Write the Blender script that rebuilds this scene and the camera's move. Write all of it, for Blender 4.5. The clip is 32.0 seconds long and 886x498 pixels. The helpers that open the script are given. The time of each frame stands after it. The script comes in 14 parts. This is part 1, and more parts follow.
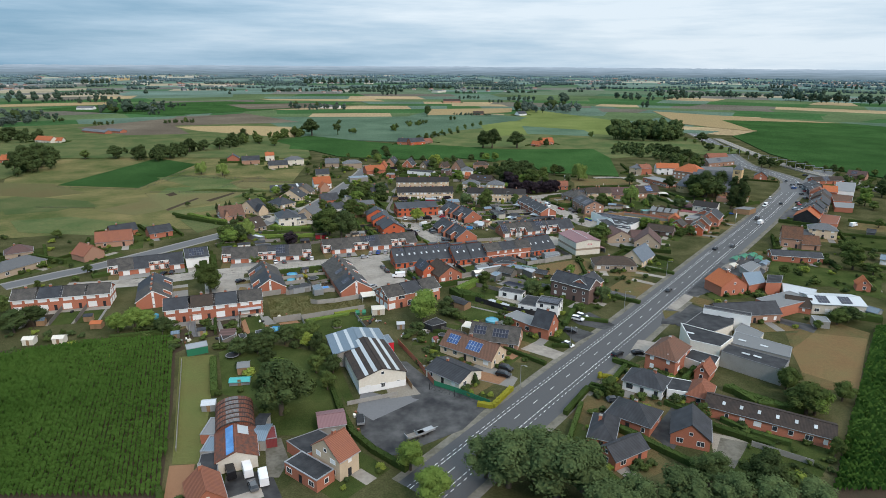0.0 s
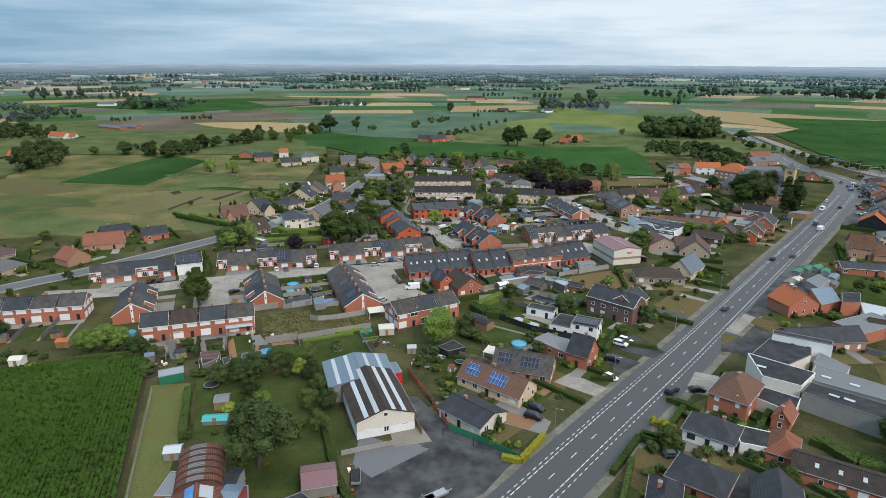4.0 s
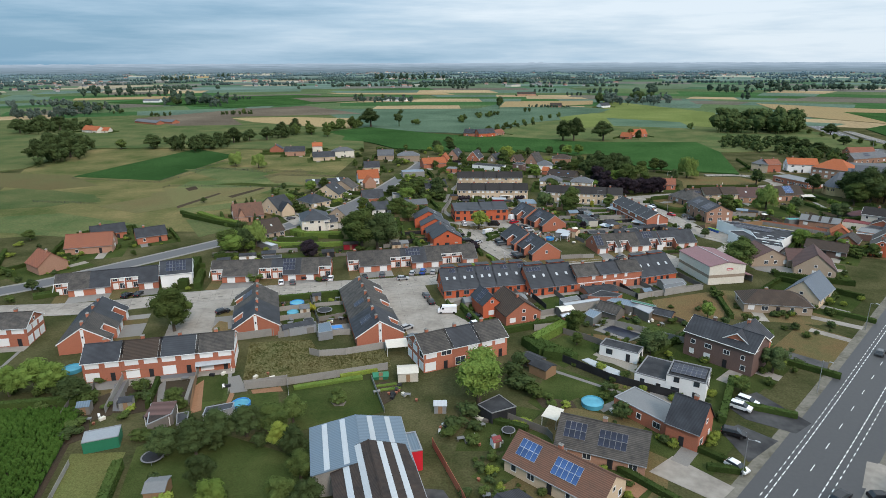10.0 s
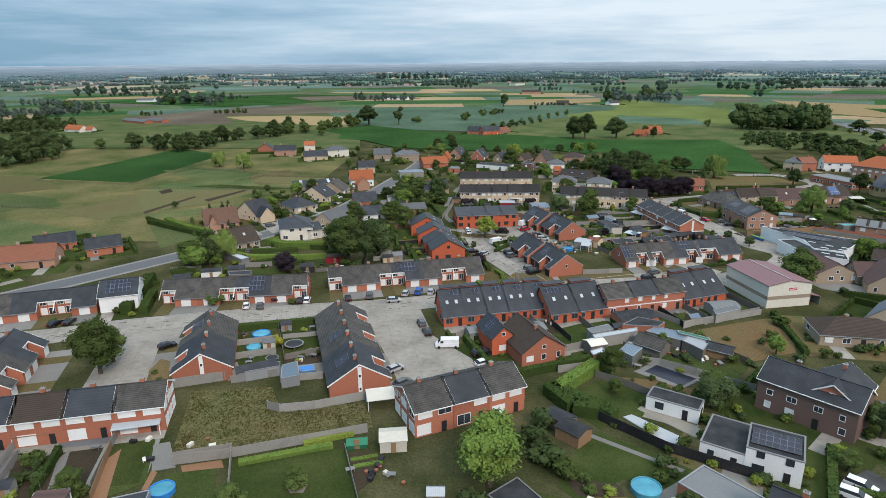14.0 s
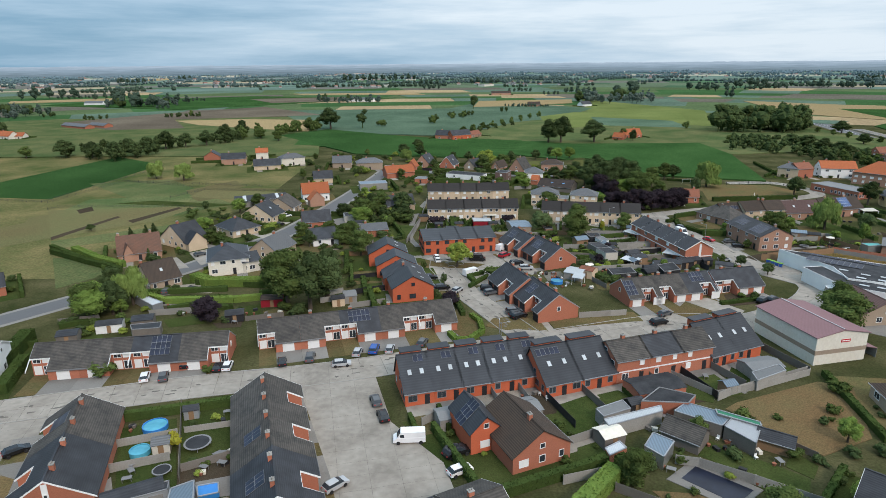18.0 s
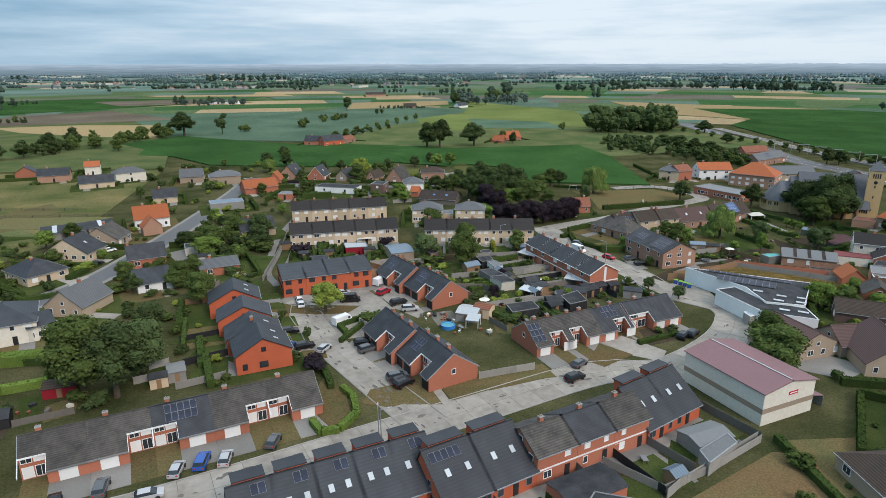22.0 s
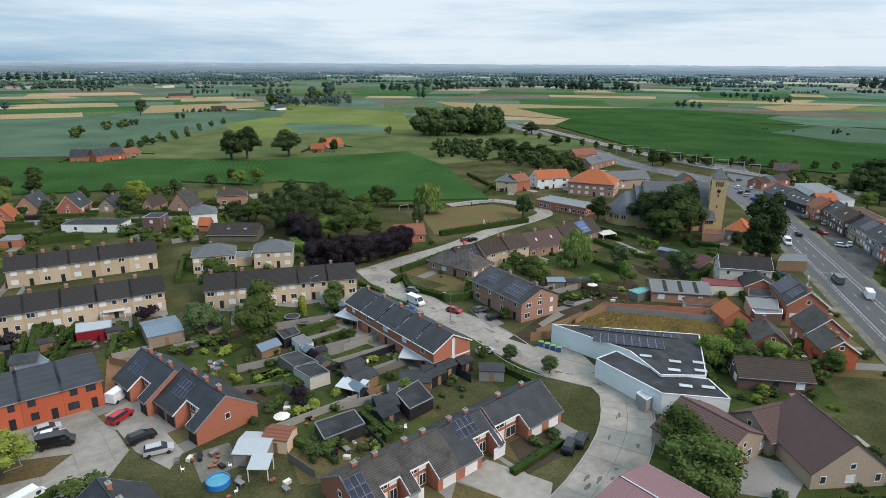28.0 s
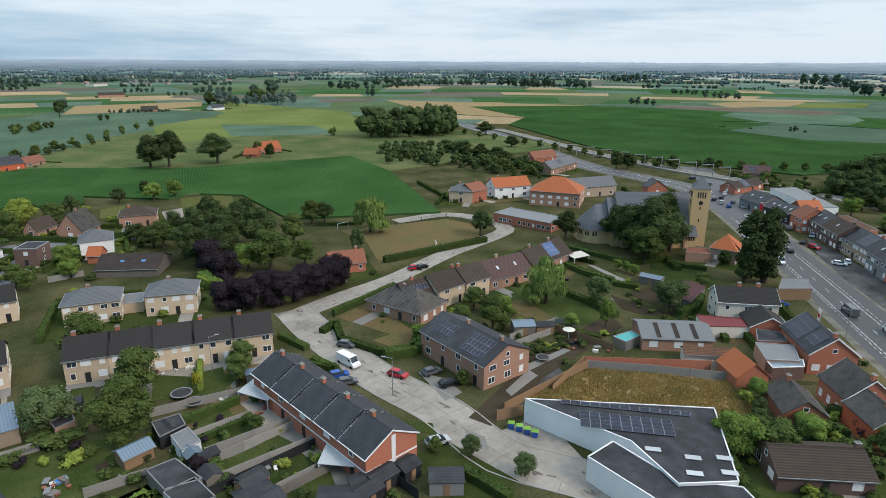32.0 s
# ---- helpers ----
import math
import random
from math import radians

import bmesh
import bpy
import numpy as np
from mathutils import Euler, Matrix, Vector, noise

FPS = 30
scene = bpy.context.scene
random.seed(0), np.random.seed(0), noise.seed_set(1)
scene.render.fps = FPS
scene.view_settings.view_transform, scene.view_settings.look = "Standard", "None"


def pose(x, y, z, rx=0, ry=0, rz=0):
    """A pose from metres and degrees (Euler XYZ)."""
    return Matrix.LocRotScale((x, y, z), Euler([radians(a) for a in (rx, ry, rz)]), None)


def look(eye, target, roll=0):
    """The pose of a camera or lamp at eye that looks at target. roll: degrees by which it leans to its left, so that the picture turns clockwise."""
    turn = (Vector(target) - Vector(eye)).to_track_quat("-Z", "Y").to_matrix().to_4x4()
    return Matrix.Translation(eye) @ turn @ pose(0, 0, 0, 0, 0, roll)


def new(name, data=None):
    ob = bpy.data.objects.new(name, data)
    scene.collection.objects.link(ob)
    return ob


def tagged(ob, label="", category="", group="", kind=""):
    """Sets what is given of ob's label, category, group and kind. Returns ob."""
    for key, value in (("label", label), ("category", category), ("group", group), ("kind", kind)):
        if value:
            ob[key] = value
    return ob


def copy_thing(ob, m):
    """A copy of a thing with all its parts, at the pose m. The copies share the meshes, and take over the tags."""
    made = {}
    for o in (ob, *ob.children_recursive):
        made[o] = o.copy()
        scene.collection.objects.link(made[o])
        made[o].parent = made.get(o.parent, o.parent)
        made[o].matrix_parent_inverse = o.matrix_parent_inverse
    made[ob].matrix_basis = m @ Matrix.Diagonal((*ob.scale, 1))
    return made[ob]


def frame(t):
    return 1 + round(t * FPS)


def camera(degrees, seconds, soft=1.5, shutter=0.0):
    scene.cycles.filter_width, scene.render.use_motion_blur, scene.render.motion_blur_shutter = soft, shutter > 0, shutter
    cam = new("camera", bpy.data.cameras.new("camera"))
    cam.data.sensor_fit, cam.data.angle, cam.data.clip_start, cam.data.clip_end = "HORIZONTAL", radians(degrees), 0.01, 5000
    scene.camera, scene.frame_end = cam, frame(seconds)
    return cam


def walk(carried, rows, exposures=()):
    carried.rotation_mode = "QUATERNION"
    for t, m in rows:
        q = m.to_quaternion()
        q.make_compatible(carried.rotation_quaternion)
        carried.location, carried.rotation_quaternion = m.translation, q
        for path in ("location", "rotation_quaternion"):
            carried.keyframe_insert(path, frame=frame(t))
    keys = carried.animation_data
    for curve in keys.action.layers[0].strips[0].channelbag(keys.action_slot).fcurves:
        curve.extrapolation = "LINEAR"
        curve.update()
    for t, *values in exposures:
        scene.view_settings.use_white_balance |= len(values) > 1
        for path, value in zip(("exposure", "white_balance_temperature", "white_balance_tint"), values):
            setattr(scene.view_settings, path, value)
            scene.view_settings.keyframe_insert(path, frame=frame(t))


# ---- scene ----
cam = camera(72.07, 32.0, 0.8)
PATH = [
    (0, (-0.00, -0.00, 89.49), (0.00, 47.82, 74.88), 0.38),
    (1, (0.14, 7.56, 89.05), (-0.03, 55.37, 74.42), 0.35),
    (2, (0.47, 15.36, 87.99), (0.03, 63.17, 73.34), 0.31),
    (3, (0.78, 23.42, 86.04), (-0.33, 71.20, 71.34), 0.30),
    (3.5, (0.90, 27.47, 84.87), (-0.56, 75.23, 70.16), 0.31),
    (5.5, (0.98, 44.30, 80.31), (-2.07, 91.99, 65.62), 0.18),
    (6, (0.87, 48.65, 79.26), (-2.52, 96.32, 64.55), 0.13),
    (7, (0.65, 57.53, 77.24), (-3.46, 105.14, 62.54), 0.02),
    (8, (0.42, 66.19, 75.24), (-4.37, 113.74, 60.55), -0.09),
    (9, (0.13, 74.77, 73.35), (-5.20, 122.27, 58.67), -0.16),
    (10, (-0.38, 83.34, 71.52), (-6.07, 130.80, 56.84), -0.18),
    (11, (-1.10, 92.03, 69.75), (-6.98, 139.47, 55.09), -0.24),
    (12, (-2.01, 100.92, 67.91), (-7.91, 148.37, 53.29), -0.31),
    (13, (-2.83, 109.69, 66.09), (-8.76, 157.13, 51.46), -0.34),
    (14, (-3.49, 119.20, 64.84), (-9.47, 166.64, 50.23), -0.42),
    (14.5, (-3.90, 124.14, 64.50), (-9.87, 171.59, 49.91), -0.46),
    (16.5, (-5.39, 144.34, 63.89), (-11.19, 191.82, 49.35), -0.56),
    (17, (-5.73, 149.18, 63.67), (-10.99, 196.72, 49.12), -0.55),
    (18, (-6.11, 158.83, 63.24), (-9.72, 206.53, 48.70), -0.47),
    (19, (-6.07, 168.37, 62.80), (-7.88, 216.18, 48.27), -0.36),
    (20, (-5.58, 177.76, 62.51), (-4.89, 225.60, 47.99), -0.29),
    (21, (-4.67, 186.94, 62.35), (-1.14, 234.66, 47.85), -0.15),
    (22, (-3.26, 195.96, 62.13), (2.62, 243.45, 47.62), -0.09),
    (23, (-1.41, 204.98, 62.07), (6.72, 252.13, 47.55), 0.01),
    (24, (0.84, 213.88, 62.01), (11.29, 260.57, 47.49), 0.15),
    (25, (3.73, 222.65, 62.01), (16.83, 268.67, 47.50), 0.20),
    (25.5, (5.41, 226.97, 61.95), (19.82, 272.61, 47.45), 0.19),
    (27.5, (13.76, 243.51, 61.55), (31.66, 287.88, 47.03), 0.31),
    (28, (15.69, 247.63, 61.42), (34.31, 291.70, 46.91), 0.39),
    (29, (19.48, 255.61, 61.09), (39.30, 299.16, 46.58), 0.57),
    (30, (23.61, 263.52, 60.88), (44.27, 306.67, 46.35), 0.65),
    (31, (28.21, 271.60, 60.70), (49.49, 314.43, 46.14), 0.57),
    (32, (33.00, 279.41, 60.67), (54.89, 321.90, 45.98), 0.36),
]
walk(cam, [(t, look(eye, target, roll)) for t, eye, target, roll in PATH], ((0.0, 0.18, 6550, 19), (32.0, 0.18, 6550, 19)))

# ---- world, sun, exposure ----
def sky_world():
    w = bpy.data.worlds.new("overcast_sky")
    scene.world = w
    w.use_nodes = True
    n, l = w.node_tree.nodes, w.node_tree.links
    n.clear()
    out = n.new("ShaderNodeOutputWorld")
    sky = n.new("ShaderNodeTexSky")
    sky.sky_type, sky.sun_disc = "NISHITA", False
    sky.sun_elevation, sky.sun_rotation = radians(38), radians(SUN_AZ)
    b1 = n.new("ShaderNodeBackground")
    b1.inputs[1].default_value = 0.08
    l.new(sky.outputs[0], b1.inputs[0])
    tc = n.new("ShaderNodeTexCoord")
    mp = n.new("ShaderNodeMapping")
    mp.inputs["Scale"].default_value = (1.0, 1.0, 10.0)
    l.new(tc.outputs["Generated"], mp.inputs[0])
    nz = n.new("ShaderNodeTexNoise")
    nz.inputs["Scale"].default_value, nz.inputs["Detail"].default_value, nz.inputs["Roughness"].default_value = 2.3, 7.0, 0.58
    l.new(mp.outputs[0], nz.inputs["Vector"])
    # brighter where the cloud is thin
    dot = n.new("ShaderNodeVectorMath")
    dot.operation = "DOT_PRODUCT"
    dot.inputs[1].default_value = (math.sin(radians(GLOW_AZ)), math.cos(radians(GLOW_AZ)), 0.9)
    l.new(tc.outputs["Generated"], dot.inputs[0])
    ma = n.new("ShaderNodeMath")
    ma.operation = "MULTIPLY_ADD"
    ma.inputs[1].default_value, ma.inputs[2].default_value = 0.40, -0.085
    l.new(dot.outputs["Value"], ma.inputs[0])
    add = n.new("ShaderNodeMath")
    l.new(nz.outputs["Fac"], add.inputs[0])
    l.new(ma.outputs[0], add.inputs[1])
    rp = n.new("ShaderNodeValToRGB")
    e = rp.color_ramp.elements
    e[0].position, e[0].color = 0.30, (0.195, 0.405, 0.56, 1)
    e[1].position, e[1].color = 0.78, (0.74, 0.905, 0.965, 1)
    m = rp.color_ramp.elements.new(0.54)
    m.color = (0.42, 0.63, 0.765, 1)
    l.new(add.outputs[0], rp.inputs[0])
    b2 = n.new("ShaderNodeBackground")
    sep = n.new("ShaderNodeSeparateXYZ")
    l.new(tc.outputs["Generated"], sep.inputs[0])
    lift = n.new("ShaderNodeMapRange")
    lift.inputs[1].default_value, lift.inputs[2].default_value = 0.12, 0.9
    lift.inputs[3].default_value, lift.inputs[4].default_value = SKY_STRENGTH, SKY_STRENGTH * 1.9
    l.new(sep.outputs[2], lift.inputs[0])
    l.new(lift.outputs[0], b2.inputs[1])
    l.new(rp.outputs[0], b2.inputs[0])
    mix = n.new("ShaderNodeMixShader")
    mix.inputs[0].default_value = 0.9
    l.new(b1.outputs[0], mix.inputs[1])
    l.new(b2.outputs[0], mix.inputs[2])
    l.new(mix.outputs[0], out.inputs[0])


SUN_AZ, GLOW_AZ, SKY_STRENGTH = 150.0, 62.0, 0.9
sky_world()
sun = new("sun", bpy.data.lights.new("sun", "SUN"))
sun.data.energy, sun.data.angle, sun.data.color = 1.8, radians(14), (1.0, 0.91, 0.79)
sun.matrix_world = look((200 * math.sin(radians(SUN_AZ)), 200 * math.cos(radians(SUN_AZ)), 160), (0, 0, 0))


# ---- materials ----
MATS = {}


def mat(name, c1, c2=None, rough=0.85, fine=6.0, broad=0.25, bump=0.0, metal=0.0, pattern="", size=0.3, angle=0.0, rnd=0.15, amp=0.35, spec=0.28):
    """Two scales of colour variation, an optional banded pattern (rows, corr, crop, brick) and a bump."""
    m = bpy.data.materials.new(name)
    m.use_nodes = True
    n, l = m.node_tree.nodes, m.node_tree.links
    bs = n["Principled BSDF"]
    bs.inputs["Roughness"].default_value, bs.inputs["Metallic"].default_value = rough, metal
    bs.inputs["Specular IOR Level"].default_value = spec if rough < 0.95 else 0.0
    c2 = c2 or tuple(v * 0.72 for v in c1)
    tc = n.new("ShaderNodeTexCoord")

    def noise_of(scale, detail=4.0):
        z = n.new("ShaderNodeTexNoise")
        z.inputs["Scale"].default_value, z.inputs["Detail"].default_value = scale, detail
        l.new(tc.outputs["Object"], z.inputs["Vector"])
        return z

    def ramp(sock, lo, hi, a=0.0, b=1.0):
        r = n.new("ShaderNodeMapRange")
        r.inputs[1].default_value, r.inputs[2].default_value, r.inputs[3].default_value, r.inputs[4].default_value = lo, hi, a, b
        l.new(sock, r.inputs[0])
        return r.outputs[0]

    def times(a, b):
        k = n.new("ShaderNodeMath")
        k.operation = "MULTIPLY"
        l.new(a, k.inputs[0])
        l.new(b, k.inputs[1])
        return k.outputs[0]

    f1, f2 = noise_of(fine), noise_of(broad, 5.0)
    mix = n.new("ShaderNodeMix")
    mix.data_type = "RGBA"
    mix.inputs[6].default_value, mix.inputs[7].default_value = (*c1, 1), (*c2, 1)
    both = n.new("ShaderNodeMath")
    both.operation = "MULTIPLY_ADD"
    both.inputs[1].default_value = 0.5
    l.new(f1.outputs["Fac"], both.inputs[0])
    l.new(times(ramp(f2.outputs["Fac"], 0.3, 0.7, 0.0, 0.5), ramp(f2.outputs["Fac"], 0, 1, 1, 1)), both.inputs[2])
    l.new(ramp(both.outputs[0], 0.25, 0.75), mix.inputs[0])
    gain = ramp(f2.outputs["Fac"], 0.3, 0.7, 0.86, 1.14)
    oi = n.new("ShaderNodeObjectInfo")
    gain = times(gain, ramp(oi.outputs["Random"], 0, 1, 1 - rnd, 1 + rnd))
    height = f1.outputs["Fac"]
    if rough >= 1.0:
        f3 = noise_of(fine * 3.7, 6.0)
        gain = times(gain, ramp(f3.outputs["Fac"], 0.3, 0.7, 0.74, 1.26))
    if pattern:
        mp = n.new("ShaderNodeMapping")
        mp.inputs["Rotation"].default_value = (0, 0, radians(angle))
        l.new(tc.outputs["Object"], mp.inputs[0])
        if pattern == "brick":
            sp = n.new("ShaderNodeSeparateXYZ")
            l.new(mp.outputs[0], sp.inputs[0])
            ad = n.new("ShaderNodeMath")
            l.new(sp.outputs[0], ad.inputs[0])
            l.new(sp.outputs[1], ad.inputs[1])
            cb = n.new("ShaderNodeCombineXYZ")
            l.new(ad.outputs[0], cb.inputs[0])
            l.new(sp.outputs[2], cb.inputs[1])
            br = n.new("ShaderNodeTexBrick")
            br.inputs["Scale"].default_value = 1.0
            br.inputs["Brick Width"].default_value, br.inputs["Row Height"].default_value = size, size * 0.35
            br.inputs["Mortar Size"].default_value = 0.012
            br.inputs["Color1"].default_value, br.inputs["Color2"].default_value = (1, 1, 1, 1), (0.72, 0.72, 0.72, 1)
            br.inputs["Mortar"].default_value = (0.9, 0.9, 0.9, 1)
            l.new(cb.outputs[0], br.inputs["Vector"])
            wave = br.outputs["Color"]
            gain = times(gain, ramp(wave, 0.7, 1, 1 - amp * 0.6, 1))
        else:
            wv = n.new("ShaderNodeTexWave")
            wv.bands_direction = "Z" if pattern == "rows" else "X"
            wv.inputs["Scale"].default_value = 0.314 / size
            wv.inputs["Distortion"].default_value = 0.6 if pattern == "crop" else 0.0
            wv.inputs["Detail Scale"].default_value = 2.0
            l.new(mp.outputs[0], wv.inputs["Vector"])
            wave = wv.outputs["Fac"]
            gain = times(gain, ramp(wave, 0, 1, 1 - amp, 1))
        height = wave
    tone = n.new("ShaderNodeVectorMath")
    tone.operation = "SCALE"
    l.new(mix.outputs[2], tone.inputs[0])
    l.new(gain, tone.inputs["Scale"])
    l.new(tone.outputs[0], bs.inputs["Base Color"])
    if bump:
        bp = n.new("ShaderNodeBump")
        bp.inputs["Strength"].default_value, bp.inputs["Distance"].default_value = min(1.0, bump), 0.05
        l.new(height, bp.inputs["Height"])
        l.new(bp.outputs[0], bs.inputs["Normal"])
    MATS[name] = m
    return m


# roofs
mat("slate", (0.020, 0.021, 0.025), (0.036, 0.038, 0.044), 0.62, 9, 0.4, 0.4, pattern="rows", size=0.17, amp=0.3, spec=0.42)
mat("anthracite", (0.027, 0.030, 0.036), (0.036, 0.039, 0.045), 0.58, 5, 0.3, 0.2, pattern="rows", size=0.30, amp=0.2, spec=0.42)
mat("old_tile", (0.108, 0.095, 0.081), (0.035, 0.032, 0.029), 0.75, 1.8, 0.5, 0.5, pattern="rows", size=0.2, amp=0.4, spec=0.38)
mat("brown_tile", (0.085, 0.06, 0.045), (0.05, 0.038, 0.03), 0.9, 5, 0.5, 0.5, pattern="rows", size=0.2, amp=0.4)
mat("red_tile", (0.33, 0.125, 0.07), (0.22, 0.085, 0.055), 0.85, 5, 0.5, 0.5, pattern="rows", size=0.2, amp=0.35)
mat("orange_tile", (0.48, 0.14, 0.05), (0.36, 0.105, 0.045), 0.85, 5, 0.5, 0.5, pattern="rows", size=0.2, amp=0.3)
mat("mauve_tile", (0.150, 0.088, 0.078), (0.102, 0.062, 0.056), 0.85, 5, 0.5, 0.5, pattern="rows", size=0.2, amp=0.35)
mat("grey_tile", (0.16, 0.165, 0.17), (0.11, 0.115, 0.12), 0.8, 5, 0.5, 0.4, pattern="rows", size=0.2, amp=0.3)
mat("russet_tile", (0.21, 0.105, 0.07), (0.12, 0.07, 0.05), 0.9, 4, 0.5, 0.5, pattern="rows", size=0.2, amp=0.4)
mat("soot_tile", (0.040, 0.035, 0.032), (0.028, 0.025, 0.024), 0.85, 5, 0.5, 0.4, pattern="rows", size=0.2, amp=0.3)
mat("rust_tile", (0.22, 0.10, 0.055), (0.09, 0.055, 0.038), 0.9, 2.5, 0.8, 0.5, pattern="rows", size=0.2, amp=0.4)
mat("church_slate", (0.135, 0.14, 0.15), (0.10, 0.106, 0.118), 0.7, 3, 0.2, 0.4, pattern="rows", size=0.25, amp=0.25)
mat("grey_sheet", (0.115, 0.14, 0.165), (0.09, 0.11, 0.135), 0.5, 3, 0.2, 0.3, pattern="corr", size=0.4, amp=0.12)
mat("wine_tile", (0.085, 0.032, 0.034), (0.06, 0.026, 0.028), 0.8, 5, 0.5, 0.4, pattern="rows", size=0.2, amp=0.3)
mat("red_sheet", (0.24, 0.045, 0.045), (0.16, 0.04, 0.04), 0.6, 3, 0.3, 0.3, pattern="corr", size=0.3, amp=0.2)
mat("glass_roof", (0.16, 0.22, 0.25), (0.22, 0.28, 0.31), 0.15, 2, 0.4, spec=0.6, pattern="corr", size=0.8, amp=0.3)
mat("zinc", (0.19, 0.25, 0.30), (0.14, 0.19, 0.235), 0.45, 4, 0.3, 0.3, 0.3, pattern="corr", size=0.5, amp=0.2)
mat("bitumen", (0.024, 0.026, 0.029), (0.046, 0.047, 0.050), 0.93, 3, 0.35, 0.1)
mat("flat_grey", (0.20, 0.205, 0.205), (0.14, 0.145, 0.145), 0.8, 3, 0.35, 0.1)
mat("pink_sheet", (0.25, 0.135, 0.14), (0.19, 0.105, 0.11), 0.65, 2, 0.15, 0.3, pattern="corr", size=0.35, amp=0.15)
mat("rust_sheet", (0.300, 0.098, 0.052), (0.095, 0.060, 0.050), 0.8, 1.3, 0.9, 0.5, pattern="corr", size=0.4, amp=0.45)
mat("brown_sheet", (0.062, 0.044, 0.035), (0.026, 0.021, 0.019), 0.85, 1.6, 0.5, 0.5, pattern="corr", size=0.3, amp=0.3)
mat("light_sheet", (0.52, 0.55, 0.56), (0.40, 0.43, 0.45), 0.4, 2.5, 0.4, 0.2, pattern="corr", size=0.3, amp=0.1)
mat("blue_sheet", (0.07, 0.20, 0.45), (0.10, 0.26, 0.50), 0.5, 2.5, 0.4, 0.2, pattern="corr", size=0.3, amp=0.2)
# walls
mat("brick", (0.50, 0.178, 0.105), (0.37, 0.135, 0.082), 0.9, 8, 0.4, 0.2, pattern="brick", size=0.22)
mat("orange_render", (0.55, 0.13, 0.06), (0.48, 0.112, 0.052), 0.9, 8, 0.3, 0.1, pattern="brick", size=0.22, amp=0.2, rnd=0.06)
mat("brown_brick", (0.175, 0.108, 0.088), (0.125, 0.080, 0.068), 0.9, 8, 0.4, 0.2, pattern="brick", size=0.22)
mat("pale_brick", (0.47, 0.27, 0.18), (0.36, 0.20, 0.14), 0.9, 8, 0.4, 0.2, pattern="brick", size=0.22)
mat("cream", (0.62, 0.485, 0.335), (0.53, 0.41, 0.285), 0.9, 8, 0.4, 0.15, pattern="brick", size=0.22, amp=0.2)
mat("sand", (0.42, 0.33, 0.24), (0.34, 0.26, 0.19), 0.9, 8, 0.4, 0.15, pattern="brick", size=0.22, amp=0.3)
mat("church_brick", (0.62, 0.43, 0.22), (0.50, 0.34, 0.17), 0.9, 8, 0.4, 0.15, pattern="brick", size=0.22, amp=0.3)
mat("white", (0.80, 0.80, 0.78), (0.70, 0.70, 0.68), 0.7, 3, 0.2, 0.05, rnd=0.05)
mat("offwhite", (0.70, 0.66, 0.57), (0.52, 0.48, 0.40), 0.8, 2, 0.25, 0.1)
mat("concrete", (0.33, 0.315, 0.285), (0.21, 0.20, 0.18), 0.9, 4, 0.5, 0.2)
mat("grey_wall", (0.22, 0.22, 0.22), (0.17, 0.17, 0.17), 0.8, 4, 0.5, 0.1)
mat("black", (0.018, 0.018, 0.02), (0.03, 0.03, 0.032), 0.6, 4, 0.5)
mat("red_panel", (0.55, 0.02, 0.03), (0.45, 0.02, 0.03), 0.5, 3, 0.3)
mat("blue_door", (0.02, 0.10, 0.5), (0.02, 0.08, 0.42), 0.4, 3, 0.3)
mat("wine_door", (0.28, 0.02, 0.03), (0.22, 0.015, 0.025), 0.4, 3, 0.3)
mat("wood", (0.30, 0.185, 0.10), (0.21, 0.125, 0.07), 0.8, 8, 0.5, 0.2)
mat("grey_wood", (0.20, 0.18, 0.155), (0.13, 0.115, 0.10), 0.9, 8, 0.5, 0.2)
mat("glass", (0.03, 0.038, 0.045), (0.045, 0.055, 0.065), 0.12, 1.0, 0.3, spec=0.3)
mat("solar_cell", (0.014, 0.018, 0.034), (0.02, 0.026, 0.048), 0.3, 1.0, 0.3, spec=0.3, rnd=0.25)
mat("solar_blue", (0.03, 0.075, 0.19), (0.04, 0.09, 0.22), 0.3, 1.0, 0.3, spec=0.3, rnd=0.2)
mat("aluminium", (0.55, 0.56, 0.57), (0.45, 0.46, 0.47), 0.35, 3, 0.3, metal=0.8)
mat("galvanised", (0.36, 0.37, 0.38), (0.28, 0.29, 0.30), 0.5, 3, 0.3, metal=0.4)
# ground
mat("grass_base", (0.041, 0.050, 0.019), (0.086, 0.078, 0.038), 1.0, 0.6, 0.07, 0.3, rnd=0)
mat("lawn", (0.036, 0.056, 0.016), (0.058, 0.069, 0.023), 1.0, 1.2, 0.12, 0.3)
mat("dry_lawn", (0.150, 0.103, 0.050), (0.082, 0.080, 0.035), 1.0, 0.8, 0.12, 0.3)
mat("meadow", (0.066, 0.087, 0.030), (0.150, 0.122, 0.056), 1.0, 0.35, 0.035, 0.3)
mat("pasture", (0.068, 0.106, 0.040), (0.116, 0.118, 0.052), 1.0, 0.35, 0.035, 0.3)
mat("crop_green", (0.033, 0.084, 0.025), (0.043, 0.097, 0.030), 1.0, 0.8, 0.02, 0.5, pattern="crop", size=0.75, amp=0.35, angle=5)
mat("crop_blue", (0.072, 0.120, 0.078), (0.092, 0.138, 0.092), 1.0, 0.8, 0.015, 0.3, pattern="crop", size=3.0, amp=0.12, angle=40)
mat("crop_lime", (0.112, 0.145, 0.044), (0.138, 0.160, 0.055), 1.0, 0.4, 0.012, 0.3)
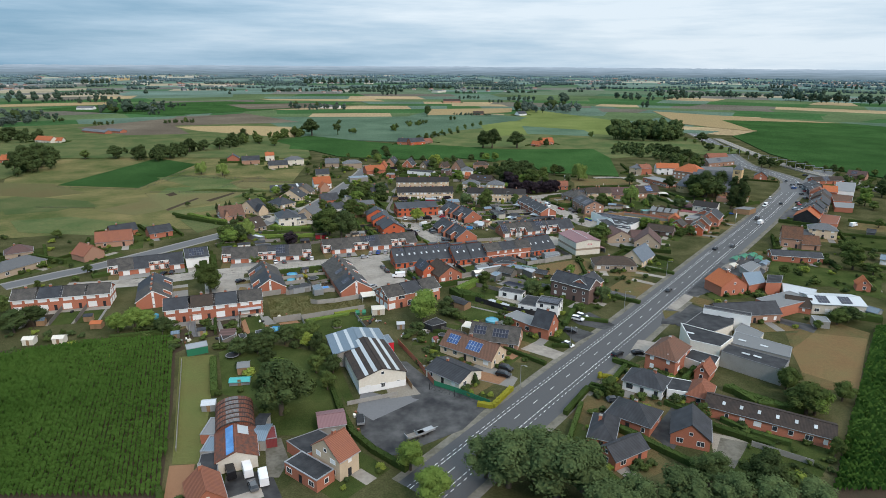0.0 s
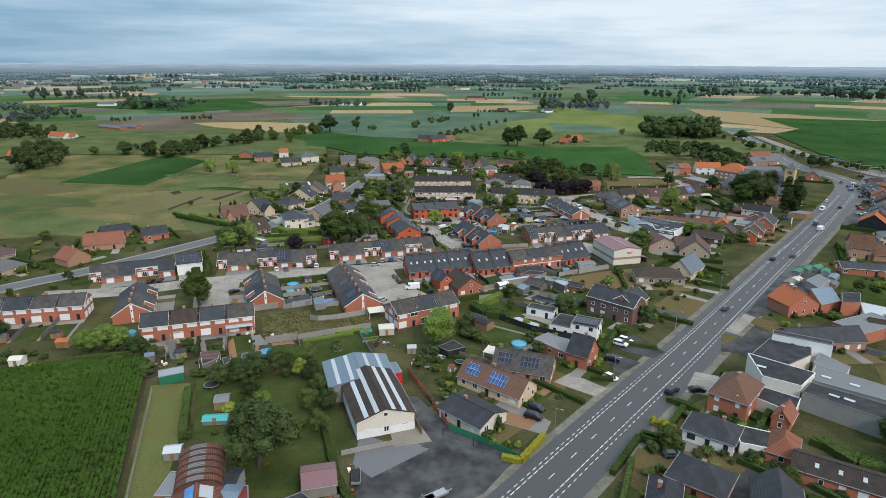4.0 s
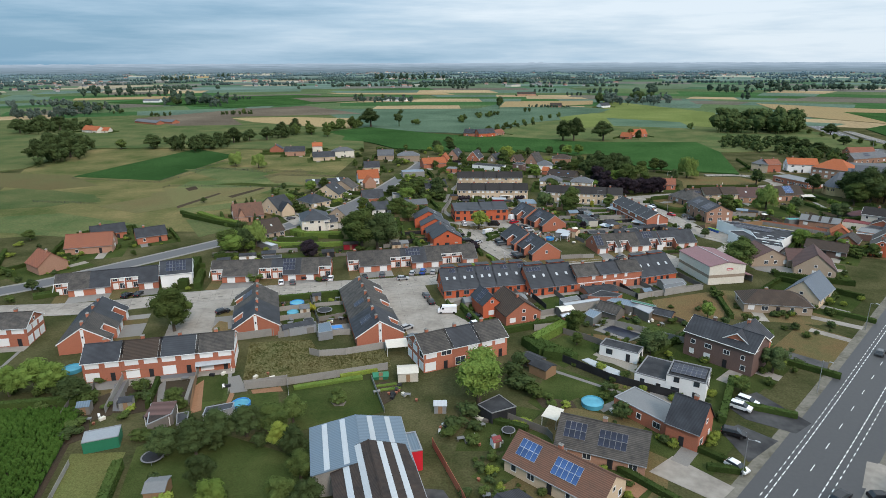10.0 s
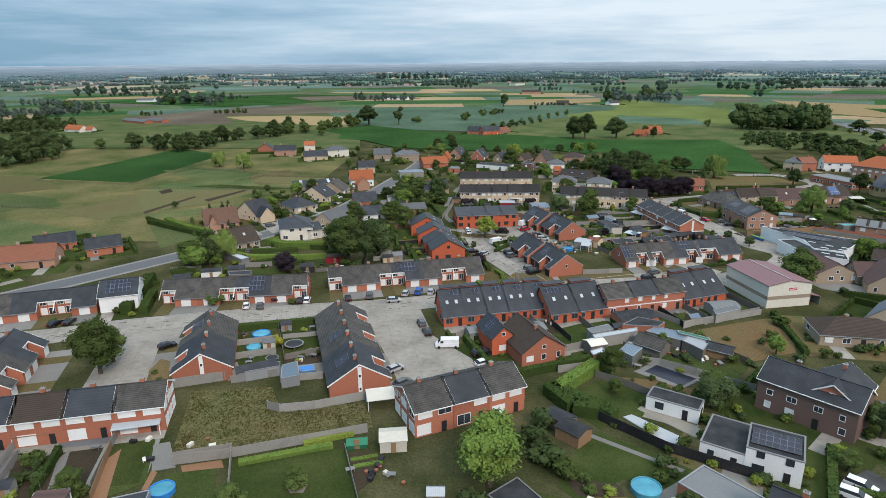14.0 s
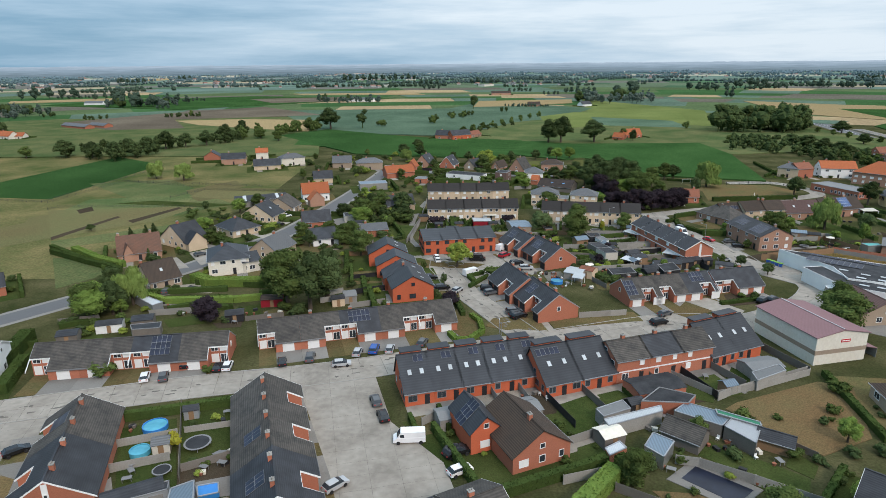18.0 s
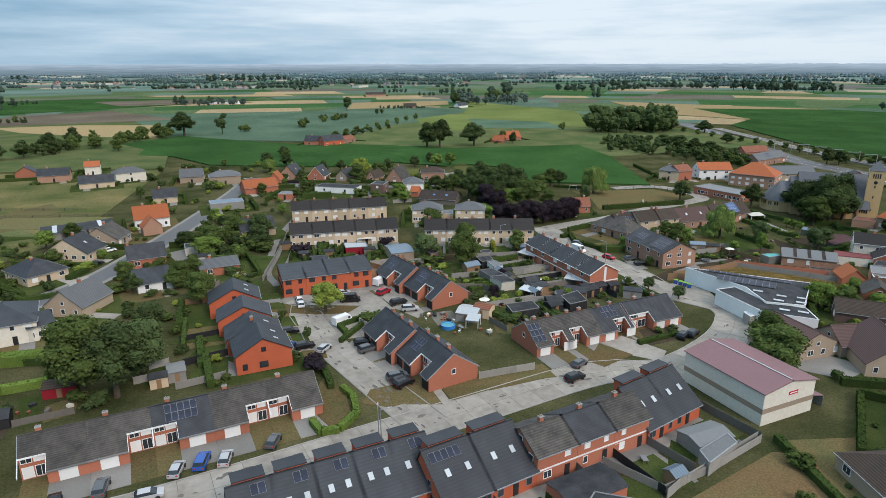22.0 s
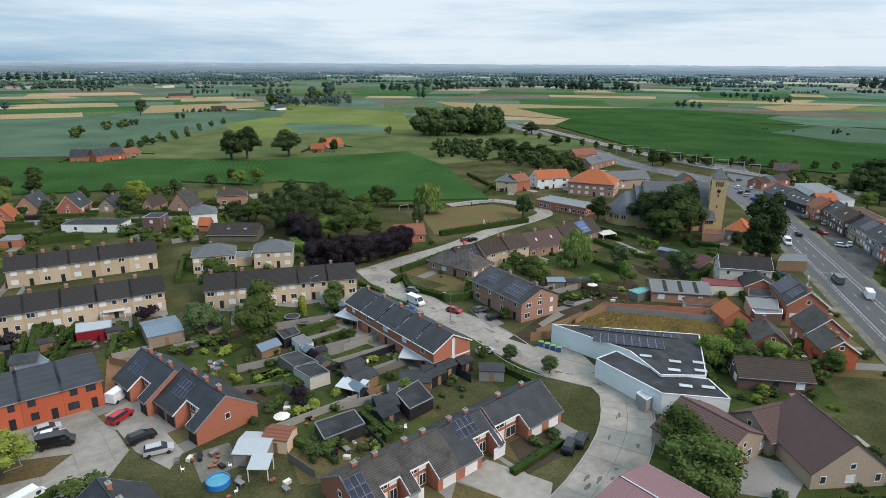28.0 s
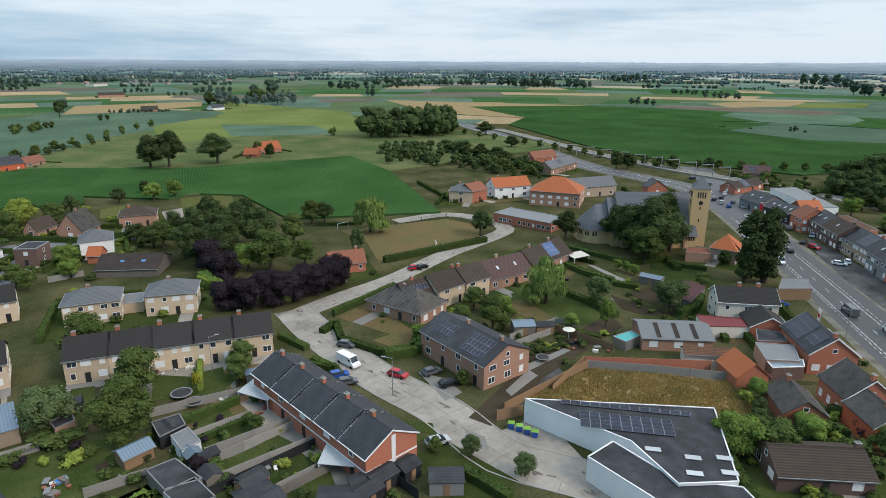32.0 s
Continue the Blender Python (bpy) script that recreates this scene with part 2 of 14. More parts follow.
mat("stubble", (0.34, 0.25, 0.13), (0.25, 0.19, 0.10), 1.0, 0.4, 0.012, 0.3, pattern="crop", size=4.0, amp=0.08, angle=20)
mat("soil", (0.122, 0.100, 0.075), (0.150, 0.125, 0.092), 1.0, 0.5, 0.012, 0.3, pattern="crop", size=3.0, amp=0.1, angle=70)
mat("stubble_thin", (0.150, 0.125, 0.060), (0.105, 0.108, 0.048), 1.0, 0.5, 0.03, 0.3)
mat("mown_grass", (0.118, 0.115, 0.042), (0.083, 0.094, 0.032), 1.0, 0.9, 0.1, 0.3)
mat("brown_lawn", (0.170, 0.108, 0.054), (0.120, 0.092, 0.044), 1.0, 1.0, 0.1, 0.3)
mat("bed_soil", (0.070, 0.052, 0.036), (0.044, 0.037, 0.025), 1.0, 2.0, 0.2, 0.3)
mat("asphalt", (0.078, 0.077, 0.077), (0.056, 0.056, 0.057), 0.62, 1.5, 0.12, 0.1, spec=0.45)
mat("stain", (0.15, 0.132, 0.112), (0.085, 0.078, 0.07), 0.9, 2, 0.4)
mat("old_asphalt", (0.15, 0.15, 0.152), (0.115, 0.115, 0.118), 0.9, 1.5, 0.12, 0.1)
mat("yard_asphalt", (0.016, 0.016, 0.018), (0.075, 0.074, 0.072), 0.7, 0.5, 0.16, 0.1)
mat("slab_concrete", (0.372, 0.336, 0.288), (0.190, 0.168, 0.142), 0.9, 0.7, 0.13, 0.15, rnd=0.10)
mat("paving", (0.235, 0.220, 0.198), (0.155, 0.146, 0.132), 0.9, 3, 0.2, 0.15)
mat("worn_paving", (0.20, 0.185, 0.155), (0.085, 0.08, 0.062), 0.95, 1.2, 0.25, 0.15)
mat("red_gravel", (0.30, 0.165, 0.095), (0.22, 0.12, 0.07), 1.0, 5, 0.3, 0.3)
mat("gravel", (0.30, 0.268, 0.222), (0.215, 0.192, 0.158), 1.0, 6, 0.2, 0.3)
mat("joint", (0.155, 0.142, 0.122), (0.20, 0.185, 0.16), 0.95, 3, 0.2)
mat("paint_white", (0.78, 0.78, 0.76), (0.60, 0.60, 0.58), 0.7, 3, 0.4)
mat("water", (0.055, 0.27, 0.36), (0.075, 0.32, 0.42), 0.1, 1.5, 0.3, 0.1)
mat("pool_blue", (0.03, 0.22, 0.55), (0.03, 0.18, 0.48), 0.4, 2, 0.3)
# farmland far off, three depths each, with aerial haze put into the tones
for crop, hazed_tones in (("leek", ((0.088, 0.132, 0.096), (0.105, 0.155, 0.125), (0.130, 0.190, 0.175))), ("grass", ((0.078, 0.112, 0.052), (0.096, 0.132, 0.082), (0.125, 0.172, 0.140))),
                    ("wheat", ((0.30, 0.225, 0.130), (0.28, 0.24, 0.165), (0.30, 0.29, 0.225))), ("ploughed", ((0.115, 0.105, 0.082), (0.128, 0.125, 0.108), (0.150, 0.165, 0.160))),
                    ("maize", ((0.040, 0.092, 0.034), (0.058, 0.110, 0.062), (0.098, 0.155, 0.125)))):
    for depth, tone in enumerate(hazed_tones):
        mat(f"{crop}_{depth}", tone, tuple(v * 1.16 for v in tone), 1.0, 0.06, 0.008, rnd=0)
# far woods by depth, paling to blue: haze mixed into the leaf colour
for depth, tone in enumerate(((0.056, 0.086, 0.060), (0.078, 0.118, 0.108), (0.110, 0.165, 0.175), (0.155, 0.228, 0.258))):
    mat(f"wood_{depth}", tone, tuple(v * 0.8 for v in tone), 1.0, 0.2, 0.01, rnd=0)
mat("far_wall", (0.40, 0.39, 0.36), (0.30, 0.29, 0.27), 0.9, 0.2, 0.01, rnd=0)
mat("far_red", (0.25, 0.135, 0.10), (0.20, 0.115, 0.09), 0.9, 0.2, 0.01, rnd=0)
# leaves
mat("leaf", (0.093, 0.126, 0.037), (0.044, 0.066, 0.020), 1.0, 1.6, 0.25, rnd=0.25)
mat("leaf_dark", (0.066, 0.092, 0.033), (0.034, 0.052, 0.021), 1.0, 1.6, 0.25, rnd=0.25)
mat("leaf_lime", (0.22, 0.26, 0.05), (0.15, 0.20, 0.04), 1.0, 1.6, 0.25, rnd=0.15)
mat("leaf_bright", (0.150, 0.212, 0.048), (0.088, 0.142, 0.032), 1.0, 1.6, 0.25, rnd=0.2)
mat("leaf_silver", (0.092, 0.126, 0.050), (0.052, 0.078, 0.031), 1.0, 1.6, 0.25, rnd=0.2)
mat("leaf_purple", (0.036, 0.026, 0.032), (0.024, 0.020, 0.024), 1.0, 1.6, 0.25, rnd=0.2)
mat("leaf_yellow", (0.30, 0.27, 0.03), (0.20, 0.20, 0.03), 1.0, 1.6, 0.25, rnd=0.15)
mat("leaf_willow", (0.20, 0.27, 0.075), (0.13, 0.19, 0.05), 1.0, 1.6, 0.25, rnd=0.15)
mat("hedge_leaf", (0.058, 0.086, 0.024), (0.030, 0.050, 0.015), 1.0, 3, 0.2, rnd=0.25)
mat("corn_leaf", (0.048, 0.112, 0.021), (0.074, 0.142, 0.031), 1.0, 1.0, 0.03, rnd=0)
mat("rough_grass", (0.125, 0.112, 0.045), (0.062, 0.078, 0.026), 1.0, 0.4, 0.12, rnd=0)
mat("tall_grass", (0.46, 0.32, 0.12), (0.26, 0.20, 0.075), 1.0, 0.6, 0.12, rnd=0)
# cool leaf tone for far tree belts, some haze blended into it
mat("far_wood_haze", (0.062, 0.090, 0.070), (0.092, 0.120, 0.100), 1.0, 0.2, 0.01, rnd=0.2)
mat("bark", (0.10, 0.08, 0.06), (0.06, 0.05, 0.04), 0.95, 6, 0.5, 0.3)
# vehicles
for car_colour, rgb in (("car_white", (0.78, 0.78, 0.78)), ("car_black", (0.012, 0.012, 0.014)), ("car_grey", (0.10, 0.105, 0.11)),
                        ("car_silver", (0.42, 0.43, 0.44)), ("car_red", (0.42, 0.015, 0.025)), ("car_blue", (0.02, 0.09, 0.34))):
    mat(car_colour, rgb, tuple(v * 0.92 for v in rgb), 0.25, 1, 0.5, spec=0.5, rnd=0.05)
mat("tyre", (0.02, 0.02, 0.02), (0.03, 0.03, 0.03), 0.9, 8, 1)
mat("lamp_red", (0.45, 0.02, 0.02), (0.35, 0.02, 0.02), 0.3, 3, 1)
mat("bin_green", (0.20, 0.42, 0.05), (0.16, 0.35, 0.05), 0.5, 3, 1)
mat("green_sheet", (0.025, 0.19, 0.10), (0.02, 0.14, 0.08), 0.5, 3, 1)
mat("teal_sheet", (0.05, 0.36, 0.34), (0.05, 0.30, 0.29), 0.4, 3, 1)


# ---- mesh tools ----
class Shape:
    """Collects vertices and faces of one mesh."""

    def __init__(self):
        self.v, self.f = [], []

    def add(self, pts, faces):
        k = len(self.v)
        self.v += [tuple(p) for p in pts]
        self.f += [tuple(i + k for i in f) for f in faces]
        return self

    def box(self, x0, x1, y0, y1, z0, z1):
        p = [(x, y, z) for z in (z0, z1) for x, y in ((x0, y0), (x1, y0), (x1, y1), (x0, y1))]
        return self.add(p, [(3, 2, 1, 0), (4, 5, 6, 7), (0, 1, 5, 4), (1, 2, 6, 5), (2, 3, 7, 6), (3, 0, 4, 7)])

    def prism(self, poly, z0, z1):
        k = len(poly)
        p = [(x, y, z0) for x, y in poly] + [(x, y, z1) for x, y in poly]
        return self.add(p, [tuple(range(k))[::-1], tuple(range(k, 2 * k))] + [(i, (i + 1) % k, (i + 1) % k + k, i + k) for i in range(k)])

    def frustum(self, cx, cy, z0, z1, r0, r1, k=10):
        p = [(cx + r * math.cos(a), cy + r * math.sin(a), z) for r, z in ((r0, z0), (r1, z1)) for a in (math.tau * i / k for i in range(k))]
        return self.add(p, [tuple(range(k))[::-1], tuple(range(k, 2 * k))] + [(i, (i + 1) % k, (i + 1) % k + k, i + k) for i in range(k)])

    def slab(self, a, b, c, d, t):
        """A plate with the top corners a, b, c, d, and the thickness t downwards."""
        low = [(p[0], p[1], p[2] - t) for p in (a, b, c, d)]
        return self.add([a, b, c, d] + low, [(0, 1, 2, 3), (7, 6, 5, 4), (0, 4, 5, 1), (1, 5, 6, 2), (2, 6, 7, 3), (3, 7, 4, 0)])

    def mesh(self, name, material):
        me = bpy.data.meshes.new(name)
        me.from_pydata(self.v, [], self.f)
        me.materials.append(MATS[material])
        return me


CACHE = {}


def part(name, shape, material, parent=None, label="", at=None):
    """One mesh object under parent; shape is a Shape or a ready mesh."""
    me = shape.mesh(name, material) if isinstance(shape, Shape) else shape
    ob = new(name, me)
    if parent:
        ob.parent = parent
    if at is not None:
        ob.matrix_basis = at
    if label:
        tagged(ob, label)
    return ob


def cached(key, make, material):
    k = (key, material)
    if k not in CACHE:
        CACHE[k] = make().mesh(str(key[0]), material)
    return CACHE[k]


def thing(name, x, y, rot, label, category, group="", z=0.0):
    ob = new(name)
    ob.empty_display_size = 0.5
    ob.matrix_basis = pose(x, y, z, 0, 0, rot)
    return tagged(ob, label, category, group)


def box_mesh(w, d, h, material, name="box"):
    return cached((name, round(w, 2), round(d, 2), round(h, 2)), lambda: Shape().box(-w / 2, w / 2, -d / 2, d / 2, 0, h), material)


def window_mesh(w, h, frame_mat, pane):
    """One joined mesh: a frame with a sill lip and its recessed pane, in two materials."""
    key = ("window", w, h, frame_mat, pane)
    if key not in CACHE:
        t = 0.1
        out = [(-w / 2, 0), (w / 2, 0), (w / 2, h), (-w / 2, h)]
        inn = [(-w / 2 + t, t), (w / 2 - t, t), (w / 2 - t, h - t), (-w / 2 + t, h - t)]
        v = [(x, 0.05, z) for x, z in out] + [(x, -0.07, z) for x, z in out] + [(x, -0.07, z) for x, z in inn] + [(x, -0.01, z) for x, z in inn]
        f = [(i, (i + 1) % 4, (i + 1) % 4 + 4, i + 4) for i in range(4)] + [(i + 4, (i + 1) % 4 + 4, (i + 1) % 4 + 8, i + 8) for i in range(4)]
        f += [(i + 8, (i + 1) % 4 + 8, (i + 1) % 4 + 12, i + 12) for i in range(4)]
        if w > 1.3:
            k = len(v)
            v += [(-0.04, -0.06, t), (0.04, -0.06, t), (0.04, -0.06, h - t), (-0.04, -0.06, h - t)]
            f += [(k, k + 1, k + 2, k + 3), (12, k, k + 3, 15), (k + 1, 13, 14, k + 2)]
            glazing = 2
        else:
            f += [(12, 13, 14, 15)]
            glazing = 1
        me = bpy.data.meshes.new("window")
        me.from_pydata(v, [], f)
        me.materials.append(MATS[frame_mat])
        me.materials.append(MATS[pane])
        for p in me.polygons[len(f) - glazing:]:
            p.material_index = 1
        CACHE[key] = me
    return CACHE[key]


def window_at(parent, m, w, h, frame_mat="white", pane="glass"):
    """A framed window on the plane of m (x along the wall, y into it, z up)."""
    return part("window", window_mesh(round(w * 5) / 5, round(h * 5) / 5, frame_mat, pane), None, parent, at=m)


SIDES = {"f": (0, -1, 0), "b": (0, 1, 180), "l": (-1, 0, -90), "r": (1, 0, 90)}


def wall_pose(side, w, d, u, z):
    """The pose on a wall of a w by d block: u metres from its middle, z up."""
    sx, sy, turn = SIDES[side]
    length = w if side in "fb" else d
    base = pose(sx * w / 2, sy * d / 2, 0, 0, 0, turn)
    return base @ pose(u, 0, z), length


def openings(ob, w, d, eave, sides, rng, shutter=0.35, door=True, frame_mat="white", gable=0.0, doors="black", dense=3.6, wide=False, strip=False):
    """Windows, closed roller blinds and a door along the walls, storey by storey."""
    for side in sides:
        length = w if side in "fb" else d
        if strip and side in "lr":
            m, _ = wall_pose(side, w, d, 0.3, 0.2)
            window_at(ob, m, 0.8, eave + gable * 0.55, "white", "white")
            m, _ = wall_pose(side, w, d, -length * 0.3, 0.9)
            window_at(ob, m, 0.8, 0.8, frame_mat)
            continue
        count = max(1, int(length / (dense if ob.matrix_basis.translation.y < 470 else dense * 1.5)))
        for storey in range(max(1, int((eave + 0.7) / 2.7))):
            for i in range(count):
                u = (i + 0.5) / count * length - length / 2
                m, _ = wall_pose(side, w, d, u + rng.uniform(-0.25, 0.25), 0.9 + 2.7 * storey)
                ww, hh = rng.choice((1.0, 1.2, 1.6, 1.8)), 1.4 if storey == 0 else 1.2
                if wide:
                    ww, hh = length / count * 0.74, 2.2 if storey == 0 else 1.5
                    if storey == 0:
                        m = m @ pose(0, 0, -0.6)
                if door and storey == 0 and side == "f" and i == count // 2:
                    m, _ = wall_pose(side, w, d, u, 0.05)
                    part("door", cached(("door", 0), lambda: Shape().box(-0.5, 0.5, -0.06, 0.04, 0, 2.1), doors), None, ob, at=m)
                elif rng.random() < shutter:
                    win = window_at(ob, m, ww, hh, frame_mat, "white")
                    win["label"] = "window with its white roller blind down"
                elif rng.random() < 0.9:
                    window_at(ob, m, ww, hh, frame_mat)
        if gable > 1.8 and side in "lr":
            m, _ = wall_pose(side, w, d, 0, eave + 0.3)
            window_at(ob, m, 1.0, 1.0, frame_mat)


class Slopes:
    """The two planes of a gabled roof whose ridge runs along x; side f faces -y."""

    def __init__(self, w, d, eave, rise, ro):
        self.w, self.d, self.eave, self.rise, self.yr = w, d, eave, rise, -d / 2 + ro * d

    def at(self, side, u, v):
        """u: metres from the middle along the ridge; v: 0 at the eaves to 1 at the ridge. x along the ridge, y up the slope, z out of it."""
        y0 = -self.d / 2 if side == "f" else self.d / 2
        run = abs(self.yr - y0)
        y = y0 + (self.yr - y0) * v
        tilt = math.degrees(math.atan2(self.rise, run))
        return pose(u, y, self.eave + self.rise * v, 0, 0, 0 if side == "f" else 180) @ pose(0, 0, 0.0, tilt) @ pose(0, 0, 0.05)

    def length(self, side):
        y0 = -self.d / 2 if side == "f" else self.d / 2
        return math.hypot(self.rise, self.yr - y0)


def panel_mesh(pw, ph, cell):
    key = ("solar_panel", pw, ph, cell)
    if key not in CACHE:
        o = [(-pw / 2, -ph / 2), (pw / 2, -ph / 2), (pw / 2, ph / 2), (-pw / 2, ph / 2)]
        i4 = [(x * 0.93, y * 0.955) for x, y in o]
        v = [(x, y, 0) for x, y in o] + [(x, y, 0.05) for x, y in o] + [(x, y, 0.05) for x, y in i4]
        f = [(i, (i + 1) % 4, (i + 1) % 4 + 4, i + 4) for i in range(4)] + [(i + 4, (i + 1) % 4 + 4, (i + 1) % 4 + 8, i + 8) for i in range(4)] + [(8, 9, 10, 11)]
        me = bpy.data.meshes.new("solar_panel")
        me.from_pydata(v, [], f)
        me.materials.append(MATS["aluminium" if cell == "solar_blue" else "grey_wall"])
        me.materials.append(MATS[cell])
        me.polygons[8].material_index = 1
        CACHE[key] = me
    return CACHE[key]


def solar(ob, sl, side, u, v, cols, rows, cell="solar_cell", pw=1.0, ph=1.6):
    """A field of panels, one by one, on a slope; (u, v) is its middle, v a share of the slope."""
    for i in range(cols):
        for j in range(rows):
            m = sl.at(side, u, v) @ pose((i - (cols - 1) / 2) * (pw + 0.03), (j - (rows - 1) / 2) * (ph + 0.03), 0.14)
            part("solar_panel", panel_mesh(pw, ph, cell), None, ob, at=m)


def roof_window(ob, m, w=0.8, h=1.2):
    part("roof_window", panel_mesh(w, h, "light_sheet"), None, ob, at=m @ pose(0, 0, 0.06))


def chimney(ob, x, y, z, h=1.1, brick="brick"):
    key = ("chimney", h, brick)
    if key not in CACHE:
        c = Shape().box(-0.4, 0.4, -0.32, 0.32, -1.0, h)
        k = len(c.f)
        c.box(-0.46, 0.46, -0.38, 0.38, h, h + 0.12).frustum(-0.15, 0, h + 0.12, h + 0.42, 0.11, 0.09, 8).frustum(0.17, 0, h + 0.12, h + 0.37, 0.11, 0.09, 8)
        me = c.mesh("chimney", brick)
        me.materials.append(MATS["concrete"])
        for p in me.polygons[k:]:
            p.material_index = 1
        CACHE[key] = me
    part("chimney", CACHE[key], None, ob, at=pose(x, y, z))


def gable_roof(ob, sl, tile, over=0.35, verge="", side_over=0.3):
    """Both slopes, the ridge cap, gutters and verge boards."""
    w, d, e, r, yr = sl.w, sl.d, sl.eave, sl.rise, sl.yr
    x0, x1 = -w / 2 - side_over, w / 2 + side_over
    kf, kb = r / max(0.1, yr + d / 2), r / max(0.1, d / 2 - yr)
    t = 0.16
    s = Shape()
    s.slab((x0, -d / 2 - over, e - over * kf + t), (x1, -d / 2 - over, e - over * kf + t), (x1, yr, e + r + t), (x0, yr, e + r + t), t)
    s.slab((x0, yr, e + r + t), (x1, yr, e + r + t), (x1, d / 2 + over, e - over * kb + t), (x0, d / 2 + over, e - over * kb + t), t)
    rf = part("roof", s, tile, ob)
    if ob.matrix_basis.translation.y < 330:
        part("ridge_cap", Shape().box(x0, x1, yr - 0.14, yr + 0.14, e + r + t - 0.06, e + r + t + 0.07), tile, rf)
    for y, k in ((-d / 2 - over, kf),):
        zz = e - over * k
        part("gutter", Shape().box(x0, x1, y - 0.12 if y < 0 else y, y if y < 0 else y + 0.12, zz - 0.02, zz + 0.12), verge or "galvanised", rf)
    if verge:
        for x, sgn in ((x0, -1), (x1, 1)):
            b = Shape()
            xa, xb = (x - 0.05, x) if sgn < 0 else (x, x + 0.05)
            for ya, za, yb, zb in ((-d / 2 - over, e - over * kf, yr, e + r), (d / 2 + over, e - over * kb, yr, e + r)):
                b.slab((xa, ya, za + t), (xb, ya, za + t), (xb, yb, zb + t), (xa, yb, zb + t), 0.28)
            part("verge_board", b, verge, rf, "painted white verge board" if verge == "white" else "")
    return rf


FOOT, YARDS, PLOTS = [], [], []


PAVED = []


def is_free(x, y, gap=0.8):
    """Whether a ground point is clear of all houses and streets so far."""
    for hx, hy, a, w, d in FOOT:
        u, v = (x - hx) * math.cos(a) + (y - hy) * math.sin(a), -(x - hx) * math.sin(a) + (y - hy) * math.cos(a)
        if abs(u) < w / 2 + gap and abs(v) < d / 2 + gap:
            return False
    if any(abs(x - p[0][0]) < 90 and inside(x, y, p) for p in PAVED):
        return False
    return all((x - px) ** 2 + (y - py) ** 2 > (r + gap) ** 2 for line, r in STREETS for px, py in line)


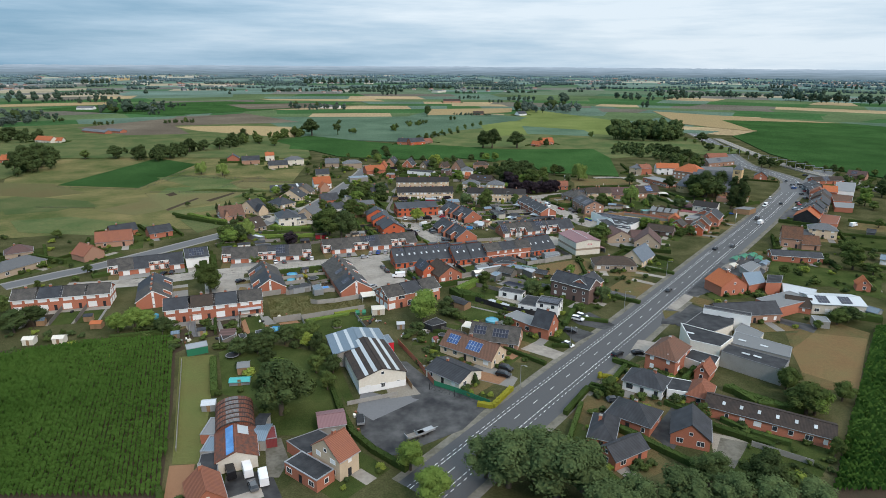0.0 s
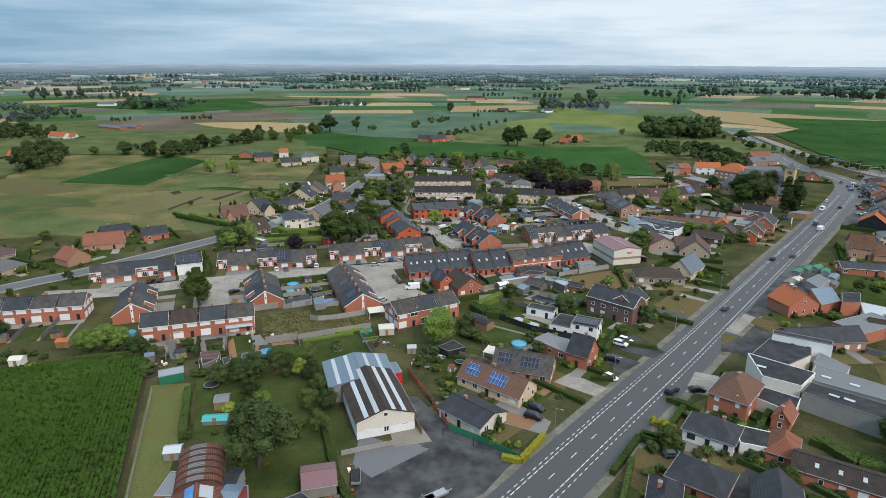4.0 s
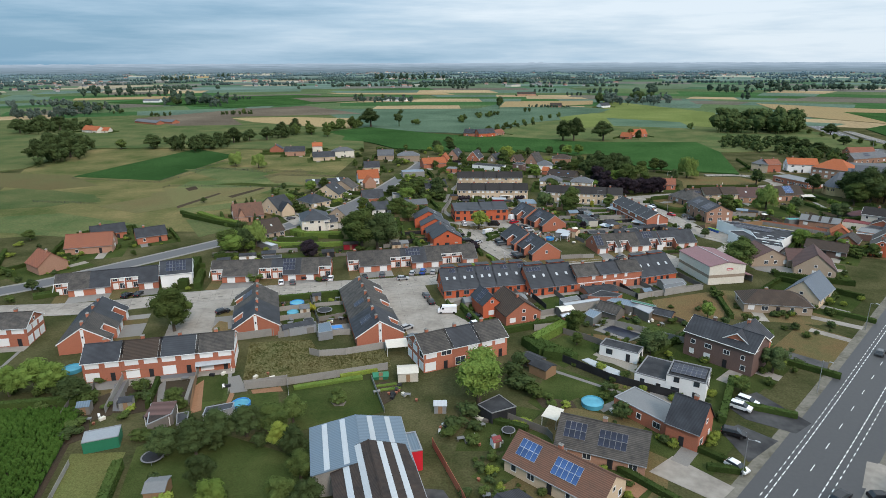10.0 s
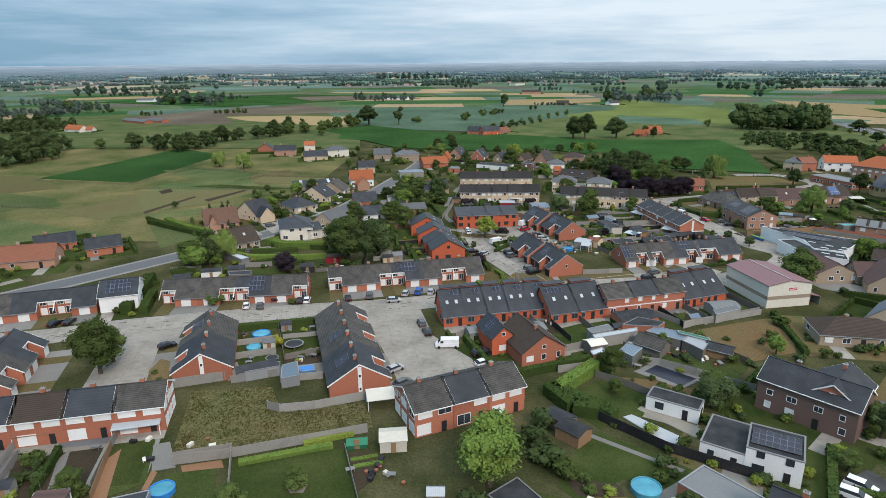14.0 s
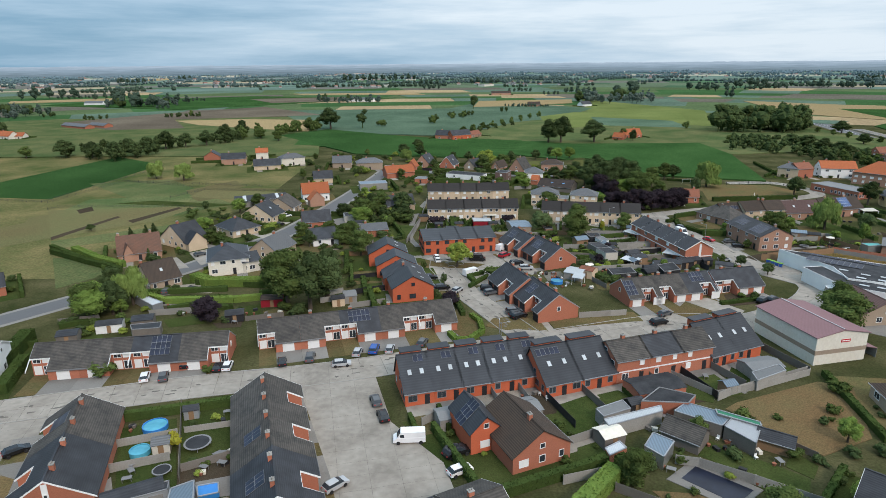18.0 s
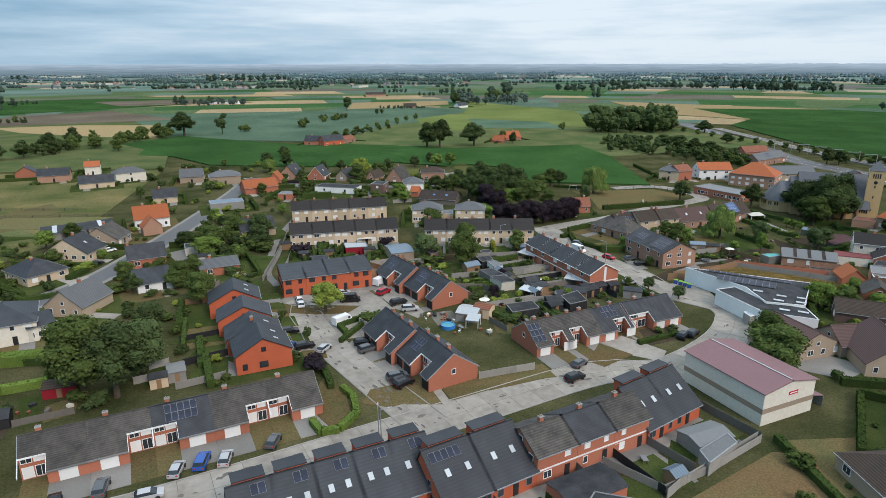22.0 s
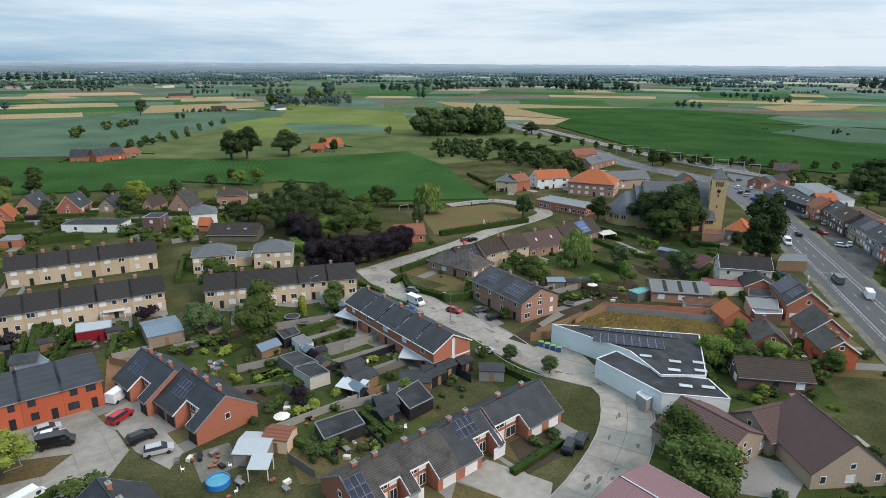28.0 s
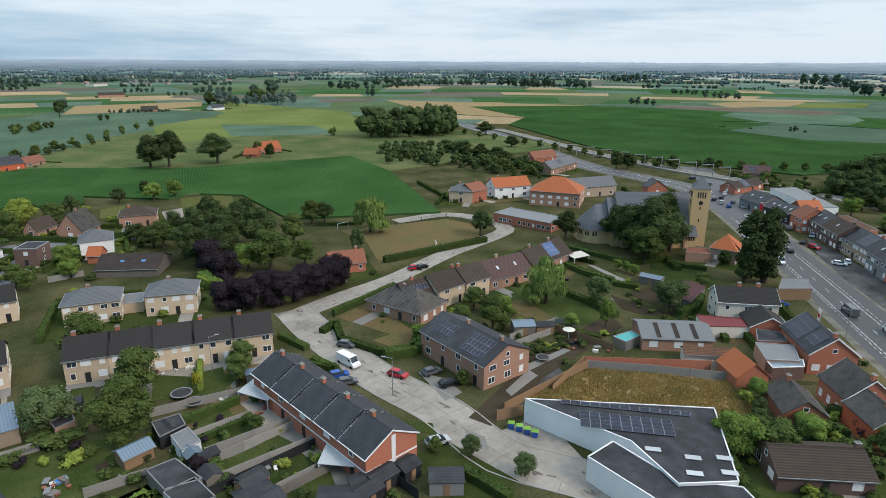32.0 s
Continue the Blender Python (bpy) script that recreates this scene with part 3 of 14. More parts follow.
def house(x, y, rot, w, d, eave, rise, roof="x", wall="brick", tile="old_tile", ro=0.5, chim=(0.25,), sides="flr", verge="", pv=(), skyl=0,
          label="brick house with a tiled gable roof", name="detached_house", shutter=0.3, door=True, group="", trim="white", seed=0, over=0.35, dense=3.6, wide=False, strip=False, strips=(), bands=(), dormers=0):
    if roof == "y":
        rot, w, d, roof = rot + 90, d, w, "x"
    rng = random.Random(seed or int(abs(x * 13 + y * 7)))
    FOOT.append((x, y, radians(rot), w, d))
    if name == "detached_house":
        PLOTS.append((x, y, rot, w, d))
    ob = thing(name, x, y, rot, label, "house" if "house" in name else "building", group)
    s = Shape()
    if roof in "xm":
        sl = Slopes(w, d, eave, rise, ro)
        yr = sl.yr
        prof = [(-d / 2, 0), (d / 2, 0), (d / 2, eave), (yr, eave + rise), (-d / 2, eave)]
        p = [(sx * w / 2, yy, zz) for sx in (-1, 1) for yy, zz in prof]
        s.add(p, [(4, 3, 2, 1, 0), (5, 6, 7, 8, 9)] + [(i, (i + 1) % 5, (i + 1) % 5 + 5, i + 5) for i in range(5)])
        part("wall", s, wall, ob)
        gable_roof(ob, sl, tile, over, verge)
        for c in chim:
            chimney(ob, (c - 0.5) * w, yr + 0.2, eave + rise, 0.9, wall if wall in ("brick", "brown_brick", "pale_brick") else "brick")
        for sd, u, v, cols, rows, *kind in pv:
            solar(ob, sl, sd, u, v, cols, rows, *kind)
        for i in range(skyl):
            roof_window(ob, sl.at("f", ((i + 0.5) / skyl - 0.5) * w * 0.85, 0.5) @ pose(0, 0, 0.12))
        openings(ob, w, d, eave, sides, rng, shutter, door, trim, rise, dense=dense, wide=wide, strip=strip)
        for sd, u, v, lx, ly, m in strips:
            part("light_strip", Shape().box(-lx / 2, lx / 2, -ly / 2, ly / 2, 0, 0.03), m, ob, at=sl.at(sd, u, v) @ pose(0, 0, 0.14))
        for i in range(dormers):
            u = ((i + 0.5) / dormers - 0.5) * w
            part("dormer", Shape().box(u - w / dormers * 0.36, u + w / dormers * 0.36, yr + 0.1, d / 2 - 0.6, eave + rise * 0.3, eave + rise + 0.45), wall, ob)
            part("dormer_roof", Shape().box(u - w / dormers * 0.39, u + w / dormers * 0.39, yr - 0.05, d / 2 - 0.4, eave + rise + 0.45, eave + rise + 0.6), tile, ob)
    elif roof == "h":
        part("wall", s.box(-w / 2, w / 2, -d / 2, d / 2, 0, eave), wall, ob)
        o, t = over, 0.12
        c = min(w, d) / 2
        rx, ry = max(0.0, w / 2 - c), max(0.0, d / 2 - c)
        a = [(-w / 2 - o, -d / 2 - o, eave), (w / 2 + o, -d / 2 - o, eave), (w / 2 + o, d / 2 + o, eave), (-w / 2 - o, d / 2 + o, eave)]
        top = [(-rx, -ry, eave + rise), (rx, ry, eave + rise)]
        low = [(px, py, pz - t) for px, py, pz in a]
        h = Shape()
        if w >= d:
            f = [(0, 1, 5, 4), (1, 2, 5), (2, 3, 4, 5), (3, 0, 4)]
        else:
            f = [(0, 1, 4), (1, 2, 5, 4), (2, 3, 5), (3, 0, 4, 5)]
        h.add(a + top + low, f + [(9, 8, 7, 6), (0, 6, 7, 1), (1, 7, 8, 2), (2, 8, 9, 3), (3, 9, 6, 0)])
        rf = part("roof", h, tile, ob)
        g = Shape()
        g.box(-w / 2 - o - 0.1, w / 2 + o + 0.1, -d / 2 - o - 0.1, -d / 2 - o, eave - 0.12, eave + 0.02)
        g.box(-w / 2 - o - 0.1, -w / 2 - o, -d / 2 - o, d / 2 + o, eave - 0.12, eave + 0.02)
        g.box(w / 2 + o, w / 2 + o + 0.1, -d / 2 - o, d / 2 + o, eave - 0.12, eave + 0.02)
        part("gutter", g, verge or "galvanised", rf)
        for c in chim:
            chimney(ob, (c - 0.5) * w * 0.6, 0.3, eave + rise * 0.8, 0.9)
        openings(ob, w, d, eave, sides, rng, shutter, door, trim, 0, dense=dense)
    else:
        part("wall", s.box(-w / 2, w / 2, -d / 2, d / 2, 0, eave), wall, ob)
        part("roof", Shape().box(-w / 2 + 0.25, w / 2 - 0.25, -d / 2 + 0.25, d / 2 - 0.25, eave + 0.004, eave + 0.06), tile, ob)
        q = Shape()
        q.box(-w / 2 - 0.04, w / 2 + 0.04, -d / 2 - 0.04, -d / 2 + 0.25, eave, eave + 0.2).box(-w / 2 - 0.04, w / 2 + 0.04, d / 2 - 0.25, d / 2 + 0.04, eave, eave + 0.2)
        q.box(-w / 2 - 0.04, -w / 2 + 0.25, -d / 2 + 0.25, d / 2 - 0.25, eave, eave + 0.2).box(w / 2 - 0.25, w / 2 + 0.04, -d / 2 + 0.25, d / 2 - 0.25, eave, eave + 0.2)
        part("parapet", q, verge or ("galvanised" if wall != "white" else "grey_wall"), ob)
        for sd, u, v, cols, rows, *kind in pv:
            solar(ob, Slopes(w, d, eave + 0.1, 0.01, 0.999), "f", u, v, cols, rows, *kind)
        for i in range(skyl):
            roof_window(ob, pose(((i + 0.5) / skyl - 0.5) * w * 0.8, 0, eave + 0.06), 1.2, 2.0)
        openings(ob, w, d, eave, sides, rng, shutter, door, trim, 0, dense=dense)
    for z0, z1, m in bands:
        part("wall_band", Shape().box(-w / 2 - 0.03, w / 2 + 0.03, -d / 2 - 0.03, d / 2 + 0.03, z0, z1), m, ob)
    return ob


def garage_door(ob, side, w, d, u, colour="white", width=2.6):
    m, _ = wall_pose(side, w, d, u, 0.03)
    part("garage_door", cached(("garage_door", width), lambda: Shape().box(-width / 2, width / 2, -0.07, 0.03, 0, 2.15), colour), None, ob, at=m)


def garden(x, y, rot, w, d, ln, seed):
    """A back garden before a house's front wall: paved terrace, lawn, a path and a boundary."""
    rng = random.Random(seed)
    a = radians(rot)

    def at(u, v):
        return (round(x + u * math.cos(a) - v * math.sin(a), 2), round(y + u * math.sin(a) + v * math.cos(a), 2))

    y0, h = -d / 2, w / 2
    t = rng.uniform(2.5, 4.5)
    patch("terrace", [at(-h, y0), at(h, y0), at(h, y0 - t), at(-h, y0 - t)], rng.choice(("paving", "gravel", "slab_concrete")), 0.05, "paved terrace behind a house", category="terrace")
    patch("lawn", [at(-h + 0.3, y0 - t), at(h - 1.4, y0 - t), at(h - 1.4, y0 - ln), at(-h + 0.3, y0 - ln)], rng.choice(("lawn", "lawn", "dry_lawn", "bed_soil")), 0.045, "garden lawn behind a house", category="lawn")
    patch("path", [at(h - 1.4, y0 - t), at(h - 0.5, y0 - t), at(h - 0.5, y0 - ln), at(h - 1.4, y0 - ln)], rng.choice(("gravel", "paving")), 0.04, "narrow garden path", category="path")
    if rng.random() < 0.45:
        hedge([at(-h, y0 - t), at(-h, y0 - ln)], rng.uniform(1.2, 2.0), 0.8)
    else:
        fence([at(-h, y0), at(-h, y0 - ln)], 1.7, rng.choice(("concrete", "wood", "black")), 3.2)
    if rng.random() < 0.5 and ln > 9:
        p = at(rng.uniform(-0.2, 0.2) * w, y0 - ln + 1.6)
        shed(*p, rot, rng.uniform(2.4, 3.6), 2.4, 2.1, rng.choice(("grey_wood", "wood", "black", "concrete")), rng.choice(("bitumen", "slate", "zinc")))
    clutter(*at(0, y0 - t / 2), 2, min(2.2, h), seed)


def row(x, y, rot, w, d, n, eave, rise, tiles=("old_tile",), walls=("brick",), pvs={}, yard=0, **kw):
    """A terrace of n houses side by side, each a house of its own."""
    out = []
    for i in range(n):
        u = (i + 0.5) / n * w - w / 2
        a = radians(rot)
        if yard:
            YARDS.append((x + u * math.cos(a), y + u * math.sin(a), rot, w / n, d, yard, i + int(abs(x) * 3)))
        out.append(house(x + u * math.cos(a), y + u * math.sin(a), rot, w / n - 0.03, d, eave, rise, tile=tiles[i % len(tiles)], wall=walls[i % len(walls)],
                         sides="f" + ("l" if i == 0 else "") + ("r" if i == n - 1 else ""), pv=pvs.get(i, ()), seed=i + int(abs(x)) + 1, name="terraced_house", **kw))
    return out


# ---- trees and hedges ----
def leaf_cards(rng, centres, size, count, flat=0.0, droop=0.0):
    """Small folded leaf sprays on the shells of lobes (x, y, z, r)."""
    s = Shape()
    weight = [c[3] ** 2 for c in centres]
    for cx, cy, cz, r in rng.choices(centres, weight, k=count):
        a, zz = rng.uniform(0, math.tau), rng.uniform(-0.75, 1.0)
        q = math.sqrt(1 - zz * zz)
        k = r * rng.uniform(0.82, 1.12)
        nrm = Vector((q * math.cos(a), q * math.sin(a), zz))
        p = Vector((cx, cy, cz)) + Vector((nrm.x * k, nrm.y * k, nrm.z * k * (1 - flat)))
        nrm = (nrm + Vector((rng.uniform(-0.7, 0.7), rng.uniform(-0.7, 0.7), rng.uniform(-0.3, 0.7)))).normalized()
        t = nrm.orthogonal().normalized()
        t.rotate(Matrix.Rotation(rng.uniform(0, math.tau), 3, nrm))
        if droop:
            t = Vector((t.x * 0.25, t.y * 0.25, -1)).normalized()
        b = nrm.cross(t)
        h = size * rng.uniform(0.6, 1.25)
        ln = h * (1 + droop)
        s.add([p - b * h * 0.5, p + t * ln - nrm * h * 0.18, p + b * h * 0.5, p - t * ln * 0.6 - nrm * h * 0.12], [(0, 1, 2, 3)])
    return s


def blob(s, c, r, rng, k=7, rings=5, squash=1.0):
    """An uneven inner mass that closes the crown."""
    pts, fc = [], []
    for j in range(rings + 1):
        th = math.pi * j / rings
        for i in range(k):
            rr = r * rng.uniform(0.85, 1.1)
            a = math.tau * (i + 0.5 * (j % 2)) / k
            pts.append((c[0] + rr * math.sin(th) * math.cos(a), c[1] + rr * math.sin(th) * math.sin(a), c[2] + rr * squash * math.cos(th)))
    for j in range(rings):
        for i in range(k):
            fc.append((j * k + i, (j + 1) * k + i, (j + 1) * k + (i + 1) % k, j * k + (i + 1) % k))
    s.add(pts, fc)


def make_tree(kind, seed):
    """A template tree: 10 m high; trunk with limbs, and a crown of leaf sprays round uneven lobes."""
    rng = random.Random(seed)
    lobes, size, count, leaf, droop = [], 0.42, 1500, "leaf", 0.0
    if kind in ("broad", "dark", "lime", "purple", "silver", "bright"):
        for i in range(26):
            a, zz = rng.uniform(0, math.tau), rng.uniform(0, 1)
            ring = 2.7 * math.sin(math.pi * (0.16 + 0.76 * zz)) * rng.uniform(0.55, 1.05)
            low = 1.0 if kind == "purple" else 2.9
            lobes.append((ring * math.cos(a), ring * math.sin(a), low + (8.8 - low) * zz, rng.uniform(0.75, 1.5)))
        lobes.append((0, 0, 5.6, 2.3))
        count, size, leaf = 3700, 0.265, {"broad": "leaf", "dark": "leaf_dark", "lime": "leaf_lime", "purple": "leaf_purple", "silver": "leaf_silver", "bright": "leaf_bright"}[kind]
    elif kind == "willow":
        for i in range(16):
            a, zz = rng.uniform(0, math.tau), rng.uniform(0, 1)
            ring = 3.1 * rng.uniform(0.5, 1.0) * (1 - 0.45 * zz)
            lobes.append((ring * math.cos(a), ring * math.sin(a), 2.0 + 6.6 * zz, rng.uniform(1.0, 1.6)))
        lobes.append((0, 0, 5.4, 2.6))
        count, leaf, droop, size = 3600, "leaf_willow", 2.4, 0.24
    elif kind == "poplar":
        for i in range(20):
            a, zz = rng.uniform(0, math.tau), i / 19
            full = math.sin(math.pi * (0.16 + 0.76 * zz)) ** 0.7
            ring = 0.75 * full * rng.uniform(0.3, 1.0)
            lobes.append((ring * math.cos(a), ring * math.sin(a), 1.1 + 8.3 * zz, 0.22 + 0.78 * full))
        count, leaf, size = 3000, "leaf_dark", 0.24
    elif kind == "conifer":
        for i in range(18):
            a, zz = rng.uniform(0, math.tau), i / 17
            ring = 1.2 * (1 - zz)
            lobes.append((ring * math.cos(a), ring * math.sin(a), 0.9 + 8.3 * zz, 0.35 + 1.0 * (1 - zz)))
        count, leaf, size = 1500, "leaf_dark", 0.34
    else:
        for i in range(9):
            a, zz = rng.uniform(0, math.tau), rng.uniform(0, 1)
            ring = 3.2 * rng.uniform(0.3, 1.0)
            lobes.append((ring * math.cos(a), ring * math.sin(a), 2.5 + 4.8 * zz, rng.uniform(1.8, 2.8)))
        count, size = 330, 1.05
        leaf = {"bush": "leaf", "bush_dark": "leaf_dark", "bush_lime": "leaf_lime", "bush_yellow": "leaf_yellow", "bush_purple": "leaf_purple"}[kind]
    ob = new("shrub" if kind.startswith("bush") else "tree")
    s = Shape()
    if not kind.startswith("bush"):
        s.frustum(0, 0, -0.2, 2.6, 0.34, 0.24, 8).frustum(0, 0, 2.6, 7.5, 0.24, 0.07, 8)
        for i in range(6):
            a, z0 = math.tau * i / 6 + rng.uniform(-0.4, 0.4), rng.uniform(2.0, 4.2)
            tip = Vector((2.0 * math.cos(a), 2.0 * math.sin(a), z0 + 2.4))
            root = Vector((0, 0, z0))
            side = Vector((-math.sin(a), math.cos(a), 0))
            up = Vector((0, 0, 1))
            q = [root + side * 0.1, root + up * 0.12, root - side * 0.1, root - up * 0.12, tip + side * 0.03, tip + up * 0.03, tip - side * 0.03, tip - up * 0.03]
            s.add(q, [(0, 1, 5, 4), (1, 2, 6, 5), (2, 3, 7, 6), (3, 0, 4, 7)])
        part("trunk", s, "bark", ob)
    else:
        s.frustum(0, 0, -0.2, 3.0, 0.3, 0.2, 6)
    crown = leaf_cards(rng, lobes, size, count, droop=droop)
    for cx, cy, cz, r in lobes:
        blob(crown, (cx, cy, cz), r * 0.74, rng, *((6, 4) if s and not kind.startswith("bush") else (5, 4)))
    if kind.startswith("bush"):
        SHRUB[kind, seed] = (np.array(crown.v), crown.f)
        bpy.data.objects.remove(ob)
        return part("shrub", crown, leaf)
    part("crown", crown, leaf, ob)
    return ob


TREES, SHRUB = {}, {}
TREE_LABEL = {"broad": "broad green deciduous tree with a full crown", "dark": "dark green dense deciduous tree", "lime": "yellow-green rounded street tree",
              "purple": "dark purple copper beech with a dense crown", "silver": "grey-green tree with a loose crown", "bright": "bright green tree with a full crown",
              "willow": "weeping willow with hanging light green branches", "poplar": "tall narrow dark green poplar", "conifer": "dark green conical conifer in a garden",
              "bush": "rounded green garden shrub", "bush_dark": "dark green garden shrub", "bush_lime": "yellow-green rounded garden shrub", "bush_yellow": "bright yellow garden shrub",
              "bush_purple": "dark purple garden shrub"}


def tree(kind, x, y, h, width=0.0, z=0.0):
    """A tree of a kind at its height; width: its crown's width in metres."""
    rng = random.Random(int(x * 31 + y * 17 + h * 5))
    v = rng.randrange(2)
    if (kind, v) not in TREES:
        t = make_tree(kind, v * 7 + len(kind))
        TREES[kind, v] = t
        t.matrix_basis = pose(0, 0, 0)
        tagged(t, TREE_LABEL[kind], "shrub" if kind.startswith("bush") else "tree", "garden shrubs" if kind.startswith("bush") else "village trees")
        fresh = True
    else:
        fresh = False
    k = h / 10.0
    natural = {"poplar": 3.2, "conifer": 3.6}.get(kind, 7.4)
    kw = (width / natural) if width else k
    m = pose(x, y, z, 0, 0, rng.uniform(0, 360)) @ Matrix.Diagonal((kw, kw, k, 1))
    if fresh:
        TREES[kind, v].matrix_basis = m
        TREES[kind, v].scale = (kw, kw, k)
        return TREES[kind, v]
    keep = TREES[kind, v].scale.copy()
    ob = copy_thing(TREES[kind, v], pose(0, 0, 0))
    ob.matrix_basis = m
    return ob


def hedge(pts, h=1.5, width=0.9, leaf="hedge_leaf", label="clipped green garden hedge"):
    """A clipped hedge along a line of ground points."""
    rng = random.Random(int(pts[0][0] * 7 + pts[0][1]))
    s = Shape()
    for (x0, y0), (x1, y1) in zip(pts, pts[1:]):
        ln = math.hypot(x1 - x0, y1 - y0)
        if ln < 0.1:
            continue
        ux, uy = (x1 - x0) / ln, (y1 - y0) / ln
        nx, ny = -uy * width / 2, ux * width / 2
        s.prism([(x0 - nx, y0 - ny), (x1 - nx, y1 - ny), (x1 + nx, y1 + ny), (x0 + nx, y0 + ny)], 0, h * 0.93)
        for i in range(int(ln * (2 * h + width) * 7)):
            a, side = rng.uniform(0, ln), rng.random() * (2 * h + width)
            if side < width:
                o, z = (side / width - 0.5) * width, h * 0.95
            else:
                o, z = (width / 2 if side < width + h else -width / 2), rng.uniform(0.05, h * 0.97)
            c = Vector((x0 + ux * a + -uy * o, y0 + uy * a + ux * o, z + rng.uniform(-0.05, 0.09)))
            k = rng.uniform(0.12, 0.24)
            e1 = Vector((rng.uniform(-1, 1), rng.uniform(-1, 1), rng.uniform(-1, 1))).normalized() * k
            e2 = Vector((rng.uniform(-1, 1), rng.uniform(-1, 1), rng.uniform(-1, 1))).normalized() * k
            s.add([c - e1, c + e2, c + e1, c - e2], [(0, 1, 2, 3)])
    ob = part("hedge", s, leaf)
    return tagged(ob, label, "hedge", "hedges")


# ---- fences ----
def fence(pts, h=1.8, kind="concrete", step=4.4):
    """Posts and panels along a line of ground points."""
    label = {"concrete": "grey concrete panel fence between gardens", "wood": "weathered wooden panel fence between gardens", "black": "black panel screen along a garden",
             "white": "white painted garden fence", "new_wood": "fresh light-brown wooden panel fence", "mesh": "dark wire mesh fence with posts", "brick": "red brick garden wall with coping", "cream": "cream rendered garden wall", "green": "green screened mesh fence beside a yard"}[kind]
    panel_mat = {"concrete": "concrete", "wood": "grey_wood", "black": "black", "white": "white", "new_wood": "wood", "mesh": "black", "brick": "brick", "cream": "cream", "green": "green_sheet"}[kind]
    ob = thing("fence", pts[0][0], pts[0][1], 0, label, "fence", "garden fences")
    ox, oy = pts[0]
    for (x0, y0), (x1, y1) in zip(pts, pts[1:]):
        ln = math.hypot(x1 - x0, y1 - y0)
        n = max(1, round(ln / max(step, 10.0)))
        rot = math.degrees(math.atan2(y1 - y0, x1 - x0))
        k = ln / n
        for i in range(n):
            px, py = x0 + (x1 - x0) * i / n - ox, y0 + (y1 - y0) * i / n - oy
            at = pose(px, py, 0, 0, 0, rot)
            part("post", box_mesh(0.14, 0.14, h + 0.08, "concrete" if kind == "concrete" else panel_mat, "post"), None, ob, at=at)
            if kind == "mesh":
                q = cached(("mesh_panel", round(k, 1), h), lambda: mesh_panel(round(k, 1), h), "black")
            else:
                q = box_mesh(round(k - 0.12, 1), 0.06, h, panel_mat, "panel")
            part("panel", q, None, ob, at=at @ pose(k / 2, 0, 0))
    return ob


def mesh_panel(k, h):
    s = Shape()
    for i in range(5):
        s.box(-k / 2, k / 2, -0.012, 0.012, h * (i + 0.5) / 5, h * (i + 0.5) / 5 + 0.03)
    for i in range(6):
        x = -k / 2 + k * i / 5
        s.box(x - 0.012, x + 0.012, -0.012, 0.012, 0, h)
    return s


# ---- ground pieces ----
LAYER = [0]


def inside(x, y, poly):
    hit = False
    for (xa, ya), (xb, yb) in zip(poly, poly[1:] + poly[:1]):
        if (ya > y) != (yb > y) and x < (xb - xa) * (y - ya) / (yb - ya) + xa:
            hit = not hit
    return hit


def patch(name, pts, material, z=0.03, label="", kind="structure", category=""):
    """A flat piece of ground with an outline."""
    if material in ("yard_asphalt", "slab_concrete", "paving", "gravel", "asphalt", "light_sheet"):
        PAVED.append(pts)
    LAYER[0] += 1
    s = Shape().prism(pts if area(pts) > 0 else pts[::-1], -0.3, z + 0.00037 + 0.00061 * (LAYER[0] % 60))
    return tagged(part(name, s, material), label, category, "", kind)


def area(p):
    return sum(a[0] * b[1] - b[0] * a[1] for a, b in zip(p, p[1:] + p[:1]))


def offset_line(pts, o):
    """The line moved sideways by o metres (to its left)."""
    out = []
    for i, p in enumerate(pts):
        a, b = Vector(pts[max(0, i - 1)]), Vector(pts[min(len(pts) - 1, i + 1)])
        u = (b - a).normalized()
        out.append((p[0] - u.y * o, p[1] + u.x * o))
    return out


def smooth_line(pts, step=4.0):
    """A Catmull-Rom line through the points, every few metres."""
    p = [Vector(q) for q in pts]
    p = [p[0] * 2 - p[1]] + p + [p[-1] * 2 - p[-2]]
    out = []
    for i in range(1, len(p) - 2):
        n = max(1, int((p[i + 1] - p[i]).length / step))
        for k in range(n):
            t = k / n
            out.append(tuple(0.5 * (2 * p[i] + (p[i + 1] - p[i - 1]) * t + (2 * p[i - 1] - 5 * p[i] + 4 * p[i + 1] - p[i + 2]) * t * t
                                    + (3 * p[i] - p[i - 1] - 3 * p[i + 1] + p[i + 2]) * t ** 3)))
    return out + [tuple(p[-2])]


def ribbon(name, line, o0, o1, material, z, label="", kind="structure", category=""):
    """A strip of ground between two side offsets of a line."""
    a, b = offset_line(line, o0), offset_line(line, o1)
    n = len(line)
    s = Shape()
    s.add([(x, y, z) for x, y in a] + [(x, y, z) for x, y in b] + [(x, y, -0.3) for x, y in a] + [(x, y, -0.3) for x, y in b],
          [(i, i + 1, n + i + 1, n + i)[::-1] if o1 < o0 else (i, i + 1, n + i + 1, n + i) for i in range(n - 1)]
          + [(i, i + 1, 2 * n + i + 1, 2 * n + i) for i in range(n - 1)] + [(n + i, n + i + 1, 3 * n + i + 1, 3 * n + i) for i in range(n - 1)])
    return tagged(part(name, s, material), label, category, "", kind)


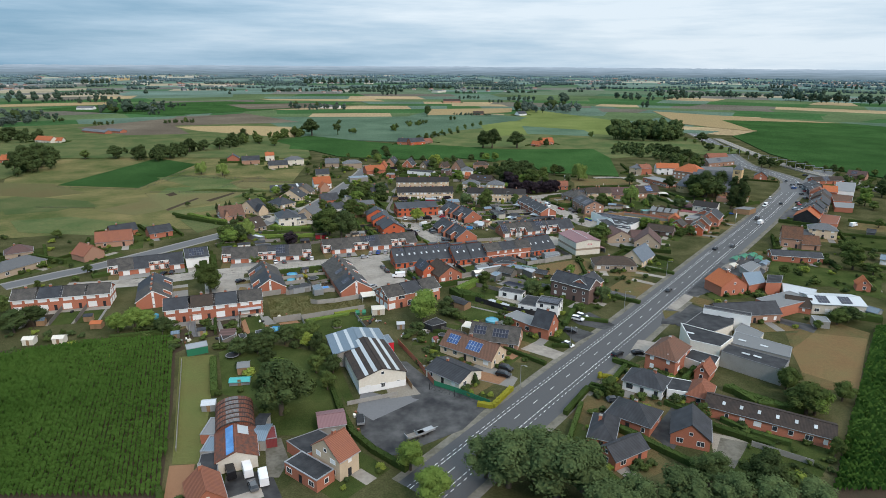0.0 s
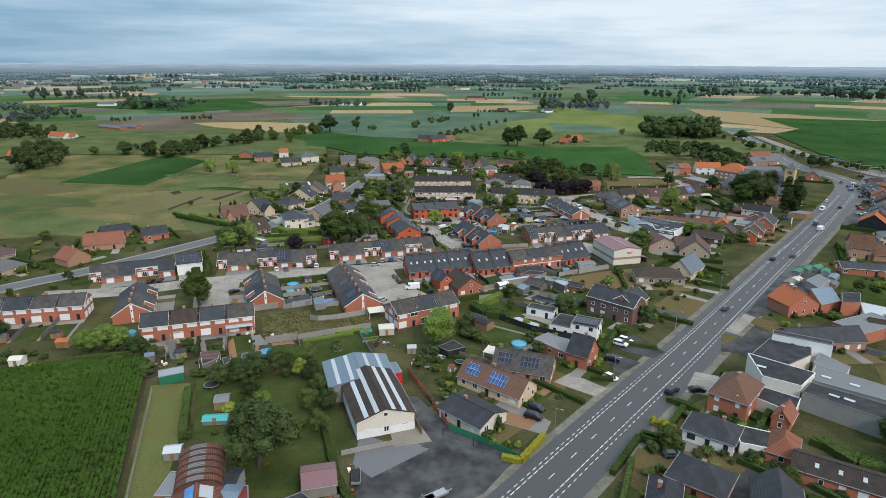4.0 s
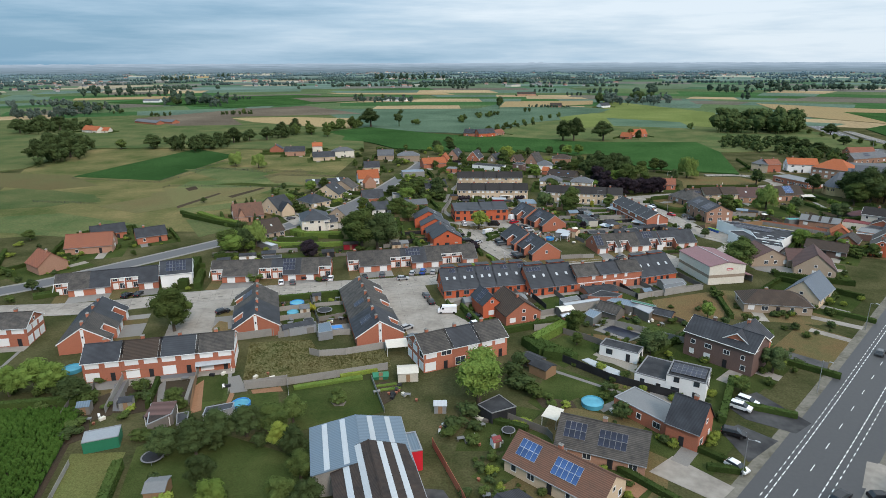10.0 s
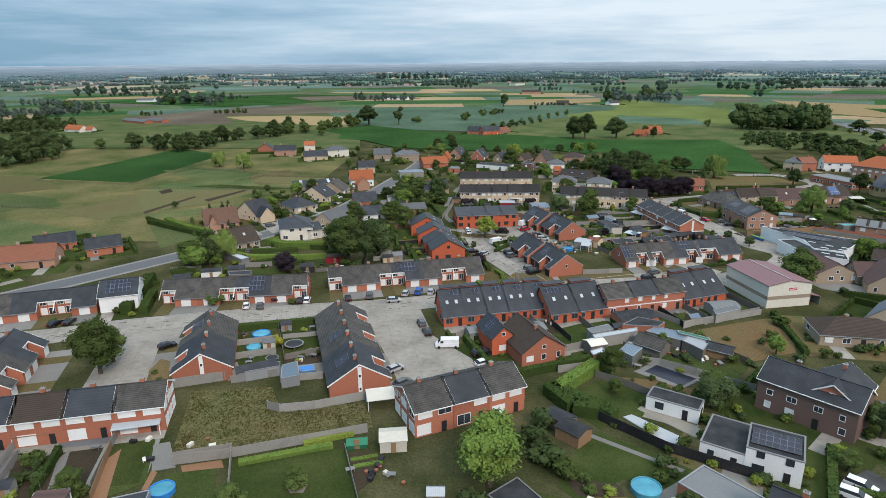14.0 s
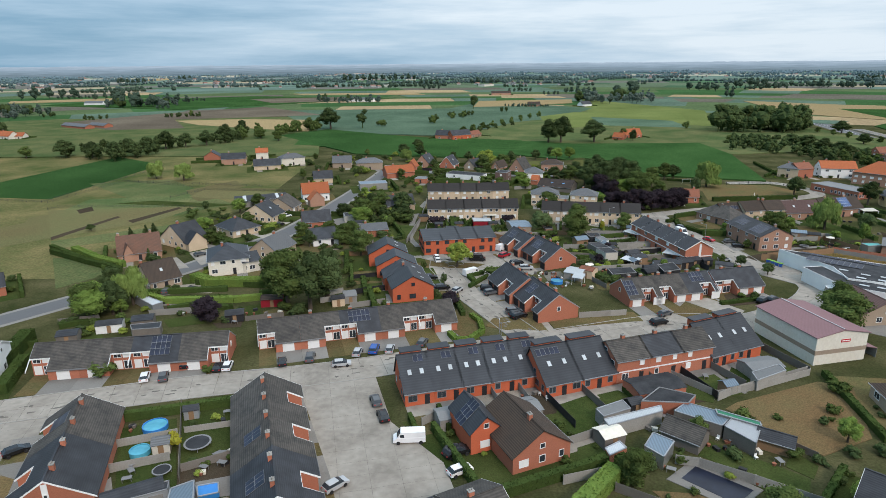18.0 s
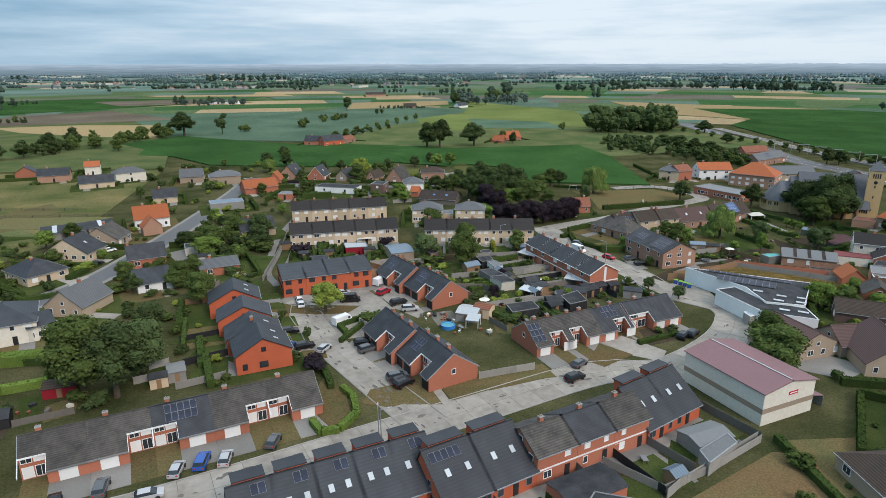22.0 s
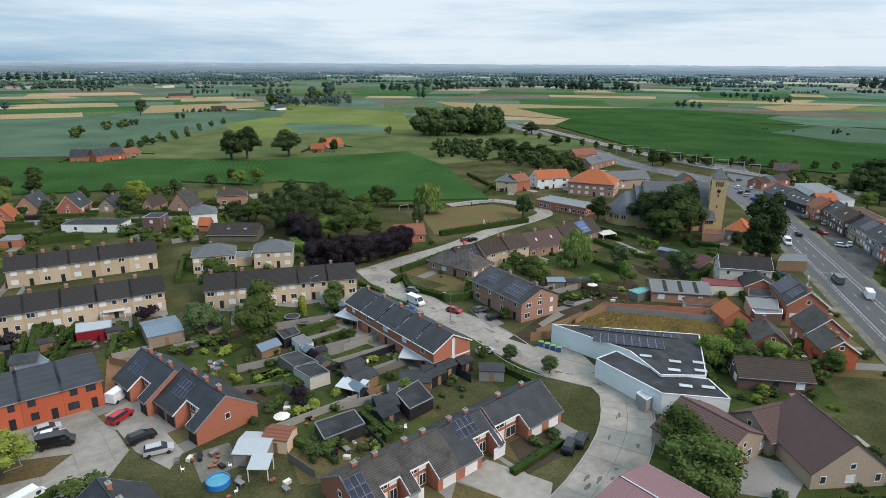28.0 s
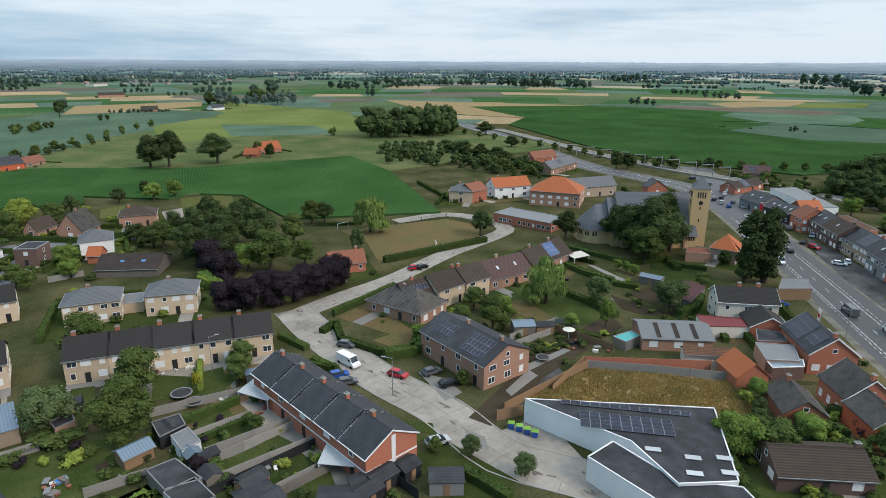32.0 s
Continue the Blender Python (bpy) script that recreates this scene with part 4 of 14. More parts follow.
def dashes(name, line, o, length, gap, width, z, label, parent=None):
    """Painted dashes along a line, joined."""
    s = Shape()
    ln = offset_line(line, o)
    todo, pos = 0.0, 0.0
    for (x0, y0), (x1, y1) in zip(ln, ln[1:]):
        d = math.hypot(x1 - x0, y1 - y0)
        ux, uy = (x1 - x0) / d, (y1 - y0) / d
        while todo < pos + d:
            a = todo - pos
            cx, cy = x0 + ux * a, y0 + uy * a
            q = [(cx - uy * width / 2 * k + ux * m, cy + ux * width / 2 * k + uy * m) for m, k in ((0, 1), (0, -1), (length, -1), (length, 1))]
            s.prism(q, z - 0.02, z)
            todo += length + gap
        pos += d
    return tagged(part(name, s, "paint_white", parent), label, "road marking", "", "stuff")

# ---- ground and streets ----
ground = part("ground", Shape().add([(-6000, -3000, 0), (6000, -3000, 0), (6000, 6000, 0), (-6000, 6000, 0)], [(0, 1, 2, 3)]), "grass_base")
tagged(ground, "flat green farmland and village ground", "ground", "", "structure")

# streets
MAIN = smooth_line([(-4.4, 110.5), (1.8, 118.4), (30.3, 154.4), (66, 198.8), (99.2, 241.2), (135.1, 287.2), (171.1, 332.6), (213.3, 386.8), (253.3, 440), (272.1, 469.2), (283.3, 494.7), (283.8, 520.4), (280.8, 558.1), (285.5, 591.8), (314.3, 708.1), (334.4, 810.3), (366, 997.4)])
STREET = smooth_line([(-156.1, 235.7), (-127.6, 242), (-104.3, 252.8), (-79.8, 261.8), (-61.9, 267.8), (-47, 271.8), (-31.4, 277), (-6.3, 287.2), (17, 296.5), (43.2, 306.3), (58.1, 305.4), (75.2, 315.0), (85.9, 325.5), (90.0, 336.1), (80.3, 349.5), (77.6, 365.7), (71.6, 382.8), (66.7, 407.8), (65.0, 424.6)])
LANE_UP = smooth_line([(6, 291.1), (-2.8, 306.8), (-10.5, 320.9), (-15.7, 331.1), (-17.3, 336.6), (-21.7, 349.8), (-16.9, 351.5), (-27.1, 359)])
FOOTPATH = smooth_line([(-30.9, 368.5), (-35.9, 383.8), (-37.5, 421.2), (-35.3, 445.8)])
SCHOOL_STREET = smooth_line([(62.4, 419.8), (77.9, 427.3), (97.8, 435.4), (121.8, 449.4), (146, 460.3), (157, 468), (156.9, 482.5), (147, 497.8), (123.6, 496.6)])
OLD_STREET = smooth_line([(-181.4, 235.2), (-168.4, 250.2), (-152.9, 267.8), (-106.3, 336.3), (-98.3, 357), (-90.4, 371.1), (-85.2, 385.6), (-81.1, 408.4), (-76.1, 446.4), (-70.5, 503.9), (-68.5, 552.6)])

# fields
patch('pasture', [(-40.1, 645.3), (46.6, 579.7), (164.5, 601.9), (326.2, 648.5), (280.2, 969.2), (141.1, 1153.1), (-89.9, 938.6)], 'pasture', 0.76)
patch('pasture', [(-379, 411.5), (-769.6, 743.9), (-540.1, 900.6), (-216.7, 936.5), (-128.5, 590.6), (-275.4, 585.6), (-366.2, 578.3), (-344.5, 473)], 'pasture', 0.75)
patch('maize_field', [(-185.7, 165.9), (-118.5, 183.7), (-90.2, 188.5), (-72.9, 145.1), (-60.2, 108.9), (-130.1, 108.3)], 'bed_soil', 0.03)
patch('maize_field', [(154.4, 200.2), (215.4, 211.3), (137.2, 110.8), (83.9, 110.3), (104.4, 136.5)], 'bed_soil', 0.03)
patch('meadow', [(-239.2, 302.9), (-344.5, 473), (-366.2, 578.3), (-275.4, 585.6), (-127.7, 587.3), (-115.2, 436.4), (-140.4, 328.8), (-174.5, 325.3)], 'meadow', 0.01)
patch('crop_field', [(-290.1, 448.7), (-224.1, 441.7), (-224.2, 551), (-275.4, 585.6)], 'crop_green', 0.05)
patch('pasture', [(-313.6, 384.2), (-289.6, 411.8), (-237.3, 397.2), (-221, 380.1), (-253.8, 371.8), (-289, 361.1)], 'pasture', 0.04)
patch('pasture', [(-230.6, 483.3), (-190.7, 498.2), (-128, 435.2), (-143.7, 410.6)], 'pasture', 0.05)
patch('dry_field', [(-206.9, 404.5), (-172.8, 444.7), (-140.8, 434), (-162.7, 382.1), (-191, 375.6)], 'stubble_thin', 0.05)
patch('dry_field', [(-159.1, 453.2), (-142.3, 474.2), (-116.3, 472.5), (-146.6, 440.2)], 'stubble_thin', 0.06)
patch('crop_field', [(-165.2, 652.2), (-88.2, 626), (16.1, 609.1), (38.6, 610.9), (43.6, 676.6), (-22.9, 680.4), (-87.6, 689.5), (-183.4, 757.1)], 'crop_green', 0.8)
patch('crop_field', [(-200.8, 720.3), (-104.2, 601.7), (-55.5, 589.1), (12.6, 581.7), (7.8, 665.2), (-89.4, 718.8), (-169, 775.4)], 'crop_green', 0.8)
patch('crop_field', [(-23.4, 622.7), (46.3, 575.9), (56.7, 584.5), (77.5, 570.3), (85.8, 516.8), (145.7, 500.5), (164.5, 601.9), (163.1, 667.2), (61.2, 660.9), (8.7, 685.5), (-31.1, 680.1)], 'crop_green', 0.8)
patch('crop_field', [(496.5, 923.4), (550, 829.6), (647.8, 685.7), (664.8, 603), (482.4, 463.7), (440.1, 483.5), (370.8, 490.8), (341, 553.3), (342, 641.4), (376.7, 804.1)], 'crop_green', 0.8)
patch('crop_field', [(1205.4, 890.5), (909.2, 959.7), (657, 1017.6), (503.2, 920.6), (589, 781.2), (723, 633.9)], 'crop_blue', 0.81)
patch('stubble_field', [(414.1, 1232.3), (480.5, 1159.3), (640.5, 997.8), (489.3, 977.3), (437, 861.8), (396.5, 920), (371.5, 975.7)], 'stubble', 0.85)
patch('stubble_field', [(839, 944.6), (1031.6, 926.5), (979.9, 874.2), (800.5, 883.3)], 'stubble', 0.87)
patch('soil_field', [(725.6, 938.1), (790.8, 875.5), (844.9, 819.5), (792.6, 799.6), (733.7, 865.5)], 'soil', 0.87)
patch('crop_field', [(160.3, 1300.1), (281.4, 1013.4), (219.4, 801.1), (113.4, 901.3)], 'crop_lime', 0.8)
patch('crop_field', [(115.7, 918), (196.5, 864.8), (194.4, 788.4), (110, 812.8)], 'crop_blue', 0.82)
patch('pasture', [(61.2, 660.9), (110.9, 849.3), (212, 780.5), (166.5, 665.7)], 'pasture', 0.79)
patch('crop_field', [(-70.5, 757.1), (84.4, 914), (143.4, 1071.1), (-19, 1240.9), (-102.1, 921)], 'crop_blue', 0.8)
patch('lawn_field', [(51.2, 577.5), (75.2, 571.5), (83.8, 517.8), (49.2, 529.5)], 'lawn', 0.08)
patch('stubble_field', [(-380.5, 873.5), (-305, 895.1), (-217.7, 882.6), (-183.4, 757.1), (-241.1, 778.1), (-326.5, 821.1)], 'stubble', 0.83)
patch('soil_field', [(-506.2, 849.6), (-453.1, 986.8), (-359.2, 1116.6), (-221.6, 955.8), (-388.7, 890.5), (-324.4, 785.9), (-396.9, 768)], 'soil', 0.81)
patch('stubble_field', [(-24, 1252.3), (141.2, 1291.6), (129.4, 1191.8), (32.5, 1117.2), (-29.9, 1101.6)], 'stubble', 0.87)
patch('crop_field', [(-314.3, 1039.6), (-20.5, 1076.4), (55, 923.4), (-35.5, 717.7), (-168.2, 746.4)], 'crop_blue', 0.79)
patch('crop_field', [(55, 923.4), (105.8, 992), (242.8, 998.7), (210.2, 853.7), (57.2, 779.1)], 'crop_lime', 0.81)
patch('crop_field', [(-769.5, 1167.7), (-708.8, 1336.5), (-508.3, 1457.8), (-180.7, 1370.7), (-470, 1063.6)], 'crop_green', 0.8)
patch('stubble_field', [(-457.6, 1555.7), (-180.2, 1587.6), (-143, 1497.3), (-417.8, 1512.5)], 'stubble', 0.91)
patch('stubble_field', [(-923.2, 1296.9), (-759.6, 1409.6), (-711.1, 1318), (-879, 1233.5)], 'stubble', 0.91)
patch('stubble_field', [(-1797.5, 3208.7), (-1699.5, 3480.6), (-1499.9, 3068.7), (-1558.3, 2778.3)], 'stubble', 1.05)
patch('soil_field', [(-468.7, 1342.1), (-289.5, 1418.1), (-194.8, 1298.1), (-381.6, 1217)], 'soil', 0.85)
patch('meadow_band', [(-295.5, 392.9), (-268.2, 403.7), (-227.5, 388.8), (-240.5, 367.7), (-264.6, 357.5)], 'pasture', 0.055)
patch('dry_field', [(-216.3, 370.1), (-184.7, 427.3), (-149.9, 405.6), (-186.3, 357.8)], 'stubble_thin', 0.05)
patch('pasture', [(-203.7, 442.3), (-155.7, 454.9), (-147.8, 425.7), (-200.0, 408.7)], 'pasture', 0.06)
patch('dry_field', [(-351.8, 457.2), (-294.6, 453.9), (-253.1, 422.5), (-274.0, 406.4), (-313.1, 413.0)], 'stubble_thin', 0.052)
patch('meadow_band', [(-251.8, 342.9), (-223.8, 354.1), (-166.6, 335.1), (-185.5, 313.7), (-230.5, 318.5)], 'pasture', 0.053)
patch('dry_field', [(-166.1, 466.3), (-150.5, 495.1), (-138.5, 477.7), (-152.7, 447.2)], 'stubble_thin', 0.058)
patch('crop_field', [(-33.9, 701.1), (21.8, 681.4), (14.6, 630.3), (-10.4, 626.6), (-23.4, 622.6)], 'crop_green', 0.82)
patch('crop_field', [(672.8, 792.9), (734.8, 822.1), (838.9, 740.2), (768.2, 680.2), (690.5, 653.2), (641.8, 713.7)], 'crop_blue', 0.88)
patch('crop_field', [(534.6, 670.5), (653.1, 702.0), (685.9, 614.1), (569.0, 552.0), (532.3, 592.3), (533.3, 645.6)], 'crop_blue', 0.89)
patch('soil_field', [(750.8, 951.2), (787.3, 911.0), (876.9, 762.5), (787.8, 744.0), (743.1, 828.6), (700.1, 934.4)], 'soil', 0.9)
patch('stubble_field', [(840.0, 955.8), (942.4, 974.8), (1005.6, 918.8), (907.5, 861.9), (806.7, 878.8)], 'stubble', 0.91)
patch('crop_field', [(1000.6, 905.9), (1108.6, 862.7), (976.4, 797.2), (874.2, 839.3)], 'crop_lime', 0.9)
patch('crop_field', [(465.7, 1042.2), (647.3, 993.2), (815.0, 682.8), (691.7, 617.2), (659.2, 706.2), (528.4, 806.1), (438.9, 875.8)], 'crop_green', 0.84)
patch('playing_field', [(99.2, 493.3), (143.4, 491), (150.4, 475.8), (140.4, 458.9), (98.5, 450.9), (103, 473.2)], 'dry_lawn', 0.03)
patch('wild_meadow', [(92.4, 361.7), (111.5, 366.1), (121.8, 359.1), (135.8, 347.5), (126.9, 339.6), (115, 345.5)], 'stubble', 0.03)
patch('wild_meadow', [(-69.3, 224.2), (-53.6, 227.8), (-48.6, 219.6), (-31.9, 223.9), (-29.1, 215.6), (-60.8, 203.2), (-63, 206.2)], 'stubble_thin', 0.03)
patch('lawn', [(-50.3, 202), (-32.7, 208.3), (-26.3, 195.7), (-34, 190.4), (-43.6, 185.9)], 'lawn', 0.03)
patch('lawn', [(-83.1, 174.1), (-73, 175.8), (-62.8, 145.2), (-56.3, 120.5), (-62.5, 120.4)], 'mown_grass', 0.03)
patch('yard', [(-22.9, 144.3), (-9.8, 150.2), (11.9, 145.5), (5.5, 135.3), (-8.4, 125.7), (-12.3, 123.9), (-20.1, 132.6)], 'yard_asphalt', 0.03)
patch('driveway', [(-14.6, 172), (-11.1, 172), (-2, 158.1), (13.7, 148.4), (10.3, 143.3), (-8.2, 150.2)], 'yard_asphalt', 0.035)
patch('forecourt', [(-16.8, 157.9), (-9.5, 159.3), (-6, 152.4), (-14.5, 149.9)], 'gravel', 0.04)
patch('lawn', [(66.9, 118.1), (87, 133.8), (95.6, 126.8), (85.2, 116.3), (71.8, 112.4)], 'lawn', 0.03)
patch('dry_yard', [(119.7, 194.9), (148.6, 195.3), (119.5, 156.5), (105.5, 156.3)], 'dry_lawn', 0.03)
patch('lawn', [(157.8, 278.6), (194.6, 255.1), (175.8, 227.8), (159.9, 247.2), (143.9, 254.1)], 'lawn', 0.03)
patch('gravel_yard', [(68.1, 134.8), (76.5, 131.2), (67.9, 120.1), (65.6, 126.5)], 'gravel', 0.03)
patch('parking', [(-48.3, 276.1), (-31.1, 278), (-23.3, 256.1), (-12.8, 244.8), (-10.2, 236.8), (-25.7, 227.6), (-30.8, 240.3)], 'slab_concrete', 0.03)
patch('parking', [(-104.6, 252), (-88.8, 257.7), (-83.5, 239.1), (-79.9, 227.5), (-86.6, 222.7), (-92.9, 222)], 'slab_concrete', 0.03)
patch('parking', [(-22, 344.1), (-18, 361.8), (-5.8, 368.3), (1.8, 347.6), (-4.7, 330.5), (-12.6, 328.7)], 'slab_concrete', 0.032)
patch('dry_lawn', [(81.9, 254), (92.7, 243.1), (78.5, 224.6), (67.7, 236.8)], 'dry_lawn', 0.03)

# ---- roads ----
STREETS = [(MAIN, 8.6), (STREET, 5.5), (LANE_UP, 5.0), (FOOTPATH, 2.0), (SCHOOL_STREET, 4.5), (OLD_STREET, 4.0)]
ribbon("pavement", MAIN, -10.5, 8.6, "worn_paving", 0.04, "grey paved verge along the main road", category="pavement")
ribbon("road", MAIN, -8.3, 6.6, "asphalt", 0.06, "grey asphalt main road with white markings", category="road")
ribbon("path", FOOTPATH, -1.1, 1.1, "paving", 0.034, "narrow paved footpath", category="path")
ribbon("street", SCHOOL_STREET, -3.4, 3.4, "slab_concrete", 0.036, "pale street past the playing field", category="street")
ribbon("pavement", OLD_STREET, -5.2, 5.2, "paving", 0.03, "paved footways along the old street", category="pavement")
ribbon("street", OLD_STREET, -3.6, 3.6, "old_asphalt", 0.042, "pale grey asphalt side street", category="street")
for o, ln, gap, wd in ((4.05, 1.2, 1.2, 0.14), (3.2, 1.5, 0.7, 0.17), (-3.2, 1.5, 0.7, 0.17), (-4.4, 1.2, 1.2, 0.14)):
    dashes("edge_marking", MAIN, o, ln, gap, wd, 0.07, "white dashed cycle lane marking on asphalt")
dashes("centre_marking", MAIN, 0, 2.5, 7.0, 0.14, 0.07, "white dashed centre line on asphalt")


def slab_street(line, half, z, label, long=5.0):
    """A concrete street: a dark joint bed, kerbs and slabs laid one by one in two lanes."""
    bed = ribbon("street", line, -half, half, "joint", z, label, category="street")
    for o0, o1 in ((-half - 0.25, -half), (half, half + 0.25)):
        k = ribbon("kerb", line, o0, o1, "concrete", z + 0.09, "grey concrete kerb", category="kerb")
    pos, todo = 0.0, 0.0
    marks = []
    for (x0, y0), (x1, y1) in zip(line, line[1:]):
        d = math.hypot(x1 - x0, y1 - y0)
        while todo < pos + d:
            f = (todo - pos) / d
            marks.append((x0 + (x1 - x0) * f, y0 + (y1 - y0) * f, (x1 - x0) / d, (y1 - y0) / d))
            todo += long
        pos += d
    for (xa, ya, ua, va), (xb, yb, ub, vb) in zip(marks, marks[1:]):
        for o0, o1 in ((-half + 0.06, -0.04), (0.04, half - 0.06)):
            q = [(xa - va * o0 + ua * 0.04, ya + ua * o0 + va * 0.04), (xb - vb * o0 - ub * 0.04, yb + ub * o0 - vb * 0.04),
                 (xb - vb * o1 - ub * 0.04, yb + ub * o1 - vb * 0.04), (xa - va * o1 + ua * 0.04, ya + ua * o1 + va * 0.04)]
            part("slab", Shape().prism(q, z - 0.05, z + 0.025), "slab_concrete", bed)


slab_street(STREET, 4.6, 0.034, "pale concrete slab village street")
slab_street(LANE_UP, 3.9, 0.05, "pale concrete slab lane between orange houses")


def street_stains(line, n, half, z):
    """Damp stains and tar repairs on the slabs, uneven in outline."""
    rng = random.Random(n)
    s = Shape()
    for i in range(n):
        (x0, y0), (x1, y1) = rng.choice(list(zip(line, line[1:])))
        d = math.hypot(x1 - x0, y1 - y0) or 1.0
        ux, uy, f, o = (x1 - x0) / d, (y1 - y0) / d, rng.random(), rng.uniform(-half, half) * 0.86
        cx, cy = x0 + (x1 - x0) * f - uy * o, y0 + (y1 - y0) * f + ux * o
        a, b = rng.uniform(0.25, 1.3), rng.uniform(0.12, 0.45)
        ring = []
        for k in range(9):
            t = math.tau * k / 9
            r = rng.uniform(0.6, 1.2)
            u, v = a * r * math.cos(t), b * r * math.sin(t)
            ring.append((cx + u * ux - v * uy, cy + u * uy + v * ux, z + 0.0004 * (i % 20)))
        s.add(ring, [tuple(range(9))])
    tagged(part("street_stains", s, "stain"), "dark damp stains and tar repairs on concrete", "stains", "", "stuff")


# ---- far country ----
def far_country():
    rng = random.Random(4)
    # strips of farmland out to the edge of sight, joined by crop and by how far off they lie
    strips = {}
    r0 = 800.0
    ring = 0
    while r0 < 4600:
        r1 = r0 * rng.uniform(1.05, 1.1)
        ring += 1
        a = -1.15 + rng.uniform(0, 0.1)
        # the zone picks the crop tone; farther ones are painted hazier
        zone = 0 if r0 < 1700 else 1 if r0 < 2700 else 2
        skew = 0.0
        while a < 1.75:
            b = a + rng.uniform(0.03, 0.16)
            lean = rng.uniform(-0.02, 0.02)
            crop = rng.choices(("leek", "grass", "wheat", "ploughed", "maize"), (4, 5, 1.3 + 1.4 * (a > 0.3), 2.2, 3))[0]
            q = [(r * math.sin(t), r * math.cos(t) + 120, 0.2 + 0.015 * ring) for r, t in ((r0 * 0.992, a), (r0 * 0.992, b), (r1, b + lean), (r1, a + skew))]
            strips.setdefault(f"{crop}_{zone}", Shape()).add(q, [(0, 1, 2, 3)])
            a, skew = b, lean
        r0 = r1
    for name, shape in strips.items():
        tagged(part("far_fields", shape, name), "distant strips of farmland with haze in the colour", "fields", "", "structure")
    # hedgerows, copses and lone trees, their haze painted in zone by zone
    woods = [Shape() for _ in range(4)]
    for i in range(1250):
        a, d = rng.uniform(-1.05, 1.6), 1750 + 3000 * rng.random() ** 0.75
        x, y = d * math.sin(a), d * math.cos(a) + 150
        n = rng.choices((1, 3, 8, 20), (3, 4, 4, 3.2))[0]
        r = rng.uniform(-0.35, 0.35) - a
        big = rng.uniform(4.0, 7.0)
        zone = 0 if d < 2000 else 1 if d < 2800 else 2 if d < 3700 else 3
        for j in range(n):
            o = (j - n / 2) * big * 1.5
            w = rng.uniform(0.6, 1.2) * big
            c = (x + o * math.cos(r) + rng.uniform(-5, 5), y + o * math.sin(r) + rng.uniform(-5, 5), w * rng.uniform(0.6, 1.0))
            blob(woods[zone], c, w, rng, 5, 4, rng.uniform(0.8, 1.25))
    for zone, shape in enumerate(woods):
        tagged(part("far_woods", shape, f"wood_{zone}"), "distant hedgerows and copses with haze in the colour", "woods", "", "stuff")
    # hamlets and farms, denser towards the town in the north-east
    walls, red, grey, white = Shape(), Shape(), Shape(), Shape()
    for i in range(120):
        town = i % 3 == 0
        a = rng.uniform(0.15, 1.3) if town else rng.uniform(-0.95, 1.4)
        d = rng.uniform(2900, 4700) if town else 1700 + 2900 * rng.random() ** 0.7
        for j in range(rng.randint(3, 10)):
            x, y, r = d * math.sin(a) + rng.uniform(-130, 130), d * math.cos(a) + 150 + rng.uniform(-70, 70), rng.uniform(0, 3.14)
            w, h, e, ri = rng.uniform(4, 8), rng.uniform(4, 6), rng.uniform(2.5, 5), rng.uniform(2.5, 4)
            big = rng.random() < 0.07
            if big:
                w, h, e, ri = rng.uniform(15, 35), 12, 6, 0.6
            c, sn = math.cos(r), math.sin(r)
            b = [(x + u * c - v * sn, y + u * sn + v * c) for u, v in ((-w, -h), (w, -h), (w, h), (-w, h))]
            (white if big else walls).prism(b, 0, e)
            m0, m1 = ((b[0][0] + b[3][0]) / 2, (b[0][1] + b[3][1]) / 2), ((b[1][0] + b[2][0]) / 2, (b[1][1] + b[2][1]) / 2)
            (red if rng.random() < 0.55 and ri > 1 else grey).add([(*b[0], e), (*b[1], e), (*b[2], e), (*b[3], e), (*m0, e + ri), (*m1, e + ri)],
                                                                [(0, 1, 5, 4), (2, 3, 4, 5), (0, 4, 3), (1, 2, 5)])
    tagged(part("far_houses", walls, "far_wall"), "walls of scattered distant houses", "houses", "", "stuff")
    tagged(part("far_sheds", white, "offwhite"), "pale walls of distant farm sheds", "sheds", "", "stuff")
    tagged(part("far_roofs", red, "far_red"), "red roofs of scattered distant houses", "houses", "", "stuff")
    tagged(part("far_roofs", grey, "grey_tile"), "grey roofs of scattered distant houses", "houses", "", "stuff")
    # hazy bands of wooded plain up to the skyline, their haze an emissive colour ramp
    m = bpy.data.materials.new("haze_glow")
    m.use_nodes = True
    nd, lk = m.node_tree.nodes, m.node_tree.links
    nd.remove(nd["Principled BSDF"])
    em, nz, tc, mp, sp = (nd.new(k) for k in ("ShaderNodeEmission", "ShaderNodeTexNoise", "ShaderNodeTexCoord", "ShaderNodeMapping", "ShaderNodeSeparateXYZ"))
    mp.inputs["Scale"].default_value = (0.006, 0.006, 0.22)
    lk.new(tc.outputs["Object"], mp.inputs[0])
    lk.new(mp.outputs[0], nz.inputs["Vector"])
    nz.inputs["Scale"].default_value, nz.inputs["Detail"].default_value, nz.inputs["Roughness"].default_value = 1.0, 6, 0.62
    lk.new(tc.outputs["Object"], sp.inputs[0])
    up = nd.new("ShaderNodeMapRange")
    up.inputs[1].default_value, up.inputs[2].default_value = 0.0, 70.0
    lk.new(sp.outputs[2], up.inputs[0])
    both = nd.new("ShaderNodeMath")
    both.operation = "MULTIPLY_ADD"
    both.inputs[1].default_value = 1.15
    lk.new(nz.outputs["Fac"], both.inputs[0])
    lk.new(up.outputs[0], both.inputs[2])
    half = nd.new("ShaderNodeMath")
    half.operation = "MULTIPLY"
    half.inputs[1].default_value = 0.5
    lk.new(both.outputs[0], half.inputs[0])
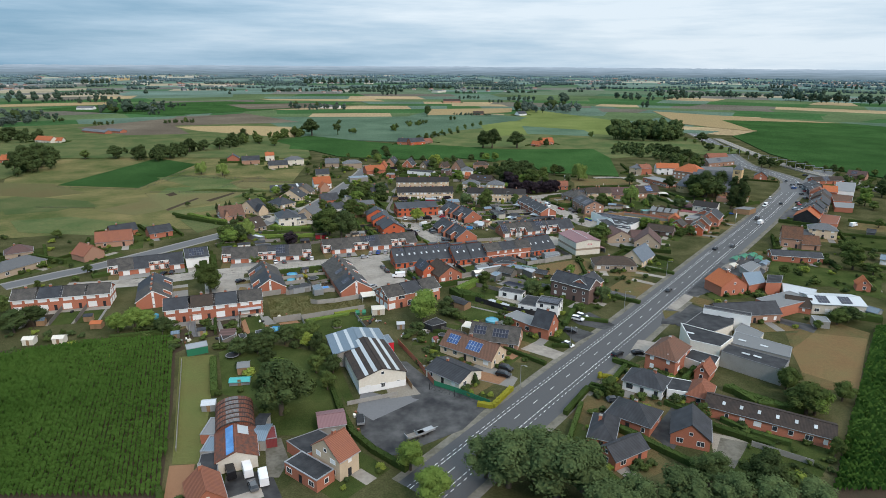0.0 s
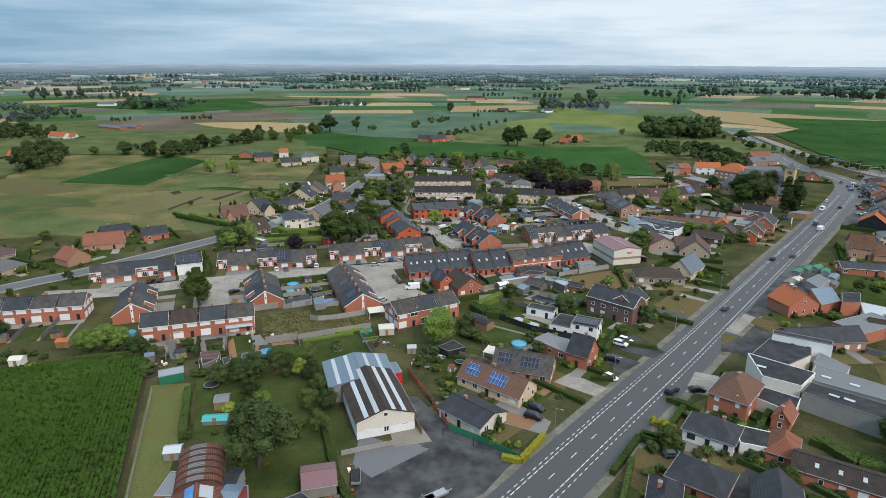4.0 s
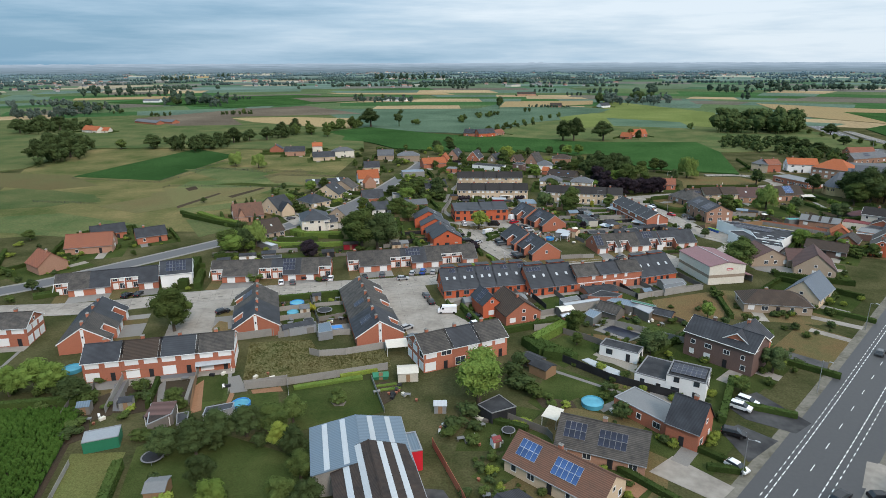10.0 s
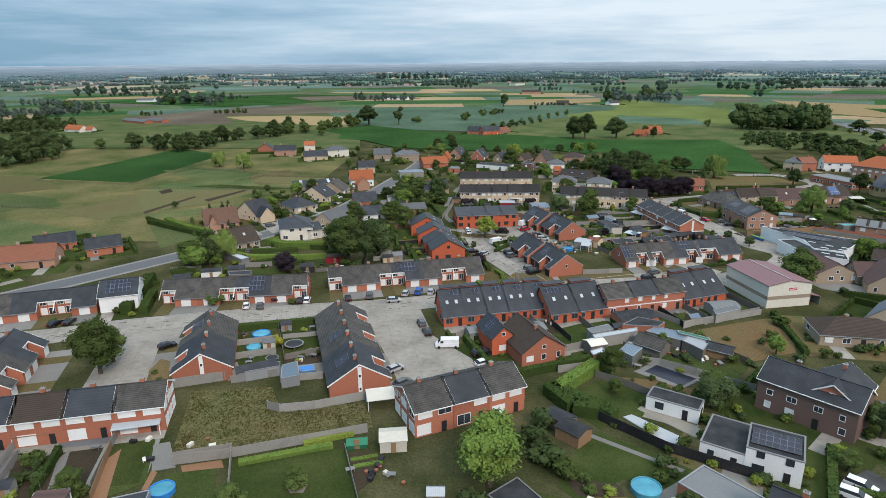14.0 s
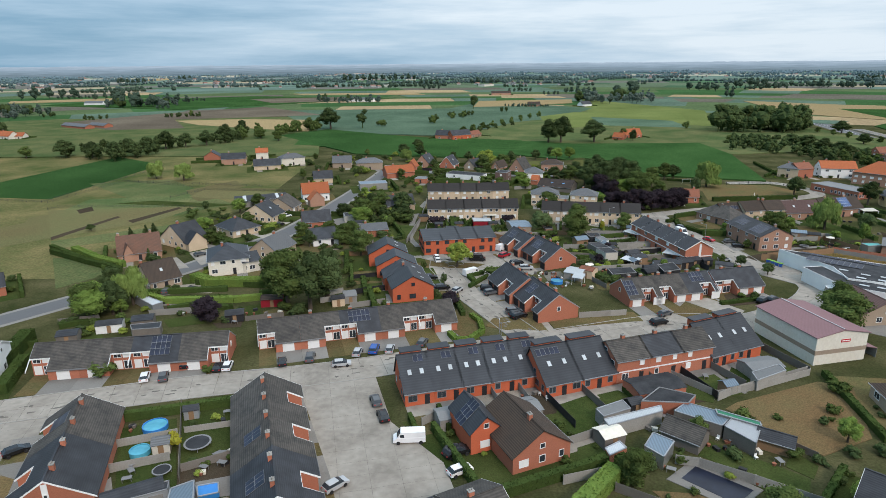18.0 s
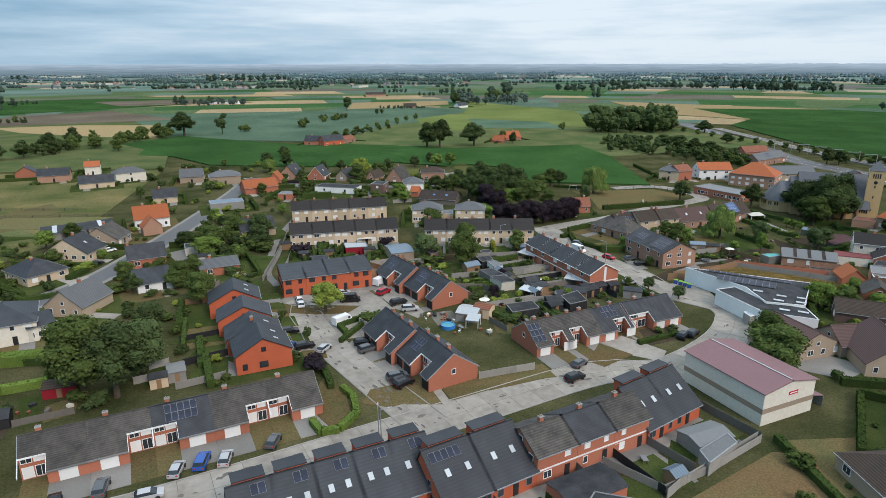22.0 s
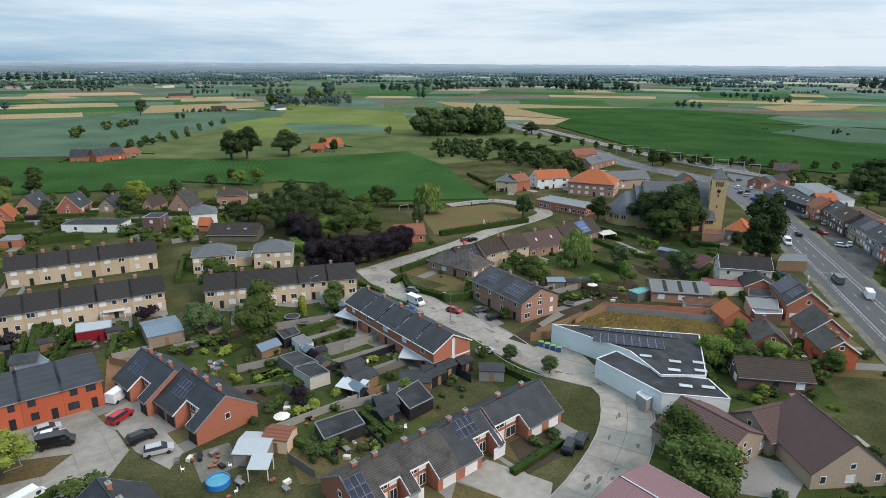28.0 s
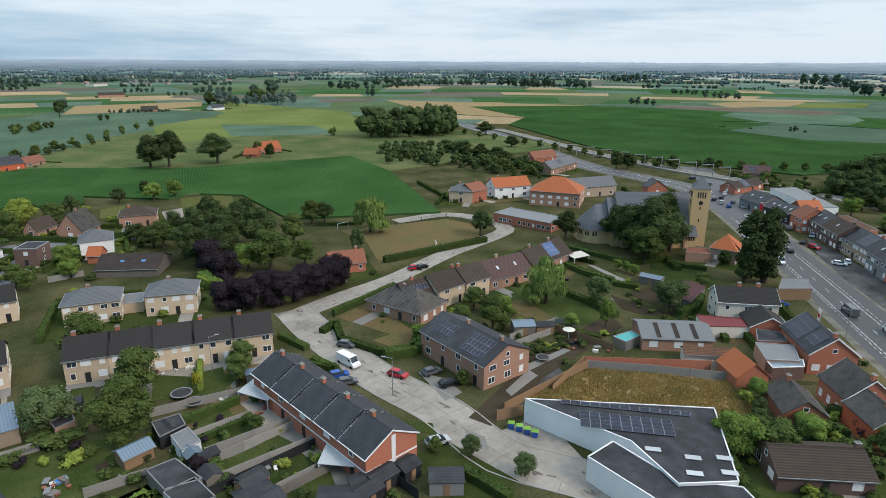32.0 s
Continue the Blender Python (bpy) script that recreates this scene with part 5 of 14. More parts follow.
    # painted haze: the glow pales and turns bluer with height
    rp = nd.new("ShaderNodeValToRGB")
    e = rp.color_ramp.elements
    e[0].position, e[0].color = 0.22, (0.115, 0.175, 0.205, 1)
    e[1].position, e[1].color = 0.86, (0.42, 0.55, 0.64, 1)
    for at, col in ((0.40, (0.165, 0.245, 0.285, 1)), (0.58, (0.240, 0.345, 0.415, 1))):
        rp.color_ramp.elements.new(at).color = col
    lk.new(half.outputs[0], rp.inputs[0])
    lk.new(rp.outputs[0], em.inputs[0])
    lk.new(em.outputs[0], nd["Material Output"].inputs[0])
    MATS["haze_glow"] = m
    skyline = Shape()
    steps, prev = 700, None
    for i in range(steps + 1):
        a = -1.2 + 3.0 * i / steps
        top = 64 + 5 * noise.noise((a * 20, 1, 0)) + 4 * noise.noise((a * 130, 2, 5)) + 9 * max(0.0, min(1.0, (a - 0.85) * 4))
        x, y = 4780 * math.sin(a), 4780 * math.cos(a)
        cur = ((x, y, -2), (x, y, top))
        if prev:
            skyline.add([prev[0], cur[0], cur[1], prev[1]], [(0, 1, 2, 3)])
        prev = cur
    tagged(part("backdrop", skyline, "haze_glow"), "glowing backdrop of wooded plain with painted haze along the horizon", "backdrop", "", "structure")


far_country()


FAR_TREES = {"dark": Shape(), "broad": Shape(), "far": Shape()}


def field_tree(s, rng, x, y, h, w, cards):
    """A full tree of lobes and leaf sprays, added to the mesh of a belt."""
    lobes = []
    for i in range(9):
        a, zz = rng.uniform(0, math.tau), rng.uniform(0, 1)
        r = w * 0.36 * math.sin(math.pi * (0.2 + 0.7 * zz)) * rng.uniform(0.4, 1.0)
        lobes.append((x + r * math.cos(a), y + r * math.sin(a), h * (0.22 + 0.64 * zz), (h + w) / 2 * rng.uniform(0.11, 0.19)))
    lobes.append((x, y, h * 0.5, w * 0.3))
    s.frustum(x, y, -0.2, h * 0.4, h * 0.03, h * 0.02, 6)
    for q in lobes:
        blob(s, q[:3], q[3] * 0.86, rng, 6, 4)
    g = leaf_cards(rng, lobes, h * 0.06, cards)
    s.add(g.v, g.f)


def far_tree(kind, x, y, h, w):
    field_tree(FAR_TREES[kind], random.Random(int(abs(x) + y)), x, y, h, w, 180)


def far_belt(x, y, w, h):
    """A clump of field trees, w metres across the view and h high."""
    n = max(1, round(w / (0.75 * h)))
    rng = random.Random(int(abs(x) + y))
    a = math.atan2(x, y)
    for i in range(n):
        o = (i + 0.5) / n * w - w / 2
        k = h * rng.uniform(0.75, 1.05)
        field_tree(FAR_TREES["far" if math.hypot(x, y) > 1100 else "dark"], rng, x + o * math.cos(a) + rng.uniform(-2, 2), y - o * math.sin(a) + rng.uniform(-4, 4), k, min(w, k) * rng.uniform(0.85, 1.1), 110)


def tree_belt(poly, n, lo, hi, leaf):
    """A thicket of field trees grown into one another."""
    rng = random.Random(int(abs(poly[0][0]) * 3 + n))
    xs, ys = [p[0] for p in poly], [p[1] for p in poly]
    s = Shape()
    done = tries = 0
    while done < n and tries < n * 30:
        tries += 1
        x, y = rng.uniform(min(xs), max(xs)), rng.uniform(min(ys), max(ys))
        if not inside(x, y, poly):
            continue
        done += 1
        h = rng.uniform(lo, hi)
        field_tree(s, rng, x, y, h, h * rng.uniform(0.75, 1.0), 170)
    tagged(part("tree_belt", s, leaf), "belt of dense dark field trees", "trees", "", "stuff")


def tall_grass(poly, n, high=1.0, blade="tall_grass", label="tall dry standing meadow grass"):
    """Dry standing grass in loose tufts."""
    rng = np.random.default_rng(5)
    xs, ys = [p[0] for p in poly], [p[1] for p in poly]
    s = Shape()
    done = 0
    while done < n:
        x, y = rng.uniform(min(xs), max(xs)), rng.uniform(min(ys), max(ys))
        if not inside(x, y, poly):
            continue
        done += 1
        k = 0.65 + 0.5 * noise.noise((x * 0.3, y * 0.3, 0))
        for j in range(4):
            a, b = rng.uniform(0, 6.28), rng.uniform(0, 6.28)
            px, py, h, w = x + rng.uniform(-0.2, 0.2), y + rng.uniform(-0.2, 0.2), max(0.1, high * k * rng.uniform(0.5, 1.1)), rng.uniform(0.06, 0.14)
            s.add([(px - w * math.cos(a), py - w * math.sin(a), 0), (px + w * math.cos(a), py + w * math.sin(a), 0), (px + 0.3 * h * math.cos(b), py + 0.3 * h * math.sin(b), h)], [(0, 1, 2)])
    tagged(part("tall_grass", s, blade), label, "grass", "", "stuff")


def church_details(ob):
    """Arcade windows and buttresses along the aisle, a choir and a rounded apse at the end."""
    w, d = FOOT[-1][3], FOOT[-1][4]
    for i in range(6):
        u = -w / 2 + w * (i + 0.5) / 6
        for k in (-1.2, -0.4, 0.4, 1.2):
            part("arcade_window", cached(("arcade_window", 0), lambda: Shape().box(-0.27, 0.27, -0.05, 0.06, 0, 1.5).frustum(0, 0, 0, 0.01, 0.05, 0.05, 6), "black"), None, ob, at=wall_pose("f", w, d, u + k, 2.7)[0])
        part("buttress", cached(("buttress", 0), lambda: Shape().box(-0.35, 0.35, -0.7, 0.0, 0, 3.9), "pale_brick"), None, ob, at=wall_pose("f", w, d, u - w / 12, 0)[0])
    steps = ((0.0, 3.2, d * 0.44, 4.6, 14.8), (3.2, 7.0, d * 0.32, 4.6, 12.4))
    for x0, x1, half, e, top in steps:
        part("choir_wall", Shape().box(-w / 2 - x1, -w / 2 - x0, -half, half, 0, e), "church_brick", ob)
        r = Shape()
        r.add([(-w / 2 - x1, -half - 0.3, e), (-w / 2 - x0, -half - 0.3, e), (-w / 2 - x0, 0, top), (-w / 2 - x1, 0, top), (-w / 2 - x1, half + 0.3, e), (-w / 2 - x0, half + 0.3, e)],
              [(0, 1, 2, 3), (3, 2, 5, 4), (0, 3, 4), (1, 5, 2), (0, 4, 5, 1)])
        part("choir_roof", r, "church_slate", ob)
    x1, half, e, top = steps[1][1], steps[1][2], 4.6, 12.4
    arc = [(-w / 2 - x1 - half * 0.8 * math.sin(math.pi * i / 8), -half * math.cos(math.pi * i / 8)) for i in range(9)]
    part("apse_wall", Shape().prism(arc[::-1] if area(arc) < 0 else arc, 0, e), "church_brick", ob)
    cone = [(x - 0.25, y * 1.03, e + 0.01) for x, y in arc] + [(-w / 2 - x1 + 0.1, 0, top)]
    part("apse_roof", Shape().add(cone, [(i, i + 1, 9) for i in range(8)] + [(8, 0, 9)]), "church_slate", ob)
    for i in range(8):
        (xa, ya), (xb, yb) = arc[i], arc[i + 1]
        m = pose((xa + xb) / 2, (ya + yb) / 2, 2.6, 0, 0, math.degrees(math.atan2(ya - yb, xa - xb)))
        for k in (-0.45, 0.45):
            part("arcade_window", cached(("arcade_window", 0), None, "black"), None, ob, at=m @ pose(k, 0, 0))


def slab_joints(poly, angle, along=5.0, across=3.6, z=0.09):
    """Dark tarred joints between the concrete slabs of a parking place."""
    s = Shape()
    for turn, step in ((angle, across), (angle + 90, along)):
        a = radians(turn)
        c, sn = math.cos(a), math.sin(a)
        loc = [(x * c + y * sn, -x * sn + y * c) for x, y in poly]
        v = min(p[1] for p in loc) + step / 2
        while v < max(p[1] for p in loc):
            xs = sorted(p[0] + (q[0] - p[0]) * (v - p[1]) / (q[1] - p[1]) for p, q in zip(loc, loc[1:] + loc[:1]) if (p[1] - v) * (q[1] - v) < 0)
            for ua, ub in zip(xs[::2], xs[1::2]):
                b = [(u * c - w * sn, u * sn + w * c, z) for u, w in ((ua, v - 0.02), (ub, v - 0.02), (ub, v + 0.02), (ua, v + 0.02))]
                s.add(b, [(0, 1, 2, 3)])
            v += step
    tagged(part("slab_joints", s, "joint"), "tarred joints between concrete slabs", "joints", "", "stuff")


# ---- maize ----
def maize(name, poly, angle, label):
    """Rows of maize plants within an outline, as crossed leaf sprays."""
    rng = random.Random(8)
    s = Shape()
    a = radians(angle)
    c, sn = math.cos(a), math.sin(a)
    loc = [(x * c + y * sn, -x * sn + y * c) for x, y in poly]
    u0, u1, v0, v1 = min(p[0] for p in loc), max(p[0] for p in loc), min(p[1] for p in loc), max(p[1] for p in loc)
    v = v0
    while v < v1:
        xs = sorted(p[0] + (q[0] - p[0]) * (v - p[1]) / (q[1] - p[1]) for p, q in zip(loc, loc[1:] + loc[:1]) if (p[1] - v) * (q[1] - v) < 0)
        for ua, ub in zip(xs[::2], xs[1::2]):
            u = ua
            while u < ub:
                h = rng.uniform(1.5, 2.0)
                ax, k = rng.uniform(0, math.tau), rng.uniform(0.4, 0.62)
                px, py = u, v + rng.uniform(-0.08, 0.08)
                pts = [(px - k * math.cos(ax), py - k * math.sin(ax), h * 0.75), (px, py, 0.1), (px + k * math.cos(ax), py + k * math.sin(ax), h * 0.8), (px, py, h)]
                s.add([(p[0] * c - p[1] * sn, p[0] * sn + p[1] * c, p[2]) for p in pts], [(0, 1, 2, 3)])
                u += rng.uniform(0.2, 0.34)
        v += 1.02
    return tagged(part(name, s, "corn_leaf"), label, "maize", "", "stuff")


# ---- vehicles ----
CARS = {}
CAR_SHAPES = {  # length, half width, profile of the body, cabin from, to, height
    "car": (4.2, 0.88, ((-2.1, 0.35), (2.1, 0.35), (2.1, 0.72), (1.15, 0.95), (-2.0, 0.98), (-2.1, 0.7)), (-1.95, -1.45, 0.35, 1.2, 1.48)),
    "suv": (4.6, 0.94, ((-2.3, 0.4), (2.3, 0.4), (2.3, 0.85), (1.3, 1.1), (-2.2, 1.12), (-2.3, 0.8)), (-2.2, -1.9, 0.5, 1.35, 1.7)),
    "van": (5.6, 1.0, ((-2.8, 0.35), (2.8, 0.35), (2.8, 0.85), (2.1, 1.25), (-2.8, 1.25)), (-2.8, -2.78, 1.5, 2.15, 2.35)),
}


def make_car(colour, kind, near=True):
    ln, hw, prof, (c0, c1, c2, c3, top) = CAR_SHAPES[kind]
    ob = new("van" if kind == "van" else "car")
    s = Shape()
    k = len(prof)
    pts = []
    for sy, sc in ((-1, 1), (1, 1)):
        pts += [(x, sy * hw, z) for x, z in prof]
    s.add(pts, [tuple(range(k))[::-1], tuple(range(k, 2 * k))] + [(i, (i + 1) % k, (i + 1) % k + k, i + k) for i in range(k)])
    part("body", s, colour, ob)
    base = prof[-2][1] if kind != "van" else 1.25
    g = hw - 0.06
    t = hw - 0.2 if kind != "van" else hw - 0.06
    q = [(c0, -g, base), (c3, -g, base), (c3, g, base), (c0, g, base), (c1, -t, top - 0.06), (c2, -t, top - 0.06), (c2, t, top - 0.06), (c1, t, top - 0.06)]
    box = [(4, 5, 6, 7), (0, 1, 5, 4), (1, 2, 6, 5), (2, 3, 7, 6), (3, 0, 4, 7)]
    part("cabin", Shape().add(q, box), "glass" if kind != "van" else colour, ob, "dark glazed cabin" if kind != "van" else "")
    if kind == "van":
        part("windscreen", Shape().slab((c3 + 0.02, -g + 0.1, base + 0.05), (c3 + 0.02, g - 0.1, base + 0.05), (c2 + 0.05, t - 0.1, top - 0.12), (c2 + 0.05, -t + 0.1, top - 0.12), 0.02), "glass", ob)
        part("side_window", Shape().box(0.9, 1.6, -g - 0.02, g + 0.02, 1.35, 1.9), "glass", ob)
    else:
        part("roof_panel", Shape().add([(c1, -t, top - 0.06), (c2, -t, top - 0.06), (c2, t, top - 0.06), (c1, t, top - 0.06), (c1 + 0.1, -t + 0.08, top), (c2 - 0.1, -t + 0.08, top), (c2 - 0.1, t - 0.08, top), (c1 + 0.1, t - 0.08, top)], box), colour, ob)
    for x in (-ln / 2 + 0.8, ln / 2 - 0.85):
        for y in (-hw, hw):
            m = pose(x, y, 0.33, 90, 0, 0)
            wh = part("wheel", cached(("wheel", 0), lambda: Shape().frustum(0, 0, -0.1, 0.1, 0.33, 0.33, 12), "tyre"), None, ob, at=m)
    for y in (-hw + 0.28, hw - 0.28) if near else ():
        part("headlight", cached(("headlight", 0), lambda: Shape().box(-0.03, 0.03, -0.18, 0.18, -0.07, 0.07), "aluminium"), None, ob, at=pose(ln / 2, y, prof[2][1] - 0.1))
        part("tail_light", cached(("tail_light", 0), lambda: Shape().box(-0.03, 0.03, -0.15, 0.15, -0.1, 0.1), "lamp_red"), None, ob, at=pose(-ln / 2, y, 0.8))
    return ob


def car(x, y, rot, colour, kind="car"):
    FOOT.append((x, y, radians(rot), 4.6, 2.2))
    m = pose(x, y, 0.07, 0, 0, rot)
    near = 160 < y < 335 and x < 60
    if (colour, kind, near) not in CARS:
        ob = make_car(colour, kind, near)
        name = colour.replace("car_", "")
        tagged(ob, f"parked {name} delivery van on the concrete" if kind == "van" else f"parked {name} passenger {'estate ' if kind == 'suv' else ''}car by the houses", "van" if kind == "van" else "car", "parked vehicles")
        CARS[colour, kind, near] = ob
        ob.matrix_basis = m
        return ob
    return copy_thing(CARS[colour, kind, near], m)


# ---- garden things ----
def shed(x, y, rot, w, d, h=2.2, wall="grey_wood", roof="bitumen", rise=0.6, label="small wooden garden shed with dark roof"):
    FOOT.append((x, y, radians(rot), w, d))
    ob = thing("garden_shed", x, y, rot, label, "shed", "garden sheds")
    s = Shape()
    prof = [(-d / 2, 0), (d / 2, 0), (d / 2, h), (0, h + rise), (-d / 2, h)]
    s.add([(sx * w / 2, yy, zz) for sx in (-1, 1) for yy, zz in prof], [(4, 3, 2, 1, 0), (5, 6, 7, 8, 9)] + [(i, (i + 1) % 5, (i + 1) % 5 + 5, i + 5) for i in range(5)])
    part("wall", s, wall, ob)
    k = rise / (d / 2)
    r = Shape()
    for sg in (-1, 1):
        r.slab((-w / 2 - 0.15, sg * (d / 2 + 0.2), h - 0.2 * k + 0.08), (w / 2 + 0.15, sg * (d / 2 + 0.2), h - 0.2 * k + 0.08), (w / 2 + 0.15, 0, h + rise + 0.08), (-w / 2 - 0.15, 0, h + rise + 0.08), 0.08)
    part("roof", r, roof, ob)
    part("door", cached(("shed_door", 0), lambda: Shape().box(-0.45, 0.45, -0.05, 0.03, 0, 1.9), "wood"), None, ob, at=pose(0, -d / 2, 0.05))
    return ob


def canopy(x, y, rot, w, d, h=2.5, sheet="light_sheet", label="white sheet-roofed patio canopy on posts"):
    ob = thing("patio_canopy", x, y, rot, label, "canopy", "patio canopies")
    part("roof", Shape().slab((-w / 2, -d / 2, h - 0.2), (w / 2, -d / 2, h - 0.2), (w / 2, d / 2, h + 0.3), (-w / 2, d / 2, h + 0.3), 0.08), sheet, ob)
    for sx in (-1, 1):
        for sy in (-1, 1):
            part("post", box_mesh(0.12, 0.12, h - 0.25, "white", "post"), None, ob, at=pose(sx * (w / 2 - 0.15), sy * (d / 2 - 0.15), 0))
    return ob


def pool(x, y, r, colour="pool_blue"):
    FOOT.append((x, y, 0.0, r * 2, r * 2))
    ob = thing("garden_pool", x, y, 0, "round blue above-ground swimming pool on grass", "pool", "garden pools")
    s = Shape()
    k = 24
    ring = [(rr * math.cos(math.tau * i / k), rr * math.sin(math.tau * i / k), z) for rr, z in ((r, 0), (r, 0.95), (r - 0.14, 0.95), (r - 0.14, 0.1)) for i in range(k)]
    s.add(ring, [(j * k + i, j * k + (i + 1) % k, (j + 1) * k + (i + 1) % k, (j + 1) * k + i) for j in range(3) for i in range(k)])
    part("rim", s, colour, ob)
    part("water", Shape().frustum(0, 0, 0.1, 0.78, r - 0.15, r - 0.15, 24), "water", ob)
    return ob


def trampoline(x, y, r=1.9):
    FOOT.append((x, y, 0.0, r * 2, r * 2))
    ob = thing("trampoline", x, y, 0, "round black garden trampoline on short legs", "trampoline", "trampolines")
    part("mat", Shape().frustum(0, 0, 0.82, 0.86, r * 0.86, r * 0.86, 20), "black", ob)
    k, s = 20, Shape()
    ring = [(rr * math.cos(math.tau * i / k), rr * math.sin(math.tau * i / k), z) for rr, z in ((r * 0.86, 0.88), (r, 0.88), (r, 0.8), (r * 0.86, 0.8)) for i in range(k)]
    s.add(ring, [(j * k + i, j * k + (i + 1) % k, ((j + 1) % 4) * k + (i + 1) % k, ((j + 1) % 4) * k + i) for j in range(4) for i in range(k)])
    part("rim", s, "grey_wall", ob)
    for i in range(4):
        part("leg", box_mesh(0.06, 0.06, 0.8, "galvanised", "leg"), None, ob, at=pose(r * 0.9 * math.cos(math.tau * i / 4 + 0.4), r * 0.9 * math.sin(math.tau * i / 4 + 0.4), 0))
    return ob


def lamp_post(x, y, rot, h=8.0):
    ob = thing("street_lamp", x, y, rot, "grey metal street lamp with a curved arm", "street lamp", "street lamps")
    part("pole", cached(("pole", h), lambda: Shape().frustum(0, 0, 0, h, 0.1, 0.06, 8), "galvanised"), None, ob)
    part("arm", cached(("arm", 0), lambda: Shape().add([(0, -0.04, -0.3), (0, 0.04, -0.3), (1.5, 0.04, 0.05), (1.5, -0.04, 0.05), (0, -0.04, -0.2), (0, 0.04, -0.2), (1.5, 0.04, 0.13), (1.5, -0.04, 0.13)],
                                                     [(3, 2, 1, 0), (4, 5, 6, 7), (0, 1, 5, 4), (1, 2, 6, 5), (2, 3, 7, 6), (3, 0, 4, 7)]), "galvanised"), None, ob, at=pose(0, 0, h))
    part("lamp_head", cached(("lamp_head", 0), lambda: Shape().box(-0.1, 0.7, -0.13, 0.13, 0, 0.13), "aluminium"), None, ob, at=pose(1.3, 0, h + 0.05))
    return ob


def step_house(x, y, rot, w, d, eave=2.6, rise=3.6, recess=(0.0, 0.4), setback=2.6, tile="old_tile", doors=("white", "white"), pv=(), chim=(), ends="", label="", verge="galvanised", strip=False):
    """A low house whose front steps back under one long slope: a tall glazed bay in the recess, garages under the low eaves."""
    FOOT.append((x, y, radians(rot), w, d))
    ob = thing("terraced_house", x, y, rot, label or "low brick terraced house with garages under a long grey roof", "house", "stepped terraces")
    kf = rise / (d / 2)
    a, b = (recess[0] - 0.5) * w, (recess[1] - 0.5) * w
    bays = [q for q in ((-w / 2, a, 0.0), (a, b, setback), (b, w / 2, 0.0)) if q[1] - q[0] > 0.2]
    t, o = 0.16, 0.4
    for x0, x1, sb in bays:
        ef, yf = eave + kf * sb, -d / 2 + sb
        prof = [(yf, 0), (d / 2, 0), (d / 2, eave), (0, eave + rise), (yf, ef)]
        part("wall", Shape().add([(xx, yy, zz) for xx in (x0, x1) for yy, zz in prof], [(4, 3, 2, 1, 0), (5, 6, 7, 8, 9)] + [(i, (i + 1) % 5, (i + 1) % 5 + 5, i + 5) for i in range(5)]), "brick", ob)
        rf = part("roof_slope", Shape().slab((x0, yf - o, ef - o * kf + t), (x1, yf - o, ef - o * kf + t), (x1, 0, eave + rise + t), (x0, 0, eave + rise + t), t), tile, ob)
        part("fascia", Shape().box(x0, x1, yf - o - 0.06, yf - o, ef - o * kf - 0.14, ef - o * kf + t), "white" if sb else "grey_wall", rf, "white painted fascia board" if sb else "")
        mid, wide = (x0 + x1) / 2, x1 - x0
        if sb:
            for u in (-0.23, 0.24):
                m = pose(mid + u * wide, yf, 0.25)
                win = window_at(ob, m, wide * 0.4, 2.1, "white", "white" if u < 0 else "glass")
                window_at(ob, pose(mid + u * wide, yf, 2.9), wide * 0.4, min(1.4, ef - 3.1), "white", "white" if u > 0 else "glass")
            for xx, sg in ((x0, 1), (x1, -1)):
                part("cheek_board", Shape().slab((xx, -d / 2 - o, eave - o * kf + t + 0.02), (xx + sg * 0.07, -d / 2 - o, eave - o * kf + t + 0.02), (xx + sg * 0.07, yf - o, ef - o * kf + t + 0.02), (xx, yf - o, ef - o * kf + t + 0.02), 0.3), "white", ob)
        else:
            n = max(1, round(wide / 4.6))
            for i in range(n):
                m = pose(x0 + wide * (i + 0.5) / n, yf, 0.03)
                part("garage_door", cached(("garage_door", 2.6), lambda: Shape().box(-1.3, 1.3, -0.07, 0.03, 0, 2.1), doors[i % len(doors)]), None, ob, at=m)
    ca, sa = math.cos(radians(rot)), math.sin(radians(rot))
    for x0, x1, sb in bays:
        q = [(x + u * ca - v * sa, y + u * sa + v * ca) for u, v in ((x0, -d / 2 + sb), (x1, -d / 2 + sb), (x1, -d / 2 - 6), (x0, -d / 2 - 6))]
        patch("lawn" if sb else "driveway", q, "dry_lawn" if sb else "paving", 0.04, "front lawn by the street" if sb else "paved driveway before garages", category="lawn" if sb else "driveway")
    part("roof_slope", Shape().slab((-w / 2, 0, eave + rise + t), (w / 2, 0, eave + rise + t), (w / 2, d / 2 + o, eave - o * kf + t), (-w / 2, d / 2 + o, eave - o * kf + t), t), tile, ob)
    part("ridge_cap", Shape().box(-w / 2, w / 2, -0.14, 0.14, eave + rise + t - 0.05, eave + rise + t + 0.07), tile, ob)
    sl = Slopes(w, d, eave, rise, 0.5)
    for sd, u, v, cols, rows, *kind in pv:
        solar(ob, sl, sd, u, v, cols, rows, *kind)
    for c in chim:
        chimney(ob, (c - 0.5) * w, 0.5, eave + rise - 0.3, 1.0)
    for e in ends:
        m, _ = wall_pose(e, w, d, 0, 2.6)
        if strip:
            st = part("gable_strip", Shape().box(-0.4, 0.4, -0.06, 0.02, 0.2, eave + rise - 0.45), "white", ob, "white panelled strip up the gable", at=wall_pose(e, w, d, 0, 0)[0])
            for zz in (1.0, 3.9):
                window_at(ob, wall_pose(e, w, d, 0, zz)[0] @ pose(0, -0.06, 0), 0.6, 0.9)
        else:
            window_at(ob, m, 1.0, 1.2)
        xx = -w / 2 if e == "l" else w / 2
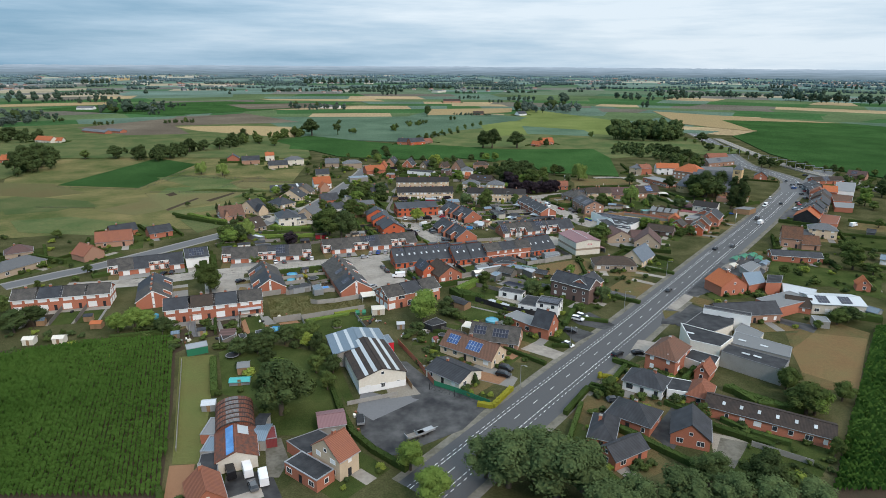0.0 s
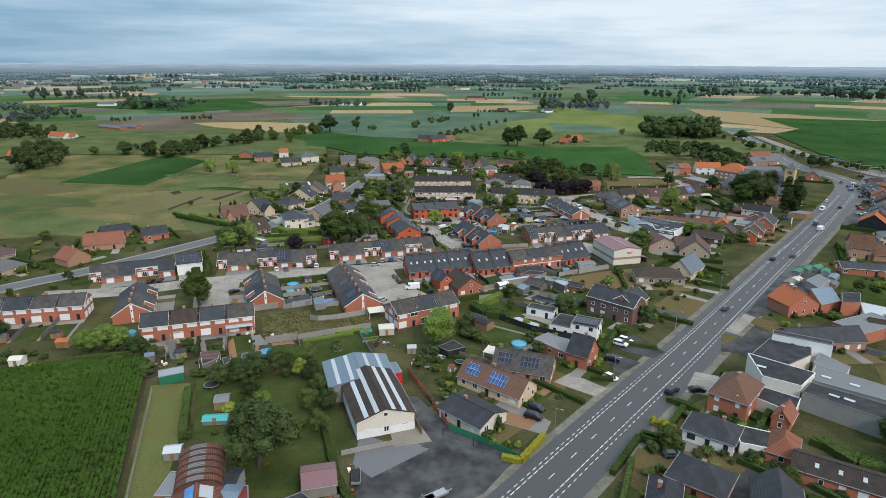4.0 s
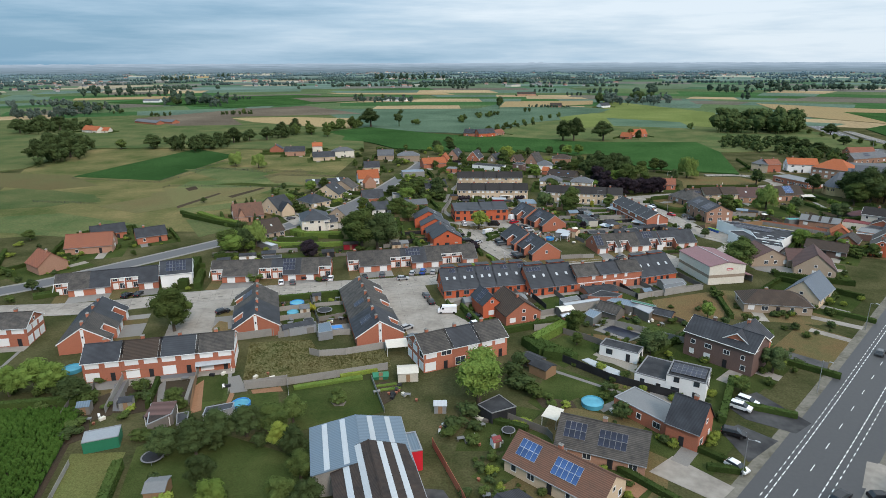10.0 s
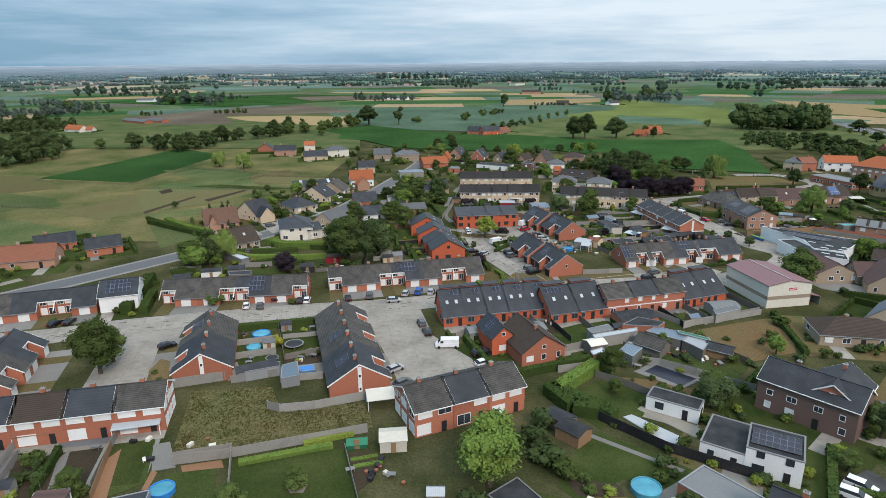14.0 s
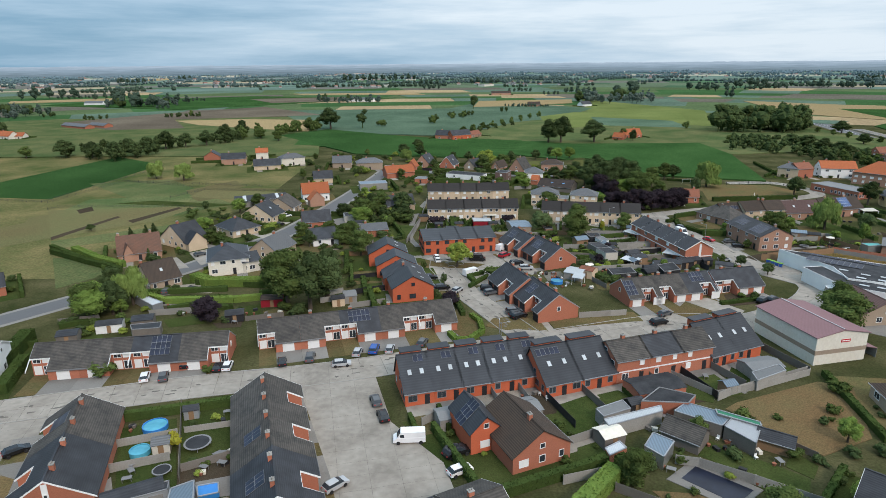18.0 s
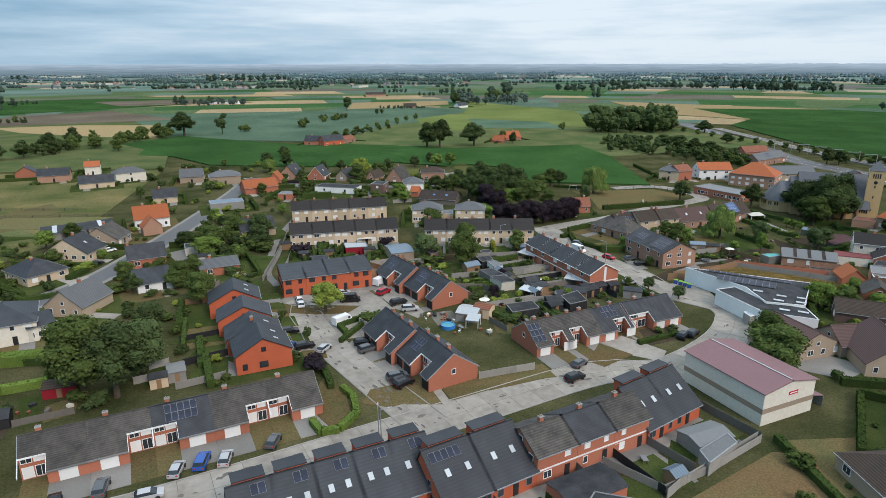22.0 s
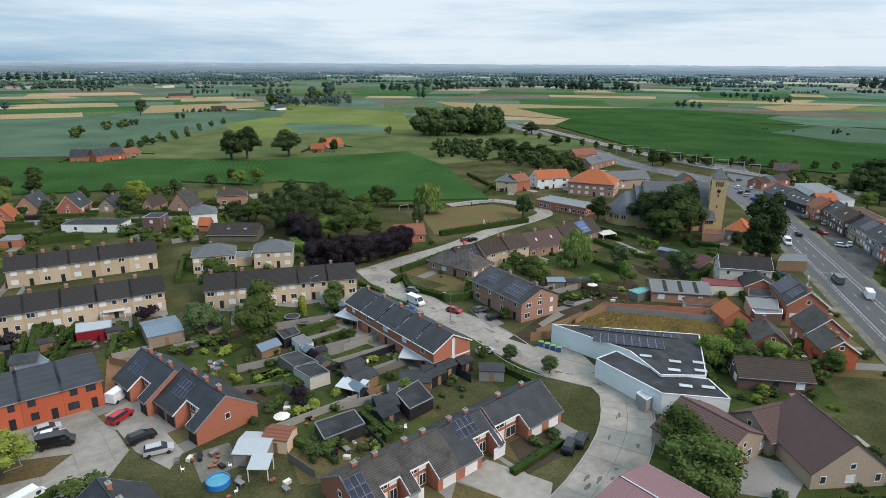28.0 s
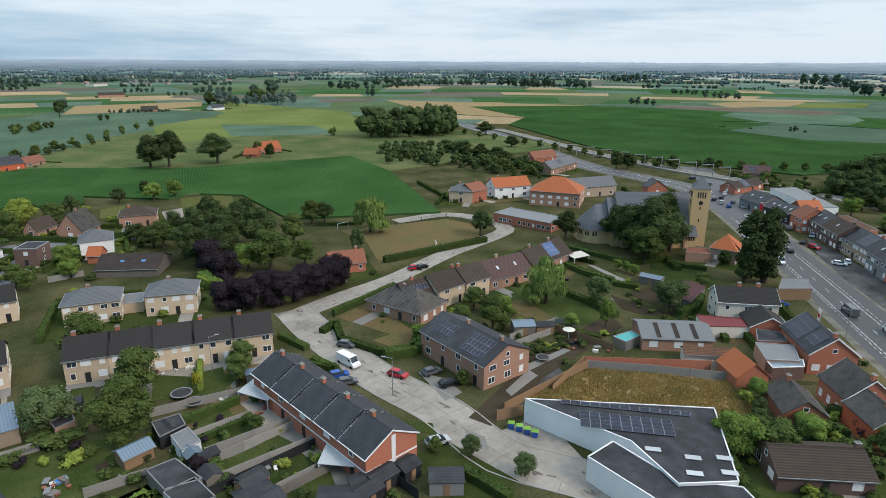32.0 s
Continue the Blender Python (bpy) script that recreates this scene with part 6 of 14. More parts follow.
        sg = -0.06 if e == "l" else 0.06
        bd = Shape()
        for ya in (-d / 2 - o, d / 2 + o):
            za = eave - o * kf + t
            bd.slab((xx, ya, za), (xx + sg, ya, za), (xx + sg, 0, eave + rise + t), (xx, 0, eave + rise + t), 0.28)
        part("verge_board", bd, verge, ob)
    return ob


def step_row(x, y, rot, w, d, n, tiles=("old_tile",), doors=("white", "white"), pvs={}, chims=(), recess=(0.0, 0.4), **kw):
    for i in range(n):
        u = (i + 0.5) / n * w - w / 2
        rc = recess if i % 2 == 0 else (1 - recess[1], 1 - recess[0])
        step_house(x + u * math.cos(radians(rot)), y + u * math.sin(radians(rot)), rot, w / n - 0.02, d, tile=tiles[i % len(tiles)], doors=doors, recess=rc, pv=pvs.get(i, ()),
                   chim=chims, ends=("l" if i == 0 else "") + ("r" if i == n - 1 else ""), **kw)


def scatter_in(kinds, poly, n, lo=1.2, hi=2.6):
    """Shrubs and small trees over a plot, clear of houses and streets."""
    rng = random.Random(int(poly[0][0] * 7 + poly[0][1] * 3))
    xs, ys = [p[0] for p in poly], [p[1] for p in poly]
    done, tries = 0, 0
    rest = {}
    while done < n and tries < n * 12:
        tries += 1
        x, y = rng.uniform(min(xs), max(xs)), rng.uniform(min(ys), max(ys))
        if inside(x, y, poly) and is_free(x, y, 0.6):
            h = rng.uniform(lo, hi)
            kind, wide = rng.choice(kinds), h * rng.uniform(0.8, 1.3)
            done += 1
            if done % 12 == 0 or not kind.startswith("bush"):
                tree(kind, round(x, 1), round(y, 1), round(h, 1), round(wide, 1))
                continue
            seed = 7 * rng.randrange(2) + len(kind)
            if (kind, seed) not in SHRUB:
                bpy.data.objects.remove(make_tree(kind, seed))
            v, f = SHRUB[kind, seed]
            a = rng.uniform(0, math.tau)
            k, kz = wide / 7.4, h / 10
            w = np.column_stack([x + k * (v[:, 0] * math.cos(a) - v[:, 1] * math.sin(a)), y + k * (v[:, 0] * math.sin(a) + v[:, 1] * math.cos(a)), v[:, 2] * kz])
            rest.setdefault(kind, Shape()).add(w.tolist(), f)
    for kind, shape in rest.items():
        leaf = {"bush": "leaf", "bush_dark": "leaf_dark", "bush_lime": "leaf_lime", "bush_yellow": "leaf_yellow", "bush_purple": "leaf_purple"}[kind]
        tagged(part("shrubs", shape, leaf), "mixed low shrubs filling the garden beds", "shrubs", "", "stuff")


def flat_block(name, pts, h, wall, roof, label, category="building", rim="white", lights=(), pv=(), wins=()):
    """A flat-roofed block on any outline: walls, roofing and a coping."""
    if area(pts) < 0:
        pts = pts[::-1]
    ox, oy = pts[0]
    ob = thing(name, ox, oy, 0, label, category)
    q = [(x - ox, y - oy) for x, y in pts]
    part("wall", Shape().prism(q, 0, h), wall, ob)
    cx, cy = sum(p[0] for p in q) / len(q), sum(p[1] for p in q) / len(q)
    part("roof", Shape().prism([(x + (cx - x) * 0.012, y + (cy - y) * 0.012) for x, y in q], h + 0.004, h + 0.05), roof, ob)
    for (xa, ya), (xb, yb) in zip(q, q[1:] + q[:1]):
        ln, r = math.hypot(xb - xa, yb - ya), math.degrees(math.atan2(yb - ya, xb - xa))
        part("coping", Shape().box(-0.05, ln + 0.05, -0.06, 0.14, h, h + 0.16), rim, ob, at=pose(xa, ya, 0, 0, 0, r))
    for x, y, r in lights:
        roof_window(ob, pose(x - ox, y - oy, h + 0.1, 0, 0, r), 2.4, 1.1)
    for x, y, r, cols, rows in pv:
        for i in range(cols):
            for j in range(rows):
                part("solar_panel", panel_mesh(1.6, 1.0, "solar_blue" if rows < 0 else "solar_cell"), None, ob, at=pose(x - ox, y - oy, h + 0.1, 0, 0, r) @ pose((i + 0.5) * 1.63, -(j + 0.5) * 1.1, 0.25, 12))
    for x, y, r, z, w2, h2 in wins:
        window_at(ob, pose(x - ox, y - oy, z, 0, 0, r), w2, h2, "grey_wall")
    return ob


def clutter(x, y, n, r=4.0, seed=1):
    """Pots, boxes and garden furniture left about a yard."""
    rng = random.Random(seed * 13 + int(x))
    for i in range(n):
        px, py = x + rng.uniform(-r, r), y + rng.uniform(-r, r)
        if not is_free(px, py, 0.3):
            continue
        k = rng.choice((0, 1, 1, 0, 2, 3))
        if k == 0:
            ob = part("flower_pot", cached(("flower_pot", 0), lambda: Shape().frustum(0, 0, 0, 0.5, 0.25, 0.35, 10), "red_tile"), None, at=pose(px, py, 0.03))
            tagged(ob, "terracotta flower pot on the paving", "flower pot", "garden pots")
        elif k == 1:
            ob = part("storage_box", box_mesh(1.2, 0.7, 0.6, rng.choice(("black", "grey_wood", "offwhite")), "storage_box"), None, at=pose(px, py, 0.03, 0, 0, rng.uniform(0, 180)))
            tagged(ob, "low garden storage box on the ground", "storage box", "garden boxes")
        elif k == 2:
            ob = thing("garden_table", px, py, rng.uniform(0, 180), "dark garden table on thin legs", "table", "garden tables", 0.03)
            part("tabletop", box_mesh(1.5, 0.9, 0.06, "grey_wall", "tabletop"), None, ob, at=pose(0, 0, 0.7))
            for sx in (-1, 1):
                for sy in (-1, 1):
                    part("leg", box_mesh(0.07, 0.07, 0.7, "grey_wall", "leg"), None, ob, at=pose(sx * 0.65, sy * 0.36, 0))
        else:
            ob = thing("garden_chair", px, py, rng.uniform(0, 360), "white plastic garden chair", "chair", "garden chairs", 0.03)
            part("seat", box_mesh(0.5, 0.5, 0.05, "white", "seat"), None, ob, at=pose(0, 0, 0.42))
            part("backrest", box_mesh(0.5, 0.05, 0.5, "white", "backrest"), None, ob, at=pose(0, 0.24, 0.45))
            for sx in (-1, 1):
                for sy in (-1, 1):
                    part("leg", box_mesh(0.05, 0.05, 0.42, "white", "leg"), None, ob, at=pose(sx * 0.2, sy * 0.2, 0))


def parasol(x, y, colour="offwhite"):
    ob = thing("parasol", x, y, 0, "open pale garden parasol on a pole", "parasol", "parasols")
    part("pole", cached(("parasol_pole", 0), lambda: Shape().frustum(0, 0, 0, 2.5, 0.04, 0.03, 6), "white"), None, ob)
    part("canopy", cached(("parasol_canopy", colour), lambda: Shape().frustum(0, 0, 2.1, 2.6, 1.5, 0.05, 8), colour), None, ob)
    return ob


def tower_details(ob, w, d, h):
    """Belfry openings, slits and a clock face on the two seen sides."""
    for side in "fl":
        for u in (-1.1, -0.35, 0.4, 1.15):
            m, _ = wall_pose(side, w, d, u, h - 3.2)
            part("belfry_opening", cached(("belfry_opening", 0), lambda: Shape().box(-0.22, 0.22, -0.04, 0.06, 0, 2.0), "black"), None, ob, at=m)
        for z, k in ((h - 7.2, 0.9), (h - 11.5, 0.9), (3.2, 1.2)):
            m, _ = wall_pose(side, w, d, 0, z)
            part("slit_window", cached(("slit_window", 0), lambda: Shape().box(-0.2, 0.2, -0.04, 0.06, 0, 1.1), "black"), None, ob, at=m)
        m, _ = wall_pose(side, w, d, 0, h - 4.9)
        part("clock_face", cached(("clock_face", 0), lambda: Shape().frustum(0, 0, 0, 0.08, 0.7, 0.7, 20), "black"), None, ob, at=m @ pose(0, 0, 0, 90))


def wheelie_bin(x, y, rot, lid="bin_green"):
    ob = thing("wheelie_bin", x, y, rot, "dark wheeled waste bin with green lid", "bin", "waste bins")
    part("body", cached(("bin_body", 0), lambda: Shape().add([(-0.45, -0.4, 0.1), (0.45, -0.4, 0.1), (0.45, 0.4, 0.1), (-0.45, 0.4, 0.1), (-0.6, -0.5, 1.2), (0.6, -0.5, 1.2), (0.6, 0.5, 1.2), (-0.6, 0.5, 1.2)], [(3, 2, 1, 0), (4, 5, 6, 7), (0, 1, 5, 4), (1, 2, 6, 5), (2, 3, 7, 6), (3, 0, 4, 7)]), "car_blue"), None, ob)
    part("lid", cached(("bin_lid", 0), lambda: Shape().add([(-0.62, -0.52, 1.2), (0.62, -0.52, 1.2), (0.62, 0.52, 1.2), (-0.62, 0.52, 1.2), (-0.5, -0.35, 1.35), (0.5, -0.35, 1.35), (0.5, 0.35, 1.35), (-0.5, 0.35, 1.35)], [(3, 2, 1, 0), (4, 5, 6, 7), (0, 1, 5, 4), (1, 2, 6, 5), (2, 3, 7, 6), (3, 0, 4, 7)]), lid), None, ob)
    for sx in (-0.35, 0.35):
        part("wheel", cached(("bin_wheel", 0), lambda: Shape().frustum(0, 0, -0.05, 0.05, 0.12, 0.12, 10), "tyre"), None, ob, at=pose(sx, 0.42, 0.12, 90))
    return ob


def sign_board(x, y, rot, z, w, h, colour, label, bars=1, bar="white"):
    """A flat sign with plain bars for its writing; lifted z above the ground on its wall or posts."""
    ob = thing("sign", x, y, rot, label, "sign", "", z)
    part("board", Shape().box(-w / 2, w / 2, -0.05, 0.05, 0, h), colour, ob)
    for i in range(bars):
        part("bar", Shape().box(-w * 0.4, w * 0.4, -0.07, -0.05, h * (i + 0.35) / bars, h * (i + 0.65) / bars), bar, ob)
    return ob


def goal(x, y, rot):
    ob = thing("football_goal", x, y, rot, "white metal football goal on the pitch", "goal", "football goals")
    for u in (-2.5, 2.5):
        part("post", box_mesh(0.12, 0.12, 2.2, "white", "post"), None, ob, at=pose(u, 0, 0))
    part("crossbar", box_mesh(5.12, 0.12, 0.12, "white", "crossbar"), None, ob, at=pose(0, 0, 2.2))
    return ob


def catenary(x, y, rot):
    ob = thing("catenary_mast", x, y, rot, "grey railway mast with a bracket arm", "railway mast", "railway masts")
    part("mast", cached(("mast", 0), lambda: Shape().box(-0.15, 0.15, -0.15, 0.15, 0, 8), "galvanised"), None, ob)
    part("bracket", cached(("bracket", 0), lambda: Shape().box(0, 7, -0.1, 0.1, 7.4, 7.8), "galvanised"), None, ob)
    return ob



# terraces and houses, from the near end
row(-84.3, 209.2, 19.7, 33.5, 9.5, 4, 5.2, 2.6, yard=15, bands=((4.95, 5.2, 'white'),), tiles=('slate', 'brown_tile', 'anthracite', 'old_tile'), chim=(0.5,), shutter=1, trim='white', wide=True, dense=3.0, verge='white', label='two-storey brick terraced house with white roller blinds')
row(-143.8, 216.2, 15.3, 33, 9.5, 4, 5.2, 2.6, yard=15, bands=((4.95, 5.2, 'white'),), tiles=('old_tile', 'slate', 'old_tile', 'old_tile'), chim=(0.5,), shutter=1, wide=True, dense=3.0, verge='white', label='two-storey brick terraced house with white roller blinds')
row(-13.6, 223.5, 31.5, 22.9, 10.6, 3, 5.2, 2.6, tiles=('old_tile', 'slate', 'old_tile'), chim=(0.4,), shutter=0.5, wide=True, dense=3.0, verge='white', label='two-storey brick terraced house with grey tiles')
step_row(-132.9, 259.1, 25.3, 30.6, 11, 3, tiles=('old_tile', 'slate', 'slate'))
house(-113.9, 268.0, 25.3, 9.6, 12, 4.6, 2.8, wall='white', tile='slate', chim=(), pv=(('f', 0, 0.55, 6, 3),), verge='white', label='white-rendered house with solar panels on its dark roof')
step_row(-83.3, 276.1, 12.6, 40.4, 11, 4, tiles=('old_tile', 'old_tile', 'slate', 'old_tile'), pvs={2: (('f', 1, 0.6, 4, 3),)})
step_row(-37.3, 294.6, 19.9, 47.3, 11, 5, tiles=('old_tile', 'old_tile', 'slate', 'old_tile', 'old_tile'), chims=(0.3,), pvs={2: (('f', 0, 0.7, 5, 2),)})
step_row(-73.6, 239.4, -67.5, 25.5, 12, 2, eave=3.0, rise=3.8, recess=(0.3, 0.62), setback=3.0, tiles=('old_tile', 'slate'), chims=(0.25, 0.75), pvs={0: (('f', 0, 0.62, 4, 2),)}, label='long brick semi-detached house stepped under one roof', verge='white', strip=True)
step_row(-41.3, 243.8, 112.5, 37, 12.4, 3, eave=3.0, rise=3.8, recess=(0.3, 0.62), setback=3.0, tiles=('slate', 'old_tile', 'old_tile'), chims=(0.25, 0.75), pvs={0: (('b', 0, 0.55, 3, 2),), 1: (('b', 0, 0.55, 3, 2),)}, label='long brick semi-detached house stepped under one roof', verge='white', strip=True)
step_row(-113.6, 224.6, 112.5, 23, 12, 2, eave=3.0, rise=3.8, recess=(0.3, 0.62), setback=3.0, tiles=('old_tile', 'slate'), chims=(0.25, 0.75), label='long brick semi-detached house stepped under one roof', verge='white', strip=True)
row(-9.3, 271, 19.6, 29.2, 10, 5, 2.9, 4.6, yard=10, dormers=1, ro=0.72, walls=('orange_render',), tiles=('anthracite',), chim=(), skyl=2, trim='grey_wall', shutter=0.05, dense=2.4, label='new orange-brick terraced house with dark roof and roof windows', pvs={0: (('f', 1, 0.85, 2, 1),), 1: (('f', 1, 0.85, 2, 1),), 2: (('f', 1, 0.85, 2, 1),), 3: (('f', 1, 0.85, 2, 1),), 4: (('f', 1, 0.85, 2, 1),)})
row(11.3, 274, 23.3, 16.1, 10, 2, 2.9, 4.8, yard=11, dormers=1, ro=0.72, walls=('orange_render',), tiles=('anthracite',), chim=(), skyl=2, trim='grey_wall', shutter=0.05, dense=2.4, label='new orange-brick terraced house with dark roof and roof windows', pvs={0: (('f', -1, 0.82, 5, 1),)})
row(29.9, 281, 21.4, 23.4, 9, 3, 5.2, 2.4, yard=11, bands=((2.5, 2.8, 'white'),), dense=2.6, tiles=('old_tile', 'slate', 'old_tile'), chim=(0.5,), shutter=0.2, label='two-storey brick terraced house with white window bands')
row(46.6, 288.3, 27.5, 14.7, 9.5, 2, 2.9, 4.8, yard=9, dormers=1, ro=0.72, walls=('orange_render',), tiles=('anthracite',), chim=(), skyl=2, trim='grey_wall', shutter=0.05, dense=2.4, label='new orange-brick terraced house with dark roof and roof windows')
house(0.3, 250.6, 27.5, 10.9, 13, 3.2, 3.6, roof='y', tile='brown_tile', verge='', chim=(0.3,), label='brick house with a brown tiled gable roof')
house(-7.8, 252.4, 26.2, 5.7, 9, 4.2, 2.5, roof='y', wall='orange_render', tile='anthracite', chim=(), pv=(('b', 0, 0.5, 3, 3),), label='small orange house with solar panels on a dark roof')

# orange gabled houses along the lane
house(-27.7, 320.2, 17.4, 11.5, 9, 4.2, 3.2, roof='y', wall='orange_render', tile='anthracite', chim=(), skyl=2, trim='black', shutter=0, label='new orange-brick house with gable and dark roof')
house(-30.9, 329, 15.4, 11.9, 8, 3.8, 3.0, roof='y', wall='orange_render', tile='slate', chim=(0.3,), skyl=1, trim='black', shutter=0, label='new orange-brick house with gable and dark roof')
house(-34.8, 339.4, 13, 12.1, 8, 4.0, 3.0, roof='y', wall='orange_render', tile='anthracite', chim=(), trim='black', shutter=0, label='new orange-brick house with gable and dark roof')
house(-39.4, 351.2, 13, 12.3, 9, 4.2, 3.2, roof='y', wall='orange_render', tile='anthracite', chim=(), skyl=2, trim='black', shutter=0, label='new orange-brick house with gable and dark roof')
row(-17.1, 368.2, 14.3, 25.2, 13.5, 4, 5.2, 1.6, ro=0.7, walls=('orange_render',), tiles=('anthracite',), chim=(), trim='black', shutter=0, dense=2.6, label='new two-storey orange-brick terraced house')

# brick pairs right of the lane
step_row(9.4, 311.6, -67, 15, 11.5, 1, eave=3.0, rise=4.0, recess=(0.5, 0.8), setback=2.8, tiles=('slate',), doors=('black',), chims=(0.22, 0.5, 0.8), label='brick semi-detached house with dark slate roof stepped at the front', pvs={0: (('f', -3, 0.6, 3, 2),)})
step_row(2.6, 324.0, -67, 15, 11.5, 1, eave=3.0, rise=4.0, recess=(0.5, 0.8), setback=2.8, tiles=('slate',), doors=('black',), chims=(0.22, 0.5, 0.8), label='brick semi-detached house with dark slate roof stepped at the front')
step_row(14.2, 353.6, -64, 15, 11.5, 1, eave=3.0, rise=4.0, recess=(0.5, 0.8), setback=2.8, tiles=('slate',), doors=('black',), chims=(0.22, 0.5, 0.8), label='brick semi-detached house with dark slate roof stepped at the front', pvs={0: (('f', -3, 0.6, 4, 2),)})
step_row(6.4, 366.0, -64, 14, 11.5, 1, eave=3.0, rise=4.0, recess=(0.5, 0.8), setback=2.8, tiles=('slate',), doors=('black',), chims=(0.22, 0.5, 0.8), label='brick semi-detached house with dark slate roof stepped at the front', pvs={0: (('f', -3, 0.6, 4, 2),)})
step_row(43.5, 323.9, 17.6, 27, 11, 3, recess=(0.5, 0.9), doors=('white', 'wine_door', 'blue_door'), tiles=('old_tile', 'old_tile', 'slate'), chims=(0.3, 0.7), pvs={0: (('f', -3, 0.5, 3, 3),), 2: (('f', 0, 0.75, 4, 2),)})
step_row(64.0, 330.6, 17.6, 14.8, 11, 1, tiles=('slate',), chims=(0.3, 0.7))
row(57.8, 370.3, -73.8, 35, 9.9, 5, 5.2, 2.6, yard=18, strip=True, verge='white', bands=((2.45, 2.75, 'white'),), tiles=('slate',), chim=(0.3,), shutter=0.5, label='two-storey brick terraced house with dark roof')
row(92, 379.8, -79, 20.5, 12.3, 2, 5.2, 2.8, walls=('pale_brick', 'pale_brick'), tiles=('slate',), chim=(0.8,), pvs={0: (('f', 0, 0.5, 5, 2),), 1: (('f', 0, 0.5, 6, 3),)}, label='two-storey pale brick semi-detached house with solar panels')
row(36.3, 409.3, -6.5, 39.2, 10, 5, 5.2, 2.8, yard=12, dense=2.4, walls=('cream',), tiles=('soot_tile',), chim=(0.2,), shutter=0.5, label='cream two-storey terraced house with dark mossy tiles')
house(20.5, 441.6, -4.4, 12.3, 9, 5.4, 2.6, roof='h', wall='cream', tile='grey_tile', chim=(0.4,), shutter=0.5, dense=2.4, label='cream semi-detached house with hipped grey roof')
house(38.3, 439.4, -12.2, 11.7, 9, 5.4, 2.6, roof='h', wall='cream', tile='grey_tile', chim=(0.4,), shutter=0.5, dense=2.4, label='cream semi-detached house with hipped grey roof')
row(-12.7, 413.4, 6, 38.1, 10, 5, 5.2, 2.8, yard=14, dense=2.4, walls=('cream',), tiles=('soot_tile',), chim=(0.2,), shutter=0.5, label='cream two-storey terraced house with dark mossy tiles')
row(-15.8, 450.1, 6.1, 38.8, 9, 5, 5.2, 2.8, walls=('cream',), tiles=('soot_tile',), chim=(0.2,), shutter=0.5, label='cream two-storey terraced house with dark mossy tiles')

# hall, depot and church quarter
hall = house(68.3, 294.1, 16.8, 13.2, 18.5, 6.5, 1.2, roof='y', wall='offwhite', tile='pink_sheet', chim=(), sides='', bands=((2.4, 3.4, 'sand'),), door=False, name='storage_hall', label='cream storage hall with pink sheet roof')
house(202.4, 496, -46.5, 22, 17, 6.4, 5.6, roof='h', wall='pale_brick', tile='orange_tile', chim=(), shutter=0.5, dense=2.2, pv=(), label='large brick school house with orange hipped roof', name='school_building')
house(190.5, 518.2, -5.9, 18.4, 10, 5.5, 3.5, roof='x', wall='white', tile='orange_tile', chim=(0.2,), shutter=0.1, label='white rendered house with orange tiled roof')
house(165.9, 518.3, -38.2, 10.6, 9, 5.3, 2.8, roof='h', wall='cream', tile='grey_tile', chim=(0.3,), label='cream semi-detached house with grey roof')
house(170.7, 517.4, 18.4, 10.1, 9, 5.3, 2.8, roof='x', wall='brick', tile='red_tile', chim=(0.7,), label='brick semi-detached house with red roof')
house(169, 469.4, -66.4, 25.7, 12, 3.6, 0.2, roof='f', wall='brick', tile='flat_grey', door=False, dense=2.0, name='school_building', label='flat-roofed red brick school wing')
house(226.8, 503.6, -4.8, 25, 10, 5, 3.5, wall='sand', tile='grey_tile', chim=(), label='long school house with grey tiled roof', name='school_building')
house(90.6, 411.1, -61.3, 16.9, 11, 3, 4, wall='pale_brick', tile='old_tile', chim=(0.4,), roof='h', label='villa with grey hipped roof and hedge')
house(93.9, 413.1, 7.3, 9.9, 9, 3.4, 4, wall='brick', tile='brown_tile', chim=(0.4,), pv=(('f', 0, 0.6, 5, 1),), label='brick house with solar panels on its roof')
house(102, 414.2, 17.4, 10.1, 9, 5, 3, wall='cream', tile='brown_tile', chim=(0.9,), label='cream terraced house with brown tiles', name='terraced_house')
house(110.9, 415.9, 11.3, 8.2, 9, 5, 3, wall='cream', tile='brown_tile', chim=(0.1,), label='cream terraced house with mossy brown tiles', name='terraced_house')
house(123.9, 419.9, 9.5, 15.7, 10, 3.2, 4, wall='pale_brick', tile='mauve_tile', chim=(0.4,), skyl=2, label='brick house with mauve tiled roof')
house(142.1, 425.5, 19.4, 20, 10, 3.4, 4, wall='pale_brick', tile='brown_tile', chim=(0.2, 0.7), pv=(('f', 2, 0.55, 5, 3, 'solar_blue'),), label='brick house with blue solar panels')
house(87.2, 449.1, -6.8, 10.8, 7, 3, 3, wall='brick', tile='red_tile', chim=(0.8,), label='small brick house with red tiled roof')
house(120.1, 324.4, -31.8, 13.8, 9, 2.8, 2.2, wall='brown_brick', tile='brown_tile', chim=(0.95,), label='low bungalow with brown tiled roof')

# hall: louvre band, lean-to and ridge seam
part('louvre_band', Shape().box(-9.2, 9.2, -0.06, 0.0, 5.1, 6.2), 'brown_brick', hall, 'dark open louvre band under the eaves', at=wall_pose('f', 18.5, 13.2, 0, 0)[0])
for i in range(4):
    part('post', Shape().box(-0.12, 0.12, -0.14, 0.0, 0, 6.3), 'concrete', hall, at=wall_pose('f', 18.5, 13.2, -6.9 + 4.6 * i, 0)[0])
part('lean_to_roof', Shape().slab((-9.2, -3.4, 2.3), (5.5, -3.4, 2.3), (5.5, 0, 3.1), (-9.2, 0, 3.1), 0.08), 'pink_sheet', hall, 'low pink sheet lean-to', at=wall_pose('f', 18.5, 13.2, 0, 0)[0])
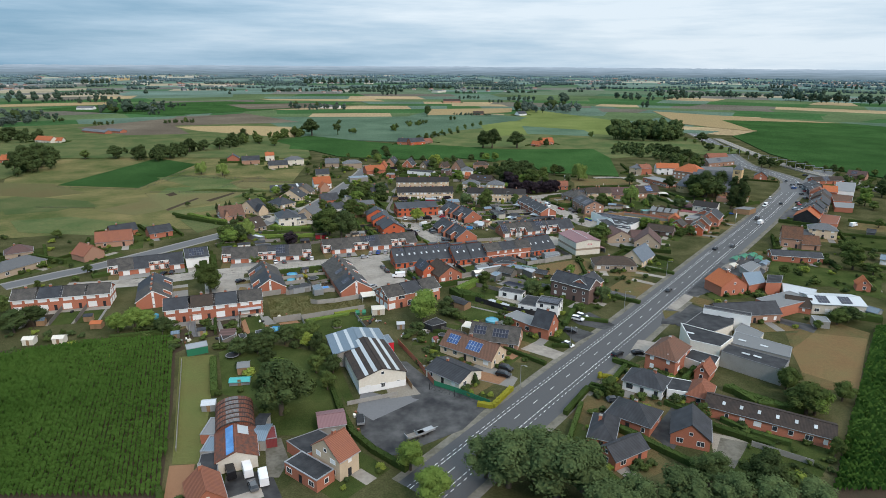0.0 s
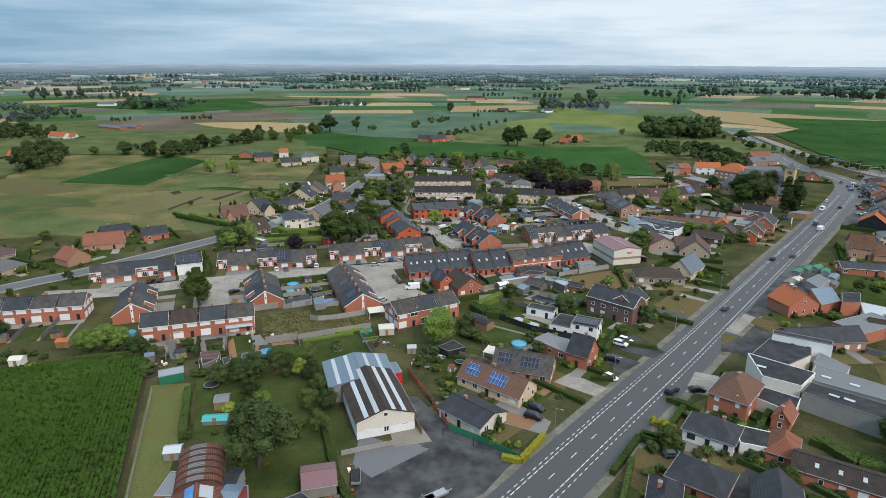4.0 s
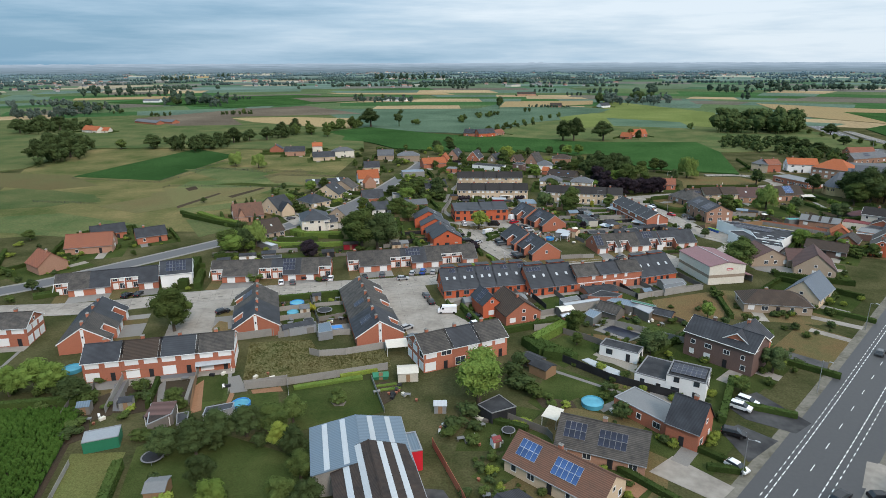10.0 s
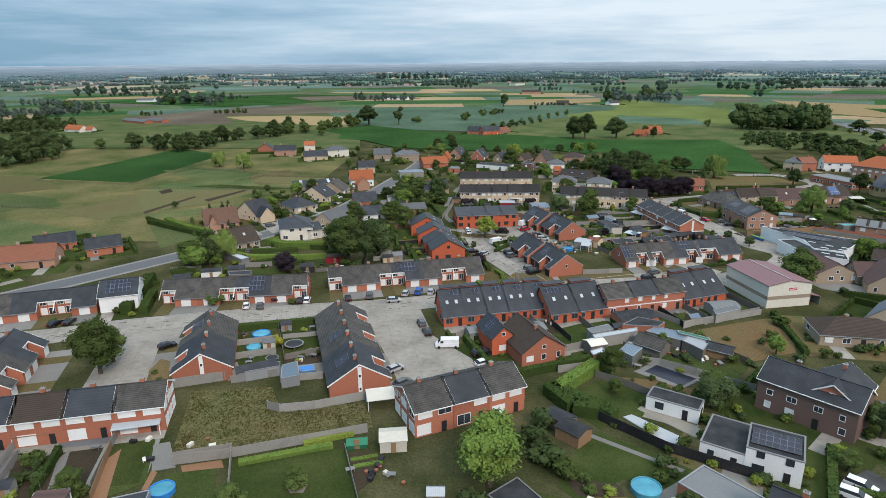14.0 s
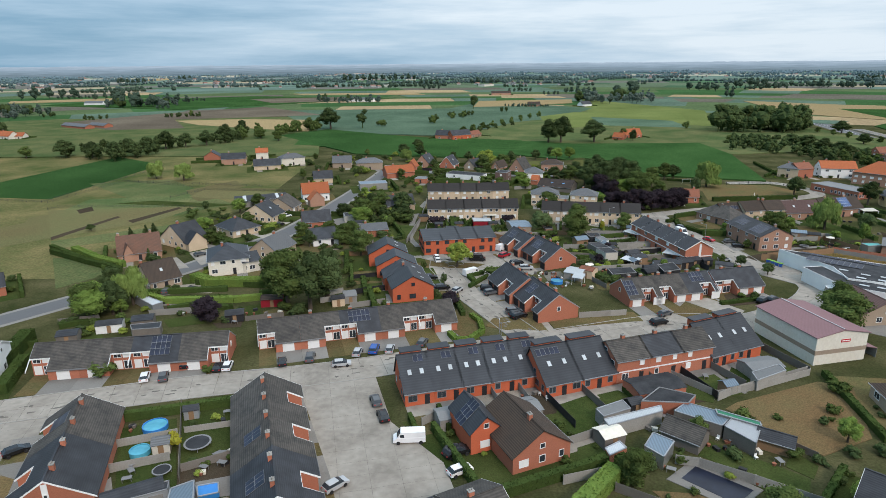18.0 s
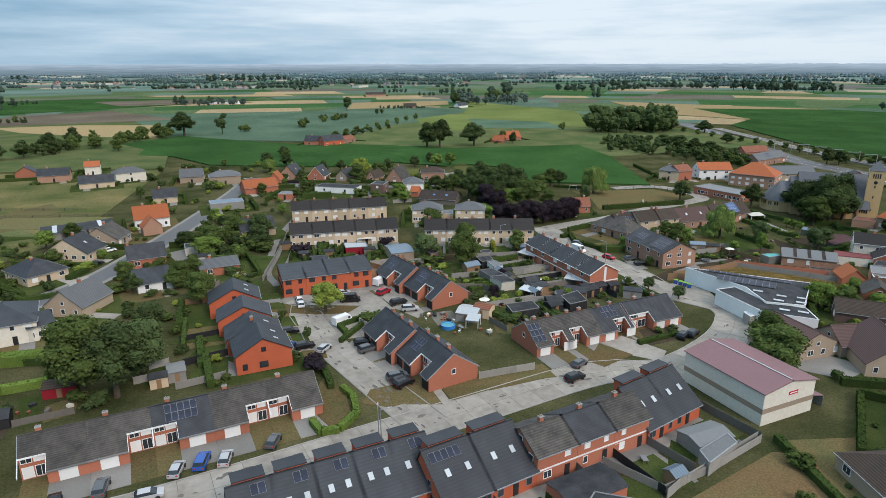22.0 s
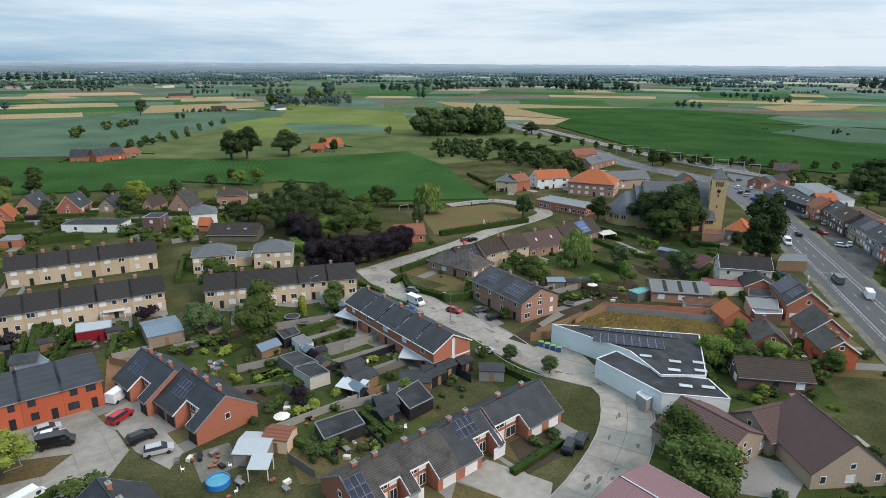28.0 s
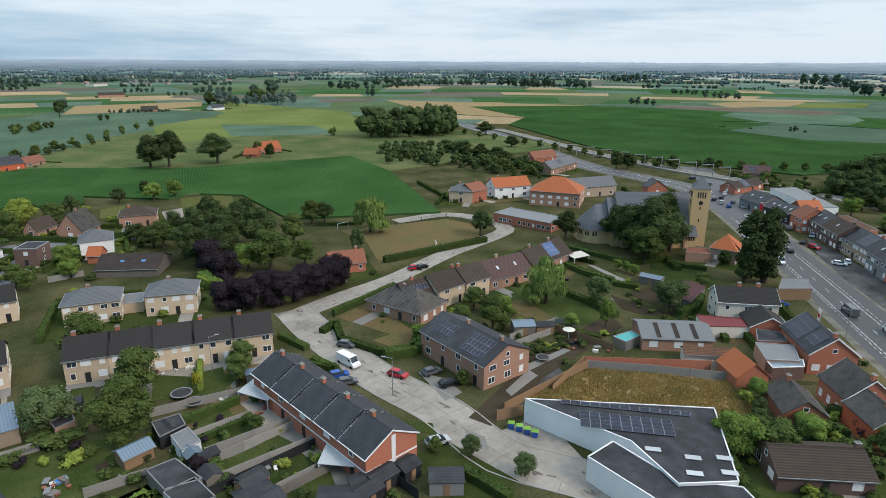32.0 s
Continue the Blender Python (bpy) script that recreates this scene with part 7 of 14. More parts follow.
part('lean_to_wall', Shape().box(-9.2, 5.5, -3.3, -3.2, 0, 2.25), 'concrete', hall, at=wall_pose('f', 18.5, 13.2, 0, 0)[0])
part('ridge_seam', Shape().box(-9.2, 9.2, -0.12, 0.12, 7.86, 7.98), 'light_sheet', hall)

# garden edges, sheds and lawns about the bend and the lane
hedge([(72.3, 348.6), (74.0, 344.4), (75.4, 340.1)], 1.5, 1.6, leaf='hedge_leaf')
hedge([(67.4, 407.5), (71.7, 410.5), (70.3, 401.7), (75.1, 393.1), (78.4, 389.6)], 1.4, 1.6, leaf='hedge_leaf')
hedge([(75.9, 389.4), (82.8, 388.6), (85.6, 392.9)], 2.2, 2.6, leaf='hedge_leaf')
hedge([(58.4, 409.9), (62.1, 400.8)], 1.3, 1.6, leaf='hedge_leaf')
hedge([(61.9, 395.4), (64.9, 388.6)], 1.2, 1.6, leaf='hedge_leaf')
patch('garden_ground', [(67.3, 356.2), (74.3, 356.6), (79.0, 343.4), (68.2, 340.5)], 'lawn', 0.055)
patch('garden_ground', [(66.2, 374.7), (69.3, 368.7), (71.6, 359.1), (67.8, 359.4)], 'lawn', 0.055)
patch('garden_ground', [(70.4, 365.8), (70.4, 362.3), (73.2, 359.7), (74.2, 363.0)], 'lawn', 0.06)
patch('garden_ground', [(49.2, 358.6), (64.4, 352.0), (70.4, 362.3), (67.1, 363.8)], 'bed_soil', 0.04)
patch('garden_ground', [(76.6, 399.0), (87.8, 401.3), (92.0, 397.1), (80.5, 390.8)], 'dry_lawn', 0.05)
patch('garden_ground', [(85.8, 364.7), (106.6, 369.8), (105.7, 362.9), (87.1, 359.5)], 'yard_asphalt', 0.045)
patch('garden_ground', [(78.3, 359.0), (80.3, 355.3), (79.0, 351.9), (76.9, 354.1)], 'paving', 0.055)
shed(68.5, 346.8, -25, 5, 3.4, h=2.4, wall='grey_wall', roof='slate', label='dark green-grey garden store on a lawn')
shed(60.0, 351.6, 20, 4.5, 3.5, h=2.4, wall='black', roof='slate', label='black garden shed with dark roof')
shed(64.4, 352.0, 20, 3.4, 3, h=2.3, wall='black', roof='bitumen', label='black garden shed with dark roof')
shed(56.9, 349.6, 20, 4.2, 3.5, h=2.3, wall='black', roof='slate', label='black garden shed with dark roof')
shed(43.2, 353.4, 20, 4.6, 3.6, h=2.3, wall='wood', roof='slate', label='brown wooden garden shed')
fence([(104.6, 384.9), (119.6, 387.9), (123.4, 383.9)], 1.7, 'concrete', 4.6)
fence([(99.5, 362.1), (112.9, 369.0)], 1.7, 'new_wood', 4.6)
tree('broad', 71.0, 355.3, 3, 3)
tree('silver', 75.5, 351.6, 4, 4)
tree('silver', 80.6, 343.8, 4, 4.4)
tree('bright', 86.5, 394.8, 4, 5)
tree('broad', 104.4, 391.9, 9, 8)
tree('broad', 85.5, 372.2, 3.4, 3.6)
tree('bush_purple', 2.8, 406.9, 3.4, 3.4)
tree('bush', 63.8, 429.9, 3, 4)
tree('broad', 46.9, 393.3, 6, 6)

# gardens south of the first terrace and beside the orange houses
patch('lawn', [(-44.8, 188.9), (-51.2, 202.8), (-32.4, 208.7), (-26.5, 195.4), (-34.4, 191.5)], 'lawn', 0.06)
patch('vegetable_bed', [(-31.5, 206.9), (-28.8, 208.1), (-25.7, 200.5), (-27.4, 197.9)], 'bed_soil', 0.07)
patch('terrace', [(20.8, 227.4), (23.0, 230.1), (31.8, 221.0), (29.6, 218.7)], 'gravel', 0.09)
patch('lawn', [(-42.0, 314.0), (-41.7, 319.4), (-35.6, 321.3), (-33.6, 315.9)], 'lawn', 0.06)
patch('lawn', [(-44.8, 322.4), (-43.7, 327.3), (-36.7, 329.3), (-35.3, 324.5)], 'lawn', 0.06)
patch('lawn', [(-50.5, 331.6), (-48.9, 335.1), (-39.4, 336.5), (-38.1, 331.9)], 'lawn', 0.06)
patch('lawn', [(-52.8, 316.3), (-47.9, 322.8), (-46.4, 320.0), (-48.7, 310.7)], 'lawn', 0.055)
patch('terrace', [(-33.6, 313.9), (-35.1, 321.2), (-32.3, 319.5), (-30.9, 315.0)], 'paving', 0.065)
patch('terrace', [(-36.3, 323.5), (-38.1, 333.1), (-36.2, 331.3), (-33.6, 323.2)], 'paving', 0.065)
patch('lawn', [(-15.1, 306.5), (-13.8, 312.1), (-8.3, 302.4), (-7.9, 295.3), (-11.6, 292.5), (-14.4, 297.1)], 'dry_lawn', 0.1)
patch('lawn', [(42.8, 311.3), (48.6, 319.6), (53.9, 313.1), (45.5, 308.3)], 'dry_lawn', 0.07)
patch('driveway', [(53.7, 312.6), (48.8, 320.2), (55.4, 322.8), (62.2, 313.8), (58.7, 309.3)], 'slab_concrete', 0.066)
patch('lawn', [(-6.1, 300.0), (-4.4, 305.1), (7.8, 308.6), (8.4, 301.3), (-0.8, 297.9)], 'dry_lawn', 0.07)
patch('lawn', [(10.1, 303.3), (8.4, 308.6), (32.7, 311.2), (34.0, 305.3)], 'dry_lawn', 0.07)
patch('path', [(6.1, 309.6), (8.4, 308.6), (11.0, 297.8), (9.4, 297.4)], 'slab_concrete', 0.08)
patch('bed', [(60.8, 325.4), (69.2, 327.7), (68.6, 319.5), (59.7, 317.0)], 'bed_soil', 0.07)
fence([(-32.3, 208.3), (-26.4, 194.9)], 1.2, 'concrete', 4.6)
fence([(-44.2, 320.2), (-35.3, 324.5)], 1.7, 'black', 4.6)
fence([(-42.9, 310.0), (-33.9, 313.9)], 1.6, 'concrete', 4.6)
fence([(-47.5, 321.4), (-52.3, 318.2)], 1.6, 'concrete', 4.6)
fence([(-48.3, 332.9), (-39.0, 336.4)], 1.4, 'black', 4.6)
shed(-44.2, 315.3, 20, 3.4, 4.5, h=2.3, wall='concrete', roof='flat_grey', label='pale concrete garden store beside a lawn')
shed(-46.8, 312.3, 20, 3.4, 3, h=2.3, wall='cream', roof='bitumen', label='small cream garden hut with dark roof')
hedge([(57.4, 317.9), (69.2, 322.0)], 1.0, 1.2, leaf='hedge_leaf')
hedge([(-10.0, 305.8), (-7.8, 302.3), (-6.9, 296.1), (-10.0, 291.1), (-13.0, 290.6), (-15.0, 294.4)], 1.3, 1.2, leaf='leaf_bright')
hedge([(-40.1, 208.8), (-32.2, 213.1)], 0.9, 1.6, leaf='leaf_lime')
tree('broad', -37.9, 199.1, 3, 3.6)
tree('bush', -82.6, 198.3, 2.2, 2.6)
tree('bush', -76.2, 196.4, 1.4, 1.8)
tree('bush_dark', -82.7, 194.0, 2, 2.6)
tree('silver', -22.7, 319.6, 5, 3)
tree('bush_purple', -78.6, 326.7, 2, 2.6)
tree('bush', 3.4, 321.8, 3.4, 2.8)
tree('bush', -3.4, 336.9, 4, 5)
tree('silver', -18.8, 330.7, 3.4, 2.4)
tree('bush', 64.8, 323.2, 1.6, 2.2)
tree('bush_dark', 68.9, 324.3, 1.6, 2.4)
clutter(-27.5, 202.9, 5, 2.6, 660)
clutter(-31.8, 260.8, 5, 2.6, 720)
clutter(-31.8, 316.9, 4, 2.6, 425)

# mauve villa
house(91.9, 312.1, 10, 14.5, 12, 2.8, 3.4, roof='y', wall='sand', tile='mauve_tile', chim=(), label='bungalow wing with mauve tiles')
house(104.2, 310.2, -3.6, 10.5, 9, 2.8, 3, wall='sand', tile='mauve_tile', chim=(), label='bungalow wing with mauve tiles')
house(105.6, 302.4, -18.1, 12.6, 14, 3, 5, roof='y', wall='sand', tile='mauve_tile', chim=(), label='villa with steep mauve tiled roof')

# between the street and the main road
house(78.2, 265.3, -3.8, 18.7, 10, 2.8, 3, roof='h', wall='sand', tile='brown_tile', chim=(0.3,), label='bungalow with brown hipped roof')
house(39.9, 211.7, -23.3, 8.3, 8.1, 4.8, 0.2, roof='f', wall='white', tile='bitumen', chim=(), pv=(('f', 0, 0.5, 7, 3),), trim='black', shutter=0, label='white cubic modern house with rows of solar panels')
house(33.8, 215.7, -27.2, 7.2, 10, 3.2, 0.2, roof='f', wall='white', tile='bitumen', chim=(), trim='black', shutter=0, label='white low wing of a modern house')
house(27.7, 227.5, -26.8, 9.7, 4.5, 2.8, 0.2, roof='f', wall='white', tile='bitumen', chim=(), trim='black', shutter=0, name='pool_house', label='white flat-roofed pool house')
house(18, 186.7, -16.6, 16.3, 10.2, 2.6, 3.6, wall='pale_brick', tile='old_tile', chim=(0.5,), pv=(('f', -5, 0.55, 4, 2), ('f', 2, 0.5, 5, 2)), label='pale brick house with grey roof and solar panels')
house(35.4, 193.2, -34.8, 6.3, 7.9, 4.2, 4.4, wall='brick', tile='slate', chim=(0.6,), label='brick house with steep dark roof and tall chimney')
house(29, 199.7, -46.2, 12.5, 7, 3, 0.2, roof='f', wall='brick', tile='flat_grey', sides='f', door=False, name='annex_building', label='flat-roofed brick annex with grey roofing')
house(9.8, 176.7, -35.8, 19.2, 9.1, 2.8, 3.4, wall='cream', tile='russet_tile', chim=(0.45,), pv=(('f', -6, 0.55, 4, 2, 'solar_blue'), ('f', 2, 0.5, 5, 2, 'solar_blue')), label='cream bungalow with blue solar panels on red-brown tiles')
house(3.4, 162.2, -41.2, 12.9, 10.1, 2.6, 1.8, wall='offwhite', tile='slate', chim=(0.3,), label='low cottage with dark roof')

# warehouse
house(-20.9, 164.9, 21.6, 13.8, 21.8, 4.6, 2.2, roof='y', wall='offwhite', tile='brown_sheet', chim=(), sides='l', name='warehouse_building', door=False, bands=((0, 2.0, 'white'),), dense=4, label='off-white warehouse with brown corrugated roof and light strips', strips=(('f', 0, 0.35, 22, 1.1, 'light_sheet'), ('f', 0, 0.72, 22, 1.1, 'light_sheet'), ('b', 0, 0.35, 22, 1.1, 'light_sheet'), ('b', 0, 0.72, 22, 1.1, 'light_sheet')))
house(-27.2, 176.9, 19.4, 17, 14.1, 4.6, 1.6, roof='y', wall='concrete', tile='zinc', chim=(), sides='', name='warehouse_building', door=False, label='warehouse part with blue-grey metal roof', strips=(('f', 0, 0.3, 14, 1.0, 'light_sheet'), ('f', 0, 0.7, 14, 1.0, 'light_sheet'), ('b', 0, 0.3, 14, 1.0, 'light_sheet'), ('b', 0, 0.7, 14, 1.0, 'light_sheet')))
house(-17.6, 179.4, 22, 2.2, 6, 4.2, 0.1, roof='f', wall='red_panel', tile='zinc', sides='', door=False, name='warehouse_building', label='red sheet end wall of the warehouse')

# near yard
house(-24.4, 119.9, -39.8, 9.6, 5.7, 5.2, 3.6, roof='y', wall='cream', tile='red_tile', chim=(0.5,), label='cream house with red tiled gable roof')
house(-29.7, 116.2, -37.2, 10.8, 5.1, 3, 0.2, roof='f', wall='brick', tile='bitumen', name='annex_building', label='flat-roofed brick annex with dark roofing')
house(-28.3, 136, 16, 6.6, 7, 2.6, 1.2, wall='concrete', tile='pink_sheet', chim=(), sides='', door=False, name='shed_building', label='garage with mauve sheet roof')
house(-48.5, 123.8, 19.7, 9, 11.7, 3.2, 1.9, roof='y', wall='offwhite', tile='rust_sheet', chim=(), sides='', door=False, name='workshop_building', label='workshop with rusty corrugated roof and blue sheets', strips=(('b', 0, 0.72, 11.2, 1.9, 'blue_sheet'), ('f', 3.6, 0.62, 3.6, 2.6, 'light_sheet')))


def vault_hall(x, y, rot, w, ln, eave, rise):
    """A barrel-roofed workshop of rusty sheets with ribs and pale patches along its crown."""
    FOOT.append((x, y, radians(rot), w, ln))
    ob = thing("workshop_building", x, y, rot, "barrel-roofed workshop of rusty corrugated sheets", "workshop")
    part("wall", Shape().box(-w / 2 + 0.1, w / 2 - 0.1, -ln / 2 + 0.1, ln / 2 - 0.1, 0, eave), "offwhite", ob)
    n = 12

    def arc(y0, y1, lift, a0=0.0, a1=1.0):
        s, k = Shape(), max(2, round(n * (a1 - a0)))
        pts = [math.pi * (a0 + (a1 - a0) * i / k) for i in range(k + 1)]
        v = [(-(w / 2 + lift) * math.cos(a), yy, eave + (rise + lift) * math.sin(a) + dz) for a in pts for yy, dz in ((y0, 0), (y1, 0), (y1, -0.1), (y0, -0.1))]
        f = [(4 * i + j, 4 * i + (j + 1) % 4, 4 * i + 4 + (j + 1) % 4, 4 * i + 4 + j) for i in range(k) for j in range(4)]
        return s.add(v, f + [(3, 2, 1, 0), (4 * k, 4 * k + 1, 4 * k + 2, 4 * k + 3)])

    roof = part("roof", arc(-ln / 2, ln / 2, 0.0), "rust_sheet", ob)
    k = round(ln / 2.1)
    for i in range(k):
        y0 = -ln / 2 + ln * i / k
        part("rib", arc(y0, y0 + 0.5, 0.035), "brown_sheet", roof)
        for j in range(3):
            part("pale_sheet", arc(y0 + 0.55 + 0.5 * j, y0 + 0.85 + 0.5 * j, 0.05, 0.36, 0.58), "flat_grey", roof)
    for sg in (-1, 1):
        v = [(-(w / 2 - 0.1) * math.cos(math.pi * i / n), sg * (ln / 2 - 0.1), eave + (rise - 0.1) * math.sin(math.pi * i / n)) for i in range(n + 1)]
        part("gable", Shape().add(v, [tuple(range(n + 1)) if sg > 0 else tuple(range(n, -1, -1))]), "rust_sheet", ob)
    return ob


vault_hall(-52.7, 135.6, 19.7, 9.4, 13.0, 2.8, 2.6)
house(-47.3, 120.8, 5.1, 7.9, 1, 2.9, 0.1, roof='f', wall='black', tile='bitumen', sides='', door=False, name='shed_building', label='dark workshop front with wide doors')
house(-50, 108, 28.6, 7.1, 9, 3, 3, roof='y', wall='brick', tile='red_tile', chim=(0.9,), label='house with weathered red tiles')
house(-56.8, 132, 0.6, 4.1, 7.4, 2.6, 0.2, roof='f', wall='brick', tile='flat_grey', sides='', door=False, name='shed_building', label='brick shed with grey sheet roof')
house(-54.3, 124.7, 0.6, 3.9, 6.3, 2.6, 0.2, roof='f', wall='concrete', tile='zinc', sides='', door=False, name='shed_building', label='shed with pale sheet roof')

# gardens between the two long houses
patch('lawn', [(-72.5, 250.8), (-63.7, 254.9), (-54.4, 236.4), (-61.7, 231.7)], 'lawn', 0.05)
patch('yard', [(-66.5, 234.4), (-66.0, 237.8), (-61.7, 231.7), (-63.9, 228.9)], 'paving', 0.055)
patch('lawn', [(-63.9, 257.2), (-54.6, 260.9), (-46.9, 242.3), (-55.0, 238.8)], 'lawn', 0.05)
patch('lawn', [(-49.7, 232.8), (-45.6, 234.8), (-44.9, 231.8), (-48.8, 230.7)], 'lawn', 0.056)
patch('flower_bed', [(-56.3, 240.5), (-47.7, 244.4), (-45.7, 239.7), (-54.3, 236.4)], 'bed_soil', 0.056)
patch('yard', [(-51.8, 237.5), (-45.9, 239.7), (-44.1, 234.9), (-49.9, 233.3)], 'paving', 0.055)
hedge([(-73.9, 253.3), (-64.6, 256.7), (-54.8, 260.4)], 1.9, 1.2)
pool(-65.9, 251.4, 2.2)
pool(-64.6, 244.0, 1.7, 'water')
trampoline(-55.7, 246.7, 2.3)
trampoline(-58.1, 239.1, 1.5)
shed(-61.2, 245.1, 20, 2.8, 2.6, h=2.1, wall='offwhite', roof='grey_tile', label='white playhouse shed with grey roof')
shed(-61.0, 255.6, 20, 2.6, 2.0, h=2.0, wall='galvanised', roof='slate', label='small metal garden shed beside a hedge')
flat_block('lean_to_building', [(-61.7, 230.9), (-54.4, 234.8), (-53.6, 232.8), (-60.0, 229.3)], 2.2, 'galvanised', 'slate', 'long low garden store with dark roof', rim='grey_wall')
flat_block('shed_building', [(-53.2, 232.9), (-50.5, 235.0), (-47.9, 229.1), (-51.3, 227.3)], 2.3, 'galvanised', 'zinc', 'metal garden store with zinc roof', rim='galvanised')
flat_block('pool_cover', [(-50.5, 235.4), (-47.5, 236.5), (-46.4, 234.2), (-49.2, 233.0)], 0.9, 'pool_blue', 'pool_blue', 'rectangular frame pool under blue cover', rim='galvanised')
fence([(-69.8, 245.4), (-60.6, 249.5)], 1.6, 'concrete')
fence([(-67.2, 238.6), (-58.5, 242.6)], 1.7, 'concrete')
fence([(-62.8, 228.2), (-54.2, 232.4)], 1.8, 'concrete')
fence([(-64.7, 259.0), (-54.3, 237.2)], 1.7, 'wood')
fence([(-55.2, 239.7), (-47.5, 244.4)], 1.6, 'wood')
fence([(-52.5, 229.7), (-43.9, 232.3)], 1.8, 'concrete')
fence([(-59.9, 250.4), (-51.1, 253.4)], 1.3, 'concrete')
tree('bush_yellow', -59.4, 246.2, 3.2, 2.6)
tree('bush_dark', -54.3, 241.9, 1.4, 1.4)
tree('bush', -51.9, 241.4, 1.2, 1.3)
tree('bush_lime', -56.0, 255.2, 1.2, 1.6)
tree('bush', -48.3, 243.0, 1.3, 1.3)
tree('bush_dark', -59.3, 252.6, 1.5, 1.4)
tree('bush_lime', -52.0, 239.1, 1.0, 1.4)
clutter(-50.8, 240.1, 5, 2.0, 445)
clutter(-50.6, 244.7, 5, 2.0, 465)
clutter(-63.6, 238.6, 3, 2.0, 318)
clutter(-54.4, 255.8, 4, 2.0, 470)
clutter(-71.3, 250.9, 3, 2.0, 310)

# gardens behind the orange terraces and by the dark pool
flat_block('lean_to_building', [(15.0, 255.3), (26.3, 260.6), (26.1, 258.6), (15.5, 253.3)], 2.6, 'concrete', 'light_sheet', 'long white sheet-roofed lean-to', rim='galvanised')
flat_block('lean_to_building', [(22.9, 261.5), (27.6, 266.9), (33.7, 264.3), (31.5, 261.4)], 2.8, 'brick', 'bitumen', 'long brick garage with dark flat roof', rim='grey_wall')
flat_block('shed_building', [(14.2, 259.0), (19.7, 262.4), (20.6, 259.5), (15.2, 256.5)], 2.4, 'concrete', 'flat_grey', 'pale concrete garden store with flat roof', rim='galvanised')
flat_block('shed_building', [(48.2, 274.9), (55.3, 278.8), (55.5, 276.1), (48.0, 271.5)], 2.4, 'concrete', 'flat_grey', 'pale concrete garden store with flat roof', rim='galvanised')
shed(15.4, 252.2, 25, 4.2, 3.6, h=2.3, wall='grey_wood', roof='offwhite', label='open garden pavilion with white roof')
flat_block('shed_building', [(13.8, 247.3), (16.6, 249.4), (17.4, 247.6), (14.2, 245.3)], 2.2, 'brick', 'light_sheet', 'small brick store with pale roof', rim='galvanised')
house(28.6, 253.4, -38, 6.5, 5, 2.2, 1.6, wall='grey_wood', tile='old_tile', chim=(), sides='', door=False, name='barn_building', label='dark tiled garden shelter with timber walls')
flat_block('lean_to_building', [(20.3, 247.9), (22.7, 251.9), (25.6, 249.5), (22.7, 245.0)], 2.5, 'aluminium', 'zinc', 'glazed patio room with pale roof', rim='galvanised')
flat_block('lean_to_building', [(28.2, 259.0), (31.3, 262.1), (38.2, 258.2), (35.2, 254.6)], 2.5, 'grey_wood', 'zinc', 'patched sheet-roofed lean-to over garden clutter', rim='galvanised')
flat_block('lean_to_building', [(35.4, 254.3), (38.2, 257.6), (42.0, 255.1), (38.8, 249.5)], 2.7, 'grey_wood', 'galvanised', 'corrugated lean-to with green ridge sheets', rim='galvanised')
flat_block('lean_to_building', [(35.6, 259.4), (41.9, 255.6), (41.6, 254.2), (35.4, 257.9)], 2.9, 'grey_wood', 'green_sheet', 'narrow lean-to with green roof edge', rim='galvanised')
house(43.4, 252.5, -30, 5.5, 3.6, 2.1, 0.9, wall='wood', tile='slate', chim=(), sides='', door=False, name='shed_building', label='timber garden pavilion with slate roof')
patch('terrace', [(22.7, 242.8), (28.7, 248.5), (36.9, 241.1), (31.2, 236.2)], 'paving', 0.08)
patch('pool_basin', [(25.1, 243.1), (28.3, 246.3), (35.3, 240.9), (31.6, 237.5)], 'solar_cell', 0.12, label='dark covered swimming pool in a garden', category='pool')
clutter(34.9, 253.2, 8, 2.6, 1280)
clutter(37.0, 252.9, 8, 2.6, 1302)
clutter(33.4, 254.4, 6, 2.6, 1262)
clutter(24.0, 259.7, 6, 2.6, 1160)
clutter(25.4, 258.3, 6, 2.6, 1175)
clutter(35.9, 244.6, 3, 2.6, 1320)
clutter(25.0, 245.5, 3, 2.6, 1202)
clutter(40.5, 249.6, 4, 2.6, 1350)
clutter(21.5, 258.0, 4, 2.6, 1140)
fence([(25.2, 246.9), (28.8, 246.2), (36.0, 242.4), (42.5, 238.5), (45.9, 236.6)], 1.8, 'concrete')
fence([(14.1, 239.4), (19.8, 236.2), (24.3, 232.5)], 1.7, 'wood')
fence([(39.1, 267.3), (42.3, 269.5), (61.5, 279.4)], 1.9, 'concrete')
fence([(8.3, 250.8), (14.0, 254.2), (17.7, 259.7)], 1.8, 'concrete')
fence([(6.3, 240.5), (14.3, 243.5)], 1.8, 'concrete')
fence([(42.3, 257.2), (49.1, 249.5)], 1.3, 'wood')
patch('lawn', [(9.6, 233.4), (14.4, 238.2), (24.0, 232.1), (21.0, 230.2), (9.0, 229.1)], 'lawn', 0.055)
patch('lawn', [(32.2, 254.3), (38.5, 249.4), (43.7, 245.6), (45.4, 244.2), (43.2, 240.2), (36.6, 244.2), (29.7, 249.4)], 'lawn', 0.05)
patch('lawn', [(45.8, 251.8), (48.3, 247.7), (45.8, 244.2), (42.9, 247.2)], 'lawn', 0.058)
patch('lawn', [(19.7, 239.9), (26.0, 239.6), (32.2, 236.7), (39.4, 237.4), (31.2, 231.2), (24.8, 231.9)], 'brown_lawn', 0.055)
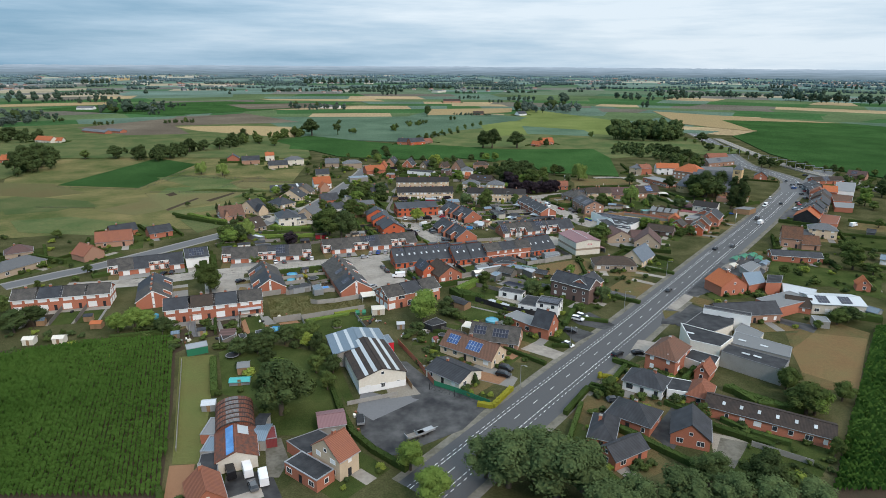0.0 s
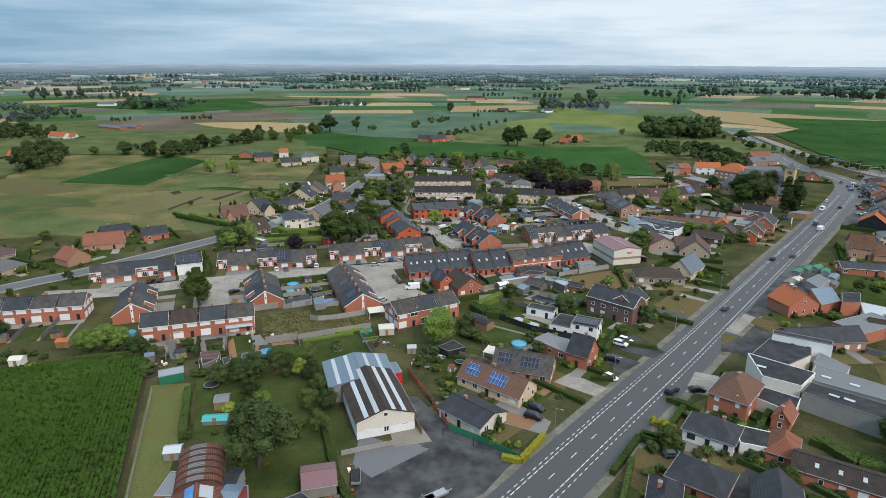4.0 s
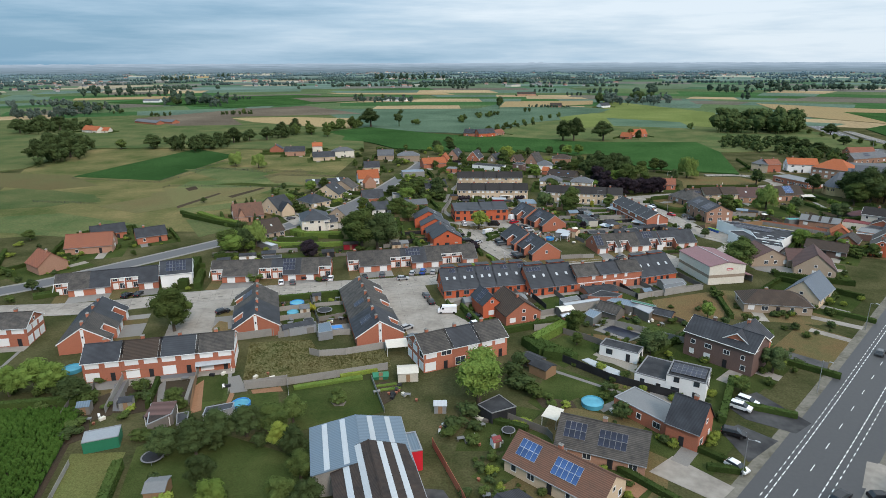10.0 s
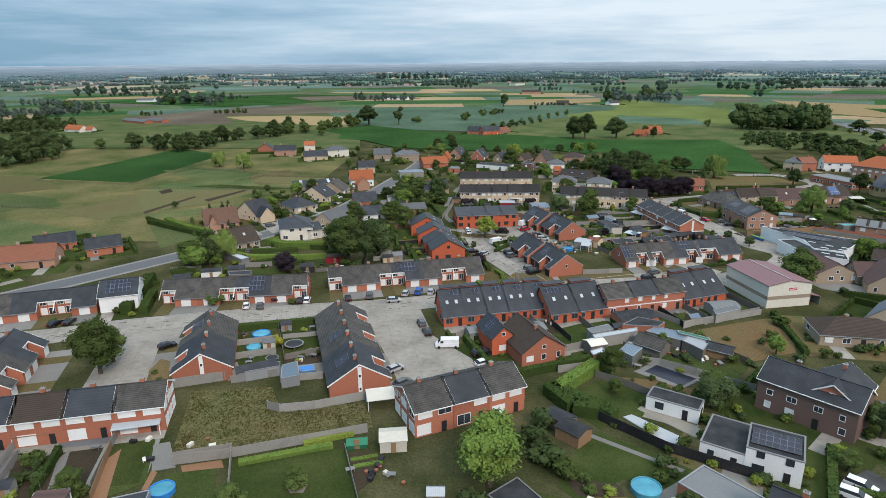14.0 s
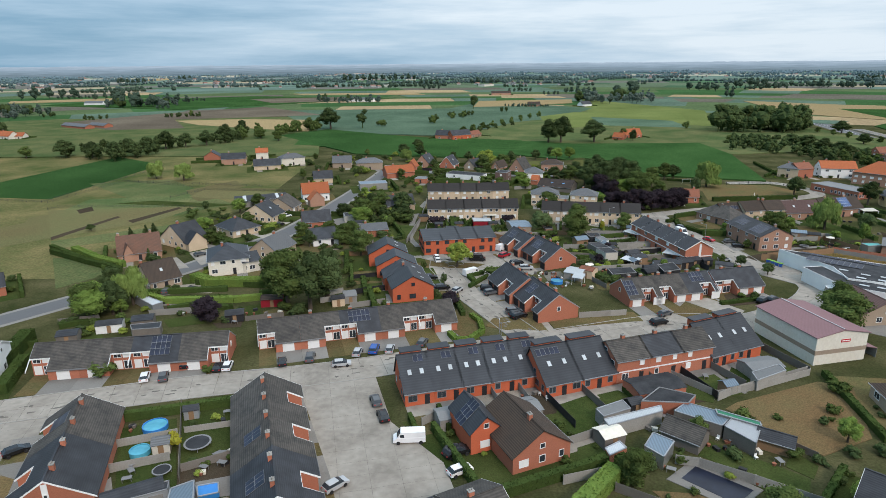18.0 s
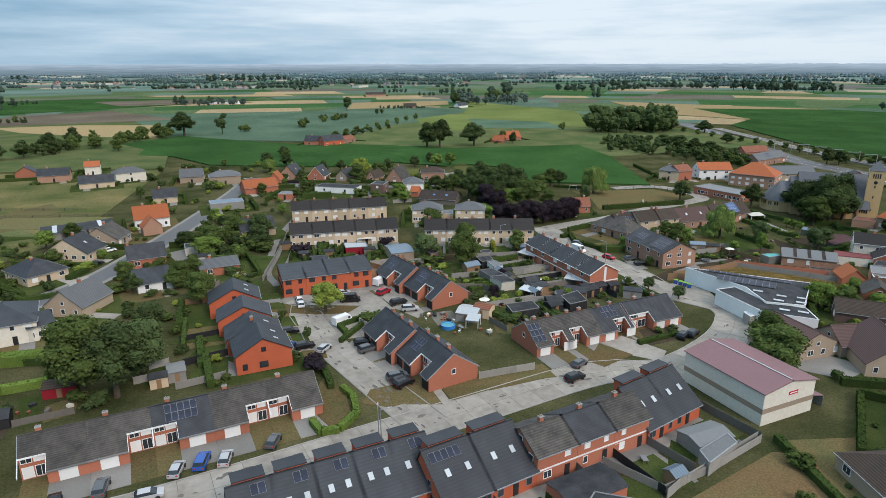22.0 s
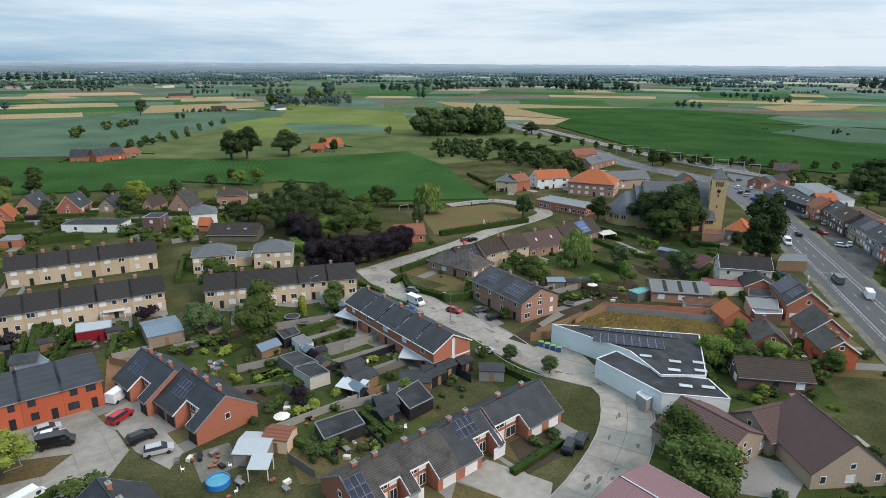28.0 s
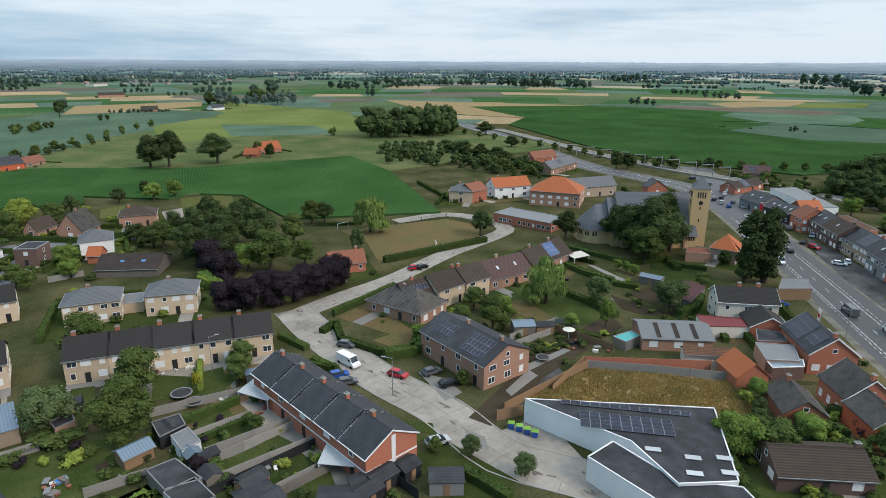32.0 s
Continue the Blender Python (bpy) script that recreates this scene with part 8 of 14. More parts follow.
patch('lawn', [(7.9, 263.8), (14.2, 267.9), (16.5, 260.0), (11.9, 254.4), (6.0, 253.9)], 'lawn', 0.05)
patch('lawn', [(16.0, 268.1), (20.5, 270.2), (23.5, 267.6), (18.2, 263.5)], 'lawn', 0.05)
patch('lawn', [(30.2, 269.4), (34.2, 273.5), (39.7, 270.2), (38.0, 266.5)], 'lawn', 0.05)
patch('lawn', [(46.9, 281.5), (49.8, 277.6), (47.6, 274.7), (42.7, 274.3)], 'lawn', 0.05)
patch('lawn', [(51.8, 284.8), (56.3, 286.7), (59.6, 281.2), (56.8, 278.7)], 'lawn', 0.05)
patch('lawn', [(9.8, 250.3), (14.2, 252.7), (13.8, 246.2), (9.1, 244.0)], 'lawn', 0.05)
patch('lawn', [(39.5, 264.4), (42.6, 266.9), (62.1, 276.1), (68.0, 274.1), (61.4, 256.1), (50.5, 250.5), (45.3, 256.9)], 'brown_lawn', 0.062)
hedge([(5.3, 230.6), (10.1, 237.0), (14.7, 242.9)], 2.6, 2.6, leaf='leaf_bright')
tree('broad', 17.4, 241.2, 6.5, 6.5)
tree('broad', 36.7, 234.4, 5.5, 8)
tree('broad', 30.9, 254.2, 4.5, 4)
tree('bush', 63.7, 271.7, 3, 3.6)
tree('bright', 56.5, 254.7, 5, 4.5)
tree('bush', 40.7, 260.6, 3.2, 2.6)
tree('bush_dark', 42.3, 259.9, 1.6, 1.6)
tree('bush', 17.0, 241.2, 2, 3)
tree('bush_lime', 32.8, 243.8, 1.2, 1.6)

# gardens behind the red-brick row
fence([(29.9, 387.1), (36.2, 387.4), (47.3, 387.6)], 1.8, 'concrete')
fence([(36.3, 376.4), (41.7, 377.7), (46.4, 378.7)], 1.8, 'concrete')
fence([(37.6, 370.6), (45.5, 372.3), (54.0, 374.0)], 1.8, 'concrete')
fence([(39.2, 363.3), (46.7, 364.9), (54.4, 366.4)], 1.8, 'concrete')
fence([(44.1, 356.4), (52.3, 358.8)], 1.8, 'concrete')
fence([(8.6, 383.6), (13.9, 384.6)], 1.8, 'concrete')
fence([(20.8, 368.4), (29.2, 369.4)], 1.7, 'concrete')
fence([(29.8, 386.1), (31.5, 378.8)], 1.8, 'wood')
fence([(20.8, 386.5), (24.8, 387.1)], 1.7, 'new_wood')
flat_block('garage_building', [(33.0, 375.3), (35.8, 376.6), (37.2, 371.5), (34.3, 370.3)], 2.5, 'white', 'flat_grey', 'white garden garage with flat roof', rim='galvanised')
flat_block('shed_building', [(30.4, 381.1), (34.9, 381.8), (35.5, 377.8), (31.4, 375.8)], 2.4, 'black', 'bitumen', 'dark garden store with flat roof', rim='grey_wall')
flat_block('garage_building', [(29.1, 367.4), (33.2, 368.5), (36.3, 361.6), (31.2, 361.5)], 2.6, 'grey_wood', 'bitumen', 'wide garden garage with dark sheet roof', rim='grey_wall')
flat_block('garage_building', [(31.0, 361.0), (35.4, 362.5), (37.5, 356.7), (33.3, 355.7)], 2.6, 'offwhite', 'bitumen', 'white-rimmed garage with dark flat roof', rim='grey_wall')
flat_block('garage_building', [(15.3, 388.5), (18.2, 390.9), (19.0, 387.3), (16.2, 385.9)], 2.5, 'pale_brick', 'bitumen', 'small brick garage with dark flat roof', rim='grey_wall')
house(27.6, 374.8, 24, 4.6, 3.2, 2.2, 0.8, wall='wood', tile='zinc', chim=(), sides='', door=False, name='shed_building', label='timber log shelter with bluish roof')
shed(42.5, 358.8, 24, 3.6, 2.8, h=2.2, wall='wood', roof='slate', label='brown wooden garden shed with grey roof')
shed(37.7, 368.6, 24, 3.0, 2.2, h=2.0, wall='black', roof='bitumen', label='black garden shed with dark roof')
trampoline(37.7, 388.0, 1.7)
trampoline(35.9, 392.2, 2.0)
patch('lawn', [(17.1, 404.4), (21.2, 403.8), (21.6, 387.4), (19.3, 387.2)], 'lawn', 0.05)
patch('lawn', [(31.2, 403.8), (38.9, 398.9), (37.8, 393.6), (30.7, 394.1)], 'lawn', 0.05)
patch('lawn', [(40.1, 400.4), (44.5, 400.8), (44.1, 392.8), (39.3, 392.8)], 'lawn', 0.05)
patch('lawn', [(36.3, 382.5), (42.5, 386.7), (43.4, 381.3), (37.8, 379.8)], 'lawn', 0.052)
patch('path', [(34.8, 384.2), (43.3, 388.3), (43.4, 386.6), (36.3, 382.5)], 'red_gravel', 0.057)
patch('lawn', [(36.6, 376.7), (46.6, 378.5), (47.9, 376.1), (37.7, 373.5)], 'lawn', 0.052)
patch('lawn', [(40.6, 367.9), (49.1, 371.7), (51.2, 367.8), (41.3, 366.0)], 'lawn', 0.052)
patch('lawn', [(42.9, 363.0), (52.0, 364.7), (53.7, 363.2), (44.9, 360.5)], 'lawn', 0.052)
patch('path', [(40.1, 370.0), (50.1, 372.1), (51.0, 370.8), (40.7, 368.4)], 'paving', 0.057)
patch('path', [(45.1, 361.3), (52.3, 362.9), (52.5, 362.2), (45.3, 360.2)], 'paving', 0.058)
patch('lawn', [(8.7, 383.2), (14.0, 384.1), (21.0, 384.0), (27.3, 382.3), (29.4, 375.9), (22.6, 369.2), (20.1, 368.5), (10.0, 373.6)], 'lawn', 0.048)
patch('lawn', [(24.4, 366.3), (29.1, 367.8), (30.5, 364.9), (28.1, 364.5)], 'lawn', 0.05)
patch('terrace', [(43.0, 387.8), (47.3, 387.9), (46.6, 382.5), (44.1, 380.6)], 'red_gravel', 0.058)
patch('terrace', [(47.2, 381.3), (52.7, 383.1), (52.6, 377.7), (47.4, 376.4)], 'old_asphalt', 0.056)
patch('terrace', [(50.4, 371.4), (56.5, 373.8), (55.2, 368.3), (51.7, 366.9)], 'paving', 0.056)
patch('flower_bed', [(21.7, 376.2), (23.6, 376.8), (24.0, 373.5), (22.5, 373.2)], 'bed_soil', 0.056)
flat_block('tarpaulin', [(16.4, 374.4), (18.0, 375.1), (18.5, 374.0), (17.0, 373.3)], 0.25, 'pool_blue', 'pool_blue', 'blue tarpaulin over a garden pile', rim='galvanised')
tree('broad', 26.7, 381.1, 12, 11)
tree('silver', 14.6, 389.4, 9, 10)
tree('purple', 36.1, 366.9, 3.4, 3.0)
tree('bush', 38.5, 366.2, 2.2, 2.6)
tree('bush', 14.1, 385.7, 2.4, 5)
tree('bush', 16.9, 385.2, 2.4, 5)
tree('bush_lime', 18.9, 378.4, 1.8, 3)
tree('bush', 21.2, 379.7, 1.4, 2)
tree('bush', 9.7, 383.8, 1.6, 4)
tree('bush_dark', 29.4, 374.4, 1.4, 1.6)
tree('bush_yellow', 38.8, 393.5, 4.5, 1.3)
clutter(15.2, 372.6, 6, 2.0, 75)
clutter(16.7, 372.4, 5, 2.0, 95)
clutter(34.2, 365.4, 3, 2.0, 330)
clutter(26.7, 371.1, 3, 2.0, 230)
clutter(44.1, 385.9, 4, 2.0, 412)
clutter(49.1, 381.2, 4, 2.0, 470)
clutter(52.1, 372.1, 4, 2.0, 520)
clutter(46.3, 363.1, 4, 2.0, 480)
clutter(31.9, 403.2, 3, 2.0, 275)
clutter(37.7, 402.9, 3, 2.0, 330)
tree('purple', 50.0, 432.4, 9.5, 10)
tree('purple', 53.9, 430.4, 10, 10)
tree('purple', 58.0, 429.7, 10.5, 10)
tree('purple', 62.3, 429.7, 10.5, 10)
tree('purple', 67.0, 430.8, 10.5, 10)
tree('purple', 72.0, 432.5, 10.5, 10)
tree('purple', 77.5, 435.0, 10.5, 10)
tree('purple', 81.6, 437.5, 10, 9)

# gardens behind the garage terraces
shed(-99.8, 292.5, 20, 6, 3.6, h=2.2, wall='white', roof='bitumen', label='white garden house with dark flat roof')
shed(-92.5, 295.0, 20, 5, 4, h=2.6, wall='grey_wood', roof='slate', label='grey garden store with slate roof')
shed(-106.2, 286.0, 20, 4.5, 4, h=2.2, wall='grey_wood', roof='slate', label='grey wooden shed with slate roof')
shed(-71.2, 300.8, 20, 4.5, 4, h=2.1, wall='black', roof='bitumen', label='black open garden shelter among shrubs')
flat_block('lean_to_building', [(-93.7, 291.1), (-86.8, 293.3), (-85.4, 289.8), (-91.7, 288.3)], 2.2, 'grey_wood', 'slate', 'low lean-to with slate roof', rim='grey_wall')
flat_block('lean_to_building', [(-103.7, 310.0), (-102.1, 311.2), (-93.2, 305.9), (-94.7, 303.4)], 2.3, 'galvanised', 'light_sheet', 'pale glasshouse in a garden', rim='galvanised')
patch('lawn', [(-72.2, 309.8), (-68.5, 311.7), (-64.4, 300.9), (-66.9, 299.3)], 'lawn', 0.05)
patch('lawn', [(-65.8, 306.5), (-61.3, 310.1), (-59.0, 303.3), (-63.5, 300.6)], 'dry_lawn', 0.05)
patch('lawn', [(-90.0, 299.4), (-82.6, 302.8), (-77.6, 298.1), (-86.1, 294.9)], 'lawn', 0.05)
patch('lawn', [(-112.6, 291.3), (-104.0, 294.5), (-98.7, 287.5), (-106.6, 283.4)], 'lawn', 0.05)
patch('flower_bed', [(-95.1, 311.1), (-91.2, 312.3), (-87.2, 306.0), (-92.7, 304.2)], 'bed_soil', 0.05)
patch('flower_bed', [(-76.2, 298.1), (-68.8, 299.9), (-67.9, 296.2), (-73.5, 295.2)], 'bed_soil', 0.05)
hedge([(-91.6, 304.9), (-86.7, 308.4), (-74.6, 307.0)], 1.5, 1.4, leaf='hedge_leaf')
hedge([(-71.0, 318.1), (-64.5, 319.4), (-60.6, 310.1)], 1.6, 1.3, leaf='hedge_leaf')
hedge([(-113.6, 292.8), (-110.0, 295.2), (-105.0, 295.9)], 1.5, 1.3, leaf='hedge_leaf')
fence([(-94.9, 301.8), (-84.6, 304.4)], 1.7, 'concrete')
fence([(-52.0, 313.2), (-45.4, 315.6)], 1.7, 'concrete')
fence([(-115.4, 295.1), (-106.4, 298.4)], 1.6, 'wood')
fence([(-68.1, 299.9), (-59.0, 303.3)], 1.4, 'wood')
tree('bush', -97.7, 295.5, 2.2, 2.6)
tree('bush', -100.9, 298.5, 2.2, 2.6)
tree('bush_lime', -95.8, 290.9, 1.6, 2.2)
tree('bush', -105.8, 295.0, 2, 2.6)
tree('bush_lime', -104.4, 291.8, 1.8, 2.4)
tree('bush', -103.6, 289.0, 1.6, 2)
tree('bush_dark', -106.3, 290.1, 2.4, 3)
tree('bush', -60.3, 307.3, 2.6, 3.4)
tree('bush_dark', -56.1, 305.4, 3, 4)
tree('bush_lime', -97.1, 305.1, 1.6, 3.4)
tree('bush_dark', -112.7, 295.1, 2.4, 3.4)
tree('bush', -78.8, 303.5, 2, 3)
tree('bush_dark', -72.9, 299.8, 2, 3)
tree('bush_dark', -71.5, 304.7, 2.4, 2.4)
tree('bush', -87.6, 270.1, 3.4, 4.2)
tree('bush', -65.8, 272.8, 2, 2)
tree('bright', -102.9, 302.3, 5, 5)
tree('bush_dark', -86.8, 302.7, 1.4, 2)
clutter(-88.2, 302.6, 4, 2.2, 230)
clutter(-94.8, 309.3, 4, 2.2, 210)
clutter(-68.6, 306.4, 3, 2.2, 380)
clutter(-71.5, 299.8, 3, 2.2, 340)
clutter(-63.0, 304.9, 3, 2.2, 415)
tree('broad', -94.1, 234.6, 9, 9)
tree('bush', -81.4, 230.3, 1.2, 1.2)
tree('bush', -78.7, 227.5, 1.0, 1.0)
patch('flower_bed', [(-83.5, 231.2), (-84.1, 237.0), (-81.2, 236.2), (-77.0, 227.7), (-79.6, 226.8)], 'brown_lawn', 0.075)

# gardens about the willow
patch('lawn', [(121.2, 409.6), (130.7, 412.3), (134.5, 403.0), (133.7, 382.2), (129.8, 379.7), (122.5, 387.7), (117.4, 402.4)], 'lawn', 0.05)
patch('lawn', [(113.4, 404.4), (121.0, 405.0), (121.8, 396.0), (121.1, 385.8), (116.3, 382.9), (115.4, 394.3)], 'dry_lawn', 0.055)
patch('vegetable_bed', [(101.3, 379.1), (115.4, 380.6), (117.0, 376.6), (100.4, 372.4)], 'bed_soil', 0.055)
patch('path', [(97.1, 372.7), (113.6, 376.3), (113.9, 374.7), (96.8, 370.2)], 'paving', 0.06)
patch('terrace', [(91.7, 366.6), (100.5, 371.6), (100.8, 368.7), (91.6, 364.4)], 'paving', 0.06)
patch('vegetable_bed', [(145.1, 396.8), (146.7, 387.9), (152.9, 378.5), (146.0, 375.7), (140.8, 387.8)], 'bed_soil', 0.05)
patch('vegetable_bed', [(149.9, 395.4), (159.5, 396.6), (160.7, 390.1), (150.7, 385.9)], 'bed_soil', 0.055)
patch('lawn', [(177.2, 414.2), (186.6, 404.5), (179.0, 386.0), (161.8, 388.6), (162.2, 399.4)], 'lawn', 0.05)
patch('lawn', [(155.4, 419.8), (159.6, 411.8), (156.3, 402.3), (153.4, 403.7)], 'lawn', 0.05)
patch('path', [(156.2, 419.4), (157.8, 418.7), (157.4, 403.4), (154.9, 401.9)], 'paving', 0.06)
patch('lawn', [(120.9, 362.2), (137.3, 351.3), (134.8, 350.0), (119.5, 360.7)], 'lawn', 0.055)
patch('path', [(121.5, 363.6), (138.8, 352.5), (137.5, 351.7), (120.8, 362.5)], 'paving', 0.06)
patch('lawn', [(142.5, 381.7), (150.2, 377.9), (144.9, 374.8), (138.1, 378.1)], 'lawn', 0.05)
hedge([(134.0, 402.3), (135.4, 393.5), (135.9, 384.2)], 1.6, 1.6, leaf='hedge_leaf')
hedge([(149.1, 421.7), (149.9, 412.0), (152.6, 404.1)], 1.6, 1.8, leaf='hedge_leaf')
hedge([(151.0, 402.3), (155.2, 396.7)], 1.5, 1.6, leaf='hedge_leaf')
hedge([(118.2, 385.4), (123.4, 376.0)], 1.2, 1.4, leaf='hedge_leaf')
hedge([(149.7, 377.4), (156.1, 378.2), (164.0, 382.9)], 2.2, 2.2, leaf='hedge_leaf')
hedge([(165.7, 414.7), (182.1, 411.8), (177.5, 403.0)], 1.8, 2.2, leaf='hedge_leaf')
shed(109.9, 387.5, -20, 5, 4, h=2.3, wall='grey_wood', roof='zinc', label='grey-green garden shed with pale roof')
shed(114.3, 385.3, -20, 4.2, 3, h=2.1, wall='wood', roof='bitumen', label='brown garden shed with dark roof')
flat_block('glasshouse', [(123.7, 372.4), (129.6, 372.8), (129.3, 370.0), (124.3, 368.9)], 2.3, 'aluminium', 'teal_sheet', 'small glasshouse with bluish glass roof', rim='galvanised')
fence([(102.8, 381.4), (115.1, 383.5)], 1.7, 'concrete')
fence([(117.3, 384.1), (122.1, 370.3)], 1.8, 'new_wood')
trampoline(105.6, 373.7, 1.5)
parasol(117.6, 380.2)
scatter_in(('bush', 'bush_lime', 'bush', 'bush_dark'), [(101.6, 379.6), (115.4, 380.6), (116.9, 376.0), (100.1, 372.0)], 26, 0.5, 1.3)
scatter_in(('bush', 'bush_lime', 'bush_dark'), [(155.3, 408.2), (167.4, 402.2), (155.9, 381.2), (141.3, 388.4)], 14, 0.6, 1.6)
scatter_in(('bush', 'bush_dark'), [(145.2, 382.4), (159.2, 379.6), (148.3, 367.7), (138.7, 376.0)], 12, 0.8, 2.0)
tree('silver', 136.2, 392.2, 9, 7.5)
tree('bright', 129.2, 380.7, 8, 4.5)
tree('silver', 151.1, 381.5, 9, 10)
tree('bright', 121.7, 384.5, 4, 4.5)
tree('broad', 173.6, 391.1, 4, 5)
tree('dark', 194.6, 400.6, 5, 5)
clutter(116.1, 376.4, 5, 2.2, 1015)
clutter(119.7, 372.1, 3, 2.2, 1060)
clutter(140.0, 391.2, 3, 2.2, 1080)
clutter(95.4, 370.2, 4, 2.2, 905)
clutter(140.1, 410.2, 3, 2.2, 1000)
clutter(144.6, 366.1, 3, 2.2, 1240)

# gardens inside the estate
patch('lawn', [(28.9, 351.4), (37.5, 352.9), (36.7, 343.7), (28.9, 339.6)], 'lawn', 0.05)
patch('lawn', [(26.1, 337.7), (35.0, 338.5), (34.7, 327.9), (26.3, 327.9)], 'dry_lawn', 0.05)
patch('lawn', [(42.0, 336.0), (52.0, 338.0), (49.5, 331.2), (42.7, 330.6)], 'lawn', 0.05)
patch('vegetable_bed', [(19.7, 360.5), (30.4, 366.3), (30.8, 359.2), (23.2, 353.6)], 'bed_soil', 0.05)
patch('lawn', [(44.7, 357.9), (54.4, 359.7), (54.0, 354.6), (44.2, 351.7)], 'lawn', 0.05)
hedge([(24.4, 361.0), (30.1, 363.4)], 0.7, 1.2, leaf='leaf_bright')
hedge([(24.4, 356.9), (30.3, 359.7)], 0.7, 1.2, leaf='leaf_bright')
hedge([(26.9, 339.4), (32.3, 332.9)], 1.5, 1.3, leaf='hedge_leaf')
shed(43.4, 353.7, 20, 5, 3.6, h=2.3, wall='wood', roof='slate', label='brown garden shed with slate roof')
shed(42.9, 359.5, 20, 4, 3, h=2.2, wall='wood', roof='bitumen', label='brown garden shed with dark roof')
shed(43.6, 339.8, 20, 3.6, 3.6, h=2.2, wall='black', roof='bitumen', label='black summerhouse on a lawn')
shed(46.7, 345.5, 20, 2.0, 2.0, h=2.0, wall='zinc', roof='slate', label='small pale blue playhouse beside a fence')
flat_block('lean_to_building', [(31.1, 340.4), (38.5, 341.9), (39.1, 336.8), (31.6, 334.8)], 2.3, 'black', 'bitumen', 'dark timber garden shelter', rim='grey_wall')
flat_block('lean_to_building', [(47.1, 344.2), (52.7, 347.3), (53.0, 340.1), (47.6, 338.0)], 2.4, 'black', 'bitumen', 'dark flat-roofed garden shelter', rim='grey_wall')
fence([(38.4, 341.2), (40.6, 331.1)], 1.7, 'black')
fence([(36.4, 346.2), (55.6, 347.2)], 1.7, 'concrete')
tree('purple', 30.3, 351.6, 4, 3.6)
tree('bush_dark', 31.4, 336.8, 2.4, 3)
tree('bush', 32.8, 335.1, 2.6, 3)
tree('bush_dark', 29.7, 334.7, 2.2, 3)
tree('bush', 21.3, 354.1, 1.4, 1.6)
tree('bush_dark', 39.7, 337.2, 1.6, 2.4)
tree('bush_lime', 32.9, 348.4, 1.4, 1.4)
clutter(33.8, 338.8, 5, 2.2, 760)
clutter(37.0, 336.6, 4, 2.2, 790)
clutter(13.2, 340.5, 5, 2.2, 590)
clutter(15.4, 338.6, 4, 2.2, 610)
clutter(48.5, 343.5, 4, 2.2, 860)
clutter(26.6, 346.5, 3, 2.2, 690)

# gardens by the footpath and inside the lane
patch('lawn', [(-53.3, 388.6), (-55.5, 401.4), (-35.9, 398.2), (-37.1, 376.9), (-45.2, 372.5)], 'lawn', 0.05)
patch('lawn', [(-41.4, 371.4), (-36.1, 374.9), (-34.9, 363.5), (-39.4, 363.3)], 'lawn', 0.05)
patch('lawn', [(-31.7, 354.8), (-27.6, 355.3), (-26.2, 350.2), (-30.5, 350.1)], 'lawn', 0.075)
patch('lawn', [(-27.6, 344.5), (-23.5, 345.0), (-21.7, 338.4), (-25.8, 338.0)], 'lawn', 0.075)
patch('lawn', [(-23.4, 333.6), (-19.6, 334.2), (-18.2, 329.3), (-22.2, 329.5)], 'lawn', 0.075)
patch('lawn', [(-19.7, 324.3), (-14.5, 324.6), (-13.6, 320.0), (-18.4, 319.7)], 'dry_lawn', 0.075)
patch('lawn', [(-22.8, 399.2), (-13.2, 403.9), (-13.1, 389.8), (-20.6, 385.5)], 'lawn', 0.05)
patch('lawn', [(-2.7, 401.0), (1.3, 402.5), (2.7, 392.2), (-2.6, 386.9)], 'lawn', 0.05)
patch('vegetable_bed', [(-13.1, 401.3), (-5.2, 404.3), (-5.0, 392.0), (-12.9, 387.6)], 'bed_soil', 0.05)
patch('yard', [(-4.9, 387.5), (4.2, 389.5), (1.0, 373.7), (-3.8, 369.5)], 'red_gravel', 0.055)
patch('terrace', [(11.0, 342.4), (17.2, 343.4), (18.6, 336.5), (12.5, 334.1)], 'worn_paving', 0.055)
patch('lawn', [(-34.0, 395.5), (-26.7, 400.3), (-24.6, 384.6), (-32.5, 382.9)], 'lawn', 0.05)
tree('bright', -57.9, 407.4, 5.5, 8.5)
tree('dark', -40.8, 408.9, 7, 8)
tree('broad', -52.4, 417.2, 4.5, 7)
tree('bush', -53.3, 393.3, 4, 5)
tree('bush_dark', -45.8, 382.1, 3, 5)
tree('bush_purple', -26.4, 397.9, 4.5, 5.5)
tree('bush_purple', -15.6, 315.1, 3.4, 5)
tree('bush', -26.3, 341.8, 3.6, 1.2)
tree('bush_dark', -39.8, 377.6, 1.6, 2.4)
tree('bush_purple', 1.4, 405.1, 3, 2.4)
tree('bush', -1.9, 393.5, 2.6, 3)
tree('bush', -11.1, 393.7, 1.6, 2.6)
tree('bush', -16.1, 390.6, 1.6, 2.4)
tree('bush_lime', -8.3, 400.0, 1.4, 2)
tree('bush', 29.1, 334.8, 1.6, 2)
hedge([(-22.3, 388.0), (-22.0, 399.0)], 1.4, 1.2, leaf='hedge_leaf')
hedge([(-15.3, 386.1), (-14.0, 404.1)], 1.4, 1.2, leaf='hedge_leaf')
hedge([(-4.1, 385.1), (-3.6, 403.8)], 1.4, 1.2, leaf='hedge_leaf')
hedge([(-23.3, 382.3), (-26.9, 401.7)], 1.4, 1.2, leaf='hedge_leaf')
shed(-57.2, 395.6, 15, 5, 4, h=2.2, wall='offwhite', roof='bitumen', label='pale garden shed with dark roof')
